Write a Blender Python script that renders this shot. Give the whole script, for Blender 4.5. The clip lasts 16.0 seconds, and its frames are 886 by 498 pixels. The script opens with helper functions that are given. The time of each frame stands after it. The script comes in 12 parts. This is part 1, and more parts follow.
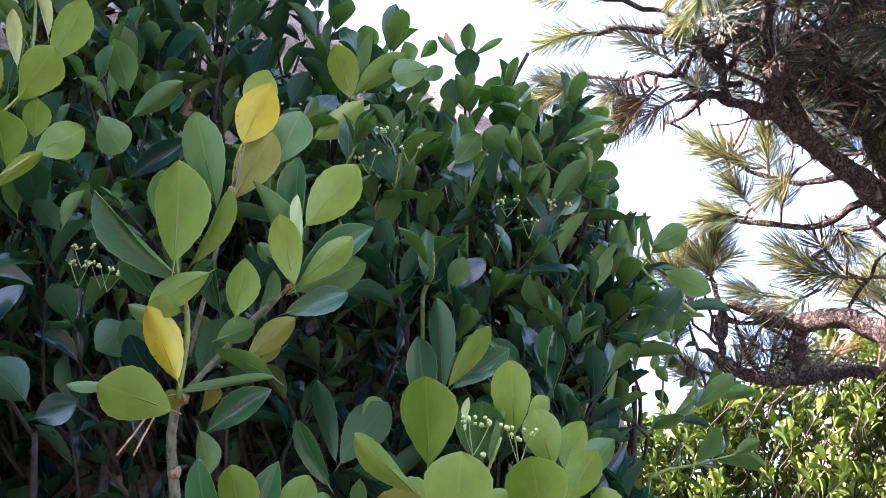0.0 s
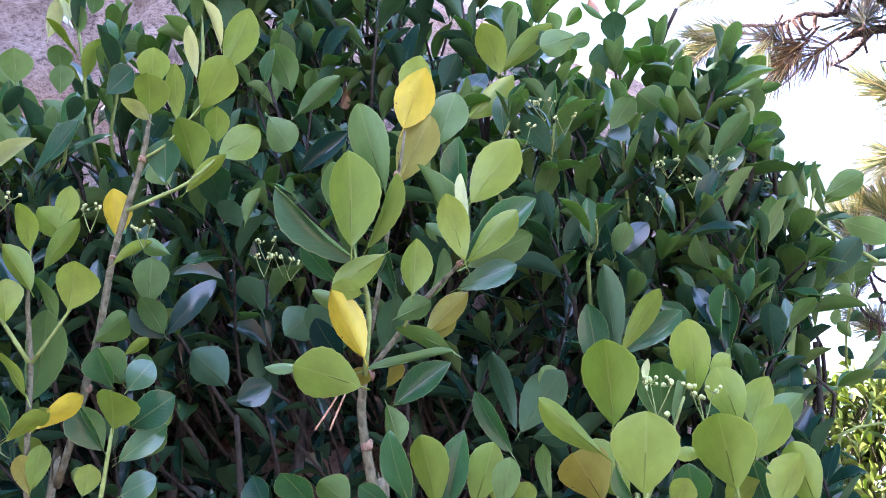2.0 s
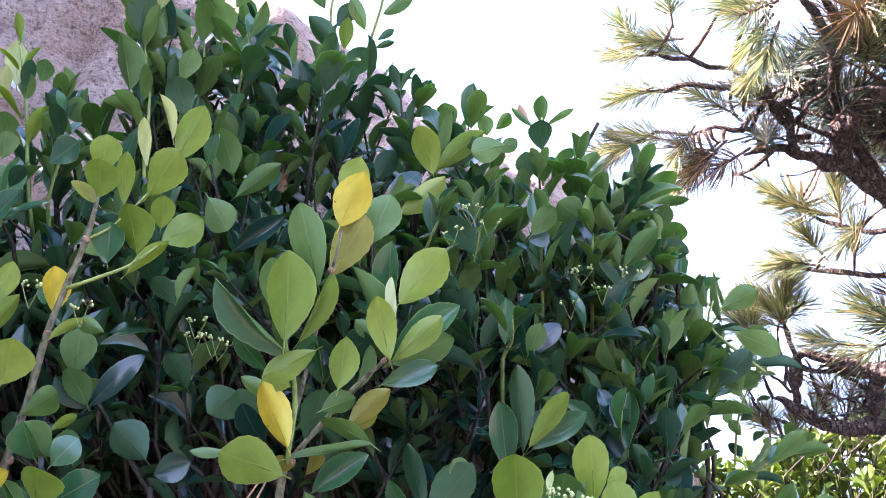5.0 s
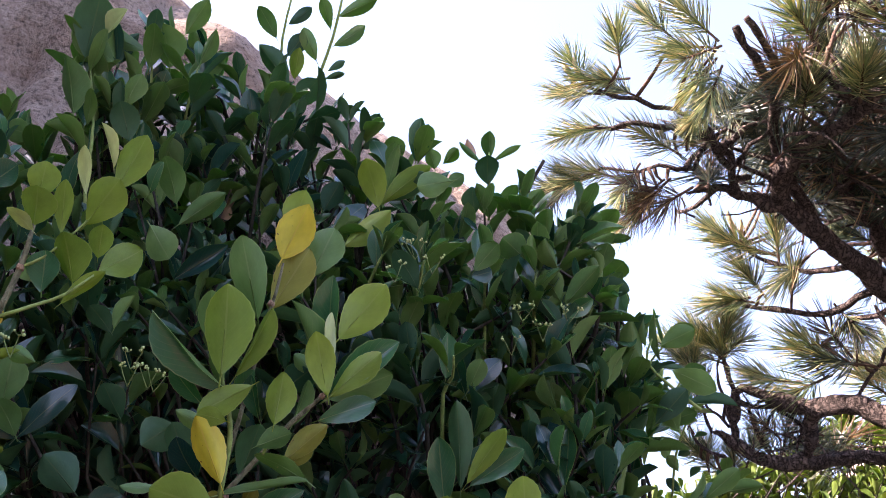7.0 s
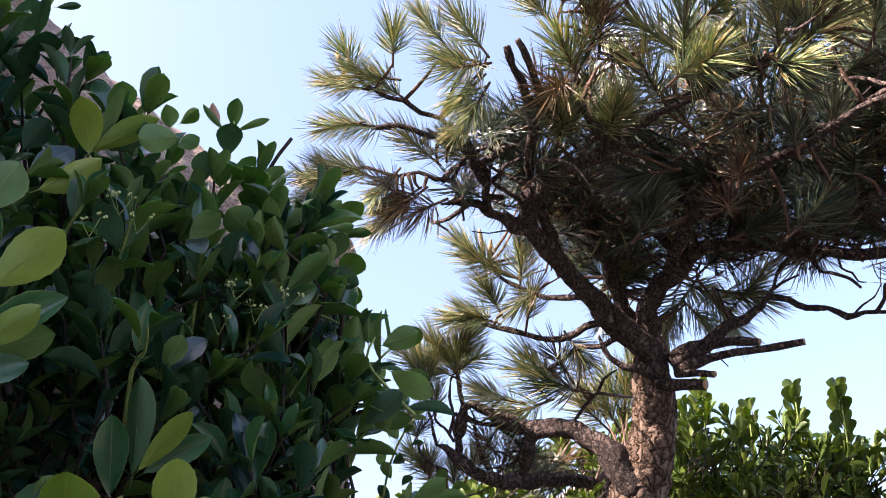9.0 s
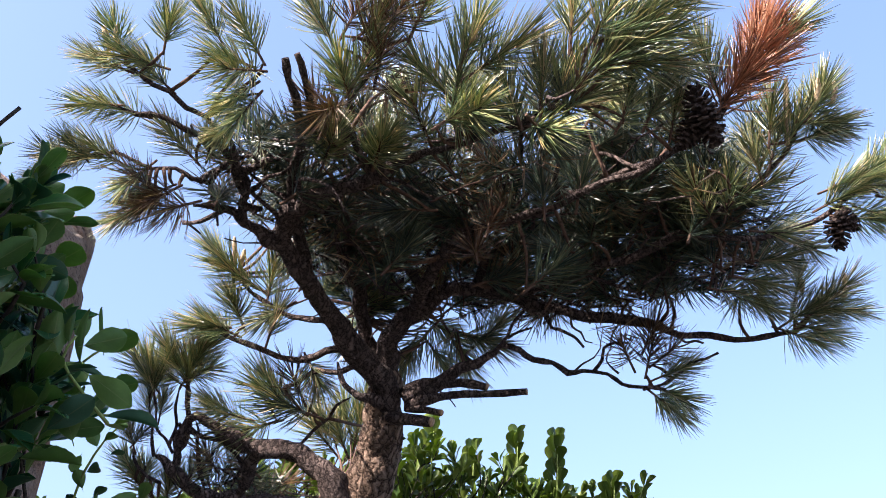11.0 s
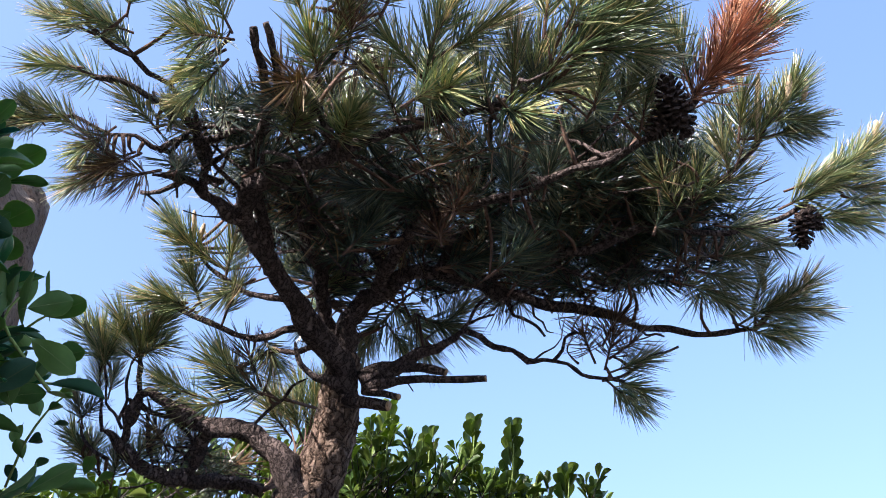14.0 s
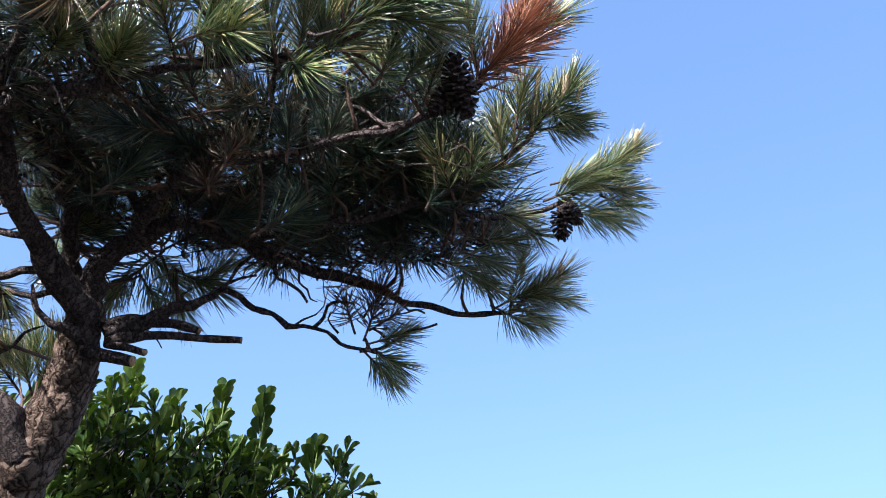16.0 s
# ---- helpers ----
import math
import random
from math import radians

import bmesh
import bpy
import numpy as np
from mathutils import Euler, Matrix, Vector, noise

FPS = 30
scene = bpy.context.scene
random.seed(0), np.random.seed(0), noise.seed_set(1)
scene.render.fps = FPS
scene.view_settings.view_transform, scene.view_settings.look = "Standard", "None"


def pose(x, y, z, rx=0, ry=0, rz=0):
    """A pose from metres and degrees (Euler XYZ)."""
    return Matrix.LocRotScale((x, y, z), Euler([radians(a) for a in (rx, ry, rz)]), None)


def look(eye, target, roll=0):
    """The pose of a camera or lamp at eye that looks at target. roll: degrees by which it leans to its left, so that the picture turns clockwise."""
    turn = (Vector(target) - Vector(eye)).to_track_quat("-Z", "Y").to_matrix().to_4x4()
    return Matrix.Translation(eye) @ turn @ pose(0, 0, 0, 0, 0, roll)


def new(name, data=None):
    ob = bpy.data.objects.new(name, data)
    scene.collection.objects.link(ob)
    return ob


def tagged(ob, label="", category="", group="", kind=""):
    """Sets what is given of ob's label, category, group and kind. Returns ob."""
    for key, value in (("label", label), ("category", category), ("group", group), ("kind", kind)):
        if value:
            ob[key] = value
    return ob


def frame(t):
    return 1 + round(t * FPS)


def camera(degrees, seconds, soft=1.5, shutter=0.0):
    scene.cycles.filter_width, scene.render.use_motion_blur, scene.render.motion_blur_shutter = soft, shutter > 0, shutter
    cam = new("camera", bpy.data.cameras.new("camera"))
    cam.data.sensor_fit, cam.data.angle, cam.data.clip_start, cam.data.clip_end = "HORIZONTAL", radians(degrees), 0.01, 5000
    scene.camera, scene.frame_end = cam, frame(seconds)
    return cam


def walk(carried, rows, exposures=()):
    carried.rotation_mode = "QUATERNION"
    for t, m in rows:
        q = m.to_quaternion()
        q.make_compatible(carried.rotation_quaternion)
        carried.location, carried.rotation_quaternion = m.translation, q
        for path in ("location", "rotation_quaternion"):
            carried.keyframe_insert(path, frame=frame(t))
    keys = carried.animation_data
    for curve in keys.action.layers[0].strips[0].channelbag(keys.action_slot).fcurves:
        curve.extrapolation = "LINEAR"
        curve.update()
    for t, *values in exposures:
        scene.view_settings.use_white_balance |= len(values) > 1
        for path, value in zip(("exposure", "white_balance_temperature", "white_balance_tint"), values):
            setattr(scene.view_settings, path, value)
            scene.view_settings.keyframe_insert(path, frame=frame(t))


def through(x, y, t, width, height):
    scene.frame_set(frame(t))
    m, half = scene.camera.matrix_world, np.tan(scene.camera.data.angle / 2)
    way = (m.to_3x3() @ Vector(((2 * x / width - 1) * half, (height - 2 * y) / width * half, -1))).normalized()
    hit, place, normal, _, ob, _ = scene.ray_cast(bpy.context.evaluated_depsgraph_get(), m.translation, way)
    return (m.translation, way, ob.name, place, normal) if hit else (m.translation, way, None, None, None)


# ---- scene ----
cam = camera(53.37, 16.0, 0.7)
PATH = [
    (0.0, -0.0000, -0.0000, 1.5000, 115.000, 0.000, -0.000),
    (0.5, -0.0053, 0.0015, 1.4980, 114.823, -0.062, 1.496),
    (1.0, -0.0061, -0.0015, 1.5002, 114.622, -0.221, 3.669),
    (1.5, -0.0049, -0.0068, 1.4986, 114.098, -0.232, 7.043),
    (2.0, -0.0079, -0.0101, 1.4927, 113.445, -0.015, 10.865),
    (2.5, -0.0153, -0.0095, 1.4932, 113.211, 0.073, 13.742),
    (3.0, -0.0253, -0.0060, 1.4947, 113.607, -0.181, 14.748),
    (3.5, -0.0184, -0.0268, 1.4972, 114.553, -0.453, 13.417),
    (4.0, -0.0150, -0.0359, 1.5007, 115.713, -0.767, 10.390),
    (4.5, -0.0117, -0.0569, 1.5019, 116.578, -1.249, 6.491),
    (7.0, -0.0025, -0.0708, 1.5091, 118.992, -1.237, 0.663),
    (7.5, 0.0066, -0.0687, 1.5087, 119.246, -1.108, -2.251),
    (8.0, 0.0082, -0.0614, 1.5098, 119.282, -1.076, -5.954),
    (8.5, 0.0242, -0.0374, 1.5128, 119.440, -0.886, -10.406),
    (9.0, 0.0464, -0.0169, 1.5147, 119.840, -0.700, -15.977),
    (9.5, 0.0591, -0.0192, 1.5183, 120.584, -0.645, -21.862),
    (10.0, 0.0707, -0.0287, 1.5234, 121.256, -0.429, -26.842),
    (12.5, 0.1059, -0.0227, 1.5291, 121.094, -2.000, -35.887),
    (13.0, 0.1036, -0.0128, 1.5283, 120.998, -2.259, -36.025),
    (13.5, 0.1049, -0.0131, 1.5269, 120.836, -2.122, -35.651),
    (14.0, 0.1089, -0.0071, 1.5264, 120.805, -1.930, -35.971),
    (14.5, 0.1082, -0.0049, 1.5274, 120.581, -1.791, -37.723),
    (15.0, 0.1155, -0.0009, 1.5256, 120.323, -1.459, -41.368),
    (15.5, 0.1250, 0.0068, 1.5217, 120.199, -0.878, -46.166),
    (16.0, 0.1376, 0.0100, 1.5174, 119.752, 0.038, -51.642),
]
EXPOSURES = [(0.0, 3.0, 6500, 31), (1.5, 3.4, 6400, 36), (2.0, 3.65, 6250, 40), (2.5, 4.1, 6100, 46), (3.0, 4.35, 6100, 49), (3.5, 4.35, 6100, 49), (4.0, 4.2, 6150, 46), (4.5, 3.8, 6250, 39), (7.0, 2.3, 6900, 32), (8.0, 1.95, 7000, 30), (9.0, 1.75, 6900, 27), (10.0, 1.55, 6700, 23), (12.5, 1.3, 6100, 19), (14.5, 1.2, 6000, 17), (16.0, 1.0, 5600, 14)]
walk(cam, [(t, pose(x, y, z, rx, ry, rz)) for t, x, y, z, rx, ry, rz in PATH], EXPOSURES)

# ---- world, sun ----
SUN_AZ, SUN_EL = 98.0, 39.0  # degrees to the left of +y, and up
world = bpy.data.worlds.new("sky_world")
scene.world = world
world.use_nodes = True
wn = world.node_tree.nodes
sky = wn.new("ShaderNodeTexSky")
sky.sky_type, sky.sun_disc = "NISHITA", False
sky.sun_elevation, sky.sun_rotation = radians(SUN_EL), radians(-SUN_AZ)
sky.air_density, sky.dust_density, sky.ozone_density = 1.0, 5.0, 2.6
haze = wn.new("ShaderNodeMix")  # thin even haze over the clear sky
haze.data_type, haze.blend_type = "RGBA", "ADD"
haze.inputs[0].default_value, haze.inputs[7].default_value = 1.0, (0.47, 0.82, 1.43, 1)
world.node_tree.links.new(sky.outputs[0], haze.inputs[6])
world.node_tree.links.new(haze.outputs[2], wn["Background"].inputs[0])
wn["Background"].inputs[1].default_value = 0.118
sun = new("sun", bpy.data.lights.new("sun", "SUN"))
sun.data.energy, sun.data.angle, sun.data.color = 5.0, radians(0.5), (1.0, 0.93, 0.82)
sun_from = Vector((-math.sin(radians(SUN_AZ)) * math.cos(radians(SUN_EL)), math.cos(radians(SUN_AZ)) * math.cos(radians(SUN_EL)), math.sin(radians(SUN_EL))))
sun.matrix_world = look(sun_from * 20, (0, 0, 0))

# ---- materials ----


def material(name):
    m = bpy.data.materials.new(name)
    m.use_nodes = True
    nodes, links = m.node_tree.nodes, m.node_tree.links
    return m, nodes, links, nodes["Principled BSDF"], nodes["Material Output"]


def ramp(nodes, *stops):
    r = nodes.new("ShaderNodeValToRGB")
    while len(r.color_ramp.elements) < len(stops):
        r.color_ramp.elements.new(0.5)
    for e, (p, c) in zip(r.color_ramp.elements, stops):
        e.position, e.color = p, (*c, 1)
    return r


def noise_node(nodes, links, scale, detail=4, coord="Object", rough=0.55):
    tc, n = nodes.new("ShaderNodeTexCoord"), nodes.new("ShaderNodeTexNoise")
    n.inputs["Scale"].default_value, n.inputs["Detail"].default_value, n.inputs["Roughness"].default_value = scale, detail, rough
    links.new(tc.outputs[coord], n.inputs["Vector"])
    return n


def mixed(nodes, links, fac, a, b, mode="MIX"):
    """A colour mix; fac, a and b are numbers, colours or sockets."""
    m = nodes.new("ShaderNodeMix")
    m.data_type, m.blend_type = "RGBA", mode
    for i, v in ((0, fac), (6, a), (7, b)):
        if isinstance(v, bpy.types.NodeSocket):
            links.new(v, m.inputs[i])
        elif i:
            m.inputs[i].default_value = (*v, 1)
        else:
            m.inputs[i].default_value = v
    return m.outputs[2]


def maths(nodes, links, op, a, b=0.0):
    m = nodes.new("ShaderNodeMath")
    m.operation = op
    for i, v in enumerate((a, b)):
        if isinstance(v, bpy.types.NodeSocket):
            links.new(v, m.inputs[i])
        else:
            m.inputs[i].default_value = v
    return m.outputs[0]


def leaf_material(name, dark, light, through, rough, sheer, vein, spots=0.0, island=False):
    """A broad leaf: random tint from leaf to leaf, blotches, a pale midrib with side veins, and light passing through."""
    m, n, l, p, out = material(name)
    if island:
        rnd = n.new("ShaderNodeNewGeometry").outputs["Random Per Island"]
    else:
        rnd = n.new("ShaderNodeObjectInfo").outputs["Random"]
    tint = mixed(n, l, rnd, dark, light)
    blotch = noise_node(n, l, 2.6, 5, "UV")
    hue = n.new("ShaderNodeHueSaturation")
    hue.inputs["Saturation"].default_value = 1.0
    l.new(maths(n, l, "ADD", maths(n, l, "MULTIPLY", blotch.outputs["Fac"], 0.7), 0.66), hue.inputs["Value"])
    l.new(tint, hue.inputs["Color"])
    col = hue.outputs[0]
    uv = n.new("ShaderNodeUVMap")
    sep = n.new("ShaderNodeSeparateXYZ")
    l.new(uv.outputs[0], sep.inputs[0])
    across = maths(n, l, "ABSOLUTE", maths(n, l, "SUBTRACT", sep.outputs[0], 0.5))
    rib = maths(n, l, "LESS_THAN", across, 0.022)
    # side veins run forward from the midrib
    wave = maths(n, l, "SINE", maths(n, l, "MULTIPLY", maths(n, l, "SUBTRACT", sep.outputs[1], maths(n, l, "MULTIPLY", across, 0.75)), 62.0))
    side = maths(n, l, "GREATER_THAN", wave, 0.93)
    margin = maths(n, l, "GREATER_THAN", across, 0.475)
    lines = maths(n, l, "MAXIMUM", maths(n, l, "MULTIPLY", rib, 0.32), maths(n, l, "MAXIMUM", maths(n, l, "MULTIPLY", side, 0.08), maths(n, l, "MULTIPLY", margin, 0.45)))
    col = mixed(n, l, lines, col, vein)
    if spots:
        sp = noise_node(n, l, 9.0, 2, "UV")
        r = ramp(n, (0.70, (0, 0, 0)), (0.74, (1, 1, 1)))
        l.new(sp.outputs["Fac"], r.inputs[0])
        col = mixed(n, l, maths(n, l, "MULTIPLY", r.outputs[0], spots), col, (0.10, 0.045, 0.015))
    l.new(col, p.inputs["Base Color"])
    p.inputs["Roughness"].default_value = rough
    p.inputs["Specular IOR Level"].default_value = 0.5
    p.inputs["Coat Weight"].default_value, p.inputs["Coat Roughness"].default_value = (1.0, 0.2) if rough < 0.3 else (0.0, 0.3)  # waxy upper side
    bump = n.new("ShaderNodeBump")
    bump.inputs["Strength"].default_value, bump.inputs["Distance"].default_value = 0.25, 0.0006
    l.new(maths(n, l, "SUBTRACT", noise_node(n, l, 14.0, 3, "UV").outputs["Fac"], maths(n, l, "MULTIPLY", lines, 0.8)), bump.inputs["Height"])
    l.new(bump.outputs[0], p.inputs["Normal"])
    tr = n.new("ShaderNodeBsdfTranslucent")
    l.new(mixed(n, l, 1.0, col, through, "MULTIPLY"), tr.inputs[0])
    mix = n.new("ShaderNodeMixShader")
    mix.inputs[0].default_value = sheer
    l.new(p.outputs[0], mix.inputs[1])
    l.new(tr.outputs[0], mix.inputs[2])
    l.new(mix.outputs[0], out.inputs[0])
    return m


def leaf_pair(name, top_dark, top_light, under_dark, under_light, through, sheer, vein, spots=0.0, island=False, gloss=0.2):
    return (leaf_material(name + "_upper", top_dark, top_light, through, gloss, sheer, vein, spots, island),
            leaf_material(name + "_under", under_dark, under_light, through, 0.38, sheer, vein, spots, island))


MATURE = ((0.007, 0.048, 0.044), (0.024, 0.112, 0.078), (0.030, 0.110, 0.068), (0.075, 0.180, 0.085), (1.9, 2.2, 1.0), 0.42, (0.15, 0.22, 0.10))
OLIVE = ((0.030, 0.130, 0.066), (0.070, 0.205, 0.082), (0.105, 0.225, 0.072), (0.18, 0.30, 0.090), (1.8, 1.9, 0.9), 0.42, (0.30, 0.37, 0.17))
LEAF = {
    "mature": leaf_pair("mature_leaf", *MATURE),
    "fill": leaf_pair("mature_leaf_fill", *MATURE, island=True),
    "olive": leaf_pair("olive_leaf", *OLIVE),
    "olive_fill": leaf_pair("olive_leaf_fill", *OLIVE, island=True),
    "young": leaf_pair("young_leaf", (0.10, 0.225, 0.048), (0.145, 0.275, 0.056), (0.195, 0.305, 0.048), (0.30, 0.39, 0.066), (1.75, 1.65, 0.8), 0.46, (0.38, 0.43, 0.13), 0.3),
    "yellow": leaf_pair("yellow_leaf", (0.56, 0.48, 0.04), (0.62, 0.54, 0.05), (0.58, 0.51, 0.045), (0.64, 0.56, 0.06), (1.4, 1.3, 0.8), 0.38, (0.70, 0.50, 0.12), 0.9),
    "tan": leaf_pair("fading_leaf", (0.26, 0.27, 0.05), (0.31, 0.30, 0.06), (0.30, 0.31, 0.06), (0.37, 0.36, 0.075), (1.4, 1.3, 0.8), 0.38, (0.50, 0.44, 0.16), 0.8),
    "pale": leaf_pair("pale_leaf", (0.42, 0.50, 0.20), (0.50, 0.56, 0.26), (0.48, 0.54, 0.24), (0.56, 0.62, 0.30), (1.3, 1.3, 0.9), 0.40, (0.6, 0.65, 0.35)),
    "peach": leaf_pair("dry_peach_leaf", (0.52, 0.30, 0.18), (0.58, 0.36, 0.22), (0.56, 0.34, 0.20), (0.62, 0.40, 0.25), (1.2, 1.1, 0.9), 0.35, (0.6, 0.42, 0.3), 0.5),
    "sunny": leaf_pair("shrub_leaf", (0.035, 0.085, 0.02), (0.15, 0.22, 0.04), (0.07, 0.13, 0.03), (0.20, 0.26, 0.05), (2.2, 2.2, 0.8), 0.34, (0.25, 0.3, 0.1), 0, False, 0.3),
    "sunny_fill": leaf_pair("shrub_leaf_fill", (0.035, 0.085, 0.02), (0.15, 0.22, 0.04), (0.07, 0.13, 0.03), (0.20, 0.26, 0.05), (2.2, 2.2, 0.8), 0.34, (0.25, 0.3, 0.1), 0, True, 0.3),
}


def bark_material(name, dark, light, scale, bump_d, rough=0.9):
    m, n, l, p, out = material(name)
    a = noise_node(n, l, scale, 8, "Object", 0.65)
    v = n.new("ShaderNodeTexVoronoi")
    tc = n.new("ShaderNodeTexCoord")
    v.inputs["Scale"].default_value = scale * 1.6
    mp = n.new("ShaderNodeMapping")
    mp.inputs["Scale"].default_value = (1, 1, 0.45)
    l.new(tc.outputs["Object"], mp.inputs[0])
    l.new(mp.outputs[0], v.inputs["Vector"])
    f = maths(n, l, "MULTIPLY", a.outputs["Fac"], maths(n, l, "ADD", maths(n, l, "MULTIPLY", v.outputs["Distance"], 0.9), 0.45))
    r = ramp(n, (0.18, dark), (0.42, light), (0.75, tuple(c * 1.35 for c in light)))
    l.new(f, r.inputs[0])
    l.new(r.outputs[0], p.inputs["Base Color"])
    p.inputs["Roughness"].default_value = rough
    p.inputs["Specular IOR Level"].default_value = 0.2
    b = n.new("ShaderNodeBump")
    b.inputs["Strength"].default_value, b.inputs["Distance"].default_value = 1.0, bump_d
    l.new(f, b.inputs["Height"])
    l.new(b.outputs[0], p.inputs["Normal"])
    return m


def plated_bark(name, crack, plate, edge, scale, depth):
    """Bark in flaky plates with dark furrows between them."""
    m, n, l, p, out = material(name)
    tc, warp = n.new("ShaderNodeTexCoord"), noise_node(n, l, scale * 0.8, 4)
    mp = n.new("ShaderNodeMapping")
    mp.inputs["Scale"].default_value = (1, 1, 0.3)
    add = n.new("ShaderNodeVectorMath")
    add.operation = "MULTIPLY_ADD"
    add.inputs[1].default_value = (0.035, 0.035, 0.05)
    l.new(warp.outputs["Color"], add.inputs[0])
    l.new(tc.outputs["Object"], add.inputs[2])
    l.new(add.outputs[0], mp.inputs[0])
    v = n.new("ShaderNodeTexVoronoi")
    v.feature = "DISTANCE_TO_EDGE"
    v.inputs["Scale"].default_value = scale
    l.new(mp.outputs[0], v.inputs["Vector"])
    tone = n.new("ShaderNodeTexVoronoi")
    tone.inputs["Scale"].default_value = scale
    l.new(mp.outputs[0], tone.inputs["Vector"])
    fine = noise_node(n, l, scale * 5, 6, rough=0.7)
    r = ramp(n, (0.0, crack), (0.07, edge), (0.26, plate))
    f = maths(n, l, "MULTIPLY", v.outputs["Distance"], maths(n, l, "ADD", fine.outputs["Fac"], 0.45))
    l.new(f, r.inputs[0])
    shade = n.new("ShaderNodeHueSaturation")
    sep = n.new("ShaderNodeSeparateColor")
    l.new(tone.outputs["Color"], sep.inputs[0])
    l.new(maths(n, l, "ADD", maths(n, l, "MULTIPLY", sep.outputs[0], 0.5), maths(n, l, "ADD", maths(n, l, "MULTIPLY", fine.outputs["Fac"], 0.9), 0.3)), shade.inputs["Value"])
    l.new(r.outputs[0], shade.inputs["Color"])
    l.new(shade.outputs[0], p.inputs["Base Color"])
    p.inputs["Roughness"].default_value = 0.9
    p.inputs["Specular IOR Level"].default_value = 0.15
    b = n.new("ShaderNodeBump")
    b.inputs["Strength"].default_value, b.inputs["Distance"].default_value = 1.0, depth
    cap = maths(n, l, "MINIMUM", maths(n, l, "MULTIPLY", f, 3.0), 0.8)
    l.new(maths(n, l, "ADD", cap, maths(n, l, "MULTIPLY", fine.outputs["Fac"], 0.35)), b.inputs["Height"])
    l.new(b.outputs[0], p.inputs["Normal"])
    return m


PINE_BARK = plated_bark("pine_bark", (0.035, 0.024, 0.02), (0.37, 0.265, 0.20), (0.20, 0.135, 0.098), 58, 0.018)
PINE_LIMB = plated_bark("pine_limb_bark", (0.034, 0.026, 0.025), (0.20, 0.152, 0.135), (0.115, 0.088, 0.08), 95, 0.008)
PINE_TWIG = bark_material("pine_twig_bark", (0.03, 0.021, 0.017), (0.135, 0.085, 0.062), 160, 0.002)
CUT_WOOD = bark_material("cut_wood", (0.20, 0.12, 0.07), (0.42, 0.28, 0.17), 120, 0.001)
STEM = bark_material("euonymus_stem", (0.055, 0.055, 0.032), (0.21, 0.195, 0.115), 150, 0.004, 0.8)
SCAR = bark_material("leaf_scar", (0.16, 0.08, 0.05), (0.36, 0.22, 0.14), 300, 0.002, 0.8)
GREEN_STEM = bark_material("green_stem", (0.13, 0.20, 0.05), (0.24, 0.31, 0.09), 160, 0.0006, 0.5)
WOODY = bark_material("woody_stem", (0.015, 0.013, 0.011), (0.05, 0.044, 0.034), 120, 0.003)


def needle_material(name, *stops):
    m, n, l, p, out = material(name)
    g = n.new("ShaderNodeNewGeometry")
    r = ramp(n, *stops)
    l.new(g.outputs["Random Per Island"], r.inputs[0])
    rnd = n.new("ShaderNodeObjectInfo")
    hue = n.new("ShaderNodeHueSaturation")
    l.new(r.outputs[0], hue.inputs["Color"])
    l.new(maths(n, l, "ADD", maths(n, l, "MULTIPLY", rnd.outputs["Random"], 0.5), 0.75), hue.inputs["Value"])
    l.new(maths(n, l, "ADD", maths(n, l, "MULTIPLY", rnd.outputs["Random"], 0.03), 0.485), hue.inputs["Hue"])
    l.new(hue.outputs[0], p.inputs["Base Color"])
    p.inputs["Roughness"].default_value, p.inputs["Specular IOR Level"].default_value = 0.32, 0.75
    tr = n.new("ShaderNodeBsdfTranslucent")
    l.new(hue.outputs[0], tr.inputs[0])
    mix = n.new("ShaderNodeMixShader")
    mix.inputs[0].default_value = 0.32
    l.new(p.outputs[0], mix.inputs[1])
    l.new(tr.outputs[0], mix.inputs[2])
    l.new(mix.outputs[0], out.inputs[0])
    return m


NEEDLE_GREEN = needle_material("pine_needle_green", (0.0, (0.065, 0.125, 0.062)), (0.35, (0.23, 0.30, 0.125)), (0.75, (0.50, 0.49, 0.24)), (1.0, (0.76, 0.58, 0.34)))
# older needles, coloured darker still to imitate shade inside the crown
NEEDLE_OLD_SHADED = needle_material("pine_needle_old_shaded", (0.0, (0.02, 0.048, 0.038)), (0.5, (0.06, 0.10, 0.062)), (1.0, (0.22, 0.22, 0.12)))
NEEDLE_RED = needle_material("pine_needle_red", (0.0, (0.26, 0.10, 0.06)), (0.6, (0.52, 0.23, 0.14)), (1.0, (0.64, 0.38, 0.24)))
NEEDLE_BROWN = needle_material("pine_needle_brown", (0.0, (0.09, 0.05, 0.03)), (0.6, (0.20, 0.12, 0.06)), (1.0, (0.34, 0.24, 0.11)))
DRY_NEEDLE = bark_material("dry_needle", (0.30, 0.16, 0.09), (0.52, 0.32, 0.2), 200, 0.0003)
BUD_STALK = bark_material("bud_stalk", (0.10, 0.15, 0.04), (0.20, 0.26, 0.08), 200, 0.0003, 0.5)
CONE_SCALE = bark_material("pine_cone_scale", (0.012, 0.009, 0.009), (0.055, 0.04, 0.034), 200, 0.001, 0.7)
CANDLE = bark_material("pine_candle", (0.30, 0.20, 0.12), (0.55, 0.42, 0.28), 260, 0.001, 0.7)

m, n, l, p, out = material("flower_bud")
buds = ramp(n, (0.3, (0.30, 0.38, 0.11)), (0.7, (0.50, 0.55, 0.22)))
l.new(noise_node(n, l, 180).outputs["Fac"], buds.inputs[0])
l.new(buds.outputs[0], p.inputs["Base Color"])
p.inputs["Roughness"].default_value = 0.45
BUD = m

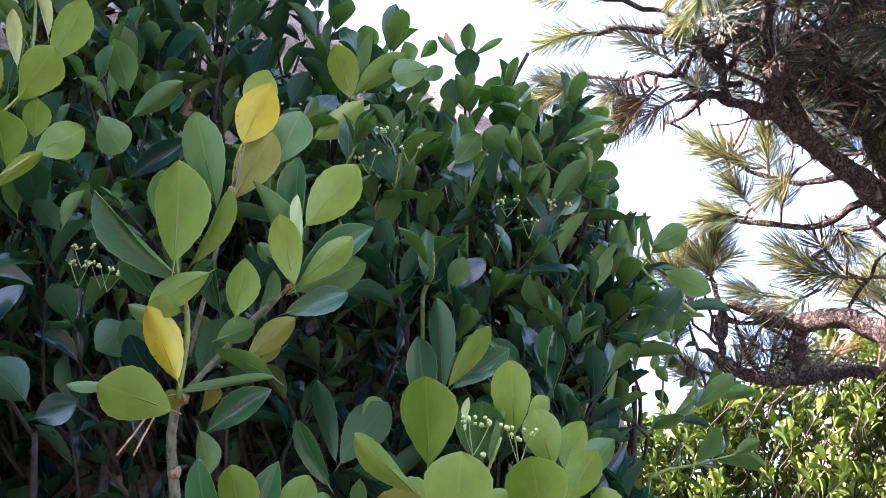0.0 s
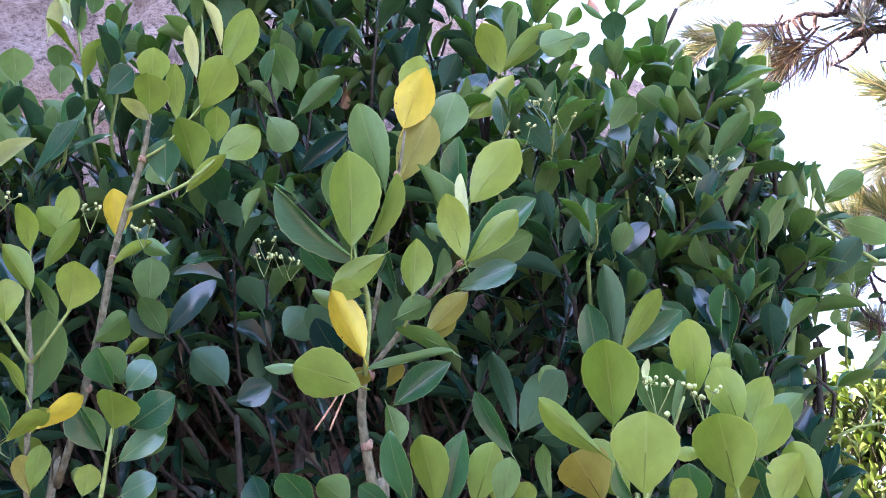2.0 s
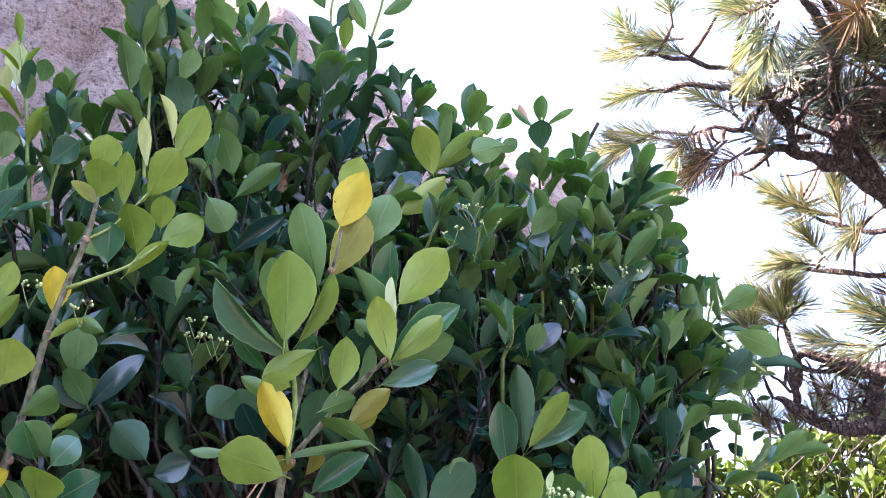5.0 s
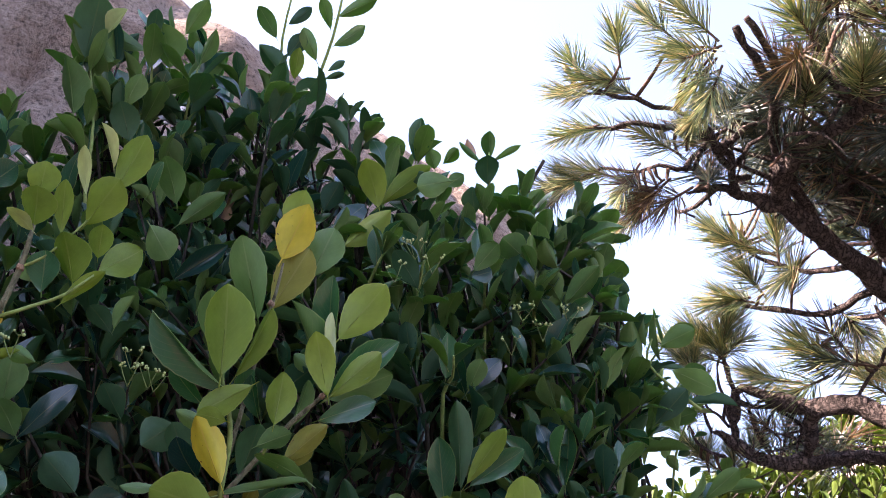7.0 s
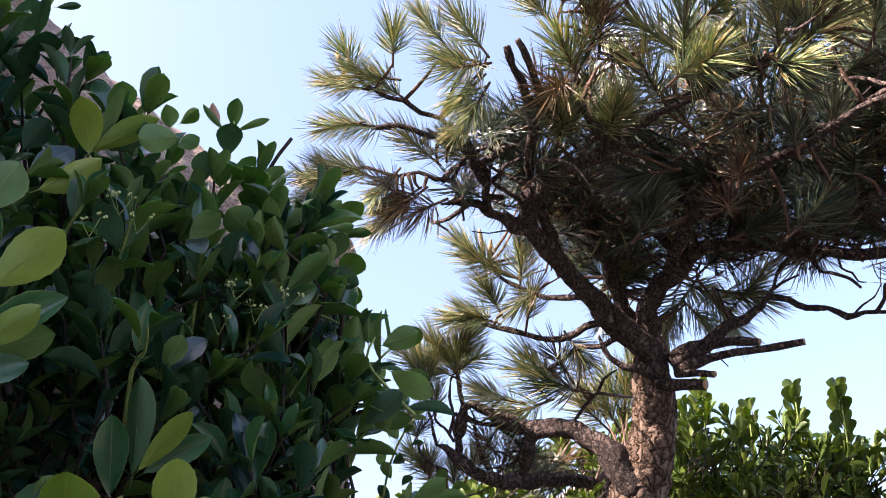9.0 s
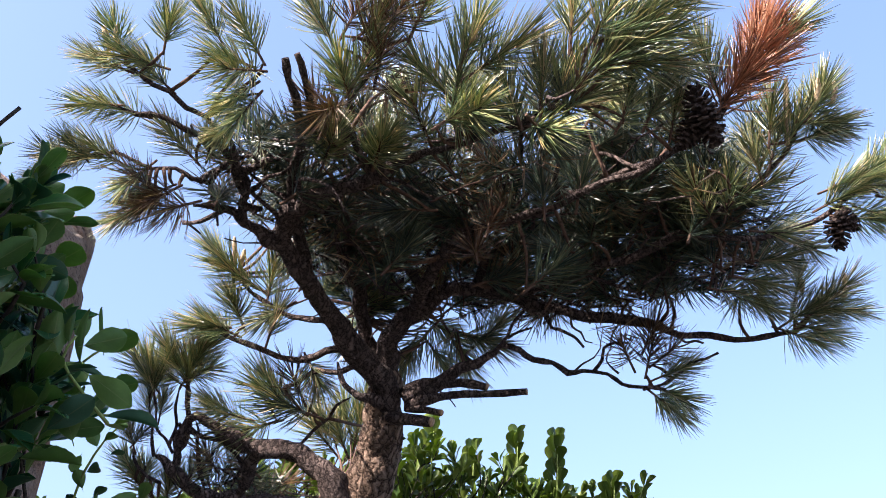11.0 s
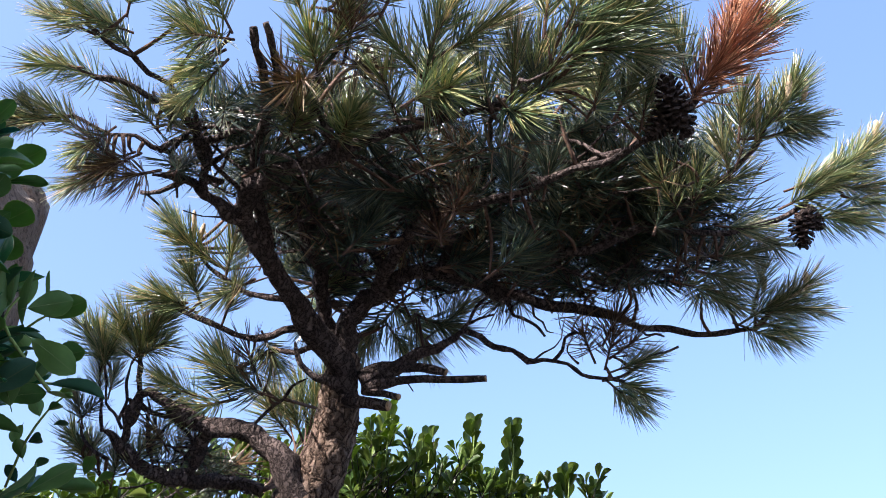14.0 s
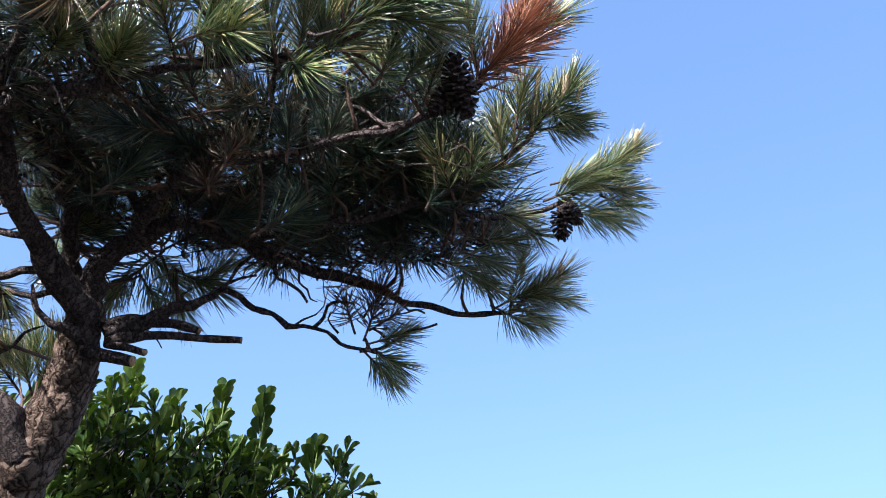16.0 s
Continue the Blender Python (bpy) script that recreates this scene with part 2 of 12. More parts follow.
# granite: pinkish grey with dark grains and rusty stains
m, n, l, p, out = material("weathered_granite")
big, fine, grain = noise_node(n, l, 2.2, 6), noise_node(n, l, 22, 8, rough=0.7), noise_node(n, l, 130, 3)
r1 = ramp(n, (0.30, (0.15, 0.10, 0.075)), (0.46, (0.40, 0.30, 0.24)), (0.72, (0.56, 0.46, 0.38)))
r2 = ramp(n, (0.30, (0.07, 0.055, 0.05)), (0.46, (0.80, 0.77, 0.74)), (0.7, (1.05, 1.0, 0.98)))
r3 = ramp(n, (0.50, (0, 0, 0)), (0.66, (1, 1, 1)))
l.new(fine.outputs["Fac"], r1.inputs[0])
l.new(grain.outputs["Fac"], r2.inputs[0])
l.new(big.outputs["Fac"], r3.inputs[0])
stone = mixed(n, l, maths(n, l, "MULTIPLY", r3.outputs[0], 0.7), r1.outputs[0], (0.40, 0.22, 0.12))
l.new(mixed(n, l, 0.75, stone, r2.outputs[0], "MULTIPLY"), p.inputs["Base Color"])
p.inputs["Roughness"].default_value = 0.92
b = n.new("ShaderNodeBump")
b.inputs["Strength"].default_value, b.inputs["Distance"].default_value = 1.0, 0.03
l.new(maths(n, l, "ADD", fine.outputs["Fac"], maths(n, l, "MULTIPLY", grain.outputs["Fac"], 0.25)), b.inputs["Height"])
l.new(b.outputs[0], p.inputs["Normal"])
GRANITE = m

m, n, l, p, out = material("dry_soil")
r1 = ramp(n, (0.3, (0.06, 0.052, 0.038)), (0.7, (0.14, 0.115, 0.082)))
l.new(noise_node(n, l, 9, 8, rough=0.7).outputs["Fac"], r1.inputs[0])
l.new(r1.outputs[0], p.inputs["Base Color"])
p.inputs["Roughness"].default_value = 1.0
SOIL = m

# ---- building kit ----


def mesh_of(name, verts, faces, mats=(), slots=None, uvs=None, smooth=True):
    me = bpy.data.meshes.new(name)
    me.from_pydata([tuple(v) for v in verts], [], faces)
    for mt in mats:
        me.materials.append(mt)
    if slots is not None:
        me.polygons.foreach_set("material_index", slots)
    if uvs is not None:
        layer = me.uv_layers.new(name="UVMap")
        loops = np.empty(len(me.loops), dtype=np.int32)
        me.loops.foreach_get("vertex_index", loops)
        layer.data.foreach_set("uv", np.asarray(uvs, dtype=np.float32)[loops].ravel())
    if smooth:
        me.polygons.foreach_set("use_smooth", [True] * len(me.polygons))
    me.update()
    return me


def thing(name, place, label, category, group="", kind=""):
    """A top-level Empty at the base of a thing."""
    ob = tagged(new(name), label, category, group, kind)
    ob.matrix_world = Matrix.Translation(place)
    return ob


def part(name, data, parent, m=None, label="", kind=""):
    """A mesh as a part under a thing (or under a part); m is its pose in the world."""
    ob = tagged(new(name, data), label, kind=kind)
    ob.parent = parent
    root = parent.matrix_basis if parent.parent is None else parent.parent.matrix_basis @ parent.matrix_basis
    ob.matrix_basis = root.inverted() @ (m if m is not None else Matrix.Identity(4))
    return ob


def smooth_line(points, step):
    """A Catmull-Rom line through the points, (x, y, z, radius) each."""
    p = np.array([points[0]] + list(points) + [points[-1]], dtype=float)
    p[0], p[-1] = 2 * p[1] - p[2], 2 * p[-2] - p[-3]
    p[0, 3], p[-1, 3] = p[1, 3], p[-2, 3]
    out = []
    for i in range(1, len(p) - 2):
        k = max(2, int(np.linalg.norm(p[i + 1, :3] - p[i, :3]) / step))
        for u in np.arange(k) / k:
            out.append(0.5 * (2 * p[i] + (p[i + 1] - p[i - 1]) * u + (2 * p[i - 1] - 5 * p[i] + 4 * p[i + 1] - p[i + 2]) * u * u + (3 * p[i] - p[i - 1] - 3 * p[i + 1] + p[i + 2]) * u ** 3))
    out.append(p[-2])
    return np.array(out)


def tube(points, sides=8, step=0.02, rough=0.0, seed=0, capped=True, plates=0.0):
    """Vertices and faces of a limb along a smooth line, its girth uneven by rough."""
    line = smooth_line(points, step)
    c, r = line[:, :3], np.maximum(line[:, 3], 0.0003)
    tan = np.gradient(c, axis=0)
    tan /= np.linalg.norm(tan, axis=1)[:, None] + 1e-9
    side = np.cross(tan[0], (0.31, 0.85, 0.42))
    verts, faces = [], []
    for i in range(len(c)):
        side = side - tan[i] * side.dot(tan[i])
        side /= np.linalg.norm(side) + 1e-9
        up = np.cross(tan[i], side)
        for k in range(sides):
            a = 2 * math.pi * k / sides
            d = math.cos(a) * side + math.sin(a) * up
            q = r[i]
            if rough:
                v = Vector(c[i] + d * r[i])
                q *= 1 + rough * (noise.noise(v * (0.35 / r.max()) + Vector((seed, 0, 0))) + 0.6 * noise.noise(v * (1.6 / r.max()) + Vector((0, seed, 0))))
            if plates:
                v = Vector(c[i] + d * r[i])
                f1, f2 = noise.voronoi(Vector((v.x, v.y, v.z * 0.32)) * 62 + Vector((noise.noise(v * 40), noise.noise(v * 40 + Vector((9, 0, 0))), 0)) * 0.8)[0][:2]
                q += plates * (min(1.0, (f2 - f1) * 2.6) - 0.6) * (0.6 + 0.8 * abs(noise.noise(v * 25)))
            verts.append(c[i] + d * q)
    n = len(c)
    for i in range(n - 1):
        for k in range(sides):
            a, b = i * sides + k, i * sides + (k + 1) % sides
            faces.append((a, b, b + sides, a + sides))
    if capped:
        faces.append(tuple(range(sides))[::-1])
        faces.append(tuple((n - 1) * sides + k for k in range(sides)))
    return verts, faces


def limb(name, parent, points, mat, sides=8, step=0.02, rough=0.0, label="", plates=0.0):
    v, f = tube(points, sides, step, rough, len(points) * 3.7, True, plates)
    return part(name, mesh_of(name, v, f, [mat]), parent, None, label)


# Leaf blade: base at the origin, tip at y = 1, half as wide at x = 1 (scaled), upper side +z
ROWS_V = (0.0, 0.06, 0.2, 0.36, 0.52, 0.66, 0.78, 0.88, 0.95, 1.0)


FINE_V = (0.0, 0.03, 0.08, 0.14, 0.21, 0.28, 0.35, 0.42, 0.49, 0.56, 0.63, 0.70, 0.76, 0.82, 0.87, 0.91, 0.945, 0.972, 0.99, 1.0)


def outline(v, shape):
    """Half the width of an obovate leaf with a wedge-shaped base and a short point."""
    return v ** 0.78 * max(0.0, 1 - v ** (shape * 2.0)) ** (1.30 - 0.35 * shape)


def blade_data(shape, fold, curl, wave, seed, stalk=True, coarse=False, fine=False):
    """Vertices, faces, slots and uvs of a leaf with an upper and an under side."""
    rnd = random.Random(seed)
    rows = FINE_V if fine else ROWS_V if not coarse else ROWS_V[::2] + (1.0,)
    verts, faces, slots, uvs = [], [], [], []
    cols = (-1.0, -0.52, 0.0, 0.52, 1.0)
    twist = rnd.uniform(-0.25, 0.25)
    widest = max(outline(k / 60, shape) for k in range(1, 60)) / 0.96
    for layer in (1, -1):
        for j, v in enumerate(rows):
            # obovate outline, widest beyond the middle
            w = outline(v, shape) / widest if 0 < v < 1 else 0.012
            tooth = 1 + ((0.022 if j % 2 else -0.016) if fine else (0.03 if j % 2 else -0.015))
            for u in cols:
                x = u * w * (tooth if abs(u) == 1 else 1)
                z = fold * abs(x) * 0.5 - curl * (v - 0.35) ** 2 + wave * math.sin(v * 9 + u * 2 + seed) * abs(u) + twist * x * (v - 0.3) * 0.4
                verts.append((x * 0.5, v + (0.003 if fine else 0.01) * rnd.uniform(-1, 1) * (0 < v < 1), z + layer * 0.0035))
                uvs.append((0.5 + 0.5 * u, v))
        base = 0 if layer == 1 else len(rows) * 5
        for j in range(len(rows) - 1):
            for k in range(4):
                a = base + j * 5 + k
                q = (a, a + 1, a + 6, a + 5)
                faces.append(q if layer == 1 else q[::-1])
                slots.append(0 if layer == 1 else 1)
    if stalk:
        b = len(verts)
        for y, s, z in ((-0.14, 0.018, -0.03), (0.03, 0.022, 0.0), (0.5, 0.012, -curl * 0.02)):
            for k in range(3):
                a = 2 * math.pi * k / 3
                verts.append((s * math.cos(a), y, z - 0.004 + 0.6 * s * math.sin(a)))
                uvs.append((0.5, 0.5))
        for i in range(2):
            for k in range(3):
                faces.append((b + i * 3 + k, b + i * 3 + (k + 1) % 3, b + i * 3 + 3 + (k + 1) % 3, b + i * 3 + 3 + k))
                slots.append(1)
    return verts, faces, slots, uvs


SHAPES = [blade_data(1.22, 0.30, 0.10, 0.010, 1), blade_data(1.34, 0.12, 0.22, 0.014, 2), blade_data(1.12, 0.42, 0.06, 0.008, 3),
          blade_data(1.42, 0.20, -0.12, 0.016, 4), blade_data(1.0, 0.50, 0.16, 0.010, 5), blade_data(1.28, 0.05, 0.30, 0.020, 6)]
COARSE = [blade_data(s, f, c, 0.01, k, True, True) for k, (s, f, c) in enumerate(((1.05, 0.35, 0.15), (1.25, 0.25, 0.3), (0.95, 0.55, 0.1), (1.15, 0.3, -0.15)))]
COARSE_ROUND = [blade_data(s, f, c, 0.01, k + 30, True, True) for k, (s, f, c) in enumerate(((1.9, 0.35, 0.15), (2.1, 0.25, 0.3), (1.7, 0.5, 0.1), (2.0, 0.3, -0.15)))]
ROUND = [blade_data(s, f, c, 0.01, k + 20) for k, (s, f, c) in enumerate(((1.9, 0.25, 0.15), (2.1, 0.15, 0.25), (1.7, 0.35, 0.1), (2.2, 0.3, -0.1), (1.8, 0.1, 0.2), (2.0, 0.4, 0.12)))]
FINE = [blade_data(1.22, 0.26, 0.10, 0.010, 1, fine=True), blade_data(1.34, 0.10, 0.20, 0.014, 2, fine=True), blade_data(1.10, 0.36, 0.06, 0.010, 3, fine=True),
        blade_data(1.42, 0.16, -0.10, 0.016, 4, fine=True), blade_data(1.02, 0.42, 0.14, 0.012, 5, fine=True), blade_data(1.28, 0.05, 0.26, 0.020, 6, fine=True)]
BLADES = {kind: [mesh_of("leaf", v, f, mats, s, u) for v, f, s, u in (ROUND if kind == "sunny" else FINE)] for kind, mats in LEAF.items() if "fill" not in kind}


def leaf_pose(base, tip, width, turn, back=(0.0, 0.88, 0.47)):
    """The pose of a blade from base to tip. Its upper side looks along back, turned about the blade's axis by turn degrees."""
    base, tip = Vector(base), Vector(tip)
    y = tip - base
    length = y.length
    y = y / length
    z = Vector(back)
    z = (z - y * z.dot(y)).normalized()
    z = Matrix.Rotation(radians(turn), 3, y) @ z
    x = y.cross(z)
    m = Matrix((x * width, y * length, z * length)).transposed().to_4x4()
    m.translation = base
    return m


def leaf(parent, base, tip, width, turn=0.0, kind="young", shape=0, label=""):
    return part("leaf", BLADES[kind][shape % 6], parent, leaf_pose(base, tip, width, turn), label)


class Heap:
    """Many leaves joined in one mesh."""

    def __init__(self):
        self.v, self.f, self.s, self.u, self.n = [], [], [], [], 0

    def add(self, m, data):
        v, f, s, u = data
        a = np.array(m)
        self.v.append(np.asarray(v) @ a[:3, :3].T + a[:3, 3])
        self.f.extend(tuple(i + self.n for i in q) for q in f)
        self.s.extend(s)
        self.u.append(np.asarray(u))
        self.n += len(v)

    def mesh(self, name, mats):
        return mesh_of(name, np.concatenate(self.v), self.f, mats, self.s, np.concatenate(self.u))


class Wood:
    """Many thin stems joined in one mesh."""

    def __init__(self):
        self.v, self.f = [], []

    def add(self, points, sides=5, step=0.03):
        v, f = tube(points, sides, step, capped=False)
        k = len(self.v)
        self.v.extend(v)
        self.f.extend(tuple(i + k for i in q) for q in f)


def sprig(rnd, foot, top, pairs, size, spread=1.0):
    """Leaf poses (m, along) of a leafy shoot from foot to top: crossed pairs, and a rosette at the tip."""
    foot, top = Vector(foot), Vector(top)
    axis = (top - foot).normalized()
    side = axis.cross(Vector((rnd.uniform(-1, 1), rnd.uniform(-1, 1), rnd.uniform(-0.4, 0.4)))).normalized()
    out = []
    for i in range(pairs + 1):
        u = 0.25 + 0.75 * i / max(1, pairs)
        at = foot.lerp(top, u)
        last = i == pairs
        for k in range(2 if not last else rnd.choice((2, 3, 4))):
            a = math.pi * k + (math.pi / 2) * i + rnd.uniform(-0.4, 0.4) if not last else 2 * math.pi * k / 3 + rnd.uniform(-0.5, 0.5)
            d = Matrix.Rotation(a, 3, axis) @ side
            lean = radians(rnd.uniform(30, 66) if not last else rnd.uniform(10, 42)) * spread
            way = (axis * math.cos(lean) + d * math.sin(lean) + Vector((0, 0, rnd.uniform(-0.12, 0.18)))).normalized()
            length = size * rnd.uniform(0.72, 1.15) * (0.8 if last else 1.0)
            upper = (axis * 1.0 - way * 0.4 + Vector((0, 0, 0.35)) + Vector((rnd.uniform(-0.35, 0.35), rnd.uniform(-0.35, 0.35), 0)))
            base = at + way * length * 0.12
            out.append((leaf_pose(base, base + way * length, length * rnd.uniform(0.36, 0.53), rnd.uniform(-18, 18), upper), at))
    return out

# ---- ground ----
gv, gf = [], []
ring = [0.0, 0.6, 1.2, 2.0, 3.0, 5.0, 9.0, 20.0, 60.0, 250.0, 1500.0]
for i, r in enumerate(ring):
    for k in range(48):
        a = 2 * math.pi * k / 48
        q = Vector((r * math.cos(a) + 0.3, r * math.sin(a) + 0.8, 0))
        gv.append((q.x, q.y, 0.03 * noise.noise(q * 1.3) * (1 if r < 30 else 0) - 0.002 * r))
for i in range(len(ring) - 1):
    for k in range(48):
        a, b = i * 48 + k, i * 48 + (k + 1) % 48
        gf.append((a, b, b + 48, a + 48))
tagged(new("ground", mesh_of("ground", gv, gf, [SOIL])), "dry brown soil that the shrubs grow from", "ground", kind="structure")

# ---- plain wall out of view, added to block low skylight on the hedge ----
m, n, l, p, out = material("rough_stone_wall")
r1 = ramp(n, (0.3, (0.24, 0.225, 0.20)), (0.7, (0.42, 0.40, 0.36)))
l.new(noise_node(n, l, 6, 8, rough=0.7).outputs["Fac"], r1.inputs[0])
l.new(r1.outputs[0], p.inputs["Base Color"])
p.inputs["Roughness"].default_value = 0.95
wv, wf = [], []
for i in range(41):
    x = -4.0 + 0.2 * i
    top = 1.95 + 0.03 * noise.noise(Vector((x * 2, 0, 3)))
    for y, z in ((-2.60, -0.1), (-2.63, top - 0.03), (-2.67, top), (-2.83, top), (-2.87, top - 0.03), (-2.90, -0.1)):
        wv.append((x, y + 0.02 * noise.noise(Vector((x * 3, y, z * 3))), z))
for i in range(40):
    for k in range(5):
        a = i * 6 + k
        wf.append((a, a + 1, a + 7, a + 6))
wf += [tuple(range(5, -1, -1)), tuple(240 + k for k in range(6))]
tagged(new("wall_south", mesh_of("wall_south", wv, wf, [m], smooth=False)), "plain grey stone wall, unseen, added to cut light from behind", "wall", kind="structure")

# ---- boulder behind the hedge ----
RIDGE_X = (-3.4, -1.6, -1.0, -0.640, -0.530, -0.473, -0.421, -0.342, -0.244, -0.185, -0.119, -0.072, -0.019, 0.021, 0.069, 0.146, 0.229, 0.269)
RIDGE_Z = (2.4, 3.0, 3.0, 2.900, 2.800, 2.752, 2.728, 2.640, 2.604, 2.560, 2.530, 2.508, 2.500, 2.475, 2.440, 2.440, 2.465, 2.484)


def boulder(name, xs, zs, x0, x1, yc, half, mat, seed, nu=120, nv=90, amp=1.0):
    verts, faces = [], []
    for i in range(nu + 1):
        u = i / nu
        x = x0 + (x1 - x0) * (1 - (1 - u) ** 1.7)
        top = float(np.interp(x, xs, zs))
        end = max(0.0, 1 - ((x - x0) / (x1 - x0)) ** 14) ** 0.5 * max(0.0, 1 - ((x1 - x) / (x1 - x0)) ** 10) ** 0.5
        for j in range(nv + 1):
            a = math.pi * j / nv
            c, s = math.cos(a), math.sin(a)
            y = yc - half * (0.25 + 0.75 * end) * math.copysign(abs(c) ** 0.42, c)
            z = top * (0.975 + 0.025 * end) * s ** 0.36 - 0.05
            q = Vector((x, y, z))
            d = noise.fractal(q * 1.5 + Vector((seed, 0, 0)), 1.0, 2.1, 4) * 0.07 + noise.fractal(q * 7 + Vector((0, seed, 0)), 0.9, 2.0, 4) * 0.022
            crack = noise.noise(q * 3.1 + Vector((0, 0, seed)))
            d -= 0.035 * max(0, 1 - abs(crack) * 14)
            n_ = Vector((0.15, -c, s)).normalized()
            verts.append(q + n_ * d * amp)
    for i in range(nu):
        for j in range(nv):
            a = i * (nv + 1) + j
            faces.append((a, a + nv + 1, a + nv + 2, a + 1))
    faces.append(tuple(nu * (nv + 1) + j for j in range(nv + 1)))
    faces.append(tuple(range(nv, -1, -1)))
    return new(name, mesh_of(name, verts, faces, [mat]))


tagged(boulder("boulder", RIDGE_X, RIDGE_Z, -3.4, 0.290, 1.62, 0.74, GRANITE, 4.0), "large pinkish grey weathered granite boulder behind the hedge", "rock")
# second boulder stands out of view, added to keep sun off hedge and rock
tagged(boulder("boulder", (-2.6, -2.0, -1.35, -1.12), (2.9, 3.5, 3.6, 3.5), -2.6, -1.12, 0.0, 1.14, GRANITE, 13.0, 60, 50), "unseen tall granite boulder added to shade the hedge", "rock")

# ---- euonymus hedge in front of the boulder ----
rnd = random.Random(7)
hedge = thing("euonymus_hedge", (-0.2, 0.85, 0.0), "dense dark green euonymus hedge growing against a granite boulder", "shrub")
TOP_X = (-0.850, -0.666, -0.627, -0.586, -0.429, -0.393, -0.317, -0.264, -0.185, -0.130, -0.065, 0.012, 0.083, 0.141, 0.162, 0.184, 0.205, 0.253, 0.272)
TOP_Z = (1.935, 1.928, 1.973, 1.992, 2.132, 2.196, 2.190, 2.165, 2.149, 2.110, 2.077, 2.048, 2.036, 2.025, 2.000, 1.960, 1.880, 1.70, 1.65)
TOP_Y = (0.649, 0.645, 0.634, 0.637, 0.660, 0.660, 0.688, 0.726, 0.737, 0.737, 0.756, 0.774, 0.783, 0.799, 0.803, 0.824, 0.851, 0.887, 0.917)
wood, heap, near = Wood(), Heap(), []
for k in range(12):
    x = -1.0 + 1.22 * (k + rnd.random()) / 12
    top = float(np.interp(x, TOP_X, TOP_Z))
    y = rnd.uniform(0.82, 0.95)
    lean = rnd.uniform(-0.08, 0.08)
    wood.add([(x + lean, y + 0.08, 0.0, 0.011), (x + lean * 0.6, y + rnd.uniform(-0.05, 0.05), top * 0.35, 0.009),
              (x + rnd.uniform(-0.03, 0.03), y + rnd.uniform(-0.05, 0.05), top * 0.7, 0.007), (x, y - 0.03, top - 0.12, 0.003)], 6)
shoots = 0
while shoots < 2300:
    x = rnd.uniform(-1.1, 0.190)
    top = float(np.interp(x + 0.008 * min(1.0, max(0.0, x / 0.12)), TOP_X, TOP_Z))
    low = rnd.random() < 0.2
    z = rnd.uniform(0.25, 1.3) if low else rnd.uniform(1.28, top)
    # the front bulges towards the path lower down and lies back near the top
    front = float(np.interp(x, TOP_X, TOP_Y)) - 0.02 - 0.05 * min(1.0, max(0.0, top - z) / 0.4) + 0.06 * noise.noise(Vector((x * 4, z * 4, 1.7)))
    # a dark hollow low down between the stems
    hollow = math.exp(-((x + 0.26) / 0.30) ** 2 - ((z - 1.57) / 0.19) ** 2)
    layer = min(rnd.random() ** 1.3 * 0.26 + 0.30 * hollow, 0.90 - front)
    if rnd.random() < 0.45 * hollow:
        continue
    y = front + layer
    if x > 0.12 and z < 1.80 and rnd.random() < 0.25:
        continue
    shoots += 1
    size = rnd.uniform(0.038, 0.062)
    reach = rnd.uniform(0.05, 0.12)
    way = Vector((rnd.uniform(-0.6, 0.6) + 0.3 * max(0, x), rnd.uniform(-1.1, -0.1), rnd.uniform(0.25, 1.0))).normalized()
    tip = Vector((x, y, z))
    foot = tip - way * reach
    # new growth, paled towards top and right as painted skylight; one clump painted shaded
    skylit_share = 0.80 * min(1.0, max(0.0, (z - 1.70) / 0.28)) * (1 - 0.7 * math.exp(-((x + 0.17) / 0.10) ** 2 - ((z - 2.08) / 0.11) ** 2))
    skylit_share = max(skylit_share, 0.65 * min(1.0, max(0.0, (x + 0.06) / 0.12)) * min(1.0, max(0.0, (z - 1.62) / 0.12)))
    wood.add([(foot.x + rnd.uniform(-0.02, 0.02), foot.y + 0.06, foot.z - 0.04, 0.0026), (*foot, 0.0022), (*tip, 0.0012)], 4, 0.05)
    for m, at in sprig(rnd, foot, tip, rnd.choice((1, 2, 2, 3)), size):
        near.append((layer + (0 if not low else 9), m, rnd.random() < skylit_share))
near.sort(key=lambda e: e[0])
skylit_growth = Heap()
for i, (_, m, light) in enumerate(near):
    if i < 140:
        part("leaf", BLADES["olive" if light or i % 3 == 0 else "mature"][i % 6], hedge, m)
    else:
        (skylit_growth if light else heap).add(m, SHAPES[i % 6] if i < 3500 else COARSE[i % 4])
part("foliage", heap.mesh("foliage", LEAF["fill"]), hedge, kind="stuff")
part("foliage", skylit_growth.mesh("foliage", LEAF["olive_fill"]), hedge, None, "paler green new growth, paled further to imitate skylight", kind="stuff")
part("branchwork", mesh_of("branchwork", wood.v, wood.f, [WOODY]), hedge, kind="stuff")
leaf(hedge, (-0.359, 0.619, 1.714), (-0.373, 0.602, 1.741), 0.0273, -6, 'olive', 5)
leaf(hedge, (-0.359, 0.620, 1.713), (-0.318, 0.611, 1.756), 0.0222, 172, 'mature', 5)
leaf(hedge, (-0.380, 0.624, 1.742), (-0.372, 0.606, 1.777), 0.0307, 22, 'olive', 3)
leaf(hedge, (-0.368, 0.638, 1.717), (-0.390, 0.614, 1.736), 0.0219, 178, 'mature', 0)
leaf(hedge, (-0.014, 0.702, 1.683), (-0.020, 0.664, 1.734), 0.0266, 189, 'olive', 3)
leaf(hedge, (0.000, 0.699, 1.699), (-0.004, 0.660, 1.765), 0.0224, -12, 'mature', 0)
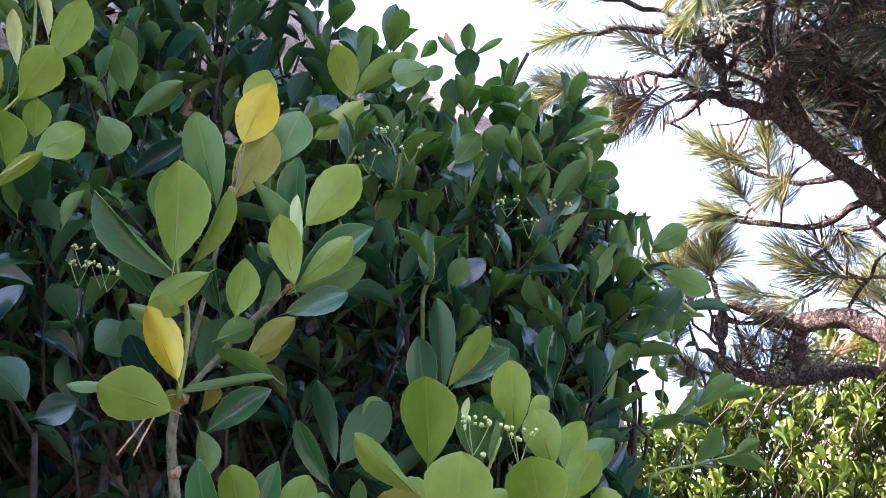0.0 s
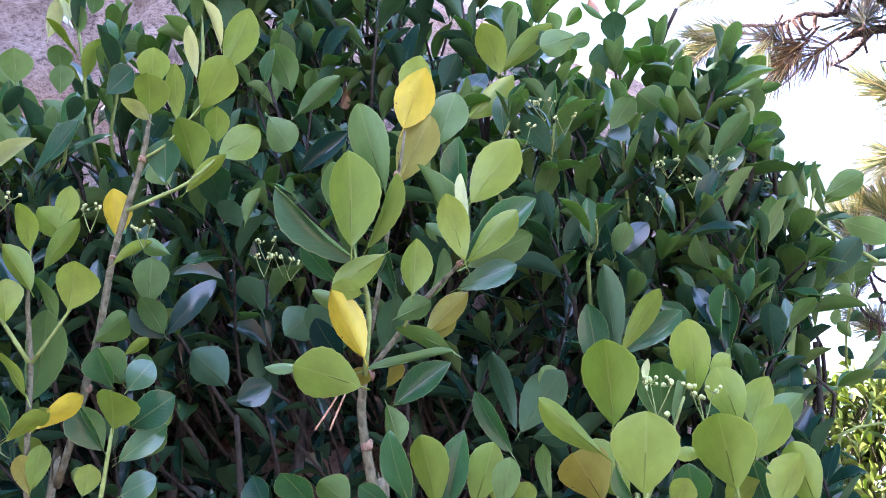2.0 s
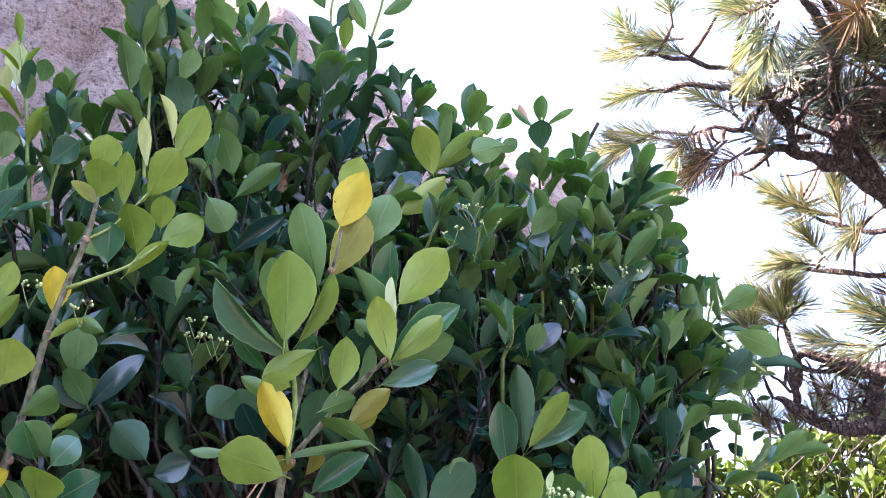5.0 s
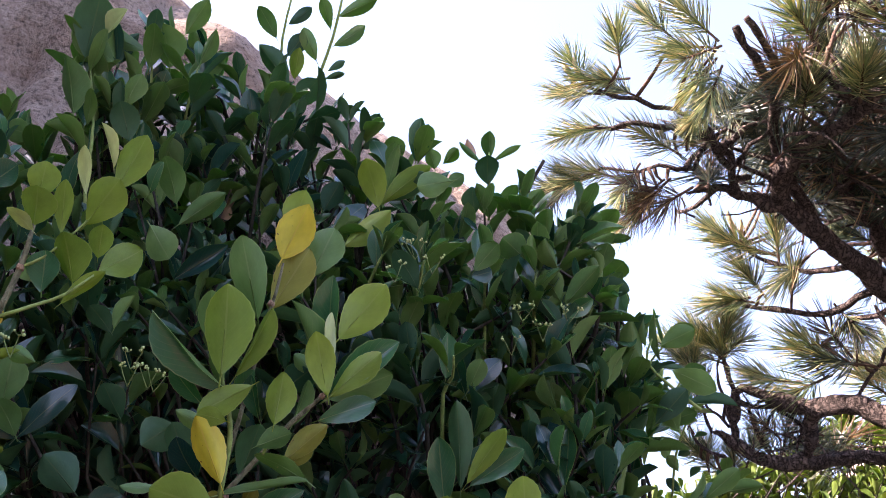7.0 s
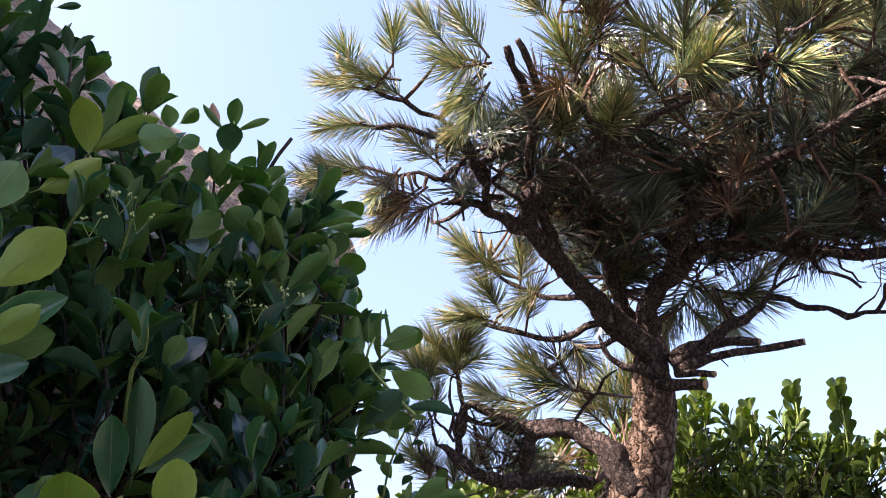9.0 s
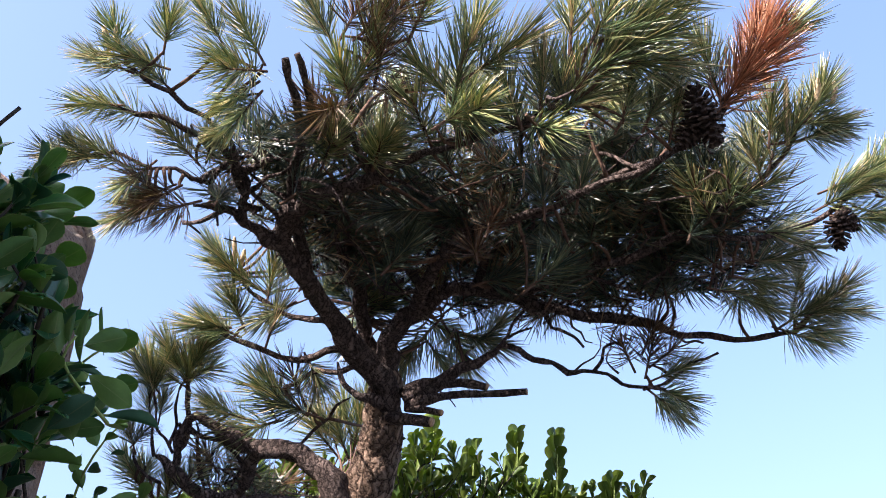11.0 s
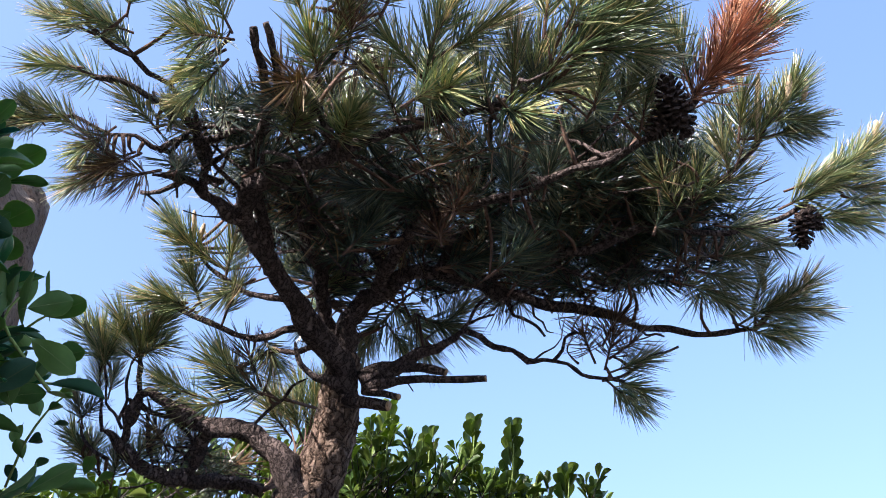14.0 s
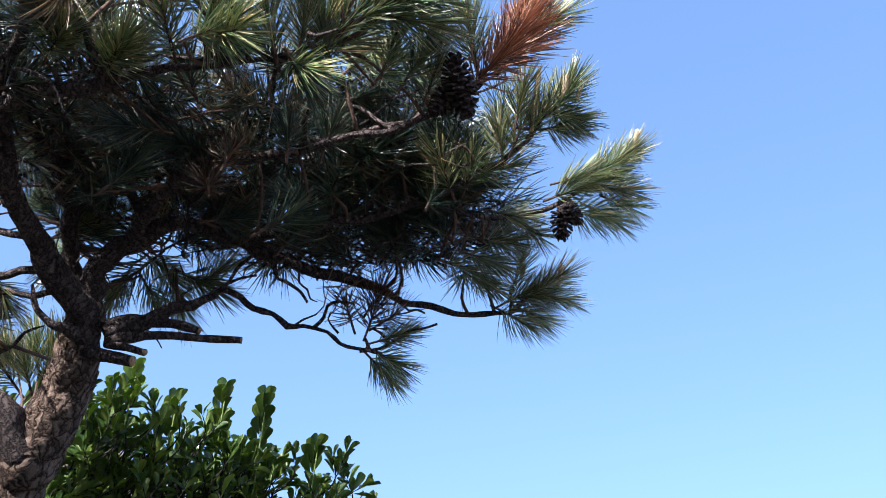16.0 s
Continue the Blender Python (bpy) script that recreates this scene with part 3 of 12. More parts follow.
leaf(hedge, (0.005, 0.688, 1.700), (0.038, 0.663, 1.742), 0.0188, -4, 'young', 1)
leaf(hedge, (0.008, 0.700, 1.701), (0.055, 0.687, 1.730), 0.0207, 160, 'olive', 3)
leaf(hedge, (-0.085, 0.668, 1.617), (-0.110, 0.644, 1.660), 0.0196, 170, 'olive', 1)
leaf(hedge, (-0.081, 0.671, 1.637), (-0.094, 0.638, 1.691), 0.0175, 3, 'mature', 1)
leaf(hedge, (-0.079, 0.683, 1.637), (-0.044, 0.675, 1.683), 0.0355, 12, 'mature', 1)
leaf(hedge, (-0.071, 0.697, 1.636), (-0.034, 0.711, 1.640), 0.0303, 27, 'mature', 1)
leaf(hedge, (-0.042, 0.691, 1.667), (-0.061, 0.669, 1.684), 0.0205, 32, 'olive', 1)
leaf(hedge, (-0.086, 0.686, 1.976), (-0.099, 0.663, 2.019), 0.0321, -14, 'young', 1)
leaf(hedge, (-0.086, 0.694, 1.984), (-0.038, 0.691, 2.031), 0.0236, 31, 'young', 1)
leaf(hedge, (-0.116, 0.678, 1.926), (-0.073, 0.676, 1.966), 0.0285, -16, 'young', 2)
leaf(hedge, (-0.085, 0.705, 1.985), (-0.070, 0.675, 2.045), 0.0129, 19, 'olive', 1)
leaf(hedge, (-0.146, 0.711, 1.986), (-0.129, 0.695, 2.012), 0.0255, 14, 'mature', 4)
leaf(hedge, (-0.270, 0.630, 1.942), (-0.280, 0.608, 1.981), 0.0294, -7, 'olive', 5)
leaf(hedge, (-0.274, 0.655, 1.934), (-0.230, 0.644, 1.964), 0.0214, 19, 'olive', 2)
leaf(hedge, (-0.293, 0.634, 1.921), (-0.273, 0.644, 1.891), 0.0332, -1, 'olive', 3)
leaf(hedge, (-0.282, 0.693, 1.895), (-0.231, 0.681, 1.927), 0.0219, 181, 'mature', 2)
leaf(hedge, (-0.295, 0.621, 1.947), (-0.282, 0.599, 1.969), 0.0237, 144, 'olive', 5)
leaf(hedge, (-0.257, 0.729, 1.980), (-0.247, 0.719, 1.994), 0.0128, 13, 'peach', 4)
leaf(hedge, (-0.255, 0.734, 1.996), (-0.246, 0.723, 2.009), 0.0097, 35, 'peach', 4)
leaf(hedge, (0.003, 0.744, 1.799), (-0.013, 0.715, 1.843), 0.0231, 151, 'mature', 5)
leaf(hedge, (0.004, 0.744, 1.801), (0.038, 0.742, 1.838), 0.0259, 153, 'mature', 1)
leaf(hedge, (0.006, 0.734, 1.800), (0.019, 0.715, 1.825), 0.0201, -7, 'olive', 3)
leaf(hedge, (0.011, 0.758, 1.798), (0.037, 0.750, 1.814), 0.0187, -1, 'mature', 4)
leaf(hedge, (0.095, 0.840, 1.817), (0.089, 0.815, 1.857), 0.0202, 171, 'mature', 4)
leaf(hedge, (0.101, 0.841, 1.817), (0.137, 0.833, 1.863), 0.0252, 144, 'mature', 2)
leaf(hedge, (0.096, 0.831, 1.813), (0.112, 0.822, 1.854), 0.0179, -13, 'olive', 0)
leaf(hedge, (0.075, 0.824, 1.866), (0.042, 0.801, 1.887), 0.0286, 19, 'olive', 2)
leaf(hedge, (-0.477, 0.569, 1.857), (-0.518, 0.527, 1.906), 0.0225, 12, 'olive', 5)
leaf(hedge, (-0.507, 0.569, 1.839), (-0.533, 0.545, 1.857), 0.0270, -4, 'olive', 2)
leaf(hedge, (-0.497, 0.568, 1.848), (-0.512, 0.546, 1.891), 0.0270, 139, 'olive', 5)
leaf(hedge, (-0.467, 0.566, 1.843), (-0.426, 0.558, 1.885), 0.0231, 155, 'olive', 3)
leaf(hedge, (-0.505, 0.556, 1.843), (-0.457, 0.544, 1.865), 0.0178, 172, 'pale', 4)
leaf(hedge, (-0.505, 0.550, 1.856), (-0.496, 0.534, 1.882), 0.0178, 11, 'olive', 1)
leaf(hedge, (-0.527, 0.561, 1.870), (-0.542, 0.540, 1.889), 0.0228, -2, 'olive', 2)
leaf(hedge, (-0.506, 0.568, 1.941), (-0.502, 0.551, 1.966), 0.0304, 21, 'olive', 0)
leaf(hedge, (-0.470, 0.581, 1.934), (-0.467, 0.570, 1.957), 0.0275, -7, 'olive', 3)
leaf(hedge, (-0.473, 0.581, 1.957), (-0.468, 0.563, 1.974), 0.0240, 13, 'olive', 5)
leaf(hedge, (-0.432, 0.614, 1.984), (-0.451, 0.593, 1.989), 0.0299, -18, 'olive', 3)
leaf(hedge, (-0.476, 0.599, 2.014), (-0.473, 0.584, 2.036), 0.0222, -15, 'olive', 1)
leaf(hedge, (-0.469, 0.602, 2.038), (-0.461, 0.590, 2.055), 0.0224, -2, 'olive', 1)
leaf(hedge, (-0.491, 0.599, 2.031), (-0.495, 0.585, 2.075), 0.0224, 31, 'pale', 1)
leaf(hedge, (-0.430, 0.591, 1.935), (-0.403, 0.584, 1.953), 0.0285, 173, 'olive', 3)
leaf(hedge, (-0.505, 0.594, 2.009), (-0.490, 0.576, 2.039), 0.0151, 21, 'pale', 2)
leaf(hedge, (-0.308, 0.634, 1.813), (-0.322, 0.615, 1.830), 0.0225, -7, 'mature', 1)
leaf(hedge, (-0.305, 0.633, 1.815), (-0.291, 0.626, 1.845), 0.0135, 51, 'olive', 4)
leaf(hedge, (-0.374, 0.620, 1.853), (-0.386, 0.608, 1.870), 0.0277, 21, 'olive', 3)
leaf(hedge, (-0.289, 0.649, 1.739), (-0.300, 0.624, 1.761), 0.0263, -10, 'mature', 3)
leaf(hedge, (-0.241, 0.642, 1.733), (-0.266, 0.645, 1.716), 0.0341, -6, 'mature', 4)
leaf(hedge, (-0.314, 0.648, 1.677), (-0.339, 0.631, 1.703), 0.0341, 14, 'mature', 2)
leaf(hedge, (-0.307, 0.655, 1.665), (-0.278, 0.656, 1.677), 0.0256, 164, 'mature', 2)
leaf(hedge, (-0.463, 0.612, 1.919), (-0.497, 0.594, 1.938), 0.0243, 25, 'olive', 2)
leaf(hedge, (-0.513, 0.570, 1.684), (-0.536, 0.551, 1.690), 0.0207, 175, 'mature', 5)
leaf(hedge, (-0.509, 0.587, 1.698), (-0.491, 0.585, 1.725), 0.0256, 177, 'mature', 2)
leaf(hedge, (-0.538, 0.572, 1.715), (-0.514, 0.577, 1.710), 0.0213, 159, 'mature', 0)
leaf(hedge, (0.193, 0.847, 1.864), (0.185, 0.819, 1.917), 0.0288, 8, 'olive', 2)
leaf(hedge, (0.204, 0.841, 1.895), (0.195, 0.818, 1.926), 0.0163, 17, 'olive', 4)
leaf(hedge, (0.220, 0.850, 1.880), (0.213, 0.825, 1.928), 0.0081, 30, 'olive', 2)
leaf(hedge, (0.218, 0.832, 1.891), (0.253, 0.817, 1.905), 0.0265, -7, 'olive', 3)
leaf(hedge, (0.229, 0.835, 1.864), (0.277, 0.849, 1.848), 0.0285, 8, 'olive', 5)
leaf(hedge, (0.213, 0.843, 1.870), (0.245, 0.839, 1.866), 0.0081, 31, 'mature', 2)
leaf(hedge, (0.229, 0.838, 1.799), (0.207, 0.817, 1.828), 0.0298, -14, 'olive', 1)
leaf(hedge, (0.203, 0.825, 1.800), (0.233, 0.801, 1.830), 0.0273, -5, 'mature', 3)
leaf(hedge, (0.029, 0.836, 2.103), (0.027, 0.808, 2.128), 0.0307, 10, 'mature', 5)
leaf(hedge, (0.031, 0.829, 2.136), (0.030, 0.803, 2.160), 0.0194, 11, 'olive', 4)
leaf(hedge, (0.014, 0.829, 2.135), (0.003, 0.821, 2.160), 0.0129, 16, 'peach', 2)
leaf(hedge, (0.035, 0.822, 2.128), (0.068, 0.814, 2.147), 0.0090, 20, 'olive', 5)
leaf(hedge, (0.023, 0.824, 2.125), (-0.007, 0.816, 2.150), 0.0077, 20, 'olive', 1)
leaf(hedge, (-0.232, 0.746, 2.254), (-0.252, 0.723, 2.284), 0.0218, -4, 'olive', 5)
leaf(hedge, (-0.217, 0.738, 2.269), (-0.189, 0.729, 2.288), 0.0166, 6, 'mature', 1)
leaf(hedge, (-0.183, 0.760, 2.231), (-0.196, 0.730, 2.257), 0.0218, 26, 'olive', 3)
leaf(hedge, (-0.162, 0.759, 2.254), (-0.122, 0.740, 2.268), 0.0233, -17, 'olive', 1)
leaf(hedge, (-0.170, 0.774, 2.227), (-0.150, 0.772, 2.242), 0.0103, 6, 'mature', 3)
leaf(hedge, (-0.169, 0.756, 2.279), (-0.178, 0.727, 2.304), 0.0170, -7, 'olive', 3)
leaf(hedge, (-0.159, 0.749, 2.293), (-0.111, 0.738, 2.313), 0.0196, 14, 'olive', 0)
leaf(hedge, (-0.213, 0.758, 2.192), (-0.246, 0.727, 2.227), 0.0277, -17, 'mature', 2)
leaf(hedge, (-0.206, 0.755, 2.198), (-0.199, 0.732, 2.227), 0.0189, 16, 'young', 2)
leaf(hedge, (-0.216, 0.749, 2.228), (-0.196, 0.739, 2.254), 0.0228, 15, 'mature', 5)
leaf(hedge, (-0.205, 0.755, 2.155), (-0.172, 0.735, 2.181), 0.0308, 12, 'mature', 0)
leaf(hedge, (-0.174, 0.779, 2.218), (-0.148, 0.769, 2.219), 0.0090, 22, 'mature', 2)
leaf(hedge, (-0.319, 0.662, 2.134), (-0.324, 0.633, 2.171), 0.0394, -9, 'olive', 4)
leaf(hedge, (-0.344, 0.653, 2.149), (-0.414, 0.632, 2.170), 0.0259, 6, 'olive', 1)
leaf(hedge, (-0.310, 0.691, 2.143), (-0.267, 0.681, 2.168), 0.0290, 2, 'olive', 5)
leaf(hedge, (-0.368, 0.635, 2.118), (-0.408, 0.614, 2.145), 0.0327, 9, 'olive', 1)
leaf(hedge, (-0.389, 0.617, 2.109), (-0.372, 0.584, 2.163), 0.0427, 21, 'mature', 1)
leaf(hedge, (-0.302, 0.644, 2.166), (-0.277, 0.625, 2.198), 0.0225, 14, 'olive', 2)
leaf(hedge, (-0.348, 0.642, 2.065), (-0.331, 0.625, 2.095), 0.0267, -18, 'olive', 3)
leaf(hedge, (-0.367, 0.606, 2.130), (-0.346, 0.591, 2.151), 0.0213, 162, 'pale', 4)
leaf(hedge, (-0.391, 0.629, 2.046), (-0.394, 0.595, 2.091), 0.0313, -6, 'olive', 4)
leaf(hedge, (-0.465, 0.696, 2.067), (-0.492, 0.686, 2.071), 0.0282, -0, 'olive', 1)
leaf(hedge, (-0.335, 0.643, 2.023), (-0.342, 0.620, 2.055), 0.0313, 5, 'mature', 5)
leaf(hedge, (-0.297, 0.673, 2.053), (-0.293, 0.669, 2.071), 0.0218, 154, 'olive', 1)
leaf(hedge, (-0.075, 0.709, 1.998), (-0.042, 0.687, 2.020), 0.0240, -0, 'mature', 2)
leaf(hedge, (0.012, 0.759, 2.013), (0.008, 0.740, 2.037), 0.0253, 20, 'mature', 2)
leaf(hedge, (0.028, 0.770, 2.016), (0.021, 0.748, 2.039), 0.0279, -16, 'olive', 2)
leaf(hedge, (0.037, 0.777, 2.024), (0.058, 0.749, 2.048), 0.0176, 15, 'olive', 5)
leaf(hedge, (0.070, 0.786, 2.030), (0.088, 0.768, 2.053), 0.0261, -21, 'olive', 2)
leaf(hedge, (0.124, 0.819, 2.013), (0.156, 0.793, 2.039), 0.0206, -22, 'olive', 3)
leaf(hedge, (0.137, 0.813, 2.025), (0.120, 0.797, 2.045), 0.0181, -6, 'mature', 2)
leaf(hedge, (0.137, 0.823, 2.007), (0.175, 0.811, 2.020), 0.0181, -11, 'olive', 0)
leaf(hedge, (0.151, 0.800, 1.966), (0.159, 0.777, 1.990), 0.0256, 10, 'olive', 1)
leaf(hedge, (0.137, 0.797, 1.950), (0.182, 0.795, 1.940), 0.0253, 15, 'mature', 3)
leaf(hedge, (0.153, 0.806, 1.934), (0.173, 0.787, 1.960), 0.0173, 16, 'olive', 5)
leaf(hedge, (0.101, 0.761, 1.912), (0.083, 0.749, 1.939), 0.0295, -22, 'olive', 0)
leaf(hedge, (0.107, 0.764, 1.907), (0.140, 0.734, 1.938), 0.0240, 2, 'olive', 2)
leaf(hedge, (0.106, 0.760, 1.892), (0.133, 0.745, 1.905), 0.0194, 180, 'olive', 2)
leaf(hedge, (-0.078, 0.756, 2.077), (-0.081, 0.730, 2.097), 0.0261, -6, 'olive', 2)
leaf(hedge, (-0.035, 0.801, 2.101), (-0.042, 0.790, 2.123), 0.0212, -16, 'olive', 4)
leaf(hedge, (-0.025, 0.798, 2.107), (-0.007, 0.778, 2.115), 0.0162, -2, 'olive', 4)
leaf(hedge, (-0.020, 0.769, 2.056), (-0.001, 0.767, 2.070), 0.0178, 2, 'olive', 5)
leaf(hedge, (-0.013, 0.682, 2.006), (-0.047, 0.673, 1.993), 0.0288, 4, 'olive', 3)
leaf(hedge, (0.011, 0.692, 1.908), (0.033, 0.679, 1.932), 0.0224, 7, 'olive', 5)
leaf(hedge, (0.008, 0.695, 1.903), (0.028, 0.695, 1.909), 0.0204, 169, 'mature', 3)
leaf(hedge, (-0.043, 0.682, 1.883), (-0.065, 0.663, 1.915), 0.0249, -14, 'mature', 5)
leaf(hedge, (0.065, 0.740, 1.947), (0.040, 0.721, 1.963), 0.0327, -9, 'olive', 0)
leaf(hedge, (0.256, 0.983, 1.952), (0.286, 0.936, 1.962), 0.0296, 4, 'olive', 3)
leaf(hedge, (0.236, 0.991, 1.961), (0.230, 0.970, 1.993), 0.0237, 18, 'olive', 3)
leaf(hedge, (0.260, 0.979, 1.954), (0.245, 0.947, 1.991), 0.0083, 49, 'olive', 3)
leaf(hedge, (0.280, 0.995, 1.912), (0.307, 0.975, 1.923), 0.0285, 12, 'olive', 2)
leaf(hedge, (0.286, 1.010, 1.888), (0.341, 0.973, 1.876), 0.0107, 44, 'mature', 4)
leaf(hedge, (0.232, 0.987, 1.873), (0.241, 0.947, 1.895), 0.0282, -10, 'olive', 1)
leaf(hedge, (0.162, 0.928, 2.077), (0.194, 0.876, 2.095), 0.0290, 7, 'olive', 0)
leaf(hedge, (0.165, 0.932, 2.069), (0.212, 0.884, 2.064), 0.0128, 27, 'olive', 5)
leaf(hedge, (0.180, 0.941, 2.024), (0.201, 0.902, 2.032), 0.0345, 9, 'olive', 3)
leaf(hedge, (0.182, 0.963, 1.992), (0.205, 0.921, 2.002), 0.0288, -13, 'olive', 0)
leaf(hedge, (0.307, 1.136, 1.890), (0.294, 1.129, 1.909), 0.0196, 10, 'olive', 0)
leaf(hedge, (0.313, 1.127, 1.896), (0.322, 1.103, 1.899), 0.0143, 9, 'olive', 2)
leaf(hedge, (0.324, 1.130, 1.881), (0.338, 1.112, 1.883), 0.0104, 25, 'mature', 1)
leaf(hedge, (0.293, 1.152, 1.880), (0.288, 1.163, 1.860), 0.0183, -19, 'olive', 1)
leaf(hedge, (0.306, 1.157, 1.862), (0.316, 1.134, 1.865), 0.0157, -18, 'mature', 4)
leaf(hedge, (0.307, 1.169, 1.844), (0.292, 1.157, 1.863), 0.0170, -10, 'olive', 0)
leaf(hedge, (0.322, 1.165, 1.835), (0.332, 1.148, 1.845), 0.0143, 11, 'mature', 0)
leaf(hedge, (0.310, 1.185, 1.819), (0.294, 1.188, 1.838), 0.0170, -22, 'mature', 1)
leaf(hedge, (0.341, 1.167, 1.815), (0.356, 1.131, 1.825), 0.0196, 4, 'olive', 5)
leaf(hedge, (0.370, 1.146, 1.816), (0.351, 1.137, 1.838), 0.0104, 4, 'mature', 5)
leaf(hedge, (0.424, 1.341, 1.886), (0.422, 1.308, 1.908), 0.0200, -9, 'olive', 5)
leaf(hedge, (0.442, 1.336, 1.876), (0.456, 1.312, 1.891), 0.0154, 10, 'olive', 5)
leaf(hedge, (0.333, 1.101, 1.912), (0.318, 1.114, 1.916), 0.0104, 2, 'olive', 4)
leaf(hedge, (0.219, 0.961, 1.920), (0.245, 0.947, 1.896), 0.0338, 2, 'olive', 0)
leaf(hedge, (0.257, 1.043, 1.870), (0.232, 1.034, 1.888), 0.0237, 1, 'olive', 2)
leaf(hedge, (0.306, 1.062, 1.894), (0.321, 1.029, 1.903), 0.0124, 26, 'olive', 1)
# leafy tips of new growth: foot, top, leaf pairs, leaf length, kind
LEAFY_TIPS = (
    ((-0.472, 0.630, 1.937), (-0.486, 0.580, 2.064), 4, 0.038, "young"),
    ((-0.380, 0.670, 1.979), (-0.389, 0.620, 2.120), 4, 0.046, "olive"),
    ((-0.346, 0.690, 2.037), (-0.333, 0.640, 2.145), 3, 0.050, "olive"),
    ((-0.304, 0.700, 2.061), (-0.284, 0.650, 2.123), 3, 0.046, "olive"),
    ((-0.542, 0.610, 1.848), (-0.504, 0.560, 1.899), 3, 0.042, "olive"),
    ((-0.500, 0.630, 1.860), (-0.456, 0.580, 1.900), 3, 0.042, "olive"),
    ((-0.460, 0.650, 1.929), (-0.432, 0.600, 1.985), 3, 0.036, "olive"),
    ((0.066, 0.810, 1.988), (0.065, 0.760, 2.029), 3, 0.050, "olive"),
    ((0.114, 0.830, 1.986), (0.131, 0.780, 2.011), 3, 0.050, "olive"),
    ((0.076, 0.790, 1.892), (0.075, 0.740, 1.931), 3, 0.046, "olive"),
    ((0.119, 0.830, 1.894), (0.139, 0.780, 1.914), 3, 0.050, "olive"),
    ((-0.048, 0.730, 1.872), (-0.038, 0.680, 1.912), 3, 0.044, "olive"),
    ((0.023, 0.770, 1.883), (0.024, 0.720, 1.927), 3, 0.046, "olive"),
    ((-0.018, 0.730, 1.795), (-0.008, 0.680, 1.814), 2, 0.044, "olive"),
    ((-0.095, 0.720, 1.884), (-0.078, 0.670, 1.912), 2, 0.044, "olive"),
    ((0.150, 0.900, 1.755), (0.238, 0.900, 1.837), 4, 0.056, "olive"),
    ((0.202, 0.980, 1.719), (0.310, 0.980, 1.769), 3, 0.048, "olive"),
    ((0.143, 0.900, 1.804), (0.206, 0.900, 1.867), 3, 0.052, "mature"),
    ((0.232, 1.000, 1.686), (0.328, 1.000, 1.710), 3, 0.046, "olive"),
)
tip_rnd = random.Random(33)
for foot, top, pairs, size, kind in LEAFY_TIPS:
    mid = (Vector(foot) + Vector(top)) / 2 + Vector((tip_rnd.uniform(-0.006, 0.006), 0.004, 0))
    limb("twig", hedge, [(foot[0], foot[1] + 0.03, foot[2] - 0.04, 0.0022), (*foot, 0.0020), (*mid, 0.0016), (*top, 0.0010)], GREEN_STEM, 6, 0.02, 0.1)
    for m, at in sprig(tip_rnd, foot, top, pairs, size, 0.85):
        part("leaf", BLADES["mature" if tip_rnd.random() < 0.18 else kind][tip_rnd.randrange(6)], hedge, m)
limb("twig", hedge, [(0.248, 1.052, 1.866, 0.0018), (0.264, 1.021, 1.892, 0.0015), (0.280, 0.995, 1.912, 0.0013)], GREEN_STEM, 6, 0.02, 0.1)
limb("twig", hedge, [(0.233, 1.023, 1.919, 0.0018), (0.246, 0.998, 1.942, 0.0015), (0.257, 0.982, 1.952, 0.0013)], GREEN_STEM, 6, 0.02, 0.1)
limb("twig", hedge, [(0.301, 1.196, 1.813, 0.0017), (0.303, 1.159, 1.862, 0.0017), (0.313, 1.127, 1.896, 0.0014), (0.324, 1.107, 1.912, 0.0011)], GREEN_STEM, 6, 0.02, 0.1)
limb("twig", hedge, [(0.244, 1.065, 1.890, 0.0016), (0.285, 1.033, 1.896, 0.0013), (0.324, 1.008, 1.893, 0.0010)], GREEN_STEM, 6, 0.02, 0.1)
limb("stem", hedge, [(-0.343, 0.779, 1.571, 0.0037), (-0.342, 0.753, 1.627, 0.0033), (-0.341, 0.733, 1.672, 0.0025)], WOODY, 6, 0.02, 0.1)
limb("twig", hedge, [(-0.227, 0.780, 2.192, 0.0022), (-0.225, 0.747, 2.253, 0.0017), (-0.214, 0.722, 2.298, 0.0014)], GREEN_STEM, 6, 0.02, 0.1)
limb("twig", hedge, [(-0.187, 0.785, 2.206, 0.0022), (-0.164, 0.753, 2.264, 0.0020), (-0.153, 0.729, 2.309, 0.0017)], GREEN_STEM, 6, 0.02, 0.1)
limb("twig", hedge, [(0.261, 0.857, 1.827, 0.0020), (0.226, 0.843, 1.850, 0.0017), (0.201, 0.831, 1.872, 0.0015), (0.207, 0.819, 1.894, 0.0010)], GREEN_STEM, 6, 0.02, 0.1)
limb("twig", hedge, [(0.031, 0.857, 2.064, 0.0017), (0.031, 0.837, 2.101, 0.0017), (0.030, 0.817, 2.137, 0.0011)], GREEN_STEM, 6, 0.02, 0.1)
limb("dry_twig", hedge, [(0.074, 0.827, 2.079, 0.0022), (0.084, 0.816, 2.100, 0.0022), (0.096, 0.806, 2.119, 0.0022)], WOODY, 6, 0.02, 0.1)
limb("twig", hedge, [(0.115, 0.839, 1.915, 0.0015), (0.147, 0.837, 1.920, 0.0013), (0.178, 0.842, 1.911, 0.0010)], GREEN_STEM, 6, 0.02, 0.1)

# ---- flower buds: small stalked clusters ----
vs, fs = [], []
for i in range(4):
    for k in range(6):
        a, t_ = 2 * math.pi * k / 6, math.pi * i / 3
        vs.append((math.sin(t_) * math.cos(a), math.sin(t_) * math.sin(a), math.cos(t_)))
for i in range(3):
    for k in range(6):
        a, b_ = i * 6 + k, i * 6 + (k + 1) % 6
        fs.append((a, a + 6, b_ + 6, b_))
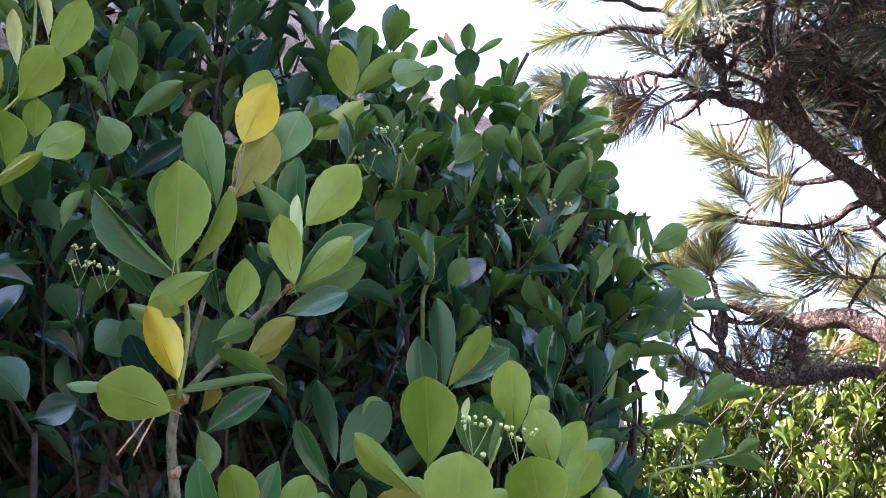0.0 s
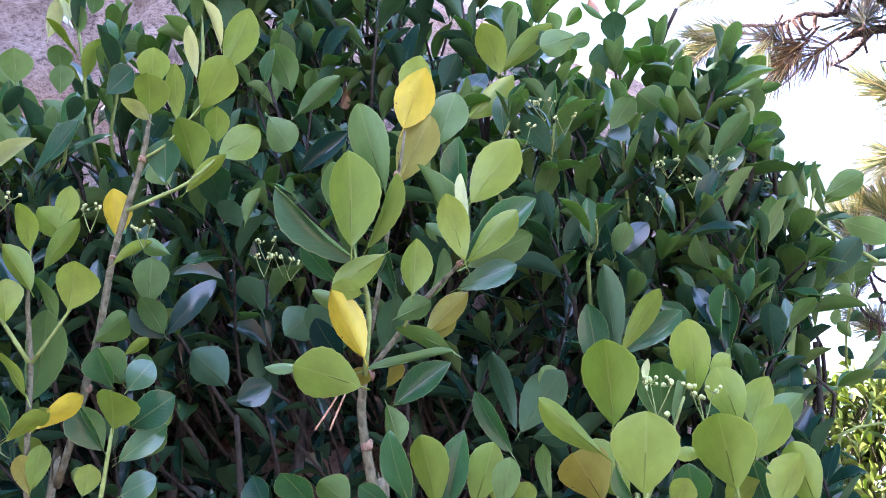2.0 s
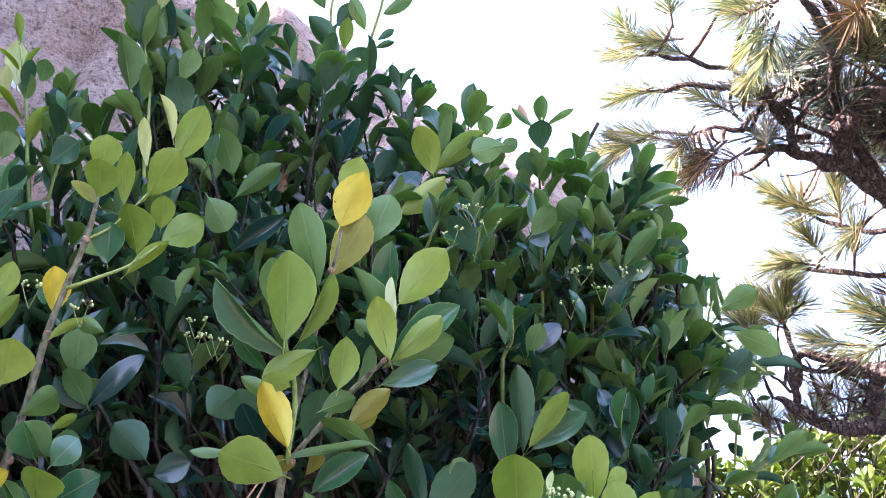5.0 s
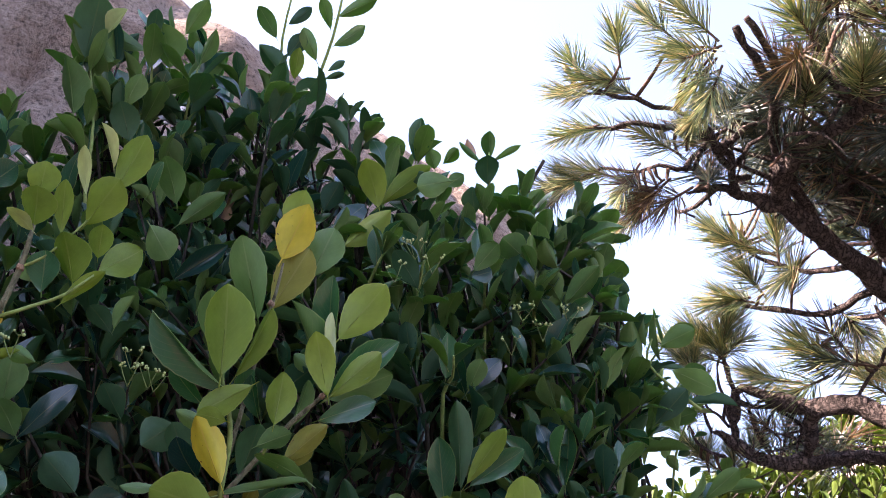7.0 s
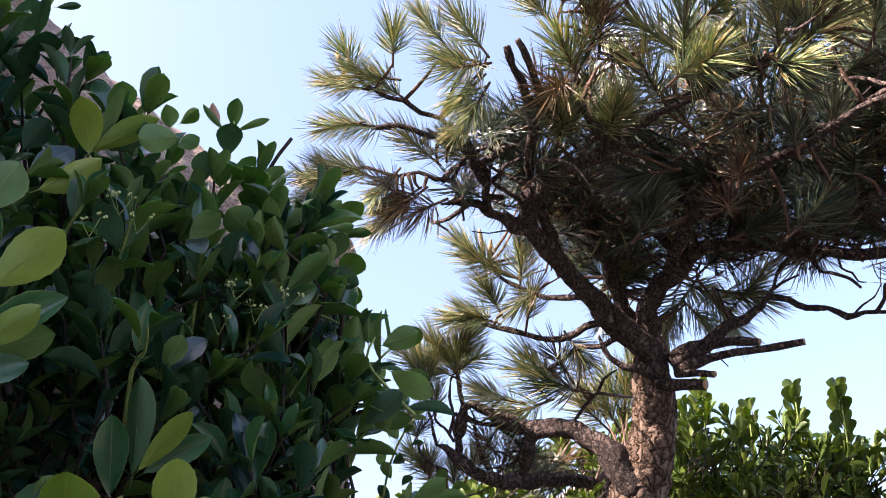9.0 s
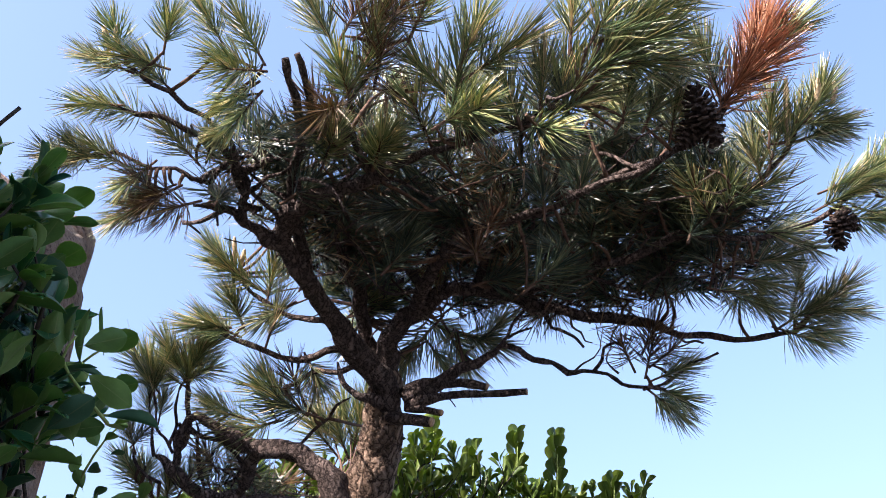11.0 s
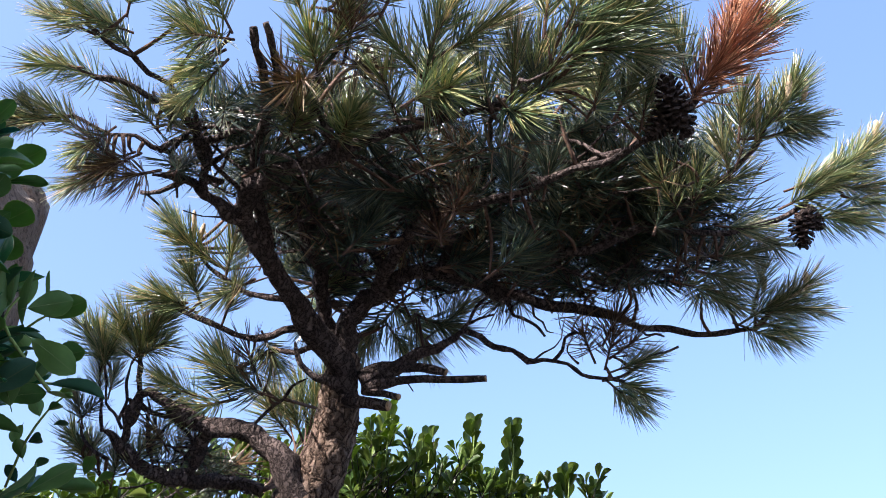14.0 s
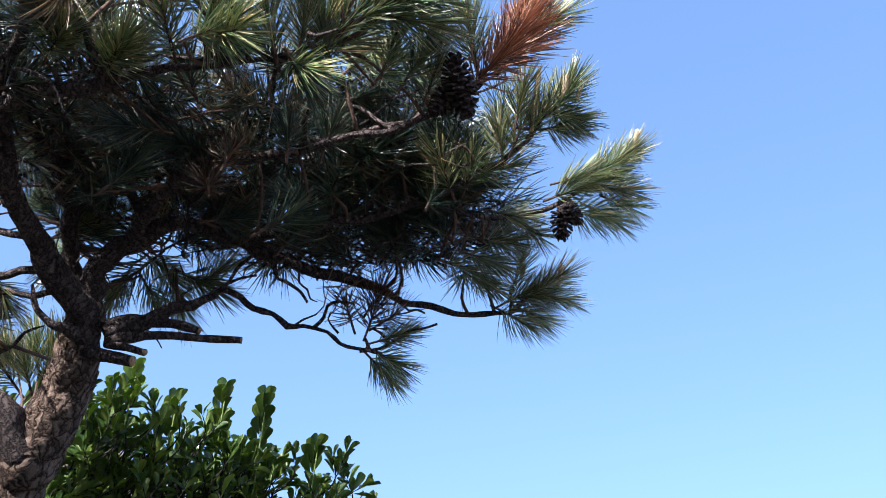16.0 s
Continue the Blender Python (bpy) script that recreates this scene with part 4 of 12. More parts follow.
BALL = (vs, fs)


def buds(parent, at, spread, count, seed, down=0.016):
    """A flat-topped cluster of round buds on forked stalks."""
    r = random.Random(seed)
    v, f, s = [], [], []
    at = np.array(at)
    foot = at - np.array((0, -0.004, down))

    def stalk(a, b, ra, rb):
        tv, tf = tube([(*a, ra), (*(a * 0.5 + b * 0.5 + np.array((0, 0, -0.0008))), (ra + rb) / 2), (*b, rb)], 3, 0.02, capped=False)
        k = len(v)
        v.extend(tv)
        f.extend(tuple(j + k for j in p_) for p_ in tf)
        s.extend([1] * len(tf))

    forks = max(1, count // 4)
    for g in range(forks):
        a, q = 2 * math.pi * g / forks + r.uniform(-0.4, 0.4), spread * r.uniform(0.45, 0.95) * (forks > 1)
        hub = at + np.array((q * math.cos(a), q * math.sin(a) * 0.7, r.uniform(-0.35, 0.25) * spread))
        stalk(foot, hub, 0.0005, 0.0004)
        for i in range(r.choice((3, 4, 5))):
            c = hub + np.array((r.uniform(-1, 1), r.uniform(-1, 1), r.uniform(0.1, 1.0))) * 0.32 * spread
            rad = r.uniform(0.0010, 0.0015)
            stalk(hub, c, 0.0003, 0.0003)
            k = len(v)
            v.extend(c + rad * np.array(p_) for p_ in BALL[0])
            f.extend(tuple(j + k for j in p_) for p_ in BALL[1])
            s.extend([0] * len(BALL[1]))
    return part("flower_head", mesh_of("flower_head", v, f, [BUD, BUD_STALK], s), parent, None, "pale green round flower buds")


buds(hedge, (-0.045, 0.643, 1.911), 0.014, 12, 50)
buds(hedge, (-0.029, 0.650, 1.900), 0.012, 10, 51)
buds(hedge, (-0.062, 0.635, 1.883), 0.012, 10, 52)
buds(hedge, (0.058, 0.709, 1.880), 0.013, 12, 53)
buds(hedge, (0.078, 0.718, 1.863), 0.012, 10, 54)
buds(hedge, (0.105, 0.729, 1.887), 0.012, 12, 55)
buds(hedge, (-0.277, 0.614, 1.788), 0.012, 10, 56)
buds(hedge, (-0.263, 0.623, 1.774), 0.010, 9, 57)
buds(hedge, (0.048, 0.725, 1.851), 0.010, 8, 58)
v, f = tube([(-0.183, 0.537, 1.636, 0.0007), (-0.190, 0.538, 1.625, 0.0007), (-0.198, 0.538, 1.613, 0.0007)], 5, 0.01)
tagged(new("pine_needle", mesh_of("pine_needle", v, f, [DRY_NEEDLE])), "dry tan pine needle caught on a leaf", "needle", "caught pine needles")
v, f = tube([(-0.179, 0.539, 1.636, 0.0007), (-0.184, 0.540, 1.625, 0.0007), (-0.189, 0.541, 1.613, 0.0007)], 5, 0.01)
tagged(new("pine_needle", mesh_of("pine_needle", v, f, [DRY_NEEDLE])), "dry tan pine needle caught on a leaf", "needle", "caught pine needles")
shoot_a = thing("euonymus_shoot", (-0.402, 0.598, 0.0), "slender euonymus shoot with rounded yellow-green leaves and one yellow leaf", "shrub", "young euonymus shoots")
limb("stem", shoot_a, [(-0.392, 0.598, 0.000, 0.0039), (-0.397, 0.583, 0.854, 0.0036), (-0.402, 0.568, 1.553, 0.0030), (-0.390, 0.556, 1.586, 0.0030), (-0.377, 0.545, 1.617, 0.0028), (-0.365, 0.533, 1.652, 0.0028), (-0.354, 0.521, 1.684, 0.0026), (-0.341, 0.503, 1.732, 0.0024), (-0.327, 0.490, 1.768, 0.0024), (-0.316, 0.481, 1.796, 0.0022), (-0.309, 0.470, 1.825, 0.0012)], STEM, 8, 0.012, 0.12)
limb("side_twig", shoot_a, [(-0.327, 0.489, 1.760, 0.0016), (-0.301, 0.490, 1.771, 0.0014), (-0.285, 0.491, 1.779, 0.0012), (-0.266, 0.489, 1.794, 0.0008)], GREEN_STEM, 8, 0.012, 0.12)
limb("side_twig", shoot_a, [(-0.388, 0.533, 1.550, 0.0019), (-0.388, 0.519, 1.581, 0.0019), (-0.384, 0.506, 1.612, 0.0019), (-0.379, 0.488, 1.656, 0.0019), (-0.378, 0.474, 1.687, 0.0015), (-0.373, 0.459, 1.723, 0.0009)], STEM, 8, 0.012, 0.12)
limb("side_twig", shoot_a, [(-0.377, 0.484, 1.653, 0.0015), (-0.391, 0.469, 1.677, 0.0013), (-0.406, 0.456, 1.699, 0.0011), (-0.408, 0.449, 1.713, 0.0009)], GREEN_STEM, 8, 0.012, 0.12)
limb("side_twig", shoot_a, [(-0.375, 0.485, 1.653, 0.0013), (-0.359, 0.480, 1.672, 0.0011), (-0.347, 0.477, 1.688, 0.0009)], GREEN_STEM, 8, 0.012, 0.12)
limb("side_twig", shoot_a, [(-0.340, 0.530, 1.549, 0.0015), (-0.331, 0.517, 1.582, 0.0015), (-0.323, 0.505, 1.612, 0.0011)], GREEN_STEM, 8, 0.012, 0.12)
limb("side_twig", shoot_a, [(-0.316, 0.481, 1.796, 0.0012), (-0.300, 0.481, 1.805, 0.0010), (-0.274, 0.476, 1.832, 0.0008), (-0.256, 0.470, 1.856, 0.0007)], GREEN_STEM, 8, 0.012, 0.12)
leaf(shoot_a, (-0.309, 0.470, 1.824), (-0.302, 0.450, 1.845), 0.0291, -3, 'young', 0)
leaf(shoot_a, (-0.307, 0.463, 1.841), (-0.301, 0.449, 1.865), 0.0239, 10, 'young', 3)
leaf(shoot_a, (-0.291, 0.476, 1.821), (-0.287, 0.455, 1.854), 0.0137, 29, 'young', 1)
leaf(shoot_a, (-0.275, 0.477, 1.829), (-0.249, 0.456, 1.855), 0.0299, -1, 'young', 3)
leaf(shoot_a, (-0.255, 0.470, 1.855), (-0.236, 0.458, 1.895), 0.0248, 11, 'young', 0)
leaf(shoot_a, (-0.276, 0.468, 1.849), (-0.275, 0.445, 1.877), 0.0098, 31, 'pale', 1)
leaf(shoot_a, (-0.258, 0.463, 1.870), (-0.262, 0.438, 1.892), 0.0094, -32, 'pale', 2)
leaf(shoot_a, (-0.282, 0.493, 1.790), (-0.283, 0.465, 1.817), 0.0291, -2, 'young', 4)
leaf(shoot_a, (-0.265, 0.493, 1.799), (-0.237, 0.496, 1.818), 0.0282, -9, 'young', 5)
leaf(shoot_a, (-0.289, 0.497, 1.775), (-0.258, 0.489, 1.798), 0.0120, 30, 'young', 0)
leaf(shoot_a, (-0.302, 0.491, 1.781), (-0.300, 0.480, 1.809), 0.0282, 171, 'olive', 3)
leaf(shoot_a, (-0.309, 0.472, 1.820), (-0.322, 0.455, 1.831), 0.0145, -24, 'pale', 5)
leaf(shoot_a, (-0.337, 0.498, 1.745), (-0.334, 0.480, 1.774), 0.0214, 11, 'yellow', 2)
leaf(shoot_a, (-0.266, 0.489, 1.808), (-0.261, 0.474, 1.828), 0.0180, 21, 'young', 4)
leaf(shoot_a, (-0.405, 0.446, 1.709), (-0.389, 0.421, 1.743), 0.0301, 7, 'young', 5)
leaf(shoot_a, (-0.407, 0.450, 1.697), (-0.446, 0.441, 1.703), 0.0190, 13, 'young', 0)
leaf(shoot_a, (-0.370, 0.456, 1.719), (-0.375, 0.445, 1.749), 0.0216, -12, 'young', 5)
leaf(shoot_a, (-0.369, 0.471, 1.713), (-0.347, 0.467, 1.746), 0.0146, 30, 'young', 4)
leaf(shoot_a, (-0.369, 0.462, 1.694), (-0.383, 0.445, 1.721), 0.0174, 9, 'young', 2)
leaf(shoot_a, (-0.383, 0.462, 1.674), (-0.385, 0.455, 1.701), 0.0236, 5, 'young', 3)
leaf(shoot_a, (-0.341, 0.464, 1.680), (-0.331, 0.450, 1.707), 0.0312, 5, 'young', 4)
leaf(shoot_a, (-0.362, 0.486, 1.681), (-0.370, 0.467, 1.708), 0.0163, -21, 'olive', 5)
leaf(shoot_a, (-0.389, 0.511, 1.635), (-0.368, 0.486, 1.690), 0.0356, -2, 'olive', 1)
leaf(shoot_a, (-0.376, 0.489, 1.630), (-0.394, 0.474, 1.662), 0.0159, -25, 'young', 5)
leaf(shoot_a, (-0.386, 0.490, 1.609), (-0.397, 0.462, 1.636), 0.0291, 165, 'olive', 5)
leaf(shoot_a, (-0.392, 0.495, 1.596), (-0.421, 0.480, 1.615), 0.0196, 177, 'olive', 4)
leaf(shoot_a, (-0.363, 0.485, 1.610), (-0.328, 0.478, 1.629), 0.0147, 8, 'yellow', 5)
leaf(shoot_a, (-0.384, 0.487, 1.604), (-0.348, 0.475, 1.620), 0.0132, 30, 'young', 5)
leaf(shoot_a, (-0.333, 0.514, 1.600), (-0.348, 0.494, 1.630), 0.0254, 169, 'olive', 4)
leaf(shoot_a, (-0.312, 0.488, 1.608), (-0.305, 0.469, 1.628), 0.0318, -4, 'young', 4)
leaf(shoot_a, (-0.310, 0.503, 1.612), (-0.276, 0.490, 1.627), 0.0241, 176, 'olive', 1)
leaf(shoot_a, (-0.316, 0.506, 1.591), (-0.287, 0.507, 1.613), 0.0185, 177, 'olive', 1)
leaf(shoot_a, (-0.338, 0.521, 1.645), (-0.343, 0.502, 1.666), 0.0290, 163, 'olive', 4)
leaf(shoot_a, (-0.323, 0.516, 1.640), (-0.308, 0.516, 1.659), 0.0220, 181, 'olive', 5)
leaf(shoot_a, (-0.345, 0.518, 1.572), (-0.341, 0.515, 1.592), 0.0173, 18, 'young', 0)
leaf(shoot_a, (-0.317, 0.515, 1.571), (-0.296, 0.518, 1.583), 0.0185, 170, 'olive', 5)
leaf(shoot_a, (-0.349, 0.510, 1.674), (-0.320, 0.499, 1.687), 0.0209, -4, 'olive', 4)
leaf(shoot_a, (-0.379, 0.513, 1.576), (-0.373, 0.507, 1.604), 0.0159, 25, 'young', 3)
leaf(shoot_a, (-0.384, 0.518, 1.575), (-0.385, 0.504, 1.598), 0.0160, 31, 'tan', 1)
leaf(shoot_a, (-0.336, 0.497, 1.724), (-0.306, 0.492, 1.737), 0.0101, 39, 'young', 2)
leaf(shoot_a, (-0.308, 0.520, 1.739), (-0.319, 0.500, 1.741), 0.0130, 32, 'olive', 4)
leaf(shoot_a, (-0.328, 0.515, 1.664), (-0.311, 0.513, 1.674), 0.0091, 31, 'young', 3)
leaf(shoot_a, (-0.409, 0.484, 1.683), (-0.431, 0.479, 1.688), 0.0141, 15, 'pale', 5)
leaf(shoot_a, (-0.360, 0.474, 1.735), (-0.374, 0.460, 1.753), 0.0215, 14, 'young', 0)
leaf(shoot_a, (-0.432, 0.455, 1.734), (-0.445, 0.444, 1.757), 0.0182, 1, 'young', 2)
leaf(shoot_a, (-0.364, 0.470, 1.742), (-0.356, 0.465, 1.770), 0.0165, 14, 'young', 0)
leaf(shoot_a, (-0.415, 0.523, 1.619), (-0.424, 0.494, 1.643), 0.0257, -21, 'olive', 0)
leaf(shoot_a, (-0.418, 0.529, 1.604), (-0.441, 0.507, 1.620), 0.0160, 15, 'olive', 2)
leaf(shoot_a, (-0.414, 0.526, 1.614), (-0.384, 0.524, 1.632), 0.0143, 7, 'young', 2)
leaf(shoot_a, (-0.338, 0.542, 1.623), (-0.299, 0.535, 1.634), 0.0244, -15, 'olive', 2)
leaf(shoot_a, (-0.342, 0.550, 1.603), (-0.304, 0.541, 1.618), 0.0177, -23, 'olive', 2)
leaf(shoot_a, (-0.352, 0.545, 1.607), (-0.365, 0.521, 1.633), 0.0244, 18, 'olive', 5)
leaf(shoot_a, (-0.336, 0.531, 1.649), (-0.350, 0.513, 1.669), 0.0269, 7, 'olive', 0)
leaf(shoot_a, (-0.337, 0.529, 1.651), (-0.310, 0.524, 1.661), 0.0219, -18, 'olive', 1)
leaf(shoot_a, (-0.409, 0.529, 1.610), (-0.382, 0.514, 1.636), 0.0156, -25, 'olive', 5)
leaf(shoot_a, (-0.399, 0.538, 1.596), (-0.396, 0.520, 1.614), 0.0156, 19, 'young', 4)
leaf(shoot_a, (-0.365, 0.551, 1.588), (-0.377, 0.551, 1.593), 0.0130, 3, 'olive', 1)
leaf(shoot_a, (-0.333, 0.562, 1.580), (-0.313, 0.552, 1.588), 0.0231, -9, 'olive', 5)
limb("leaf_scar", shoot_a, [(-0.316, 0.481, 1.793, 0.0024), (-0.316, 0.481, 1.796, 0.0032), (-0.316, 0.481, 1.798, 0.0022)], SCAR, 8, 0.002, 0.5, "rough reddish brown leaf scar")
limb("leaf_scar", shoot_a, [(-0.341, 0.503, 1.730, 0.0022), (-0.341, 0.503, 1.732, 0.0030), (-0.341, 0.503, 1.734, 0.0021)], SCAR, 8, 0.002, 0.5, "rough reddish brown leaf scar")
limb("leaf_scar", shoot_a, [(-0.379, 0.488, 1.654, 0.0022), (-0.379, 0.488, 1.656, 0.0030), (-0.379, 0.488, 1.659, 0.0021)], SCAR, 8, 0.002, 0.5, "rough reddish brown leaf scar")
limb("leaf_scar", shoot_a, [(-0.365, 0.535, 1.645, 0.0025), (-0.365, 0.535, 1.648, 0.0034), (-0.365, 0.535, 1.651, 0.0024)], SCAR, 8, 0.002, 0.5, "rough reddish brown leaf scar")
buds(shoot_a, (-0.409, 0.428, 1.732), 0.012, 11, 1)
buds(shoot_a, (-0.390, 0.435, 1.753), 0.014, 14, 2)
buds(shoot_a, (-0.342, 0.470, 1.754), 0.010, 9, 3)
buds(shoot_a, (-0.309, 0.483, 1.745), 0.010, 9, 4)
shoot_b = thing("euonymus_shoot", (-0.171, 0.654, 0.0), "upright euonymus shoot with large light green and three yellow leaves", "shrub", "young euonymus shoots")
limb("stem", shoot_b, [(-0.161, 0.654, 0.000, 0.0051), (-0.166, 0.639, 0.846, 0.0047), (-0.171, 0.624, 1.539, 0.0039), (-0.174, 0.607, 1.575, 0.0039), (-0.178, 0.590, 1.610, 0.0037), (-0.179, 0.578, 1.635, 0.0035), (-0.175, 0.569, 1.658, 0.0031)], STEM, 8, 0.012, 0.12)
limb("side_twig", shoot_b, [(-0.167, 0.542, 1.649, 0.0019), (-0.161, 0.526, 1.686, 0.0019), (-0.163, 0.516, 1.707, 0.0017), (-0.167, 0.508, 1.722, 0.0013), (-0.168, 0.504, 1.731, 0.0009)], GREEN_STEM, 8, 0.012, 0.12)
limb("side_twig", shoot_b, [(-0.169, 0.560, 1.656, 0.0023), (-0.145, 0.554, 1.684, 0.0019), (-0.124, 0.549, 1.707, 0.0019), (-0.103, 0.546, 1.726, 0.0015), (-0.095, 0.544, 1.736, 0.0010)], STEM, 8, 0.012, 0.12)
limb("side_twig", shoot_b, [(-0.177, 0.587, 1.691, 0.0021), (-0.164, 0.569, 1.740, 0.0016), (-0.155, 0.554, 1.778, 0.0016), (-0.146, 0.543, 1.808, 0.0014), (-0.141, 0.534, 1.830, 0.0010)], STEM, 8, 0.012, 0.12)
limb("side_twig", shoot_b, [(-0.140, 0.540, 1.680, 0.0013), (-0.134, 0.535, 1.695, 0.0011), (-0.132, 0.532, 1.704, 0.0008)], GREEN_STEM, 8, 0.012, 0.12)
leaf(shoot_b, (-0.163, 0.488, 1.719), (-0.161, 0.468, 1.778), 0.0371, -6, 'young', 0)
leaf(shoot_b, (-0.176, 0.517, 1.748), (-0.181, 0.491, 1.785), 0.0223, 23, 'olive', 1)
leaf(shoot_b, (-0.162, 0.502, 1.713), (-0.212, 0.469, 1.757), 0.0244, 147, 'olive', 2)
leaf(shoot_b, (-0.159, 0.509, 1.726), (-0.132, 0.486, 1.768), 0.0168, -29, 'young', 0)
leaf(shoot_b, (-0.154, 0.531, 1.780), (-0.165, 0.493, 1.831), 0.0282, 12, 'olive', 3)
leaf(shoot_b, (-0.146, 0.550, 1.842), (-0.127, 0.538, 1.886), 0.0328, 11, 'yellow', 4)
leaf(shoot_b, (-0.155, 0.574, 1.809), (-0.126, 0.557, 1.856), 0.0323, 5, 'tan', 3)
leaf(shoot_b, (-0.147, 0.568, 1.877), (-0.135, 0.559, 1.913), 0.0276, 13, 'young', 0)
leaf(shoot_b, (-0.126, 0.578, 1.841), (-0.109, 0.569, 1.883), 0.0328, -1, 'olive', 3)
leaf(shoot_b, (-0.092, 0.531, 1.765), (-0.059, 0.525, 1.807), 0.0331, 1, 'young', 1)
leaf(shoot_b, (-0.102, 0.552, 1.764), (-0.100, 0.520, 1.812), 0.0231, 155, 'olive', 0)
leaf(shoot_b, (-0.098, 0.542, 1.726), (-0.121, 0.498, 1.782), 0.0221, -20, 'olive', 4)
leaf(shoot_b, (-0.095, 0.519, 1.717), (-0.105, 0.504, 1.759), 0.0220, 13, 'young', 5)
leaf(shoot_b, (-0.094, 0.520, 1.739), (-0.095, 0.509, 1.777), 0.0104, 34, 'pale', 3)
leaf(shoot_b, (-0.096, 0.533, 1.722), (-0.047, 0.528, 1.763), 0.0242, 159, 'olive', 2)
leaf(shoot_b, (-0.094, 0.524, 1.718), (-0.059, 0.512, 1.748), 0.0198, -20, 'young', 3)
leaf(shoot_b, (-0.097, 0.544, 1.723), (-0.053, 0.547, 1.745), 0.0254, 3, 'olive', 5)
leaf(shoot_b, (-0.104, 0.544, 1.707), (-0.063, 0.546, 1.723), 0.0195, 170, 'olive', 1)
leaf(shoot_b, (-0.129, 0.514, 1.694), (-0.124, 0.505, 1.729), 0.0226, 0, 'young', 4)
leaf(shoot_b, (-0.159, 0.502, 1.692), (-0.178, 0.497, 1.696), 0.0154, -5, 'young', 5)
leaf(shoot_b, (-0.143, 0.495, 1.715), (-0.179, 0.499, 1.696), 0.0208, 10, 'young', 3)
leaf(shoot_b, (-0.161, 0.518, 1.654), (-0.178, 0.496, 1.694), 0.0224, 11, 'yellow', 4)
leaf(shoot_b, (-0.163, 0.520, 1.636), (-0.202, 0.500, 1.647), 0.0352, 6, 'young', 1)
leaf(shoot_b, (-0.203, 0.530, 1.654), (-0.231, 0.526, 1.652), 0.0080, 45, 'olive', 1)
leaf(shoot_b, (-0.167, 0.540, 1.652), (-0.108, 0.549, 1.663), 0.0104, 32, 'olive', 3)
leaf(shoot_b, (-0.108, 0.555, 1.665), (-0.145, 0.543, 1.684), 0.0177, -25, 'olive', 5)
leaf(shoot_b, (-0.154, 0.573, 1.636), (-0.114, 0.568, 1.663), 0.0215, 162, 'olive', 4)
leaf(shoot_b, (-0.127, 0.550, 1.678), (-0.097, 0.544, 1.704), 0.0187, 8, 'tan', 2)
leaf(shoot_b, (-0.127, 0.562, 1.677), (-0.108, 0.556, 1.692), 0.0182, 21, 'tan', 2)
leaf(shoot_b, (-0.141, 0.522, 1.681), (-0.118, 0.522, 1.691), 0.0181, 14, 'olive', 0)
leaf(shoot_b, (-0.161, 0.567, 1.671), (-0.146, 0.547, 1.705), 0.0244, 6, 'mature', 0)
leaf(shoot_b, (-0.196, 0.580, 1.673), (-0.210, 0.555, 1.694), 0.0287, 159, 'mature', 5)
leaf(shoot_b, (-0.207, 0.582, 1.685), (-0.216, 0.565, 1.711), 0.0221, 7, 'mature', 0)
leaf(shoot_b, (-0.159, 0.572, 1.636), (-0.150, 0.576, 1.608), 0.0207, 14, 'olive', 0)
leaf(shoot_b, (-0.172, 0.528, 1.725), (-0.175, 0.503, 1.751), 0.0124, 26, 'olive', 2)
leaf(shoot_b, (-0.165, 0.545, 1.718), (-0.152, 0.528, 1.739), 0.0160, 159, 'olive', 0)
leaf(shoot_b, (-0.147, 0.543, 1.707), (-0.154, 0.529, 1.735), 0.0182, 144, 'olive', 0)
leaf(shoot_b, (-0.189, 0.539, 1.716), (-0.209, 0.517, 1.736), 0.0210, 157, 'olive', 1)
leaf(shoot_b, (-0.179, 0.570, 1.703), (-0.209, 0.544, 1.713), 0.0130, 28, 'olive', 0)
leaf(shoot_b, (-0.124, 0.551, 1.704), (-0.112, 0.540, 1.736), 0.0141, -37, 'olive', 0)
leaf(shoot_b, (-0.137, 0.566, 1.736), (-0.115, 0.553, 1.750), 0.0261, 13, 'mature', 1)
leaf(shoot_b, (-0.110, 0.557, 1.747), (-0.127, 0.544, 1.758), 0.0128, 28, 'olive', 0)
leaf(shoot_b, (-0.183, 0.556, 1.646), (-0.164, 0.543, 1.653), 0.0139, 15, 'tan', 1)
leaf(shoot_b, (-0.158, 0.567, 1.647), (-0.146, 0.549, 1.661), 0.0124, -14, 'tan', 2)
leaf(shoot_b, (-0.138, 0.552, 1.567), (-0.149, 0.530, 1.607), 0.0250, 160, 'olive', 5)
leaf(shoot_b, (-0.117, 0.537, 1.563), (-0.121, 0.510, 1.602), 0.0248, -3, 'young', 0)
leaf(shoot_b, (-0.113, 0.549, 1.564), (-0.099, 0.530, 1.607), 0.0223, 173, 'olive', 4)
leaf(shoot_b, (-0.094, 0.543, 1.563), (-0.080, 0.535, 1.600), 0.0248, 20, 'young', 3)
leaf(shoot_b, (-0.076, 0.527, 1.560), (-0.068, 0.517, 1.587), 0.0183, 14, 'olive', 3)
leaf(shoot_b, (-0.051, 0.585, 1.572), (-0.054, 0.555, 1.604), 0.0108, 27, 'olive', 5)
leaf(shoot_b, (-0.197, 0.538, 1.565), (-0.209, 0.513, 1.583), 0.0250, 169, 'olive', 3)
leaf(shoot_b, (-0.232, 0.550, 1.567), (-0.242, 0.544, 1.586), 0.0259, 166, 'mature', 4)
leaf(shoot_b, (-0.175, 0.543, 1.565), (-0.189, 0.526, 1.580), 0.0227, 8, 'olive', 4)
leaf(shoot_b, (-0.082, 0.557, 1.564), (-0.096, 0.545, 1.592), 0.0149, -23, 'young', 2)
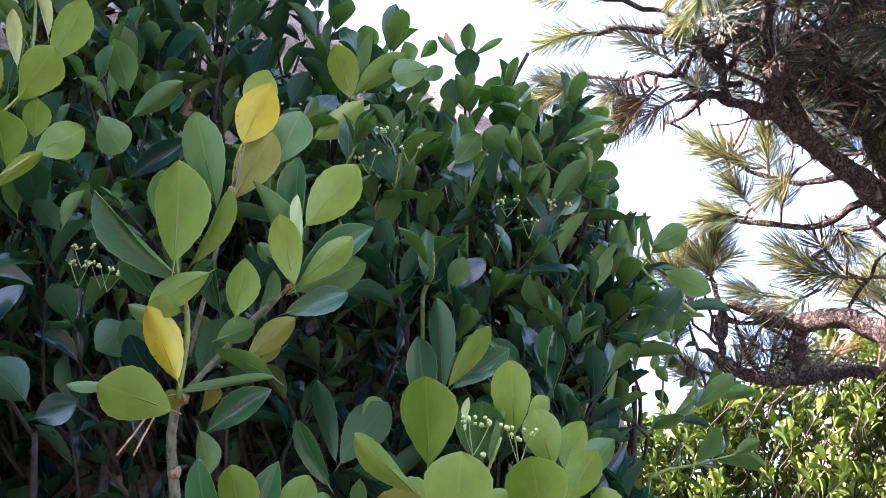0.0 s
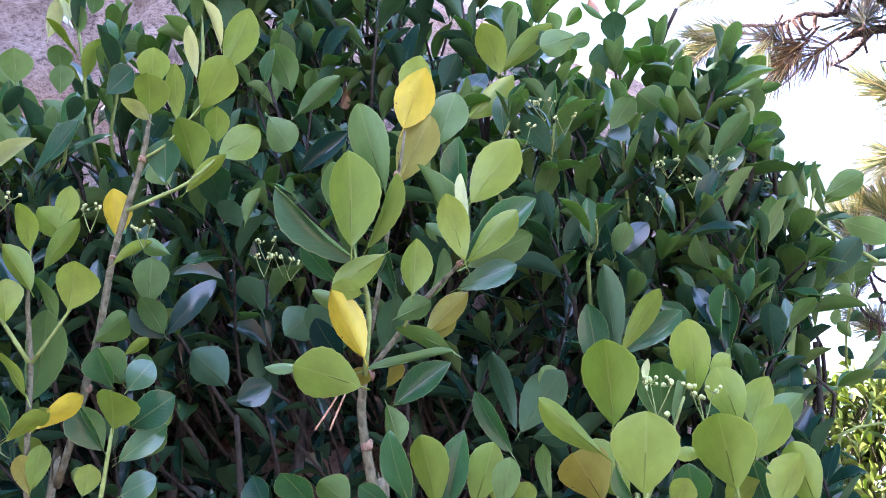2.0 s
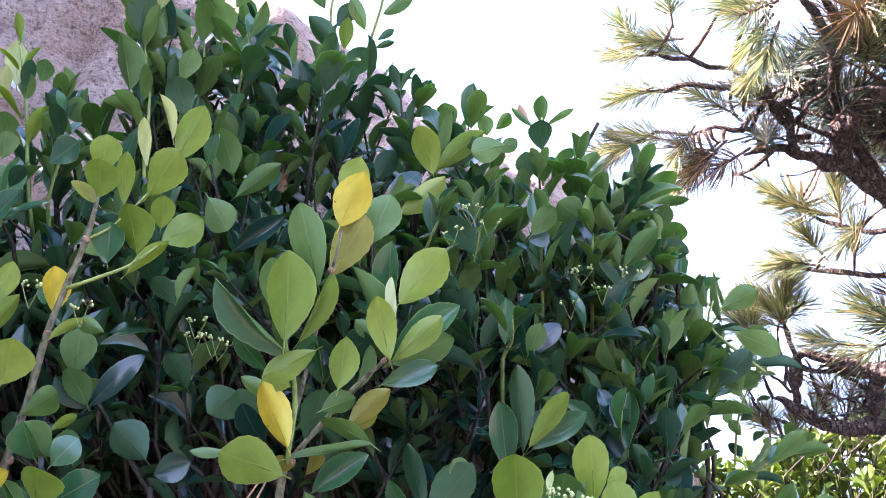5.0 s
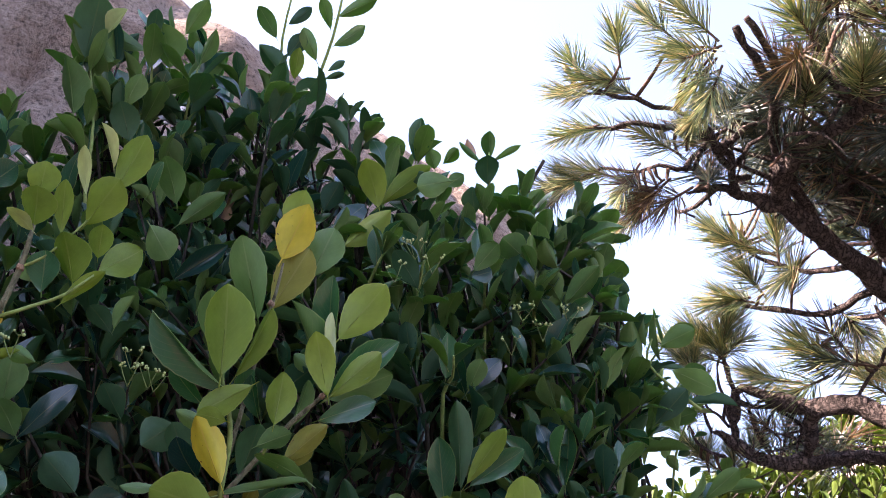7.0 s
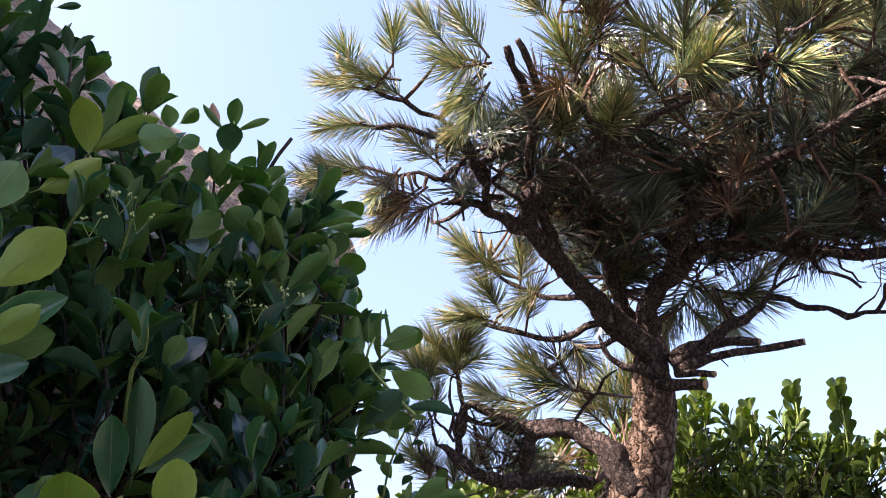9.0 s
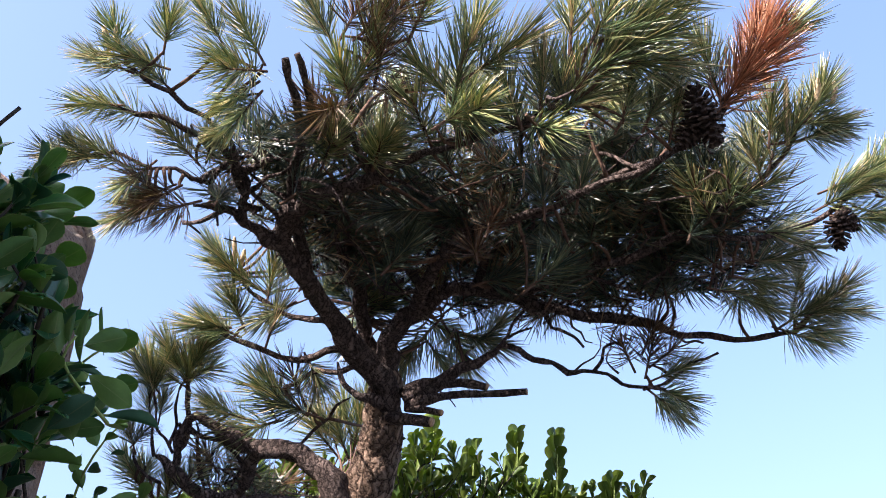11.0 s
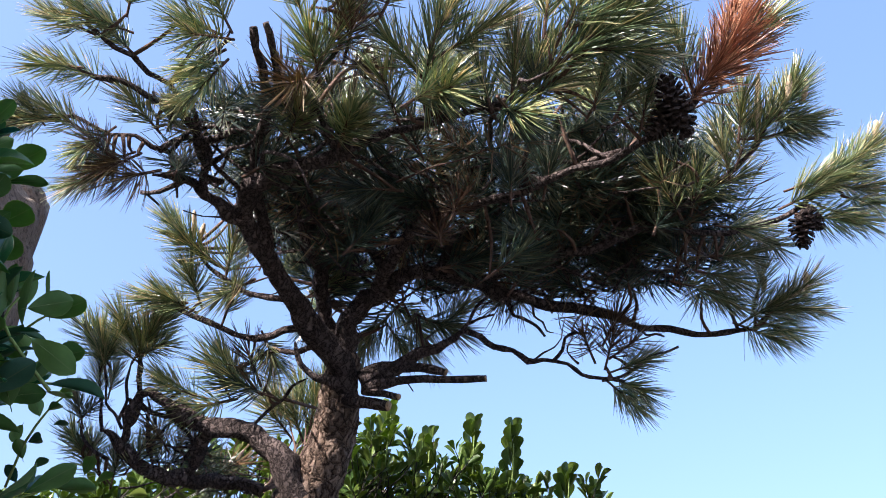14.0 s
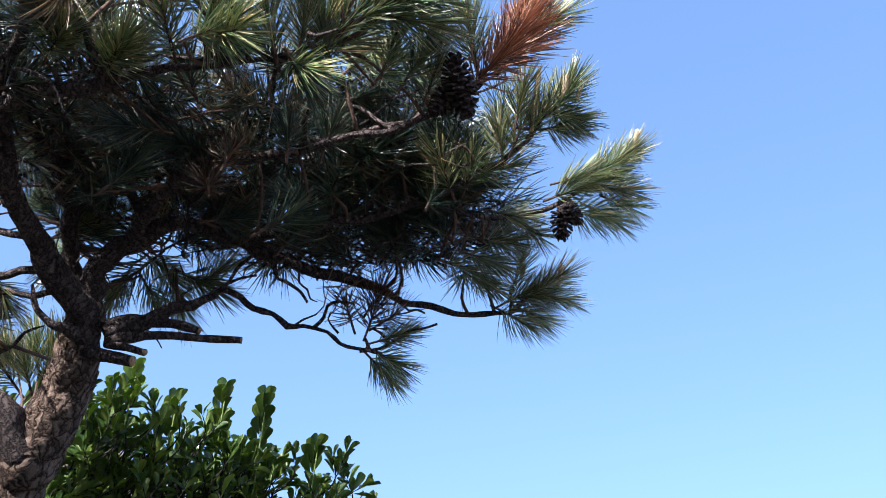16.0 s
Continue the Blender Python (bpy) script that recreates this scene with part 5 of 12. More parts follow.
leaf(shoot_b, (-0.067, 0.540, 1.561), (-0.059, 0.534, 1.575), 0.0158, 12, 'young', 3)
leaf(shoot_b, (-0.147, 0.540, 1.564), (-0.165, 0.530, 1.575), 0.0186, 172, 'olive', 1)
limb("leaf_scar", shoot_b, [(-0.170, 0.561, 1.651, 0.0033), (-0.170, 0.561, 1.655, 0.0044), (-0.170, 0.561, 1.658, 0.0031)], SCAR, 8, 0.002, 0.5, "rough reddish brown leaf scar")
limb("leaf_scar", shoot_b, [(-0.177, 0.589, 1.608, 0.0037), (-0.177, 0.589, 1.612, 0.0049), (-0.177, 0.589, 1.616, 0.0034)], SCAR, 8, 0.002, 0.5, "rough reddish brown leaf scar")
limb("leaf_scar", shoot_b, [(-0.103, 0.546, 1.724, 0.0020), (-0.103, 0.546, 1.726, 0.0027), (-0.103, 0.546, 1.728, 0.0018)], SCAR, 8, 0.002, 0.5, "rough reddish brown leaf scar")
limb("leaf_scar", shoot_b, [(-0.149, 0.546, 1.798, 0.0021), (-0.149, 0.546, 1.800, 0.0028), (-0.149, 0.546, 1.803, 0.0020)], SCAR, 8, 0.002, 0.5, "rough reddish brown leaf scar")
buds(shoot_b, (-0.257, 0.621, 1.771), 0.010, 10, 2)
buds(shoot_b, (-0.277, 0.614, 1.773), 0.010, 9, 3)
buds(shoot_b, (-0.209, 0.591, 1.715), 0.010, 9, 4)
shoot_c = thing("euonymus_shoot", (-0.007, 0.512, 0.0), "low euonymus shoot with broad yellow-green leaves and flower buds", "shrub", "young euonymus shoots")
limb("stem", shoot_c, [(0.003, 0.512, 0.000, 0.0022), (-0.002, 0.497, 0.825, 0.0020), (-0.007, 0.482, 1.501, 0.0017), (-0.005, 0.466, 1.536, 0.0017), (-0.006, 0.453, 1.564, 0.0014), (-0.007, 0.443, 1.587, 0.0010)], GREEN_STEM, 8, 0.012, 0.12)
limb("stem", shoot_c, [(0.010, 0.491, 0.000, 0.0021), (0.005, 0.476, 0.825, 0.0019), (0.000, 0.461, 1.501, 0.0016), (0.005, 0.449, 1.530, 0.0013), (0.006, 0.439, 1.554, 0.0011)], GREEN_STEM, 8, 0.012, 0.12)
limb("stem", shoot_c, [(0.060, 0.515, 0.000, 0.0021), (0.055, 0.500, 0.825, 0.0019), (0.050, 0.485, 1.501, 0.0016), (0.051, 0.472, 1.531, 0.0013), (0.051, 0.459, 1.560, 0.0011)], GREEN_STEM, 8, 0.012, 0.12)
limb("side_twig", shoot_c, [(-0.002, 0.489, 1.538, 0.0012), (0.012, 0.480, 1.565, 0.0010), (0.024, 0.472, 1.591, 0.0009), (0.031, 0.466, 1.607, 0.0007)], GREEN_STEM, 8, 0.012, 0.12)
limb("side_twig", shoot_c, [(0.054, 0.490, 1.543, 0.0011), (0.059, 0.480, 1.568, 0.0010), (0.060, 0.469, 1.592, 0.0007)], GREEN_STEM, 8, 0.012, 0.12)
leaf(shoot_c, (-0.007, 0.432, 1.586), (-0.008, 0.404, 1.623), 0.0295, -5, 'young', 4)
leaf(shoot_c, (0.005, 0.428, 1.552), (0.009, 0.417, 1.589), 0.0347, 2, 'young', 3)
leaf(shoot_c, (-0.014, 0.446, 1.575), (-0.043, 0.414, 1.597), 0.0148, 31, 'young', 0)
leaf(shoot_c, (0.050, 0.454, 1.557), (0.043, 0.432, 1.591), 0.0326, -4, 'young', 4)
leaf(shoot_c, (0.058, 0.469, 1.592), (0.049, 0.460, 1.621), 0.0218, 6, 'young', 3)
leaf(shoot_c, (0.039, 0.478, 1.611), (0.037, 0.458, 1.647), 0.0241, 10, 'young', 3)
leaf(shoot_c, (0.019, 0.489, 1.599), (0.021, 0.464, 1.628), 0.0285, 0, 'olive', 5)
leaf(shoot_c, (0.025, 0.475, 1.595), (0.035, 0.471, 1.623), 0.0082, 38, 'olive', 3)
leaf(shoot_c, (0.062, 0.456, 1.572), (0.078, 0.449, 1.597), 0.0191, -13, 'young', 0)
leaf(shoot_c, (0.065, 0.481, 1.594), (0.077, 0.479, 1.619), 0.0186, 7, 'young', 0)
leaf(shoot_c, (-0.015, 0.467, 1.554), (-0.028, 0.439, 1.575), 0.0291, 5, 'tan', 2)
leaf(shoot_c, (-0.001, 0.480, 1.557), (-0.023, 0.462, 1.584), 0.0248, 18, 'young', 3)
leaf(shoot_c, (0.047, 0.477, 1.618), (0.059, 0.478, 1.632), 0.0140, 13, 'young', 3)
leaf(shoot_c, (0.039, 0.459, 1.577), (0.021, 0.453, 1.574), 0.0077, 35, 'young', 1)
leaf(shoot_c, (0.068, 0.479, 1.550), (0.059, 0.454, 1.570), 0.0178, 160, 'olive', 1)
leaf(shoot_c, (0.035, 0.502, 1.554), (0.030, 0.483, 1.573), 0.0222, 164, 'olive', 5)
leaf(shoot_c, (0.019, 0.455, 1.549), (0.028, 0.450, 1.562), 0.0145, -21, 'young', 2)
leaf(shoot_c, (0.069, 0.458, 1.548), (0.082, 0.453, 1.574), 0.0198, 8, 'young', 4)
leaf(shoot_c, (0.001, 0.450, 1.550), (-0.008, 0.438, 1.567), 0.0098, 146, 'olive', 4)
leaf(shoot_c, (0.047, 0.473, 1.550), (0.063, 0.464, 1.563), 0.0207, 15, 'young', 0)
leaf(shoot_c, (0.011, 0.450, 1.607), (0.012, 0.449, 1.624), 0.0049, 43, 'pale', 5)
leaf(shoot_c, (0.090, 0.473, 1.550), (0.080, 0.457, 1.580), 0.0232, 7, 'young', 2)
leaf(shoot_c, (0.079, 0.496, 1.593), (0.096, 0.496, 1.613), 0.0190, 4, 'olive', 4)
buds(shoot_c, (0.015, 0.444, 1.609), 0.012, 15, 3)
buds(shoot_c, (0.039, 0.452, 1.606), 0.011, 13, 4)
buds(shoot_c, (0.020, 0.447, 1.593), 0.003, 2, 5)

# ---- pine ----
pine = thing("pine_tree", (0.835, 1.639, 0.0), "old garden pine with flat spreading crown, flaky trunk and sawn stubs", "tree")


def needles(count, length, spray, seed, stem=0.05, droop=0.0):
    """A brush of paired needles round a short twig along +z."""
    r = random.Random(seed)
    v, f = [], []
    for i in range(count):
        u = i / count
        a = i * 2.39996 + r.uniform(-0.3, 0.3)
        lean = radians(spray * (1.15 - 0.75 * u) + r.uniform(-10, 10))
        at = np.array((0.0, 0.0, stem * u))
        for pair in (-1, 1):
            a2 = a + pair * r.uniform(0.03, 0.10)
            d = np.array((math.cos(a2) * math.sin(lean), math.sin(a2) * math.sin(lean), math.cos(lean)))
            g = length * r.uniform(0.72, 1.08)
            bend = (np.array((r.uniform(-1, 1), r.uniform(-1, 1), r.uniform(-0.4, 0.8))) * 0.07 + np.array((-0.10 * d[0], -0.10 * d[1], 0.10))) * g
            p1, p2, p3 = at, at + d * g * 0.55 + bend * 0.35, at + d * g + bend
            s = np.cross(d, (0.3, 0.5, 0.8))
            s /= np.linalg.norm(s)
            t_ = np.cross(d, s)
            k = len(v)
            for p_, w in ((p1, 0.0009), (p2, 0.0010), (p3, 0.0003)):
                for b_ in range(3):
                    c = 2.0944 * b_
                    v.append(p_ + (math.cos(c) * s + math.sin(c) * t_) * w)
            for j in (0, 3):
                for b_ in range(3):
                    f.append((k + j + b_, k + j + (b_ + 1) % 3, k + j + 3 + (b_ + 1) % 3, k + j + 3 + b_))
    return v, f


def brush_mesh(mat, count, length, spray, seed, stem):
    v, f = needles(count, length, spray, seed, stem)
    k = len(v)
    tv, tf = tube([(0, 0, -0.03, 0.0032), (0, 0, stem * 0.5, 0.003), (0, 0, stem + 0.008, 0.0022)], 5, 0.03)
    v.extend(tv)
    f.extend(tuple(i + k for i in q) for q in tf)
    return mesh_of("needle_tuft", v, f, [mat, PINE_TWIG], [0] * (len(f) - len(tf)) + [1] * len(tf), None, False)


TUFTS = {
    "green": [brush_mesh(NEEDLE_GREEN, 62 + 5 * k, 0.079 + 0.004 * (k % 3), 48 + 7 * (k % 4), 10 + k, 0.062 + 0.016 * (k % 3)) for k in range(7)],
    "old": [brush_mesh(NEEDLE_OLD_SHADED, 60 + 5 * k, 0.080, 60, 50 + k, 0.065) for k in range(4)],
    "red": [brush_mesh(NEEDLE_RED, 95, 0.084, 48, 31, 0.09), brush_mesh(NEEDLE_RED, 90, 0.08, 56, 32, 0.085)],
    "brown": [brush_mesh(NEEDLE_BROWN, 48, 0.085, 70, 41, 0.05), brush_mesh(NEEDLE_BROWN, 42, 0.075, 85, 42, 0.05)],
}


def tuft(at, way, scale=1.0, kind="green", shape=0):
    way = Vector(way).normalized()
    m = way.to_track_quat("Z", "Y").to_matrix().to_4x4() @ Matrix.Rotation(shape * 1.7, 4, "Z") @ Matrix.Scale(scale, 4)
    m.translation = Vector(at)
    data = TUFTS[kind][shape % len(TUFTS[kind])]
    return part("needle_tuft", data, pine, m, {"red": "dead rust-red needles", "brown": "withered brown needles"}.get(kind, ""))


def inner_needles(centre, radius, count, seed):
    """The crowded older needles and dead twigs inside the crown, joined in one mesh; their dark colour stands in for
    shade.
    """
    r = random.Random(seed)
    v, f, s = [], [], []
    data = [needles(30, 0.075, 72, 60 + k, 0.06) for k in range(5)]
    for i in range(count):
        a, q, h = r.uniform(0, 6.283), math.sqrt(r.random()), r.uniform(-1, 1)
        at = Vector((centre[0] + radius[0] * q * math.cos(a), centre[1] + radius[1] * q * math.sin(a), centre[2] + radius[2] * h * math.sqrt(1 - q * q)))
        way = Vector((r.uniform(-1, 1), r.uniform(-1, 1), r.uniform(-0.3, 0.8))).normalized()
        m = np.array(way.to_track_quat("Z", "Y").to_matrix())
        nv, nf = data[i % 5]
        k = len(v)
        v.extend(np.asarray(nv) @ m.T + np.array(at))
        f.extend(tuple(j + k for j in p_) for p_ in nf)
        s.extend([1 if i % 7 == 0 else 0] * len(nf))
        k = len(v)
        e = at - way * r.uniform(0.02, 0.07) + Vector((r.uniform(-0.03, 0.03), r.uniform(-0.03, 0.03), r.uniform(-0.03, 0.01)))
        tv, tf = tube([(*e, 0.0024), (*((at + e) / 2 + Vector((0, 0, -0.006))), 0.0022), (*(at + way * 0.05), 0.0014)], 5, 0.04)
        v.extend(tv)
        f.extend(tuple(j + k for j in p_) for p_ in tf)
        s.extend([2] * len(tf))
    part("inner_needles", mesh_of("inner_needles", v, f, [NEEDLE_OLD_SHADED, NEEDLE_BROWN, PINE_LIMB], s, None, False), pine, None, "crowded older needles and dead twigs, darkened as inner shade", "stuff")


def dead_twigs(centre, radius, count, seed):
    """Fine crooked dead twigs with a few rust-brown needles still on them, joined in one mesh."""
    r = random.Random(seed)
    v, f, s = [], [], []
    data = [needles(9, 0.06, 80, 90 + k, 0.06) for k in range(4)]
    for i in range(count):
        a, q, h = r.uniform(0, 6.283), math.sqrt(r.random()), r.uniform(-1, 1)
        at = Vector((centre[0] + radius[0] * q * math.cos(a), centre[1] + radius[1] * q * math.sin(a), centre[2] + radius[2] * h * math.sqrt(1 - q * q)))
        way = Vector((r.uniform(-1, 1), r.uniform(-1, 1), r.uniform(-0.25, 0.45))).normalized()
        line, p, g = [], at.copy(), r.uniform(0.0018, 0.0042)
        for k in range(r.choice((3, 4, 5, 6))):
            line.append((*p, g * (1 - 0.15 * k)))
            way = (way + Vector((r.uniform(-0.5, 0.5), r.uniform(-0.5, 0.5), r.uniform(-0.35, 0.45)))).normalized()
            p = p + way * r.uniform(0.02, 0.05)
        tv, tf = tube(line, 5, 0.02, 0.3, i)
        k = len(v)
        v.extend(tv)
        f.extend(tuple(j + k for j in p_) for p_ in tf)
        s.extend([0 if i % 3 else 1] * len(tf))
        if i % 3 == 0:
            m, (nv, nf), k = np.array(way.to_track_quat("Z", "Y").to_matrix()), data[i % 4], len(v)
            v.extend(np.asarray(nv) @ m.T + np.array(line[-1][:3]))
            f.extend(tuple(j + k for j in p_) for p_ in nf)
            s.extend([2] * len(nf))
    part("dead_twigwork", mesh_of("dead_twigwork", v, f, [PINE_LIMB, PINE_TWIG, NEEDLE_BROWN], s, None, False), pine, None, "tangled dead twigs inside the crown", "stuff")


def cone(at, way, size, seed):
    """A closed-to-half-open cone of overlapping scales in spirals."""
    r = random.Random(seed)
    way = Vector(way).normalized()
    m = way.to_track_quat("Z", "Y").to_matrix().to_4x4()
    m.translation = Vector(at)
    cv, cf = tube([(0, 0, 0, size * 0.10), (0, 0, size * 0.4, size * 0.2), (0, 0, size * 0.95, size * 0.04)], 8, size * 0.2)
    whole = part("pine_cone", mesh_of("cone_core", cv, cf, [CONE_SCALE]), pine, m, "dark open pine cone")
    sv = [(-0.5, 0, 0), (0.5, 0, 0), (0.62, 0.75, 0.10), (0.0, 1.0, 0.22), (-0.62, 0.75, 0.10), (-0.4, 0, -0.14), (0.4, 0, -0.14), (0.5, 0.8, -0.12), (0, 1.02, 0.0), (-0.5, 0.8, -0.12)]
    sf = [(0, 1, 2, 3, 4), (9, 8, 7, 6, 5), (1, 6, 7, 2), (2, 7, 8, 3), (3, 8, 9, 4), (4, 9, 5, 0), (0, 5, 6, 1)]
    me = mesh_of("scale", [tuple(size * 0.22 * c for c in q) for q in sv], sf, [CONE_SCALE], None, None, False)
    for i in range(46):
        u = (i + 0.5) / 46
        a = i * 2.39996
        rad = size * 0.40 * math.sin(math.pi * (0.12 + 0.84 * u)) ** 0.8
        lift = radians(-18 + 75 * u + r.uniform(-6, 6))
        q = Matrix.Rotation(a, 4, "Z") @ Matrix.Translation((0, rad * 0.5, size * (0.05 + 0.85 * u))) @ Matrix.Rotation(lift, 4, "X") @ Matrix.Scale(1.15 - 0.55 * u, 4)
        o = part("scale", me, whole)
        o.matrix_basis = q
    return whole


def candle(at, way, length):
    a, w = Vector(at), Vector(way).normalized() * length
    b_, c = a + w * 0.5, a + w
    return limb("bud_candle", pine, [(*a, 0.0042), (*b_, 0.0052), (*(a + w * 0.9), 0.0040), (*c, 0.0012)], CANDLE, 7, 0.006, 0.3, "pale upright pine bud")


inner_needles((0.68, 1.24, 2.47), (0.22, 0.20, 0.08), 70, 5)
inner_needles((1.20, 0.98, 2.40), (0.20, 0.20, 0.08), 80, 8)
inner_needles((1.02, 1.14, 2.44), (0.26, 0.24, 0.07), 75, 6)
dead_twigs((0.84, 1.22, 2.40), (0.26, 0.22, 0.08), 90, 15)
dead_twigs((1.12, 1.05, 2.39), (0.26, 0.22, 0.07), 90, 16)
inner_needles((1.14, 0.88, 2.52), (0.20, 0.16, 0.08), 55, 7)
# dark needles added at the low limb to darken the shrub behind
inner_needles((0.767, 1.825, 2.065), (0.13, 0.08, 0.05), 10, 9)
limb("trunk", pine, [(0.875, 1.610, -0.030, 0.0759), (0.875, 1.610, 0.120, 0.0636), (0.885, 1.610, 0.939, 0.0548), (0.900, 1.612, 1.877, 0.0560), (0.896, 1.546, 1.973, 0.0540), (0.898, 1.495, 2.041, 0.0500), (0.890, 1.452, 2.108, 0.0430), (0.871, 1.423, 2.165, 0.0359), (0.861, 1.393, 2.198, 0.0324), (0.840, 1.376, 2.221, 0.0226)], PINE_BARK, 36, 0.008, 0.24, "", 0.0070)
limb("limb", pine, [(0.878, 1.418, 2.148, 0.0243), (0.872, 1.403, 2.164, 0.0279), (0.861, 1.388, 2.184, 0.0258), (0.842, 1.382, 2.202, 0.0283), (0.808, 1.381, 2.225, 0.0233), (0.765, 1.373, 2.247, 0.0259), (0.737, 1.356, 2.268, 0.0213), (0.708, 1.341, 2.277, 0.0178), (0.670, 1.324, 2.298, 0.0184), (0.637, 1.305, 2.315, 0.0184), (0.609, 1.289, 2.325, 0.0172), (0.583, 1.273, 2.342, 0.0152), (0.561, 1.264, 2.347, 0.0154), (0.535, 1.261, 2.347, 0.0145), (0.511, 1.250, 2.355, 0.0108), (0.486, 1.251, 2.358, 0.0084), (0.465, 1.244, 2.368, 0.0078), (0.447, 1.242, 2.368, 0.0058), (0.430, 1.243, 2.363, 0.0056), (0.414, 1.241, 2.362, 0.0042), (0.393, 1.245, 2.356, 0.0016)], PINE_LIMB, 16, 0.016, 0.24, "", 0.0030)
limb("limb", pine, [(0.874, 1.413, 2.157, 0.0211), (0.872, 1.398, 2.180, 0.0205), (0.852, 1.388, 2.213, 0.0219), (0.849, 1.365, 2.237, 0.0226), (0.834, 1.351, 2.261, 0.0202), (0.840, 1.336, 2.276, 0.0205), (0.849, 1.309, 2.304, 0.0177), (0.874, 1.278, 2.313, 0.0161), (0.880, 1.251, 2.334, 0.0160), (0.903, 1.222, 2.343, 0.0141), (0.933, 1.195, 2.341, 0.0151), (0.964, 1.177, 2.337, 0.0151), (1.010, 1.153, 2.326, 0.0135), (1.043, 1.140, 2.313, 0.0120), (1.089, 1.113, 2.306, 0.0112), (1.122, 1.093, 2.293, 0.0109), (1.157, 1.063, 2.290, 0.0103), (1.189, 1.040, 2.282, 0.0103), (1.226, 1.014, 2.272, 0.0087), (1.261, 0.996, 2.255, 0.0065), (1.304, 0.961, 2.253, 0.0063), (1.342, 0.935, 2.243, 0.0051), (1.368, 0.910, 2.243, 0.0054), (1.396, 0.879, 2.248, 0.0049), (1.417, 0.858, 2.248, 0.0017)], PINE_LIMB, 16, 0.016, 0.24, "", 0.0030)
limb("limb", pine, [(0.609, 1.289, 2.325, 0.0157), (0.574, 1.270, 2.347, 0.0143), (0.557, 1.247, 2.355, 0.0153), (0.552, 1.220, 2.367, 0.0171), (0.542, 1.202, 2.372, 0.0158), (0.556, 1.171, 2.371, 0.0141), (0.557, 1.143, 2.380, 0.0133), (0.573, 1.118, 2.379, 0.0135), (0.592, 1.090, 2.380, 0.0111), (0.605, 1.068, 2.379, 0.0111), (0.625, 1.035, 2.386, 0.0089), (0.642, 1.001, 2.397, 0.0091), (0.654, 0.979, 2.395, 0.0067), (0.670, 0.950, 2.400, 0.0060), (0.699, 0.916, 2.401, 0.0046), (0.737, 0.867, 2.412, 0.0050), (0.766, 0.828, 2.419, 0.0039), (0.791, 0.787, 2.431, 0.0031), (0.816, 0.751, 2.439, 0.0012)], PINE_LIMB, 16, 0.016, 0.24, "", 0.0030)
limb("cut_limb", pine, [(0.660, 1.328, 2.302, 0.0154), (0.639, 1.310, 2.326, 0.0128), (0.625, 1.293, 2.345, 0.0129), (0.600, 1.266, 2.366, 0.0106), (0.571, 1.238, 2.392, 0.0104), (0.548, 1.201, 2.406, 0.0101), (0.528, 1.159, 2.425, 0.0093), (0.519, 1.124, 2.431, 0.0096), (0.512, 1.091, 2.435, 0.0089), (0.490, 1.056, 2.455, 0.0084), (0.466, 1.024, 2.473, 0.0080), (0.445, 1.007, 2.487, 0.0066), (0.428, 0.985, 2.505, 0.0071)], PINE_LIMB, 16, 0.016, 0.24, "", 0.0030)
limb("cut_limb", pine, [(0.518, 1.102, 2.433, 0.0062), (0.506, 1.060, 2.445, 0.0055), (0.492, 1.017, 2.458, 0.0060), (0.476, 0.998, 2.471, 0.0063), (0.457, 0.978, 2.487, 0.0058), (0.447, 0.970, 2.497, 0.0055), (0.438, 0.964, 2.504, 0.0052)], PINE_LIMB, 8, 0.016, 0.22, "", 0.0000)
limb("limb", pine, [(0.481, 1.241, 2.356, 0.0085), (0.469, 1.223, 2.374, 0.0074), (0.462, 1.192, 2.402, 0.0070), (0.446, 1.186, 2.407, 0.0075), (0.426, 1.175, 2.421, 0.0062), (0.411, 1.170, 2.432, 0.0063), (0.387, 1.173, 2.442, 0.0062), (0.366, 1.175, 2.448, 0.0056), (0.340, 1.182, 2.454, 0.0055), (0.309, 1.187, 2.466, 0.0050), (0.285, 1.195, 2.469, 0.0047), (0.265, 1.204, 2.466, 0.0043), (0.226, 1.216, 2.476, 0.0015)], PINE_LIMB, 8, 0.016, 0.22, "", 0.0000)
limb("limb", pine, [(0.426, 1.175, 2.421, 0.0048), (0.392, 1.155, 2.442, 0.0039), (0.361, 1.137, 2.458, 0.0040), (0.326, 1.141, 2.465, 0.0046), (0.295, 1.137, 2.481, 0.0040), (0.268, 1.139, 2.483, 0.0040), (0.243, 1.136, 2.492, 0.0033), (0.226, 1.136, 2.498, 0.0032), (0.205, 1.138, 2.507, 0.0012)], PINE_LIMB, 8, 0.016, 0.22, "", 0.0000)
limb("limb", pine, [(0.442, 1.248, 2.365, 0.0064), (0.424, 1.242, 2.380, 0.0054), (0.409, 1.231, 2.400, 0.0049), (0.382, 1.244, 2.407, 0.0046), (0.353, 1.253, 2.422, 0.0035), (0.319, 1.277, 2.422, 0.0037), (0.285, 1.290, 2.436, 0.0035), (0.259, 1.301, 2.446, 0.0033), (0.236, 1.319, 2.443, 0.0028), (0.215, 1.336, 2.439, 0.0028), (0.198, 1.348, 2.438, 0.0028), (0.190, 1.362, 2.427, 0.0027), (0.175, 1.379, 2.418, 0.0009)], PINE_LIMB, 8, 0.016, 0.22, "", 0.0000)
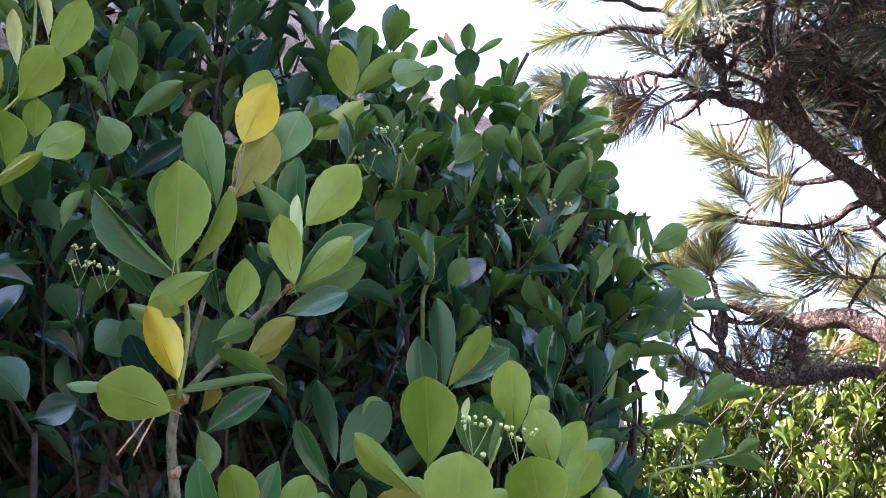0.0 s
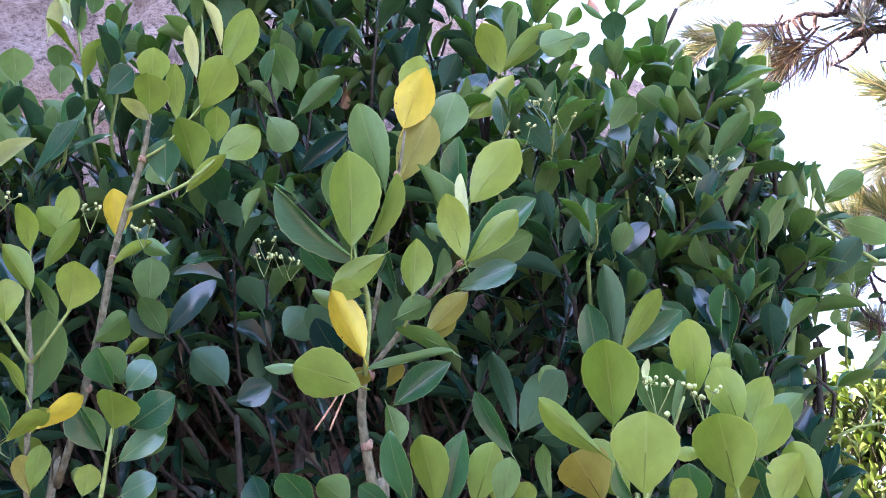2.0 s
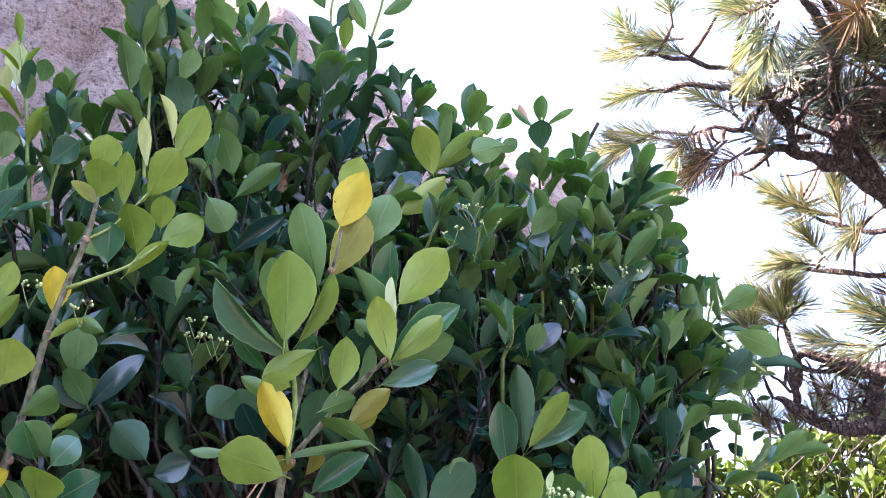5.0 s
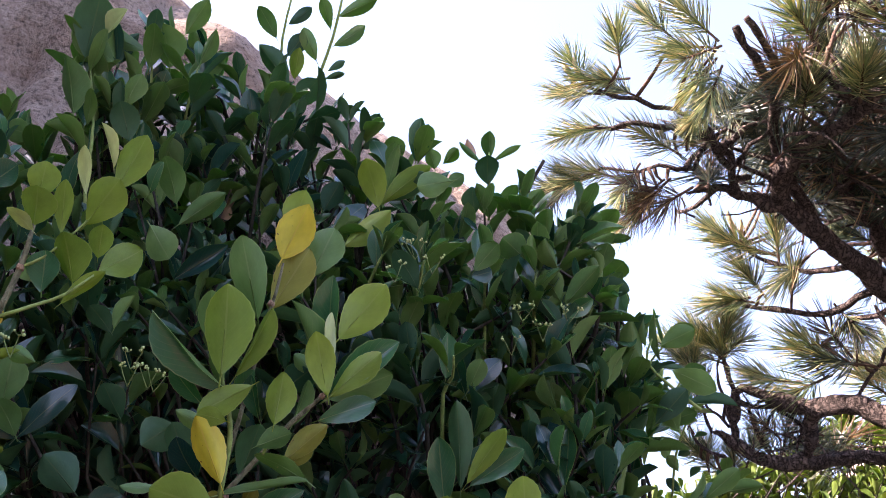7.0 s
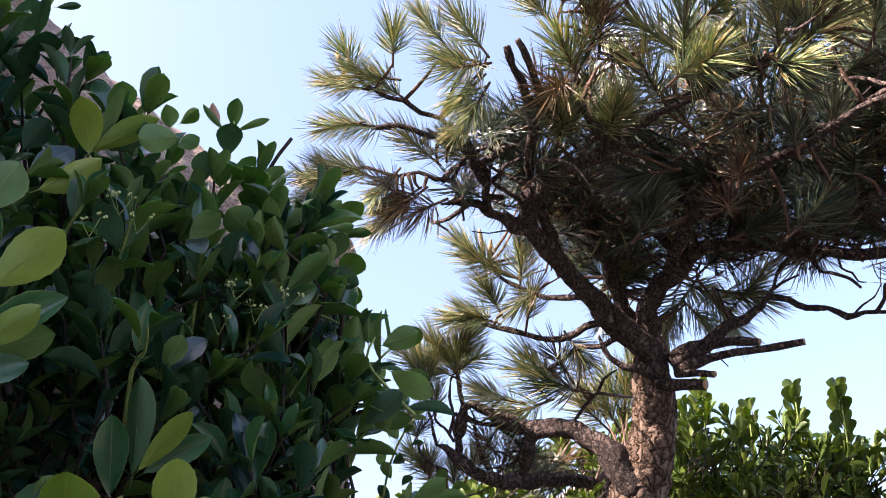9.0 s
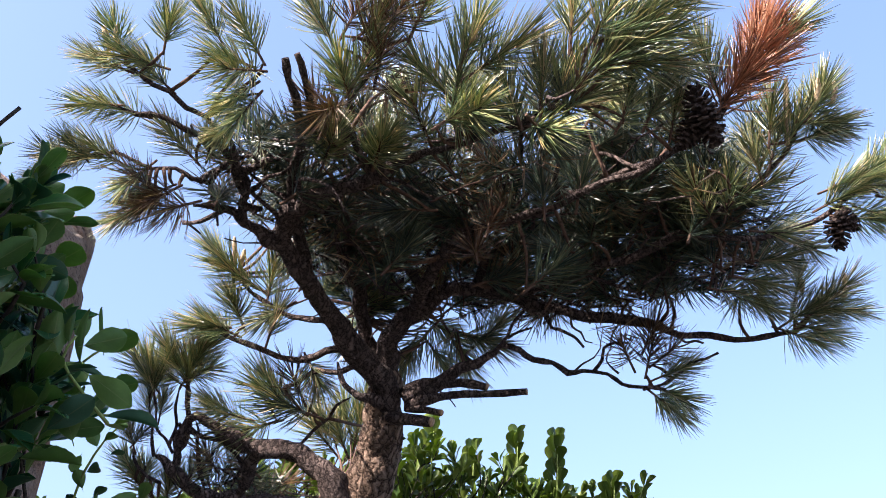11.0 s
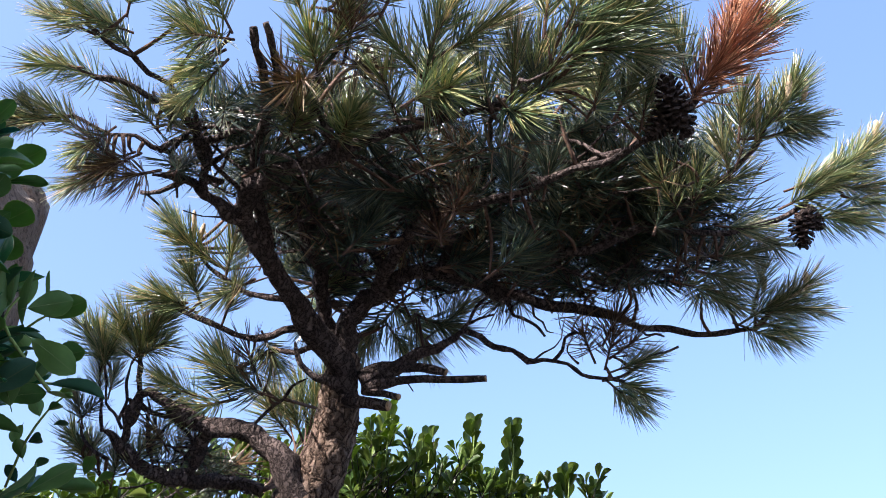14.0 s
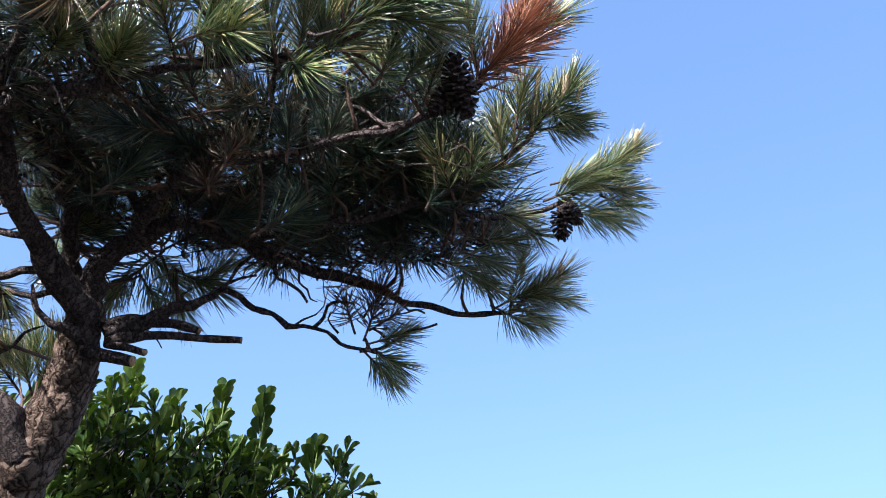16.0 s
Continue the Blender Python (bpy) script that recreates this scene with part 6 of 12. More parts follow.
limb("limb", pine, [(0.639, 1.041, 2.384, 0.0083), (0.608, 1.032, 2.396, 0.0078), (0.580, 1.018, 2.412, 0.0061), (0.563, 1.005, 2.426, 0.0064), (0.541, 0.999, 2.437, 0.0053), (0.541, 0.979, 2.445, 0.0054), (0.534, 0.962, 2.455, 0.0039), (0.542, 0.913, 2.476, 0.0033), (0.538, 0.872, 2.496, 0.0011)], PINE_LIMB, 8, 0.016, 0.22, "", 0.0000)
limb("limb", pine, [(0.860, 1.297, 2.309, 0.0121), (0.843, 1.243, 2.323, 0.0137), (0.831, 1.177, 2.345, 0.0115), (0.829, 1.146, 2.351, 0.0120), (0.825, 1.114, 2.361, 0.0105), (0.836, 1.071, 2.369, 0.0107), (0.845, 1.038, 2.367, 0.0088), (0.866, 0.998, 2.364, 0.0079), (0.882, 0.958, 2.365, 0.0071), (0.907, 0.918, 2.366, 0.0071), (0.925, 0.877, 2.375, 0.0063), (0.951, 0.830, 2.387, 0.0057), (0.974, 0.794, 2.385, 0.0061), (0.988, 0.764, 2.393, 0.0054), (1.002, 0.731, 2.406, 0.0054), (1.016, 0.702, 2.413, 0.0041), (1.023, 0.676, 2.423, 0.0040), (1.028, 0.644, 2.442, 0.0029), (1.037, 0.615, 2.453, 0.0012)], PINE_LIMB, 8, 0.016, 0.22, "", 0.0000)
limb("limb", pine, [(1.008, 1.151, 2.330, 0.0104), (1.020, 1.099, 2.332, 0.0090), (1.043, 1.044, 2.327, 0.0092), (1.058, 0.991, 2.337, 0.0088), (1.086, 0.940, 2.332, 0.0082), (1.102, 0.895, 2.339, 0.0081), (1.120, 0.848, 2.348, 0.0073), (1.133, 0.814, 2.352, 0.0059), (1.149, 0.770, 2.368, 0.0064), (1.159, 0.735, 2.387, 0.0056), (1.174, 0.702, 2.400, 0.0049), (1.175, 0.680, 2.410, 0.0041), (1.182, 0.646, 2.429, 0.0035), (1.176, 0.619, 2.452, 0.0028), (1.182, 0.582, 2.478, 0.0012)], PINE_LIMB, 8, 0.016, 0.22, "", 0.0000)
limb("limb", pine, [(1.128, 0.856, 2.349, 0.0058), (1.168, 0.826, 2.351, 0.0057), (1.209, 0.800, 2.349, 0.0051), (1.252, 0.769, 2.350, 0.0051), (1.278, 0.744, 2.360, 0.0051), (1.311, 0.712, 2.372, 0.0046), (1.332, 0.686, 2.388, 0.0044), (1.345, 0.665, 2.404, 0.0042), (1.367, 0.635, 2.424, 0.0016)], PINE_LIMB, 8, 0.016, 0.22, "", 0.0000)
limb("limb", pine, [(0.855, 1.252, 2.338, 0.0096), (0.841, 1.257, 2.362, 0.0101), (0.807, 1.266, 2.402, 0.0097), (0.786, 1.282, 2.420, 0.0077), (0.765, 1.290, 2.448, 0.0082), (0.741, 1.309, 2.474, 0.0083), (0.726, 1.321, 2.501, 0.0075), (0.740, 1.316, 2.523, 0.0077), (0.762, 1.303, 2.549, 0.0059), (0.808, 1.276, 2.563, 0.0048), (0.859, 1.246, 2.574, 0.0019)], PINE_LIMB, 8, 0.016, 0.22, "", 0.0000)
limb("limb", pine, [(0.933, 1.195, 2.341, 0.0096), (0.945, 1.193, 2.372, 0.0087), (0.958, 1.178, 2.418, 0.0082), (1.003, 1.168, 2.447, 0.0079), (1.028, 1.161, 2.491, 0.0068), (1.076, 1.147, 2.505, 0.0061), (1.126, 1.117, 2.536, 0.0052), (1.178, 1.089, 2.555, 0.0051), (1.235, 1.062, 2.567, 0.0016)], PINE_LIMB, 8, 0.016, 0.22, "", 0.0000)
limb("limb", pine, [(0.877, 1.424, 2.179, 0.0164), (0.858, 1.413, 2.221, 0.0163), (0.843, 1.405, 2.256, 0.0157), (0.818, 1.407, 2.286, 0.0149), (0.804, 1.399, 2.321, 0.0141), (0.788, 1.387, 2.342, 0.0154), (0.775, 1.367, 2.372, 0.0132), (0.743, 1.362, 2.389, 0.0117), (0.724, 1.347, 2.408, 0.0114), (0.722, 1.322, 2.426, 0.0099), (0.706, 1.301, 2.450, 0.0097), (0.715, 1.274, 2.477, 0.0095), (0.736, 1.248, 2.494, 0.0029)], PINE_LIMB, 16, 0.016, 0.24, "", 0.0030)
limb("limb", pine, [(0.883, 1.533, 1.966, 0.0365), (0.859, 1.534, 1.987, 0.0343), (0.840, 1.531, 2.010, 0.0313), (0.826, 1.528, 2.028, 0.0315), (0.807, 1.526, 2.047, 0.0261), (0.783, 1.541, 2.059, 0.0225), (0.766, 1.547, 2.077, 0.0209), (0.747, 1.559, 2.084, 0.0190), (0.728, 1.572, 2.088, 0.0190), (0.712, 1.587, 2.088, 0.0180), (0.696, 1.602, 2.088, 0.0180), (0.683, 1.612, 2.095, 0.0150), (0.666, 1.625, 2.104, 0.0164), (0.645, 1.638, 2.115, 0.0168), (0.630, 1.649, 2.125, 0.0128), (0.617, 1.653, 2.135, 0.0097), (0.598, 1.662, 2.146, 0.0096), (0.583, 1.672, 2.156, 0.0081), (0.573, 1.686, 2.146, 0.0075), (0.576, 1.694, 2.133, 0.0081), (0.576, 1.704, 2.119, 0.0081), (0.576, 1.715, 2.104, 0.0087), (0.572, 1.728, 2.091, 0.0041)], PINE_LIMB, 16, 0.016, 0.24, "", 0.0030)
limb("limb", pine, [(0.841, 1.648, 2.003, 0.0142), (0.807, 1.660, 2.011, 0.0137), (0.761, 1.682, 2.013, 0.0135), (0.742, 1.688, 2.014, 0.0132), (0.718, 1.702, 2.008, 0.0140), (0.696, 1.708, 2.015, 0.0161), (0.670, 1.725, 2.011, 0.0145), (0.651, 1.730, 2.018, 0.0140), (0.628, 1.738, 2.024, 0.0150), (0.616, 1.741, 2.030, 0.0131), (0.598, 1.745, 2.043, 0.0139), (0.584, 1.747, 2.054, 0.0131), (0.570, 1.748, 2.065, 0.0118), (0.549, 1.750, 2.082, 0.0070), (0.534, 1.757, 2.087, 0.0019)], PINE_LIMB, 16, 0.016, 0.24, "", 0.0030)
limb("limb", pine, [(0.697, 1.619, 2.083, 0.0159), (0.695, 1.637, 2.070, 0.0159), (0.700, 1.656, 2.049, 0.0144), (0.702, 1.673, 2.038, 0.0132), (0.702, 1.700, 2.017, 0.0063)], PINE_LIMB, 16, 0.016, 0.24, "", 0.0030)
limb("limb", pine, [(0.576, 1.739, 2.072, 0.0081), (0.575, 1.731, 2.084, 0.0083), (0.568, 1.724, 2.100, 0.0075), (0.564, 1.717, 2.117, 0.0085), (0.569, 1.702, 2.139, 0.0070), (0.571, 1.690, 2.159, 0.0054), (0.561, 1.683, 2.183, 0.0054), (0.560, 1.676, 2.201, 0.0049), (0.557, 1.675, 2.216, 0.0017)], PINE_LIMB, 8, 0.016, 0.24, "", 0.0000)
limb("limb", pine, [(0.553, 1.731, 2.104, 0.0037), (0.556, 1.725, 2.120, 0.0037), (0.557, 1.711, 2.142, 0.0032), (0.546, 1.703, 2.168, 0.0033), (0.544, 1.698, 2.187, 0.0027), (0.542, 1.686, 2.215, 0.0012)], PINE_LIMB, 8, 0.016, 0.24, "", 0.0000)
limb("limb", pine, [(0.565, 1.733, 2.090, 0.0037), (0.554, 1.733, 2.106, 0.0032), (0.543, 1.734, 2.119, 0.0032), (0.525, 1.741, 2.137, 0.0027), (0.513, 1.727, 2.177, 0.0022), (0.502, 1.723, 2.202, 0.0010)], PINE_LIMB, 8, 0.016, 0.24, "", 0.0000)
limb("limb", pine, [(0.535, 1.758, 2.085, 0.0037), (0.526, 1.758, 2.111, 0.0038), (0.521, 1.753, 2.129, 0.0028), (0.519, 1.749, 2.140, 0.0027), (0.509, 1.746, 2.165, 0.0007)], PINE_LIMB, 8, 0.016, 0.24, "", 0.0000)
limb("limb", pine, [(0.562, 1.779, 2.041, 0.0043), (0.538, 1.793, 2.053, 0.0038), (0.528, 1.797, 2.062, 0.0040), (0.515, 1.801, 2.074, 0.0033), (0.504, 1.799, 2.092, 0.0026), (0.499, 1.793, 2.109, 0.0010)], PINE_LIMB, 8, 0.016, 0.24, "", 0.0000)
limb("limb", pine, [(0.624, 1.721, 2.051, 0.0048), (0.617, 1.715, 2.071, 0.0053), (0.609, 1.710, 2.090, 0.0043), (0.600, 1.700, 2.116, 0.0038), (0.598, 1.693, 2.133, 0.0027), (0.583, 1.687, 2.156, 0.0007)], PINE_LIMB, 8, 0.016, 0.24, "", 0.0000)
limb("limb", pine, [(0.638, 1.725, 2.033, 0.0037), (0.628, 1.725, 2.052, 0.0038), (0.624, 1.718, 2.073, 0.0038), (0.633, 1.704, 2.085, 0.0037), (0.635, 1.694, 2.096, 0.0033), (0.640, 1.667, 2.110, 0.0012)], PINE_LIMB, 8, 0.016, 0.24, "", 0.0000)
limb("limb", pine, [(0.638, 1.666, 2.113, 0.0043), (0.653, 1.667, 2.102, 0.0038), (0.671, 1.665, 2.093, 0.0037), (0.684, 1.669, 2.080, 0.0032), (0.694, 1.675, 2.067, 0.0033), (0.687, 1.691, 2.051, 0.0036), (0.686, 1.705, 2.034, 0.0015)], PINE_LIMB, 8, 0.016, 0.24, "", 0.0000)
limb("limb", pine, [(0.577, 1.696, 2.139, 0.0043), (0.589, 1.692, 2.128, 0.0049), (0.604, 1.684, 2.120, 0.0048), (0.627, 1.666, 2.113, 0.0048), (0.639, 1.657, 2.115, 0.0036), (0.656, 1.641, 2.120, 0.0032), (0.666, 1.636, 2.123, 0.0025), (0.681, 1.626, 2.127, 0.0010)], PINE_LIMB, 8, 0.016, 0.24, "", 0.0000)
limb("limb", pine, [(0.759, 1.580, 2.096, 0.0032), (0.772, 1.566, 2.108, 0.0033), (0.778, 1.557, 2.119, 0.0037), (0.793, 1.534, 2.142, 0.0038), (0.804, 1.522, 2.152, 0.0032), (0.810, 1.502, 2.175, 0.0034), (0.830, 1.477, 2.189, 0.0012)], PINE_LIMB, 8, 0.016, 0.24, "", 0.0000)
limb("limb", pine, [(0.772, 1.380, 2.241, 0.0096), (0.757, 1.400, 2.247, 0.0076), (0.740, 1.425, 2.247, 0.0073), (0.731, 1.450, 2.242, 0.0077), (0.709, 1.481, 2.240, 0.0065), (0.682, 1.503, 2.246, 0.0060), (0.662, 1.516, 2.256, 0.0057), (0.627, 1.536, 2.272, 0.0057), (0.602, 1.553, 2.282, 0.0050), (0.579, 1.567, 2.294, 0.0041), (0.561, 1.579, 2.304, 0.0019)], PINE_LIMB, 8, 0.016, 0.22, "", 0.0000)
limb("limb", pine, [(0.706, 1.368, 2.281, 0.0071), (0.699, 1.395, 2.290, 0.0071), (0.684, 1.425, 2.302, 0.0056), (0.667, 1.445, 2.309, 0.0054), (0.649, 1.461, 2.324, 0.0049), (0.626, 1.478, 2.343, 0.0050), (0.598, 1.495, 2.364, 0.0041), (0.576, 1.500, 2.387, 0.0032), (0.561, 1.508, 2.401, 0.0015)], PINE_LIMB, 8, 0.016, 0.22, "", 0.0000)
limb("limb", pine, [(0.855, 1.389, 2.151, 0.0112), (0.826, 1.389, 2.158, 0.0109), (0.807, 1.390, 2.155, 0.0079), (0.790, 1.396, 2.164, 0.0058), (0.772, 1.398, 2.177, 0.0055), (0.764, 1.399, 2.193, 0.0054), (0.754, 1.396, 2.217, 0.0021)], PINE_LIMB, 8, 0.016, 0.22, "", 0.0000)
limb("limb", pine, [(0.798, 1.378, 2.218, 0.0072), (0.785, 1.404, 2.215, 0.0057), (0.772, 1.430, 2.211, 0.0056), (0.749, 1.456, 2.218, 0.0052), (0.736, 1.480, 2.217, 0.0049), (0.724, 1.504, 2.204, 0.0041), (0.711, 1.523, 2.200, 0.0041), (0.701, 1.545, 2.190, 0.0034), (0.698, 1.565, 2.174, 0.0015)], PINE_LIMB, 8, 0.016, 0.22, "", 0.0000)
limb("dead_branch", pine, [(0.891, 1.367, 2.165, 0.0208), (0.904, 1.343, 2.177, 0.0191), (0.923, 1.319, 2.182, 0.0167), (0.933, 1.300, 2.188, 0.0136), (0.951, 1.267, 2.207, 0.0111), (0.973, 1.240, 2.213, 0.0093), (0.982, 1.219, 2.223, 0.0063), (0.991, 1.209, 2.228, 0.0053), (0.998, 1.196, 2.240, 0.0055), (1.025, 1.178, 2.230, 0.0059), (1.049, 1.166, 2.213, 0.0055), (1.077, 1.145, 2.206, 0.0050), (1.103, 1.133, 2.188, 0.0054), (1.122, 1.112, 2.189, 0.0045), (1.158, 1.085, 2.182, 0.0046), (1.181, 1.075, 2.164, 0.0041), (1.202, 1.058, 2.158, 0.0038), (1.222, 1.045, 2.157, 0.0033), (1.246, 1.030, 2.155, 0.0031)], PINE_LIMB, 16, 0.016, 0.17, "", 0.0030)
limb("dead_branch", pine, [(0.995, 1.198, 2.239, 0.0039), (0.999, 1.179, 2.253, 0.0032), (0.997, 1.160, 2.270, 0.0031), (0.999, 1.145, 2.279, 0.0032), (1.005, 1.125, 2.291, 0.0023)], PINE_LIMB, 8, 0.016, 0.17, "", 0.0000)
limb("dead_branch", pine, [(1.003, 1.184, 2.252, 0.0032), (1.010, 1.161, 2.257, 0.0023), (1.029, 1.142, 2.264, 0.0023)], PINE_LIMB, 8, 0.016, 0.17, "", 0.0000)
limb("dead_branch", pine, [(1.052, 1.140, 2.304, 0.0040), (1.063, 1.136, 2.289, 0.0042), (1.072, 1.135, 2.273, 0.0032), (1.081, 1.125, 2.268, 0.0035), (1.101, 1.113, 2.256, 0.0032), (1.112, 1.110, 2.249, 0.0029), (1.126, 1.110, 2.237, 0.0024)], PINE_LIMB, 8, 0.016, 0.17, "", 0.0000)
limb("dead_branch", pine, [(1.141, 1.105, 2.190, 0.0039), (1.148, 1.087, 2.208, 0.0034), (1.145, 1.076, 2.227, 0.0031), (1.157, 1.061, 2.236, 0.0031), (1.180, 1.045, 2.236, 0.0023)], PINE_LIMB, 8, 0.016, 0.17, "", 0.0000)
limb("dead_branch", pine, [(1.212, 1.054, 2.154, 0.0031), (1.239, 1.030, 2.162, 0.0027), (1.261, 0.999, 2.183, 0.0031), (1.270, 0.982, 2.197, 0.0027), (1.288, 0.966, 2.202, 0.0023), (1.305, 0.947, 2.212, 0.0023)], PINE_LIMB, 8, 0.016, 0.17, "", 0.0000)
limb("dead_branch", pine, [(1.250, 1.002, 2.267, 0.0032), (1.258, 0.998, 2.256, 0.0027), (1.273, 0.991, 2.241, 0.0023), (1.284, 0.981, 2.244, 0.0020), (1.300, 0.973, 2.240, 0.0023)], PINE_LIMB, 8, 0.016, 0.17, "", 0.0000)
limb("dead_branch", pine, [(0.954, 1.169, 2.338, 0.0048), (0.990, 1.147, 2.324, 0.0044), (1.015, 1.141, 2.299, 0.0039), (1.034, 1.133, 2.292, 0.0028), (1.055, 1.123, 2.286, 0.0024)], PINE_LIMB, 8, 0.016, 0.17, "", 0.0000)
limb("dead_branch", pine, [(1.042, 1.042, 2.332, 0.0038), (1.062, 1.016, 2.328, 0.0036), (1.093, 0.993, 2.311, 0.0030), (1.116, 0.973, 2.297, 0.0030), (1.128, 0.958, 2.286, 0.0022)], PINE_LIMB, 8, 0.016, 0.17, "", 0.0000)
limb("bough", pine, [(0.639, 1.041, 2.384, 0.0054), (0.623, 1.023, 2.401, 0.0046), (0.614, 1.009, 2.426, 0.0037), (0.590, 1.008, 2.443, 0.0028), (0.579, 1.008, 2.471, 0.0018)], PINE_LIMB, 6, 0.022, 0.25)
limb("bough", pine, [(0.809, 0.760, 2.437, 0.0049), (0.775, 0.759, 2.409, 0.0042), (0.745, 0.730, 2.394, 0.0033), (0.734, 0.700, 2.363, 0.0025), (0.733, 0.658, 2.349, 0.0017)], PINE_LIMB, 6, 0.022, 0.25)
limb("bough", pine, [(1.052, 1.154, 2.498, 0.0069), (1.020, 1.160, 2.492, 0.0058), (0.994, 1.178, 2.502, 0.0047), (0.988, 1.201, 2.526, 0.0035), (0.980, 1.220, 2.552, 0.0023)], PINE_LIMB, 6, 0.022, 0.25)
limb("bough", pine, [(0.466, 1.208, 2.388, 0.0070), (0.438, 1.193, 2.407, 0.0059), (0.426, 1.167, 2.430, 0.0048), (0.403, 1.140, 2.439, 0.0036), (0.385, 1.112, 2.453, 0.0024)], PINE_LIMB, 6, 0.022, 0.25)
limb("bough", pine, [(1.076, 1.147, 2.505, 0.0056), (1.111, 1.150, 2.526, 0.0048), (1.145, 1.161, 2.546, 0.0038), (1.185, 1.162, 2.553, 0.0029), (1.210, 1.184, 2.576, 0.0019)], PINE_LIMB, 6, 0.022, 0.25)
limb("bough", pine, [(0.580, 1.018, 2.412, 0.0057), (0.628, 1.033, 2.441, 0.0048), (0.679, 1.038, 2.469, 0.0039), (0.711, 1.043, 2.517, 0.0029), (0.752, 1.039, 2.558, 0.0019)], PINE_LIMB, 6, 0.022, 0.25)
limb("bough", pine, [(0.741, 1.309, 2.474, 0.0067), (0.756, 1.342, 2.521, 0.0057), (0.764, 1.378, 2.569, 0.0046), (0.764, 1.423, 2.609, 0.0034), (0.783, 1.440, 2.663, 0.0023)], PINE_LIMB, 6, 0.022, 0.25)
limb("bough", pine, [(0.540, 0.925, 2.471, 0.0038), (0.533, 0.946, 2.484, 0.0032), (0.531, 0.970, 2.493, 0.0026), (0.521, 0.987, 2.510, 0.0019), (0.502, 1.000, 2.523, 0.0013)], PINE_LIMB, 6, 0.022, 0.25)
limb("bough", pine, [(1.030, 0.637, 2.445, 0.0040), (1.061, 0.677, 2.468, 0.0034), (1.063, 0.730, 2.485, 0.0028), (1.076, 0.772, 2.520, 0.0021), (1.106, 0.785, 2.565, 0.0014)], PINE_LIMB, 6, 0.022, 0.25)
limb("bough", pine, [(0.553, 1.227, 2.364, 0.0051), (0.518, 1.201, 2.367, 0.0044), (0.478, 1.194, 2.381, 0.0035), (0.450, 1.198, 2.415, 0.0026), (0.435, 1.189, 2.455, 0.0017)], PINE_LIMB, 6, 0.022, 0.25)
limb("bough", pine, [(0.767, 1.366, 2.376, 0.0046), (0.759, 1.398, 2.394, 0.0039), (0.782, 1.426, 2.405, 0.0031), (0.811, 1.437, 2.426, 0.0023), (0.839, 1.434, 2.450, 0.0015)], PINE_LIMB, 6, 0.022, 0.25)
limb("bough", pine, [(0.395, 1.238, 2.403, 0.0064), (0.418, 1.253, 2.444, 0.0054), (0.453, 1.267, 2.475, 0.0043), (0.491, 1.266, 2.506, 0.0032), (0.537, 1.254, 2.516, 0.0022)], PINE_LIMB, 6, 0.022, 0.25)
limb("bough", pine, [(0.556, 1.157, 2.375, 0.0045), (0.522, 1.112, 2.377, 0.0038), (0.518, 1.061, 2.351, 0.0031), (0.543, 1.019, 2.321, 0.0023), (0.561, 1.000, 2.270, 0.0015)], PINE_LIMB, 6, 0.022, 0.25)
limb("bough", pine, [(0.368, 1.141, 2.454, 0.0040), (0.409, 1.183, 2.475, 0.0034), (0.412, 1.230, 2.515, 0.0027), (0.407, 1.285, 2.542, 0.0020), (0.380, 1.326, 2.581, 0.0013)], PINE_LIMB, 6, 0.022, 0.25)
limb("bough", pine, [(1.126, 1.117, 2.536, 0.0063), (1.148, 1.111, 2.550, 0.0054), (1.166, 1.098, 2.563, 0.0043), (1.177, 1.076, 2.574, 0.0032), (1.182, 1.055, 2.589, 0.0022)], PINE_LIMB, 6, 0.022, 0.25)
limb("bough", pine, [(0.726, 1.261, 2.486, 0.0074), (0.673, 1.263, 2.490, 0.0063), (0.633, 1.234, 2.512, 0.0050), (0.604, 1.215, 2.552, 0.0038), (0.582, 1.197, 2.598, 0.0025)], PINE_LIMB, 6, 0.022, 0.25)
limb("bough", pine, [(0.623, 1.036, 2.390, 0.0040), (0.590, 1.064, 2.438, 0.0034), (0.599, 1.117, 2.473, 0.0027), (0.631, 1.155, 2.514, 0.0020), (0.627, 1.165, 2.578, 0.0014)], PINE_LIMB, 6, 0.022, 0.25)
limb("bough", pine, [(0.610, 1.060, 2.381, 0.0049), (0.631, 1.034, 2.382, 0.0041), (0.661, 1.021, 2.383, 0.0033), (0.694, 1.022, 2.378, 0.0025), (0.725, 1.016, 2.370, 0.0017)], PINE_LIMB, 6, 0.022, 0.25)
limb("bough", pine, [(0.565, 1.131, 2.379, 0.0055), (0.606, 1.121, 2.418, 0.0047), (0.638, 1.110, 2.464, 0.0037), (0.679, 1.100, 2.503, 0.0028), (0.726, 1.100, 2.536, 0.0019)], PINE_LIMB, 6, 0.022, 0.25)
limb("bough", pine, [(0.431, 1.178, 2.418, 0.0054), (0.409, 1.164, 2.421, 0.0046), (0.385, 1.157, 2.426, 0.0036), (0.359, 1.151, 2.423, 0.0027), (0.339, 1.139, 2.433, 0.0018)], PINE_LIMB, 6, 0.022, 0.25)
limb("bough", pine, [(0.743, 1.362, 2.389, 0.0049), (0.729, 1.335, 2.382, 0.0042), (0.715, 1.308, 2.376, 0.0033), (0.690, 1.289, 2.382, 0.0025), (0.673, 1.268, 2.397, 0.0017)], PINE_LIMB, 6, 0.022, 0.25)
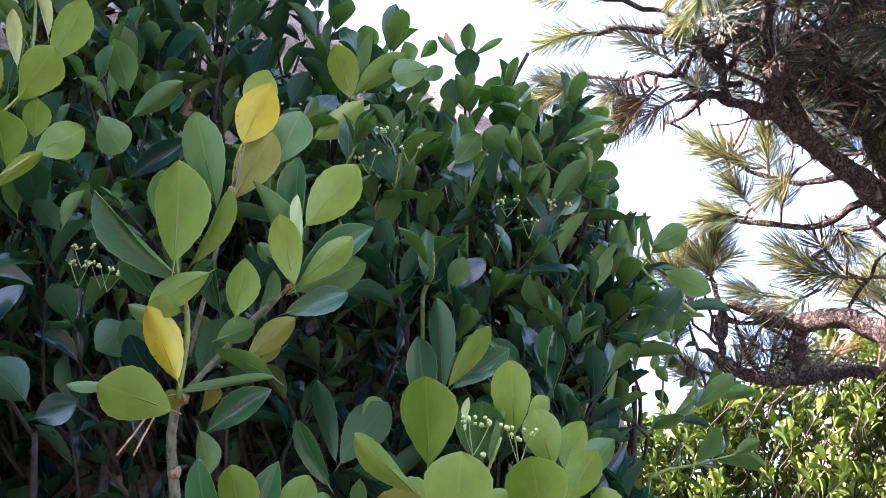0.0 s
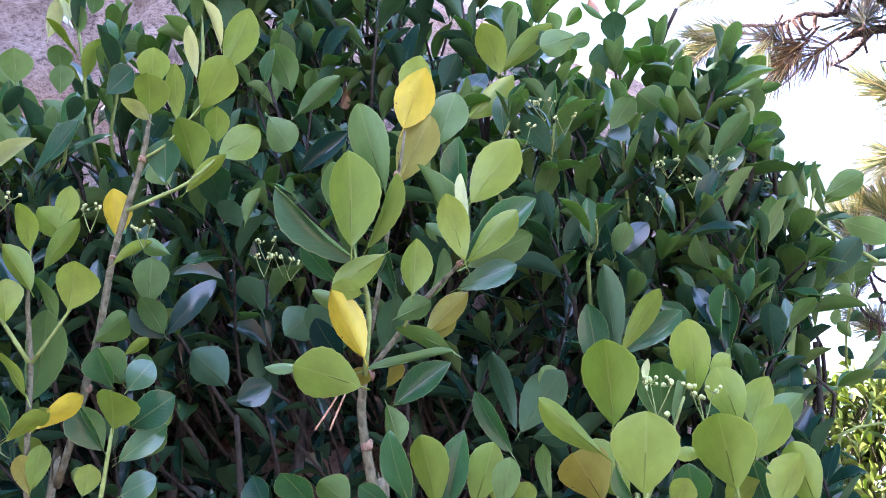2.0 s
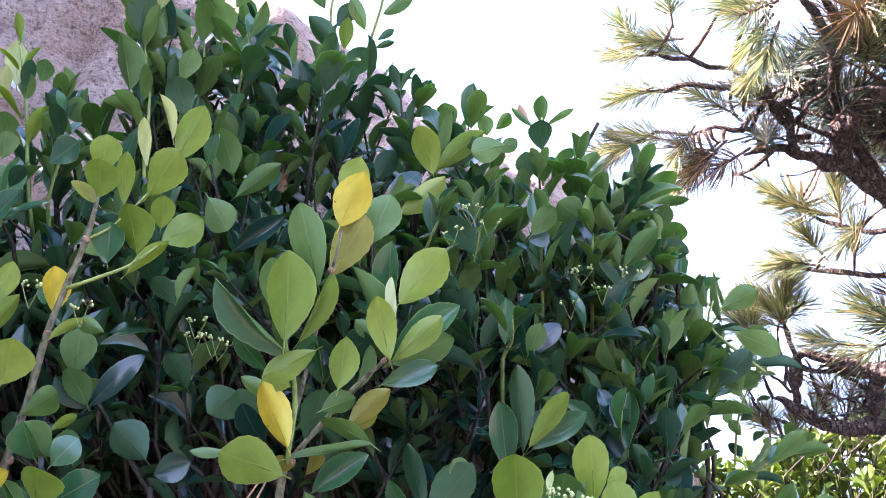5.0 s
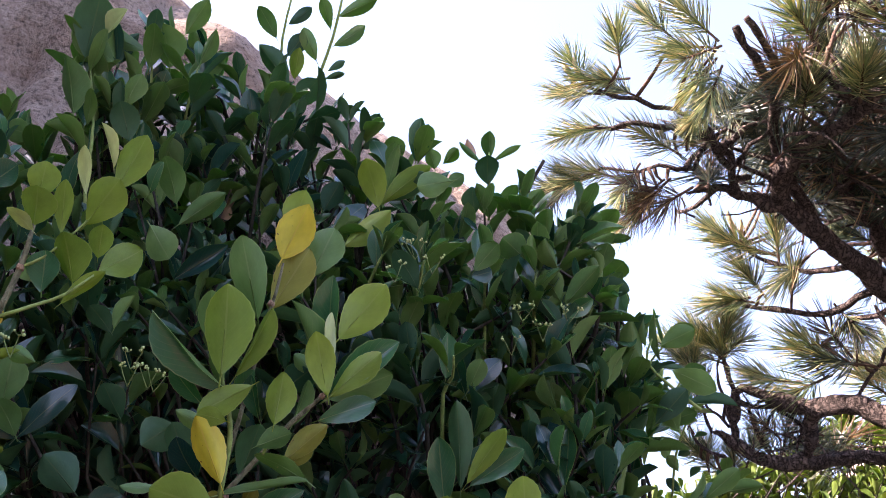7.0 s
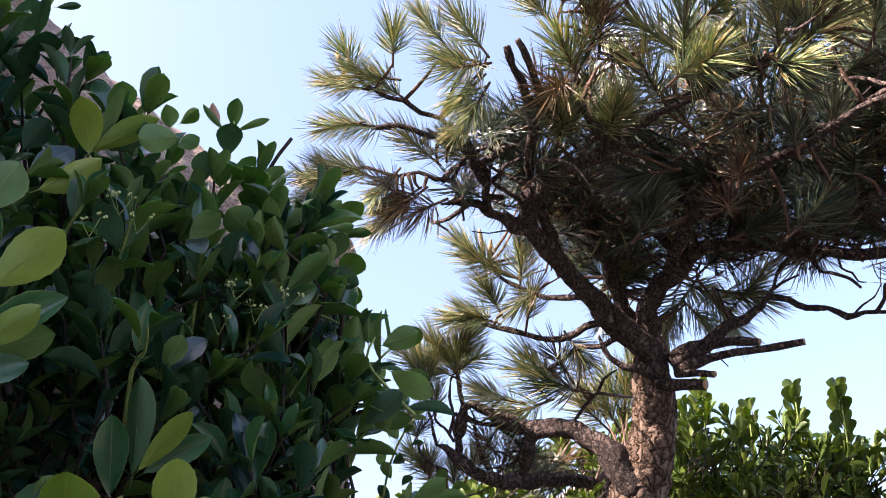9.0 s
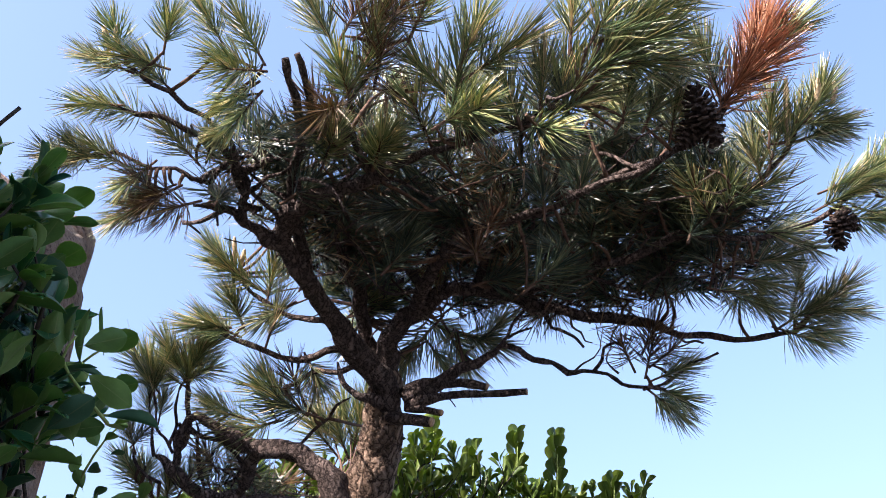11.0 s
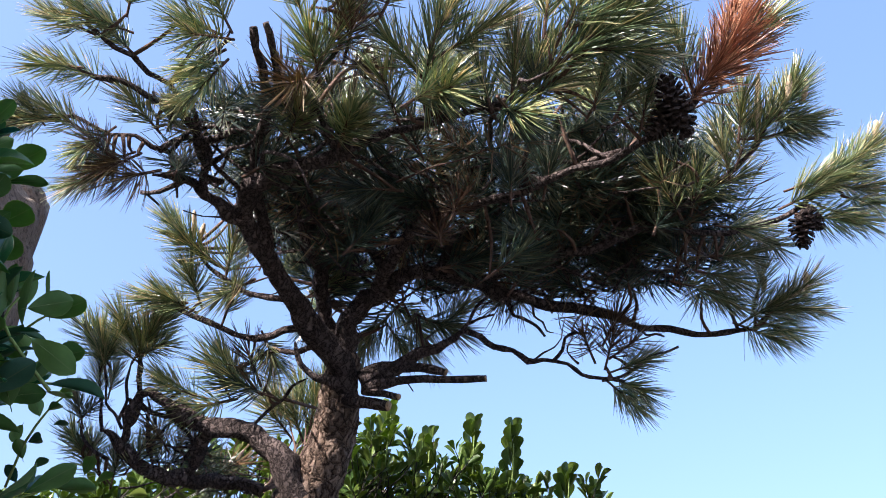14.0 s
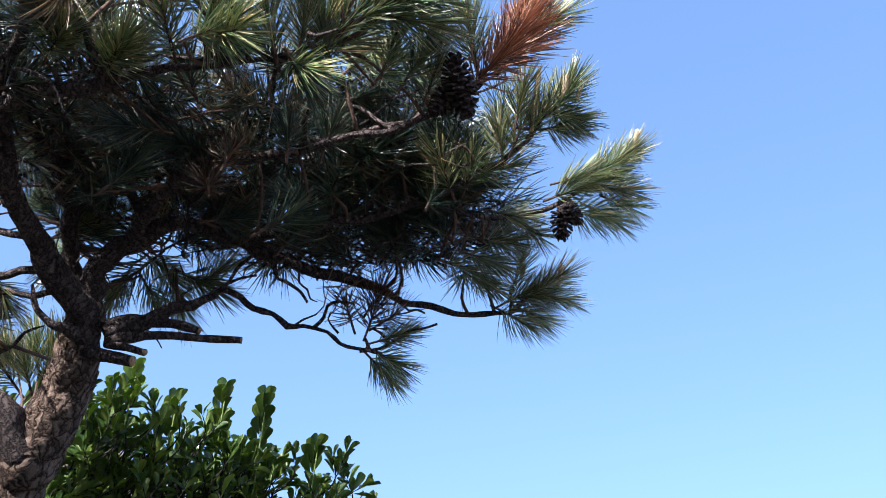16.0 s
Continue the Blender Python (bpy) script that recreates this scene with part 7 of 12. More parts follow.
limb("bough", pine, [(0.556, 1.164, 2.373, 0.0048), (0.610, 1.181, 2.385, 0.0041), (0.659, 1.210, 2.381, 0.0033), (0.709, 1.230, 2.360, 0.0025), (0.750, 1.270, 2.355, 0.0016)], PINE_LIMB, 6, 0.022, 0.25)
limb("bough", pine, [(1.152, 1.103, 2.545, 0.0066), (1.153, 1.087, 2.565, 0.0056), (1.166, 1.075, 2.585, 0.0045), (1.164, 1.054, 2.600, 0.0034), (1.171, 1.034, 2.615, 0.0022)], PINE_LIMB, 6, 0.022, 0.25)
limb("bough", pine, [(0.981, 0.779, 2.389, 0.0048), (0.970, 0.807, 2.417, 0.0041), (0.956, 0.834, 2.447, 0.0033), (0.948, 0.871, 2.466, 0.0025), (0.948, 0.909, 2.483, 0.0016)], PINE_LIMB, 6, 0.022, 0.25)
limb("bough", pine, [(0.825, 1.114, 2.361, 0.0068), (0.862, 1.144, 2.376, 0.0058), (0.886, 1.157, 2.418, 0.0047), (0.909, 1.144, 2.461, 0.0035), (0.901, 1.116, 2.502, 0.0023)], PINE_LIMB, 6, 0.022, 0.25)
limb("bough", pine, [(0.807, 1.266, 2.402, 0.0046), (0.823, 1.220, 2.409, 0.0039), (0.857, 1.198, 2.438, 0.0031), (0.874, 1.197, 2.484, 0.0023), (0.900, 1.212, 2.523, 0.0016)], PINE_LIMB, 6, 0.022, 0.25)
limb("bough", pine, [(1.207, 1.076, 2.561, 0.0066), (1.183, 1.121, 2.572, 0.0056), (1.152, 1.156, 2.596, 0.0045), (1.147, 1.186, 2.639, 0.0034), (1.164, 1.218, 2.677, 0.0023)], PINE_LIMB, 6, 0.022, 0.25)
limb("bough", pine, [(1.221, 1.069, 2.564, 0.0051), (1.203, 1.079, 2.601, 0.0043), (1.172, 1.074, 2.631, 0.0034), (1.137, 1.061, 2.652, 0.0026), (1.117, 1.043, 2.686, 0.0017)], PINE_LIMB, 6, 0.022, 0.25)
limb("bough", pine, [(0.743, 1.362, 2.389, 0.0068), (0.714, 1.334, 2.413, 0.0058), (0.682, 1.304, 2.427, 0.0046), (0.639, 1.286, 2.432, 0.0035), (0.612, 1.249, 2.428, 0.0023)], PINE_LIMB, 6, 0.022, 0.25)
limb("bough", pine, [(0.778, 0.808, 2.425, 0.0049), (0.797, 0.864, 2.428, 0.0041), (0.832, 0.904, 2.454, 0.0033), (0.865, 0.952, 2.464, 0.0025), (0.879, 1.010, 2.467, 0.0017)], PINE_LIMB, 6, 0.022, 0.25)
limb("bough", pine, [(0.447, 1.242, 2.368, 0.0052), (0.424, 1.300, 2.365, 0.0044), (0.409, 1.358, 2.387, 0.0035), (0.424, 1.408, 2.422, 0.0027), (0.466, 1.454, 2.435, 0.0018)], PINE_LIMB, 6, 0.022, 0.25)
limb("bough", pine, [(0.441, 1.183, 2.410, 0.0072), (0.464, 1.173, 2.420, 0.0061), (0.480, 1.157, 2.434, 0.0049), (0.505, 1.150, 2.441, 0.0037), (0.531, 1.149, 2.447, 0.0025)], PINE_LIMB, 6, 0.022, 0.25)
limb("bough", pine, [(0.992, 0.755, 2.397, 0.0063), (0.979, 0.801, 2.406, 0.0054), (0.968, 0.849, 2.410, 0.0043), (0.946, 0.879, 2.441, 0.0032), (0.943, 0.922, 2.463, 0.0021)], PINE_LIMB, 6, 0.022, 0.25)
limb("bough", pine, [(0.737, 0.867, 2.412, 0.0044), (0.707, 0.917, 2.423, 0.0038), (0.675, 0.966, 2.434, 0.0030), (0.643, 1.008, 2.460, 0.0023), (0.603, 1.049, 2.478, 0.0015)], PINE_LIMB, 6, 0.022, 0.25)
limb("bough", pine, [(0.393, 1.172, 2.439, 0.0059), (0.403, 1.192, 2.455, 0.0050), (0.406, 1.210, 2.476, 0.0040), (0.400, 1.234, 2.488, 0.0030), (0.398, 1.255, 2.506, 0.0020)], PINE_LIMB, 6, 0.022, 0.25)
limb("bough", pine, [(0.942, 1.193, 2.364, 0.0046), (0.968, 1.197, 2.392, 0.0039), (0.995, 1.201, 2.418, 0.0031), (1.024, 1.206, 2.442, 0.0023), (1.060, 1.210, 2.452, 0.0016)], PINE_LIMB, 6, 0.022, 0.25)
limb("bough", pine, [(0.845, 1.038, 2.367, 0.0038), (0.804, 1.086, 2.371, 0.0032), (0.752, 1.114, 2.391, 0.0026), (0.716, 1.157, 2.420, 0.0019), (0.676, 1.190, 2.455, 0.0013)], PINE_LIMB, 6, 0.022, 0.25)
limb("bough", pine, [(1.178, 1.089, 2.555, 0.0043), (1.179, 1.065, 2.580, 0.0036), (1.184, 1.040, 2.605, 0.0029), (1.196, 1.020, 2.632, 0.0022), (1.200, 0.990, 2.651, 0.0015)], PINE_LIMB, 6, 0.022, 0.25)
limb("bough", pine, [(0.912, 0.908, 2.368, 0.0053), (0.877, 0.875, 2.392, 0.0045), (0.852, 0.828, 2.400, 0.0036), (0.821, 0.791, 2.425, 0.0027), (0.823, 0.749, 2.458, 0.0018)], PINE_LIMB, 6, 0.022, 0.25)
limb("bough", pine, [(0.556, 1.171, 2.371, 0.0059), (0.540, 1.195, 2.398, 0.0050), (0.516, 1.218, 2.420, 0.0040), (0.487, 1.230, 2.442, 0.0030), (0.457, 1.239, 2.465, 0.0020)], PINE_LIMB, 6, 0.022, 0.25)
limb("bough", pine, [(0.466, 1.208, 2.388, 0.0055), (0.477, 1.181, 2.390, 0.0046), (0.483, 1.153, 2.397, 0.0037), (0.502, 1.131, 2.399, 0.0028), (0.503, 1.102, 2.400, 0.0019)], PINE_LIMB, 6, 0.022, 0.25)
limb("bough", pine, [(0.461, 1.243, 2.368, 0.0038), (0.445, 1.280, 2.386, 0.0032), (0.456, 1.321, 2.399, 0.0026), (0.472, 1.362, 2.407, 0.0019), (0.479, 1.398, 2.431, 0.0013)], PINE_LIMB, 6, 0.022, 0.25)
limb("bough", pine, [(1.076, 1.147, 2.505, 0.0072), (1.067, 1.119, 2.526, 0.0061), (1.060, 1.098, 2.553, 0.0049), (1.041, 1.072, 2.568, 0.0037), (1.040, 1.038, 2.581, 0.0024)], PINE_LIMB, 6, 0.022, 0.25)
limb("bough", pine, [(0.932, 0.865, 2.378, 0.0064), (0.925, 0.896, 2.388, 0.0055), (0.914, 0.921, 2.409, 0.0044), (0.896, 0.930, 2.435, 0.0033), (0.876, 0.924, 2.461, 0.0022)], PINE_LIMB, 6, 0.022, 0.25)
limb("bough", pine, [(0.469, 1.223, 2.374, 0.0063), (0.509, 1.248, 2.394, 0.0054), (0.521, 1.289, 2.424, 0.0043), (0.529, 1.337, 2.441, 0.0032), (0.535, 1.375, 2.476, 0.0021)], PINE_LIMB, 6, 0.022, 0.25)
limb("bough", pine, [(0.429, 1.243, 2.376, 0.0070), (0.436, 1.274, 2.400, 0.0060), (0.457, 1.291, 2.428, 0.0048), (0.463, 1.321, 2.453, 0.0036), (0.451, 1.346, 2.481, 0.0024)], PINE_LIMB, 6, 0.022, 0.25)
limb("bough", pine, [(1.152, 1.103, 2.545, 0.0065), (1.189, 1.076, 2.544, 0.0055), (1.199, 1.037, 2.565, 0.0044), (1.192, 0.996, 2.584, 0.0033), (1.186, 0.966, 2.618, 0.0022)], PINE_LIMB, 6, 0.022, 0.25)
limb("bough", pine, [(0.401, 1.160, 2.437, 0.0054), (0.392, 1.204, 2.448, 0.0046), (0.410, 1.242, 2.468, 0.0036), (0.438, 1.272, 2.490, 0.0027), (0.468, 1.299, 2.515, 0.0018)], PINE_LIMB, 6, 0.022, 0.25)
limb("bough", pine, [(1.003, 1.168, 2.447, 0.0055), (1.036, 1.143, 2.471, 0.0047), (1.078, 1.137, 2.493, 0.0037), (1.119, 1.157, 2.506, 0.0028), (1.154, 1.187, 2.518, 0.0019)], PINE_LIMB, 6, 0.022, 0.25)
limb("bough", pine, [(0.366, 1.175, 2.448, 0.0039), (0.352, 1.229, 2.476, 0.0033), (0.377, 1.278, 2.501, 0.0027), (0.401, 1.330, 2.524, 0.0020), (0.405, 1.377, 2.564, 0.0013)], PINE_LIMB, 6, 0.022, 0.25)
limb("bough", pine, [(0.409, 1.231, 2.400, 0.0048), (0.427, 1.209, 2.440, 0.0041), (0.468, 1.195, 2.464, 0.0033), (0.507, 1.181, 2.492, 0.0025), (0.544, 1.182, 2.525, 0.0016)], PINE_LIMB, 6, 0.022, 0.25)
limb("bough", pine, [(1.192, 1.082, 2.558, 0.0075), (1.220, 1.061, 2.608, 0.0064), (1.254, 1.043, 2.655, 0.0051), (1.277, 1.018, 2.707, 0.0038), (1.271, 1.011, 2.767, 0.0025)], PINE_LIMB, 6, 0.022, 0.25)
limb("bough", pine, [(1.126, 1.117, 2.536, 0.0045), (1.120, 1.095, 2.573, 0.0038), (1.129, 1.066, 2.605, 0.0030), (1.148, 1.055, 2.643, 0.0023), (1.166, 1.033, 2.676, 0.0015)], PINE_LIMB, 6, 0.022, 0.25)
limb("bough", pine, [(0.838, 1.063, 2.369, 0.0067), (0.861, 1.092, 2.385, 0.0057), (0.878, 1.117, 2.412, 0.0045), (0.878, 1.129, 2.450, 0.0034), (0.857, 1.137, 2.483, 0.0023)], PINE_LIMB, 6, 0.022, 0.25)
limb("bough", pine, [(0.558, 1.004, 2.429, 0.0046), (0.560, 1.034, 2.417, 0.0039), (0.568, 1.066, 2.421, 0.0031), (0.576, 1.096, 2.429, 0.0023), (0.602, 1.116, 2.430, 0.0015)], PINE_LIMB, 6, 0.022, 0.25)
limb("dead_twig", pine, [(0.609, 1.747, 2.039, 0.0027), (0.592, 1.732, 2.042, 0.0021), (0.581, 1.744, 2.046, 0.0017), (0.569, 1.758, 2.049, 0.0012)], PINE_LIMB, 5, 0.03, 0.2)
limb("dead_twig", pine, [(0.575, 1.750, 2.067, 0.0027), (0.580, 1.774, 2.055, 0.0022), (0.594, 1.779, 2.041, 0.0017), (0.607, 1.782, 2.026, 0.0012)], PINE_LIMB, 5, 0.03, 0.2)
limb("dead_twig", pine, [(0.631, 1.668, 2.126, 0.0027), (0.614, 1.676, 2.127, 0.0022), (0.597, 1.672, 2.113, 0.0016), (0.581, 1.681, 2.109, 0.0011)], PINE_LIMB, 5, 0.03, 0.2)
limb("dead_twig", pine, [(0.583, 1.716, 2.106, 0.0027), (0.575, 1.700, 2.121, 0.0022), (0.573, 1.703, 2.142, 0.0017), (0.568, 1.675, 2.153, 0.0012)], PINE_LIMB, 5, 0.03, 0.2)
limb("dead_twig", pine, [(0.665, 1.692, 2.061, 0.0027), (0.652, 1.683, 2.062, 0.0021), (0.640, 1.683, 2.063, 0.0016), (0.634, 1.696, 2.072, 0.0012)], PINE_LIMB, 5, 0.03, 0.2)
limb("dead_twig", pine, [(0.559, 1.704, 2.144, 0.0027), (0.577, 1.711, 2.136, 0.0022), (0.590, 1.693, 2.122, 0.0017), (0.603, 1.668, 2.115, 0.0012)], PINE_LIMB, 5, 0.03, 0.2)
limb("dead_twig", pine, [(0.624, 1.722, 2.059, 0.0027), (0.628, 1.737, 2.053, 0.0022), (0.618, 1.729, 2.043, 0.0017), (0.610, 1.717, 2.029, 0.0011)], PINE_LIMB, 5, 0.03, 0.2)
limb("dead_twig", pine, [(0.609, 1.747, 2.039, 0.0027), (0.603, 1.721, 2.043, 0.0021), (0.608, 1.725, 2.055, 0.0017), (0.605, 1.712, 2.063, 0.0012)], PINE_LIMB, 5, 0.03, 0.2)
limb("dead_twig", pine, [(0.665, 1.692, 2.061, 0.0027), (0.686, 1.682, 2.049, 0.0022), (0.705, 1.697, 2.034, 0.0017), (0.723, 1.704, 2.017, 0.0012)], PINE_LIMB, 5, 0.03, 0.2)
limb("dead_twig", pine, [(0.768, 1.659, 2.009, 0.0027), (0.790, 1.662, 2.006, 0.0022), (0.806, 1.657, 1.995, 0.0017), (0.817, 1.633, 1.992, 0.0012)], PINE_LIMB, 5, 0.03, 0.2)
limb("dead_twig", pine, [(0.734, 1.617, 2.098, 0.0027), (0.754, 1.623, 2.091, 0.0022), (0.771, 1.615, 2.084, 0.0017), (0.782, 1.588, 2.077, 0.0012)], PINE_LIMB, 5, 0.03, 0.2)
limb("dead_twig", pine, [(0.631, 1.668, 2.126, 0.0027), (0.630, 1.685, 2.121, 0.0022), (0.632, 1.694, 2.113, 0.0017), (0.628, 1.684, 2.098, 0.0012)], PINE_LIMB, 5, 0.03, 0.2)
limb("dead_twig", pine, [(0.705, 1.705, 2.006, 0.0027), (0.692, 1.728, 2.016, 0.0022), (0.675, 1.735, 2.009, 0.0017), (0.662, 1.729, 1.991, 0.0012)], PINE_LIMB, 5, 0.03, 0.2)
limb("dead_twig", pine, [(0.559, 1.704, 2.144, 0.0027), (0.567, 1.719, 2.136, 0.0022), (0.583, 1.734, 2.133, 0.0017), (0.596, 1.727, 2.126, 0.0012)], PINE_LIMB, 5, 0.03, 0.2)
limb("dead_twig", pine, [(0.705, 1.670, 2.053, 0.0027), (0.686, 1.677, 2.066, 0.0022), (0.670, 1.706, 2.070, 0.0017), (0.651, 1.727, 2.074, 0.0012)], PINE_LIMB, 5, 0.03, 0.2)
limb("dead_twig", pine, [(0.705, 1.670, 2.053, 0.0027), (0.724, 1.686, 2.044, 0.0022), (0.729, 1.674, 2.024, 0.0017), (0.736, 1.694, 2.012, 0.0012)], PINE_LIMB, 5, 0.03, 0.2)
limb("dead_twig", pine, [(0.705, 1.670, 2.053, 0.0027), (0.689, 1.650, 2.060, 0.0021), (0.695, 1.657, 2.079, 0.0017), (0.677, 1.637, 2.086, 0.0012)], PINE_LIMB, 5, 0.03, 0.2)
limb("dead_twig", pine, [(0.768, 1.659, 2.009, 0.0027), (0.789, 1.654, 2.006, 0.0022), (0.800, 1.629, 1.993, 0.0017), (0.808, 1.608, 1.975, 0.0011)], PINE_LIMB, 5, 0.03, 0.2)
limb("dead_twig", pine, [(1.143, 0.996, 2.376, 0.0025), (1.131, 1.007, 2.360, 0.0020), (1.117, 1.024, 2.360, 0.0016), (1.105, 1.034, 2.344, 0.0011)], PINE_LIMB, 5, 0.03, 0.2)
limb("dead_twig", pine, [(1.075, 1.064, 2.347, 0.0025), (1.057, 1.070, 2.342, 0.0020), (1.053, 1.092, 2.349, 0.0016), (1.036, 1.093, 2.332, 0.0011)], PINE_LIMB, 5, 0.03, 0.2)
limb("dead_twig", pine, [(0.815, 1.300, 2.271, 0.0025), (0.829, 1.318, 2.262, 0.0021), (0.840, 1.321, 2.247, 0.0016), (0.853, 1.319, 2.232, 0.0011)], PINE_LIMB, 5, 0.03, 0.2)
limb("dead_twig", pine, [(0.867, 1.229, 2.318, 0.0025), (0.879, 1.243, 2.313, 0.0021), (0.897, 1.251, 2.313, 0.0016), (0.910, 1.262, 2.308, 0.0011)], PINE_LIMB, 5, 0.03, 0.2)
limb("dead_twig", pine, [(0.972, 1.156, 2.320, 0.0025), (0.952, 1.168, 2.322, 0.0020), (0.932, 1.172, 2.331, 0.0016), (0.914, 1.174, 2.342, 0.0011)], PINE_LIMB, 5, 0.03, 0.2)
limb("dead_twig", pine, [(1.051, 1.119, 2.295, 0.0025), (1.037, 1.119, 2.314, 0.0021), (1.009, 1.118, 2.317, 0.0016), (0.980, 1.107, 2.321, 0.0011)], PINE_LIMB, 5, 0.03, 0.2)
limb("dead_twig", pine, [(0.919, 1.292, 2.183, 0.0025), (0.932, 1.309, 2.170, 0.0021), (0.941, 1.290, 2.152, 0.0016), (0.962, 1.299, 2.142, 0.0011)], PINE_LIMB, 5, 0.03, 0.2)
limb("dead_twig", pine, [(1.051, 1.119, 2.295, 0.0025), (1.070, 1.113, 2.306, 0.0021), (1.089, 1.110, 2.302, 0.0016), (1.111, 1.114, 2.297, 0.0011)], PINE_LIMB, 5, 0.03, 0.2)
limb("dead_twig", pine, [(1.194, 1.093, 2.195, 0.0025), (1.183, 1.098, 2.205, 0.0021), (1.176, 1.104, 2.220, 0.0016), (1.171, 1.093, 2.231, 0.0011)], PINE_LIMB, 5, 0.03, 0.2)
limb("dead_twig", pine, [(0.698, 1.357, 2.303, 0.0025), (0.699, 1.365, 2.296, 0.0021), (0.689, 1.360, 2.284, 0.0016), (0.677, 1.356, 2.274, 0.0011)], PINE_LIMB, 5, 0.03, 0.2)
limb("dead_twig", pine, [(0.698, 1.357, 2.303, 0.0025), (0.705, 1.346, 2.299, 0.0020), (0.719, 1.352, 2.305, 0.0016), (0.729, 1.349, 2.301, 0.0011)], PINE_LIMB, 5, 0.03, 0.2)
limb("dead_twig", pine, [(1.051, 1.119, 2.295, 0.0025), (1.024, 1.124, 2.286, 0.0020), (1.006, 1.138, 2.278, 0.0016), (0.975, 1.138, 2.272, 0.0011)], PINE_LIMB, 5, 0.03, 0.2)
limb("dead_twig", pine, [(0.972, 1.156, 2.320, 0.0025), (0.954, 1.162, 2.303, 0.0020), (0.939, 1.173, 2.292, 0.0016), (0.927, 1.186, 2.280, 0.0011)], PINE_LIMB, 5, 0.03, 0.2)
limb("dead_twig", pine, [(1.124, 1.141, 2.197, 0.0025), (1.145, 1.137, 2.218, 0.0021), (1.160, 1.121, 2.229, 0.0016), (1.158, 1.098, 2.241, 0.0011)], PINE_LIMB, 5, 0.03, 0.2)
limb("dead_twig", pine, [(0.777, 1.354, 2.233, 0.0025), (0.773, 1.354, 2.216, 0.0020), (0.761, 1.359, 2.206, 0.0016), (0.742, 1.357, 2.201, 0.0011)], PINE_LIMB, 5, 0.03, 0.2)
limb("dead_twig", pine, [(1.051, 1.119, 2.295, 0.0025), (1.054, 1.095, 2.300, 0.0020), (1.076, 1.091, 2.317, 0.0016), (1.082, 1.082, 2.334, 0.0011)], PINE_LIMB, 5, 0.03, 0.2)
limb("dead_twig", pine, [(1.051, 1.119, 2.295, 0.0025), (1.061, 1.131, 2.289, 0.0021), (1.073, 1.141, 2.284, 0.0016), (1.074, 1.144, 2.271, 0.0011)], PINE_LIMB, 5, 0.03, 0.2)
limb("dead_twig", pine, [(1.075, 1.064, 2.347, 0.0025), (1.079, 1.067, 2.337, 0.0020), (1.083, 1.059, 2.325, 0.0016), (1.085, 1.052, 2.313, 0.0011)], PINE_LIMB, 5, 0.03, 0.2)
limb("dead_twig", pine, [(1.143, 0.996, 2.376, 0.0025), (1.133, 1.007, 2.386, 0.0021), (1.119, 1.003, 2.395, 0.0016), (1.124, 1.006, 2.416, 0.0011)], PINE_LIMB, 5, 0.03, 0.2)
limb("dead_twig", pine, [(0.815, 1.300, 2.271, 0.0025), (0.830, 1.315, 2.257, 0.0021), (0.843, 1.325, 2.240, 0.0016), (0.857, 1.315, 2.220, 0.0011)], PINE_LIMB, 5, 0.03, 0.2)
limb("dead_twig", pine, [(1.143, 0.996, 2.376, 0.0025), (1.153, 0.995, 2.370, 0.0020), (1.169, 1.003, 2.368, 0.0016), (1.173, 1.005, 2.358, 0.0011)], PINE_LIMB, 5, 0.03, 0.2)
limb("dead_twig", pine, [(0.698, 1.357, 2.303, 0.0025), (0.680, 1.347, 2.311, 0.0020), (0.663, 1.338, 2.320, 0.0016), (0.647, 1.332, 2.329, 0.0011)], PINE_LIMB, 5, 0.03, 0.2)
limb("dead_twig", pine, [(1.142, 1.063, 2.285, 0.0025), (1.141, 1.073, 2.305, 0.0021), (1.141, 1.069, 2.322, 0.0016), (1.119, 1.058, 2.327, 0.0011)], PINE_LIMB, 5, 0.03, 0.2)
limb("dead_twig", pine, [(0.777, 1.354, 2.233, 0.0025), (0.759, 1.333, 2.244, 0.0020), (0.751, 1.338, 2.267, 0.0016), (0.752, 1.336, 2.292, 0.0011)], PINE_LIMB, 5, 0.03, 0.2)
limb("dead_twig", pine, [(1.051, 1.119, 2.295, 0.0025), (1.042, 1.125, 2.286, 0.0020), (1.040, 1.144, 2.287, 0.0016), (1.033, 1.147, 2.274, 0.0011)], PINE_LIMB, 5, 0.03, 0.2)
limb("dead_twig", pine, [(1.051, 1.119, 2.295, 0.0025), (1.041, 1.124, 2.295, 0.0020), (1.027, 1.123, 2.284, 0.0016), (1.017, 1.127, 2.285, 0.0011)], PINE_LIMB, 5, 0.03, 0.2)
limb("dead_twig", pine, [(0.815, 1.300, 2.271, 0.0025), (0.807, 1.329, 2.277, 0.0021), (0.796, 1.341, 2.263, 0.0016), (0.804, 1.366, 2.254, 0.0011)], PINE_LIMB, 5, 0.03, 0.2)
limb("dead_twig", pine, [(0.915, 1.187, 2.331, 0.0025), (0.933, 1.172, 2.329, 0.0020), (0.957, 1.168, 2.341, 0.0016), (0.974, 1.155, 2.332, 0.0011)], PINE_LIMB, 5, 0.03, 0.2)
limb("sawn_stub", pine, [(0.890, 1.363, 2.152, 0.0128), (0.946, 1.292, 2.159, 0.0079), (0.995, 1.232, 2.154, 0.0070), (1.038, 1.177, 2.150, 0.0065)], PINE_LIMB, 10, 0.02, 0.25)
limb("saw_cut", pine, [(1.037, 1.179, 2.150, 0.0061), (1.040, 1.176, 2.150, 0.0059)], CUT_WOOD, 10, 0.01)
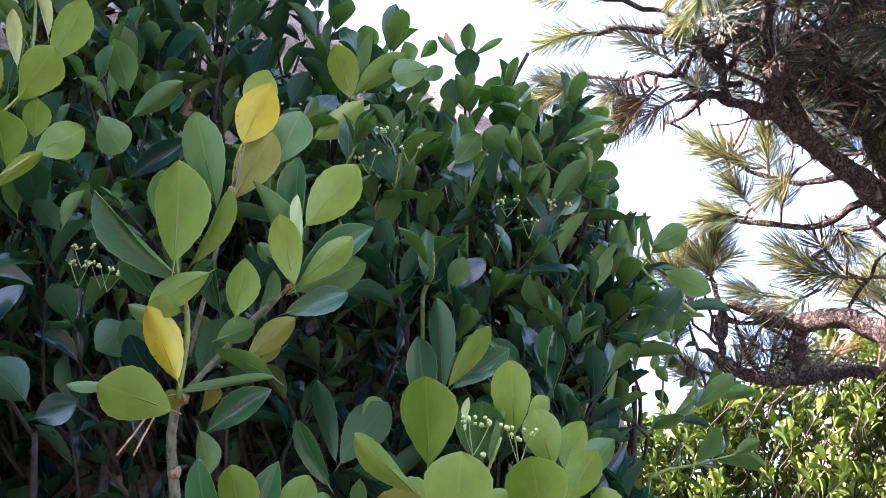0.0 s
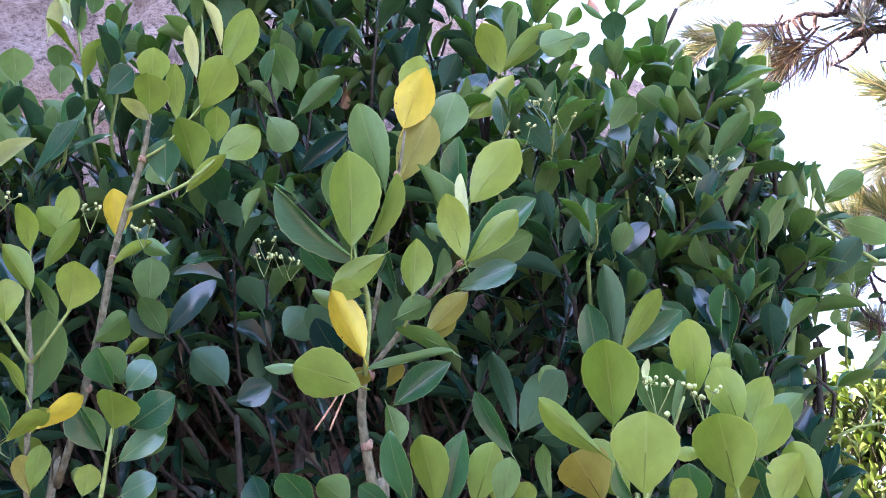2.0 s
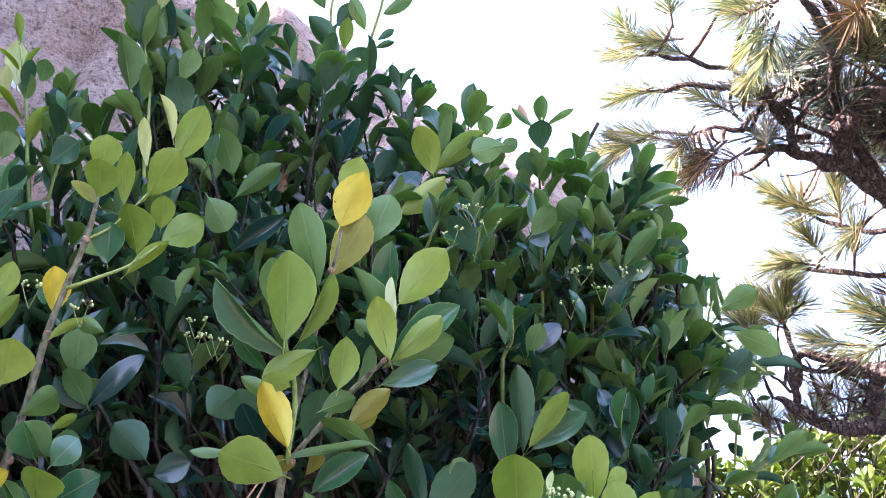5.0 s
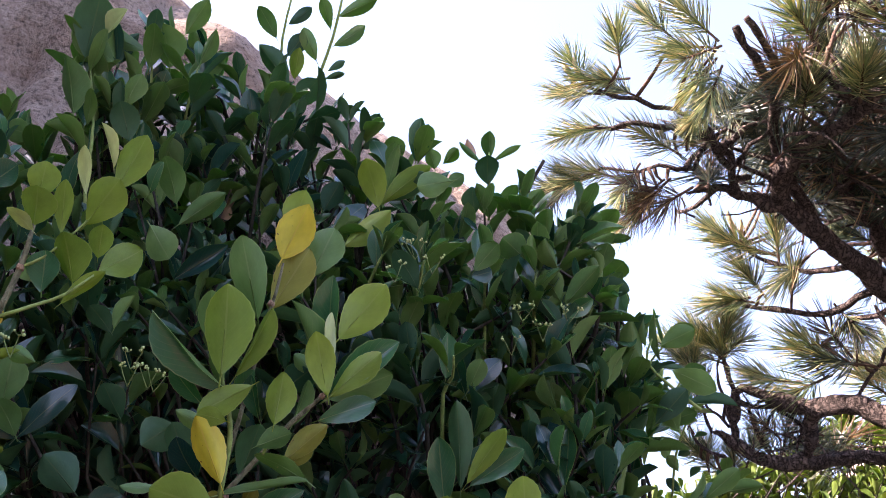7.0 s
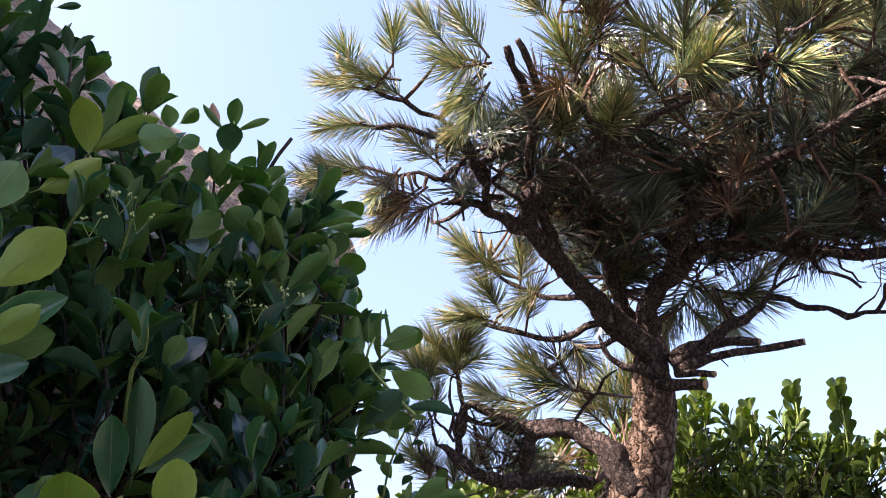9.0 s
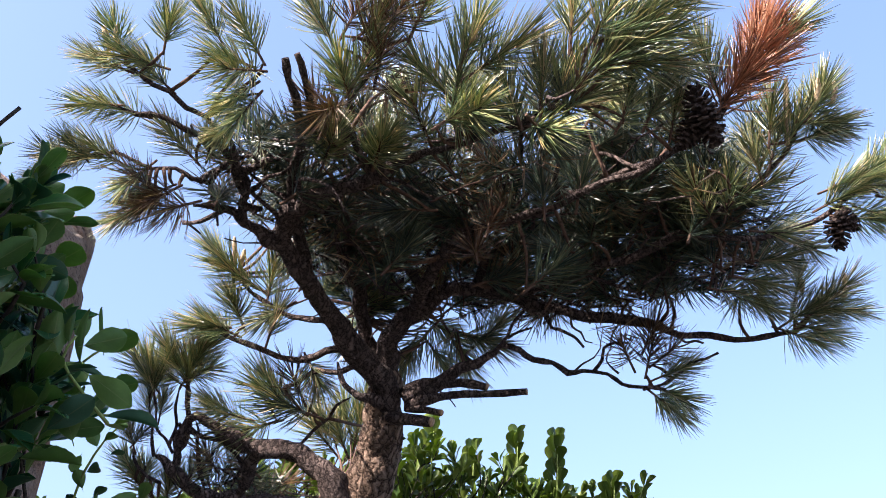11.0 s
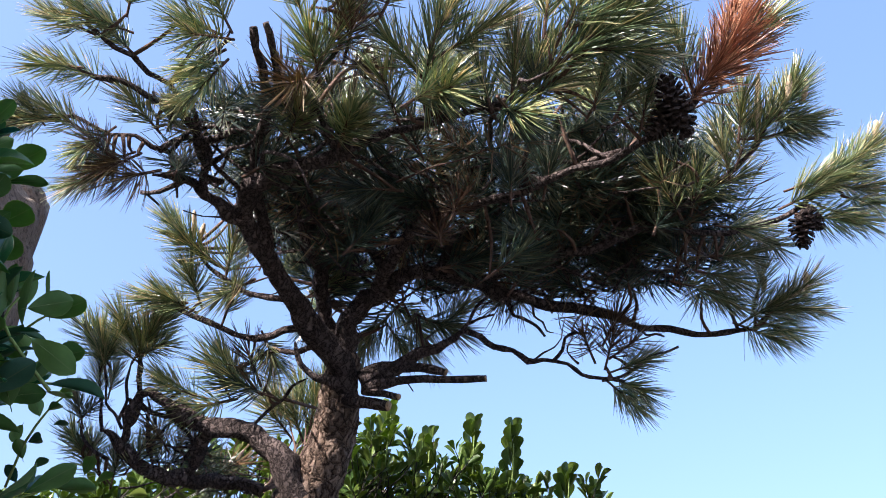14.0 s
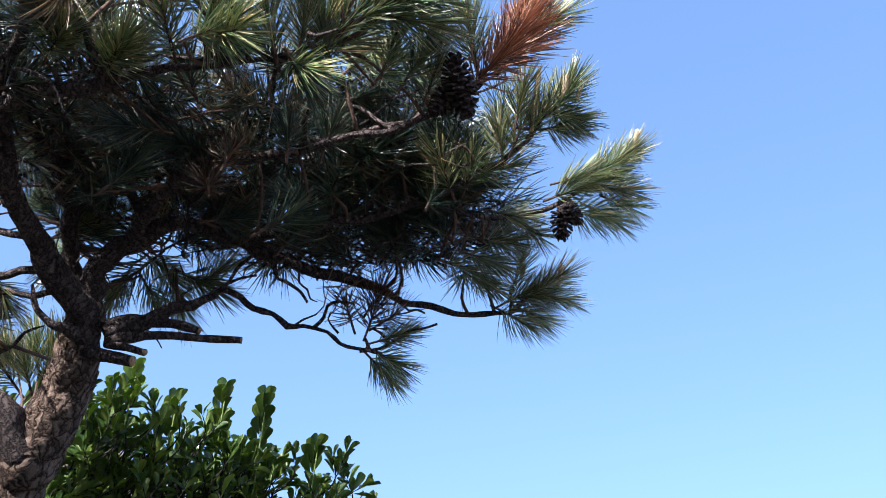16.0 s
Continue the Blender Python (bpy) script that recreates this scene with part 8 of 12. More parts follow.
limb("sawn_stub", pine, [(0.872, 1.415, 2.137, 0.0129), (0.900, 1.364, 2.123, 0.0111), (0.921, 1.318, 2.108, 0.0101)], PINE_LIMB, 10, 0.02, 0.25)
limb("saw_cut", pine, [(0.920, 1.319, 2.109, 0.0094), (0.922, 1.316, 2.108, 0.0091)], CUT_WOOD, 10, 0.01)
limb("sawn_stub", pine, [(0.892, 1.365, 2.147, 0.0096), (0.915, 1.330, 2.135, 0.0071), (0.931, 1.300, 2.123, 0.0062)], PINE_LIMB, 10, 0.02, 0.25)
limb("saw_cut", pine, [(0.930, 1.301, 2.124, 0.0058), (0.931, 1.298, 2.123, 0.0056)], CUT_WOOD, 10, 0.01)
limb("sawn_stub", pine, [(0.931, 1.312, 2.184, 0.0096), (0.955, 1.270, 2.180, 0.0087), (0.986, 1.230, 2.165, 0.0070)], PINE_LIMB, 10, 0.02, 0.25)
limb("saw_cut", pine, [(0.985, 1.232, 2.166, 0.0065), (0.988, 1.229, 2.164, 0.0063)], CUT_WOOD, 10, 0.01)
tuft((0.265, 1.122, 2.510), (-1.00, 0.05, -0.05), 0.69, 'green', 1)
tuft((0.218, 1.148, 2.499), (-0.87, 0.37, 0.32), 0.69, 'green', 4)
tuft((0.288, 1.136, 2.489), (-0.80, 0.13, 0.58), 0.69, 'green', 4)
tuft((0.226, 1.216, 2.476), (-0.84, 0.54, 0.05), 0.69, 'green', 1)
tuft((0.270, 1.206, 2.468), (-0.87, 0.43, 0.24), 0.69, 'green', 2)
tuft((0.229, 1.326, 2.440), (-0.84, 0.54, 0.06), 0.69, 'green', 4)
tuft((0.207, 1.344, 2.436), (-0.77, 0.62, -0.12), 0.55, 'green', 3)
tuft((0.272, 1.303, 2.431), (-0.86, 0.28, 0.42), 0.69, 'green', 5)
tuft((0.312, 1.270, 2.418), (-0.52, 0.14, -0.84), 0.69, 'green', 4)
tuft((0.347, 1.269, 2.387), (-0.66, 0.68, -0.30), 0.69, 'green', 0)
limb("twig", pine, [(0.345, 1.259, 2.422, 0.0036), (0.350, 1.265, 2.406, 0.0030), (0.357, 1.259, 2.392, 0.0018)], PINE_TWIG, 6, 0.03, 0.15)
tuft((0.324, 1.293, 2.356), (-0.61, 0.70, -0.38), 0.69, 'green', 4)
limb("twig", pine, [(0.319, 1.277, 2.422, 0.0036), (0.322, 1.287, 2.392, 0.0030), (0.333, 1.283, 2.362, 0.0018)], PINE_TWIG, 6, 0.03, 0.15)
tuft((0.385, 1.249, 2.358), (-0.73, 0.65, -0.20), 0.82, 'brown', 6)
tuft((0.354, 1.257, 2.377), (-0.61, 0.70, -0.38), 0.77, 'brown', 4)
limb("twig", pine, [(0.368, 1.249, 2.414, 0.0036), (0.364, 1.251, 2.394, 0.0030), (0.364, 1.246, 2.383, 0.0018)], PINE_TWIG, 6, 0.03, 0.15)
tuft((0.365, 1.204, 2.421), (-0.77, 0.07, 0.64), 0.69, 'green', 5)
limb("twig", pine, [(0.371, 1.175, 2.447, 0.0036), (0.368, 1.193, 2.430, 0.0030), (0.376, 1.203, 2.411, 0.0018)], PINE_TWIG, 6, 0.03, 0.15)
tuft((0.392, 1.029, 2.458), (-0.59, 0.10, -0.80), 0.76, 'green', 0)
limb("twig", pine, [(0.361, 1.137, 2.458, 0.0036), (0.389, 1.070, 2.476, 0.0030), (0.401, 1.028, 2.470, 0.0018)], PINE_TWIG, 6, 0.03, 0.15)
tuft((0.405, 1.031, 2.444), (-0.39, -0.06, -0.92), 0.76, 'green', 4)
limb("twig", pine, [(0.361, 1.137, 2.458, 0.0036), (0.375, 1.092, 2.472, 0.0030), (0.411, 1.032, 2.457, 0.0018)], PINE_TWIG, 6, 0.03, 0.15)
tuft((0.392, 1.004, 2.474), (-0.78, -0.29, -0.56), 0.76, 'green', 2)
limb("twig", pine, [(0.361, 1.137, 2.458, 0.0036), (0.388, 1.082, 2.488, 0.0030), (0.404, 1.008, 2.482, 0.0018)], PINE_TWIG, 6, 0.03, 0.15)
tuft((0.387, 0.991, 2.496), (-0.65, -0.10, 0.75), 0.69, 'green', 5)
limb("twig", pine, [(0.361, 1.137, 2.458, 0.0036), (0.396, 1.063, 2.472, 0.0030), (0.397, 0.992, 2.485, 0.0018)], PINE_TWIG, 6, 0.03, 0.15)
tuft((0.334, 1.039, 2.539), (-0.65, -0.10, 0.75), 0.69, 'green', 4)
limb("twig", pine, [(0.295, 1.137, 2.481, 0.0036), (0.323, 1.102, 2.510, 0.0030), (0.344, 1.040, 2.527, 0.0018)], PINE_TWIG, 6, 0.03, 0.15)
tuft((0.400, 1.120, 2.444), (-0.49, -0.35, -0.80), 0.69, 'green', 0)
tuft((0.372, 1.019, 2.492), (-0.87, 0.37, 0.32), 0.72, 'green', 0)
limb("twig", pine, [(0.361, 1.137, 2.458, 0.0036), (0.368, 1.064, 2.484, 0.0030), (0.385, 1.013, 2.487, 0.0018)], PINE_TWIG, 6, 0.03, 0.15)
tuft((0.208, 1.127, 2.518), (-0.57, -0.20, 0.80), 0.69, 'green', 3)
tuft((0.263, 1.091, 2.535), (-0.14, -0.52, 0.84), 0.69, 'green', 6)
limb("twig", pine, [(0.243, 1.136, 2.492, 0.0036), (0.256, 1.114, 2.507, 0.0030), (0.265, 1.098, 2.523, 0.0018)], PINE_TWIG, 6, 0.03, 0.15)
tuft((0.385, 1.179, 2.416), (-0.21, -0.98, 0.03), 0.69, 'green', 3)
tuft((0.534, 0.962, 2.455), (-0.65, -0.74, 0.15), 0.90, 'green', 4)
tuft((0.526, 0.974, 2.447), (-0.71, -0.13, -0.69), 0.86, 'brown', 2)
tuft((0.524, 0.883, 2.495), (-0.05, -0.57, 0.82), 0.86, 'green', 4)
tuft((0.526, 0.932, 2.464), (0.15, -0.65, 0.74), 0.86, 'green', 4)
tuft((0.552, 0.908, 2.473), (-0.31, -0.90, 0.31), 0.86, 'brown', 3)
tuft((0.475, 0.925, 2.523), (-0.65, -0.10, 0.75), 0.86, 'green', 4)
limb("twig", pine, [(0.541, 0.903, 2.481, 0.0036), (0.509, 0.912, 2.502, 0.0030), (0.485, 0.926, 2.511, 0.0018)], PINE_TWIG, 6, 0.03, 0.15)
tuft((0.537, 0.842, 2.518), (0.15, -0.65, 0.74), 0.86, 'brown', 0)
limb("twig", pine, [(0.538, 0.872, 2.496, 0.0036), (0.540, 0.865, 2.505, 0.0030), (0.535, 0.852, 2.507, 0.0018)], PINE_TWIG, 6, 0.03, 0.15)
tuft((0.575, 0.838, 2.527), (0.07, -0.62, 0.78), 0.86, 'green', 1)
limb("twig", pine, [(0.538, 0.872, 2.496, 0.0036), (0.559, 0.857, 2.507, 0.0030), (0.574, 0.848, 2.515, 0.0018)], PINE_TWIG, 6, 0.03, 0.15)
tuft((0.571, 0.924, 2.472), (0.21, -0.64, -0.74), 0.77, 'brown', 4)
tuft((0.611, 1.013, 2.389), (-0.31, -0.95, 0.00), 0.90, 'green', 4)
tuft((0.601, 1.015, 2.397), (0.11, -0.99, -0.09), 0.86, 'green', 0)
tuft((0.548, 1.073, 2.406), (-0.24, -0.96, 0.10), 0.77, 'green', 5)
limb("twig", pine, [(0.588, 1.097, 2.379, 0.0036), (0.572, 1.093, 2.399, 0.0030), (0.552, 1.087, 2.405, 0.0018)], PINE_TWIG, 6, 0.03, 0.15)
tuft((0.668, 0.867, 2.439), (-0.14, -0.52, 0.84), 0.95, 'green', 2)
limb("twig", pine, [(0.718, 0.891, 2.407, 0.0036), (0.691, 0.876, 2.422, 0.0030), (0.670, 0.875, 2.426, 0.0018)], PINE_TWIG, 6, 0.03, 0.15)
tuft((0.677, 0.871, 2.424), (0.07, -0.93, -0.37), 0.95, 'green', 3)
limb("twig", pine, [(0.718, 0.891, 2.407, 0.0036), (0.692, 0.890, 2.416, 0.0030), (0.676, 0.885, 2.429, 0.0018)], PINE_TWIG, 6, 0.03, 0.15)
tuft((0.655, 0.865, 2.453), (-0.78, 0.08, 0.63), 0.95, 'green', 1)
limb("twig", pine, [(0.708, 0.904, 2.404, 0.0036), (0.680, 0.882, 2.421, 0.0030), (0.667, 0.864, 2.444, 0.0018)], PINE_TWIG, 6, 0.03, 0.15)
tuft((0.656, 0.816, 2.500), (0.03, -0.60, 0.80), 0.95, 'green', 0)
limb("twig", pine, [(0.737, 0.867, 2.412, 0.0036), (0.682, 0.854, 2.430, 0.0030), (0.655, 0.825, 2.488, 0.0018)], PINE_TWIG, 6, 0.03, 0.15)
tuft((0.679, 0.816, 2.478), (0.51, -0.71, 0.48), 0.95, 'green', 5)
limb("twig", pine, [(0.744, 0.857, 2.414, 0.0036), (0.707, 0.847, 2.450, 0.0030), (0.671, 0.827, 2.471, 0.0018)], PINE_TWIG, 6, 0.03, 0.15)
tuft((0.665, 0.932, 2.411), (-0.76, -0.62, 0.18), 0.86, 'green', 2)
tuft((0.758, 0.818, 2.420), (-0.57, -0.20, 0.80), 0.90, 'green', 4)
tuft((0.779, 0.788, 2.422), (-0.24, -0.46, 0.85), 0.95, 'green', 1)
tuft((0.795, 0.766, 2.438), (-0.05, -0.57, 0.82), 0.95, 'green', 0)
tuft((0.805, 0.738, 2.447), (0.28, -0.69, 0.67), 0.95, 'green', 2)
tuft((0.800, 0.773, 2.423), (0.58, -0.70, 0.41), 0.95, 'green', 0)
tuft((0.777, 0.813, 2.409), (0.21, -0.81, -0.54), 0.86, 'green', 0)
tuft((0.769, 0.696, 2.499), (-0.24, -0.46, 0.85), 0.90, 'green', 0)
limb("twig", pine, [(0.816, 0.751, 2.439, 0.0036), (0.797, 0.718, 2.452, 0.0030), (0.773, 0.703, 2.486, 0.0018)], PINE_TWIG, 6, 0.03, 0.15)
tuft((0.797, 0.676, 2.500), (0.15, -0.65, 0.74), 0.95, 'green', 3)
limb("twig", pine, [(0.816, 0.751, 2.439, 0.0036), (0.800, 0.715, 2.465, 0.0030), (0.795, 0.686, 2.489, 0.0018)], PINE_TWIG, 6, 0.03, 0.15)
tuft((0.818, 0.661, 2.501), (0.58, -0.70, 0.41), 0.95, 'green', 6)
limb("twig", pine, [(0.816, 0.751, 2.439, 0.0036), (0.805, 0.711, 2.455, 0.0030), (0.809, 0.672, 2.495, 0.0018)], PINE_TWIG, 6, 0.03, 0.15)
tuft((0.844, 0.653, 2.487), (0.66, -0.68, 0.30), 0.95, 'green', 6)
limb("twig", pine, [(0.816, 0.751, 2.439, 0.0036), (0.818, 0.710, 2.459, 0.0030), (0.834, 0.663, 2.483, 0.0018)], PINE_TWIG, 6, 0.03, 0.15)
tuft((0.844, 0.678, 2.472), (0.81, -0.59, 0.03), 0.90, 'green', 5)
limb("twig", pine, [(0.816, 0.751, 2.439, 0.0036), (0.829, 0.724, 2.447, 0.0030), (0.832, 0.687, 2.471, 0.0018)], PINE_TWIG, 6, 0.03, 0.15)
tuft((0.819, 0.702, 2.463), (0.45, -0.71, 0.54), 0.95, 'green', 6)
limb("twig", pine, [(0.816, 0.751, 2.439, 0.0036), (0.815, 0.730, 2.450, 0.0030), (0.812, 0.712, 2.455, 0.0018)], PINE_TWIG, 6, 0.03, 0.15)
tuft((0.851, 0.621, 2.525), (0.61, -0.70, 0.38), 0.95, 'green', 1)
limb("twig", pine, [(0.816, 0.751, 2.439, 0.0036), (0.838, 0.697, 2.465, 0.0030), (0.842, 0.631, 2.519, 0.0018)], PINE_TWIG, 6, 0.03, 0.15)
tuft((0.896, 0.722, 2.440), (-0.14, -0.52, 0.84), 0.86, 'green', 2)
limb("twig", pine, [(0.816, 0.751, 2.439, 0.0036), (0.859, 0.732, 2.429, 0.0030), (0.899, 0.730, 2.427, 0.0018)], PINE_TWIG, 6, 0.03, 0.15)
tuft((0.937, 0.714, 2.432), (0.07, -0.62, 0.78), 0.86, 'green', 4)
limb("twig", pine, [(1.002, 0.731, 2.406, 0.0036), (0.966, 0.726, 2.414, 0.0030), (0.936, 0.723, 2.420, 0.0018)], PINE_TWIG, 6, 0.03, 0.15)
tuft((0.978, 0.706, 2.425), (-0.14, -0.52, 0.84), 0.77, 'green', 1)
limb("twig", pine, [(1.009, 0.716, 2.409, 0.0036), (0.990, 0.714, 2.413, 0.0030), (0.980, 0.713, 2.412, 0.0018)], PINE_TWIG, 6, 0.03, 0.15)
tuft((1.004, 0.631, 2.424), (0.22, -0.67, 0.71), 0.95, 'red', 5)
tuft((1.012, 0.606, 2.451), (0.40, -0.71, 0.58), 0.95, 'red', 2)
tuft((1.015, 0.589, 2.470), (0.15, -0.65, 0.74), 0.90, 'red', 4)
limb("twig", pine, [(1.037, 0.615, 2.453, 0.0036), (1.027, 0.607, 2.454, 0.0030), (1.013, 0.599, 2.459, 0.0018)], PINE_TWIG, 6, 0.03, 0.15)
tuft((1.040, 0.553, 2.516), (0.51, -0.71, 0.48), 0.86, 'green', 0)
limb("twig", pine, [(1.037, 0.615, 2.453, 0.0036), (1.042, 0.582, 2.477, 0.0030), (1.032, 0.564, 2.509, 0.0018)], PINE_TWIG, 6, 0.03, 0.15)
tuft((1.009, 0.630, 2.460), (-0.57, -0.20, 0.80), 0.82, 'green', 5)
tuft((1.028, 0.576, 2.515), (-0.05, -0.57, 0.82), 0.69, 'red', 3)
limb("twig", pine, [(1.037, 0.615, 2.453, 0.0036), (1.029, 0.603, 2.471, 0.0030), (1.029, 0.585, 2.502, 0.0018)], PINE_TWIG, 6, 0.03, 0.15)
tuft((1.172, 0.638, 2.431), (0.03, -0.60, 0.80), 0.74, 'green', 1)
tuft((1.177, 0.615, 2.456), (0.22, -0.67, 0.71), 0.74, 'green', 2)
tuft((1.181, 0.588, 2.470), (0.11, -0.63, 0.77), 0.74, 'green', 6)
tuft((1.165, 0.670, 2.412), (-0.05, -0.57, 0.82), 0.74, 'green', 2)
tuft((1.191, 0.617, 2.440), (0.72, -0.66, 0.22), 0.74, 'green', 6)
tuft((1.136, 0.642, 2.440), (-0.24, -0.46, 0.85), 0.74, 'green', 4)
limb("twig", pine, [(1.179, 0.632, 2.441, 0.0036), (1.156, 0.643, 2.432, 0.0030), (1.139, 0.649, 2.427, 0.0018)], PINE_TWIG, 6, 0.03, 0.15)
tuft((1.182, 0.597, 2.458), (0.84, -0.54, -0.06), 0.71, 'green', 6)
tuft((1.164, 0.693, 2.402), (-0.49, -0.26, 0.83), 0.74, 'green', 0)
tuft((1.312, 0.665, 2.416), (0.64, -0.69, 0.33), 0.74, 'green', 4)
tuft((1.332, 0.644, 2.426), (0.72, -0.66, 0.22), 0.74, 'green', 5)
tuft((1.353, 0.623, 2.435), (0.45, -0.71, 0.54), 0.74, 'green', 5)
tuft((1.375, 0.619, 2.419), (0.81, -0.59, 0.03), 0.74, 'green', 1)
tuft((1.373, 0.602, 2.444), (0.34, -0.70, 0.63), 0.71, 'green', 2)
limb("twig", pine, [(1.367, 0.635, 2.424, 0.0036), (1.369, 0.623, 2.429, 0.0030), (1.368, 0.612, 2.435, 0.0018)], PINE_TWIG, 6, 0.03, 0.15)
tuft((1.344, 0.673, 2.375), (0.84, -0.54, -0.06), 0.74, 'green', 2)
tuft((1.372, 0.646, 2.385), (0.87, -0.43, -0.24), 0.74, 'green', 1)
tuft((1.313, 0.683, 2.391), (0.58, -0.70, 0.41), 0.74, 'green', 5)
tuft((1.397, 0.616, 2.403), (0.86, -0.48, -0.15), 0.71, 'green', 3)
limb("twig", pine, [(1.367, 0.635, 2.424, 0.0036), (1.380, 0.624, 2.415, 0.0030), (1.385, 0.623, 2.405, 0.0018)], PINE_TWIG, 6, 0.03, 0.15)
tuft((1.398, 0.868, 2.252), (0.87, -0.41, -0.27), 0.74, 'green', 2)
tuft((1.401, 0.855, 2.266), (0.51, -0.71, 0.48), 0.74, 'green', 5)
tuft((1.419, 0.836, 2.275), (0.77, -0.63, 0.13), 0.74, 'green', 6)
limb("twig", pine, [(1.417, 0.858, 2.248, 0.0036), (1.412, 0.852, 2.265, 0.0030), (1.408, 0.845, 2.274, 0.0018)], PINE_TWIG, 6, 0.03, 0.15)
tuft((1.430, 0.841, 2.258), (0.87, -0.43, -0.24), 0.74, 'green', 0)
tuft((1.429, 0.811, 2.281), (0.45, -0.71, 0.54), 0.74, 'green', 2)
limb("twig", pine, [(1.417, 0.858, 2.248, 0.0036), (1.423, 0.836, 2.262, 0.0030), (1.422, 0.822, 2.273, 0.0018)], PINE_TWIG, 6, 0.03, 0.15)
tuft((1.400, 0.837, 2.293), (-0.14, -0.52, 0.84), 0.66, 'green', 2)
limb("twig", pine, [(1.417, 0.858, 2.248, 0.0036), (1.406, 0.846, 2.266, 0.0030), (1.402, 0.845, 2.280, 0.0018)], PINE_TWIG, 6, 0.03, 0.15)
tuft((1.445, 0.799, 2.281), (0.84, -0.54, -0.06), 0.66, 'green', 1)
limb("twig", pine, [(1.417, 0.858, 2.248, 0.0036), (1.420, 0.839, 2.267, 0.0030), (1.433, 0.807, 2.282, 0.0018)], PINE_TWIG, 6, 0.03, 0.15)
tuft((1.157, 0.765, 2.368), (-0.14, -0.52, 0.84), 0.74, 'green', 6)
tuft((1.137, 0.785, 2.359), (-0.65, -0.10, 0.75), 0.74, 'green', 2)
tuft((1.159, 0.741, 2.380), (0.58, -0.70, 0.41), 0.74, 'green', 2)
tuft((1.262, 0.798, 2.321), (0.81, -0.59, 0.03), 0.74, 'green', 6)
limb("twig", pine, [(1.242, 0.777, 2.349, 0.0036), (1.251, 0.786, 2.336, 0.0030), (1.250, 0.806, 2.321, 0.0018)], PINE_TWIG, 6, 0.03, 0.15)
tuft((1.255, 0.833, 2.300), (0.86, -0.48, -0.15), 0.74, 'green', 4)
limb("twig", pine, [(1.220, 0.792, 2.349, 0.0036), (1.223, 0.813, 2.331, 0.0030), (1.242, 0.840, 2.302, 0.0018)], PINE_TWIG, 6, 0.03, 0.15)
tuft((1.243, 0.875, 2.291), (0.86, -0.48, -0.15), 0.74, 'green', 2)
limb("twig", pine, [(1.199, 0.806, 2.349, 0.0036), (1.210, 0.850, 2.317, 0.0030), (1.230, 0.883, 2.293, 0.0018)], PINE_TWIG, 6, 0.03, 0.15)
tuft((1.306, 0.865, 2.285), (0.87, -0.41, -0.27), 0.66, 'green', 4)
limb("twig", pine, [(1.361, 0.916, 2.243, 0.0036), (1.323, 0.903, 2.259, 0.0030), (1.293, 0.871, 2.289, 0.0018)], PINE_TWIG, 6, 0.03, 0.15)
tuft((1.246, 0.767, 2.359), (0.84, -0.54, -0.06), 0.74, 'green', 0)
tuft((1.300, 0.751, 2.349), (0.87, -0.43, -0.24), 0.66, 'green', 3)
tuft((1.237, 1.036, 2.155), (0.87, -0.34, -0.35), 0.74, 'green', 6)
tuft((1.232, 1.046, 2.146), (0.83, -0.18, -0.53), 0.71, 'green', 4)
tuft((1.214, 1.038, 2.194), (-0.12, -0.53, 0.84), 0.77, 'brown', 4)
limb("twig", pine, [(1.226, 1.042, 2.158, 0.0036), (1.220, 1.046, 2.176, 0.0030), (1.216, 1.046, 2.181, 0.0018)], PINE_TWIG, 6, 0.03, 0.15)
tuft((1.227, 1.021, 2.204), (0.47, -0.71, 0.53), 0.77, 'brown', 1)
limb("twig", pine, [(1.250, 1.014, 2.172, 0.0036), (1.232, 1.021, 2.188, 0.0030), (1.220, 1.032, 2.196, 0.0018)], PINE_TWIG, 6, 0.03, 0.15)
tuft((1.185, 1.052, 2.202), (-0.62, -0.14, 0.77), 0.77, 'brown', 5)
tuft((1.231, 1.027, 2.173), (0.64, -0.69, 0.33), 0.66, 'green', 4)
tuft((1.207, 1.027, 2.234), (0.07, -0.62, 0.78), 0.77, 'brown', 2)
tuft((0.565, 1.505, 2.402), (-0.78, 0.08, 0.63), 0.86, 'green', 4)
tuft((0.603, 1.484, 2.374), (-0.85, 0.24, 0.47), 0.86, 'green', 2)
tuft((0.626, 1.472, 2.351), (-0.12, -0.53, 0.84), 0.86, 'green', 1)
tuft((0.590, 1.562, 2.300), (-0.87, 0.34, 0.35), 0.86, 'green', 6)
tuft((0.568, 1.570, 2.309), (-0.84, 0.54, 0.06), 0.86, 'green', 0)
tuft((0.598, 1.531, 2.316), (-0.59, -0.17, 0.79), 0.86, 'green', 6)
limb("twig", pine, [(0.596, 1.556, 2.285, 0.0036), (0.601, 1.542, 2.300, 0.0030), (0.607, 1.533, 2.304, 0.0018)], PINE_TWIG, 6, 0.03, 0.15)
tuft((0.651, 1.503, 2.285), (-0.02, -0.58, 0.81), 0.86, 'green', 0)
tuft((0.657, 1.452, 2.329), (-0.58, 0.70, -0.41), 0.86, 'green', 0)
tuft((0.554, 1.678, 2.215), (-0.24, -0.46, 0.85), 0.86, 'green', 6)
tuft((0.547, 1.673, 2.228), (0.15, -0.65, 0.74), 0.86, 'green', 5)
tuft((0.539, 1.672, 2.238), (-0.65, -0.10, 0.75), 0.82, 'green', 4)
tuft((0.544, 1.693, 2.223), (-0.85, 0.24, 0.47), 0.69, 'green', 1)
tuft((0.556, 1.655, 2.225), (0.58, -0.70, 0.41), 0.69, 'green', 3)
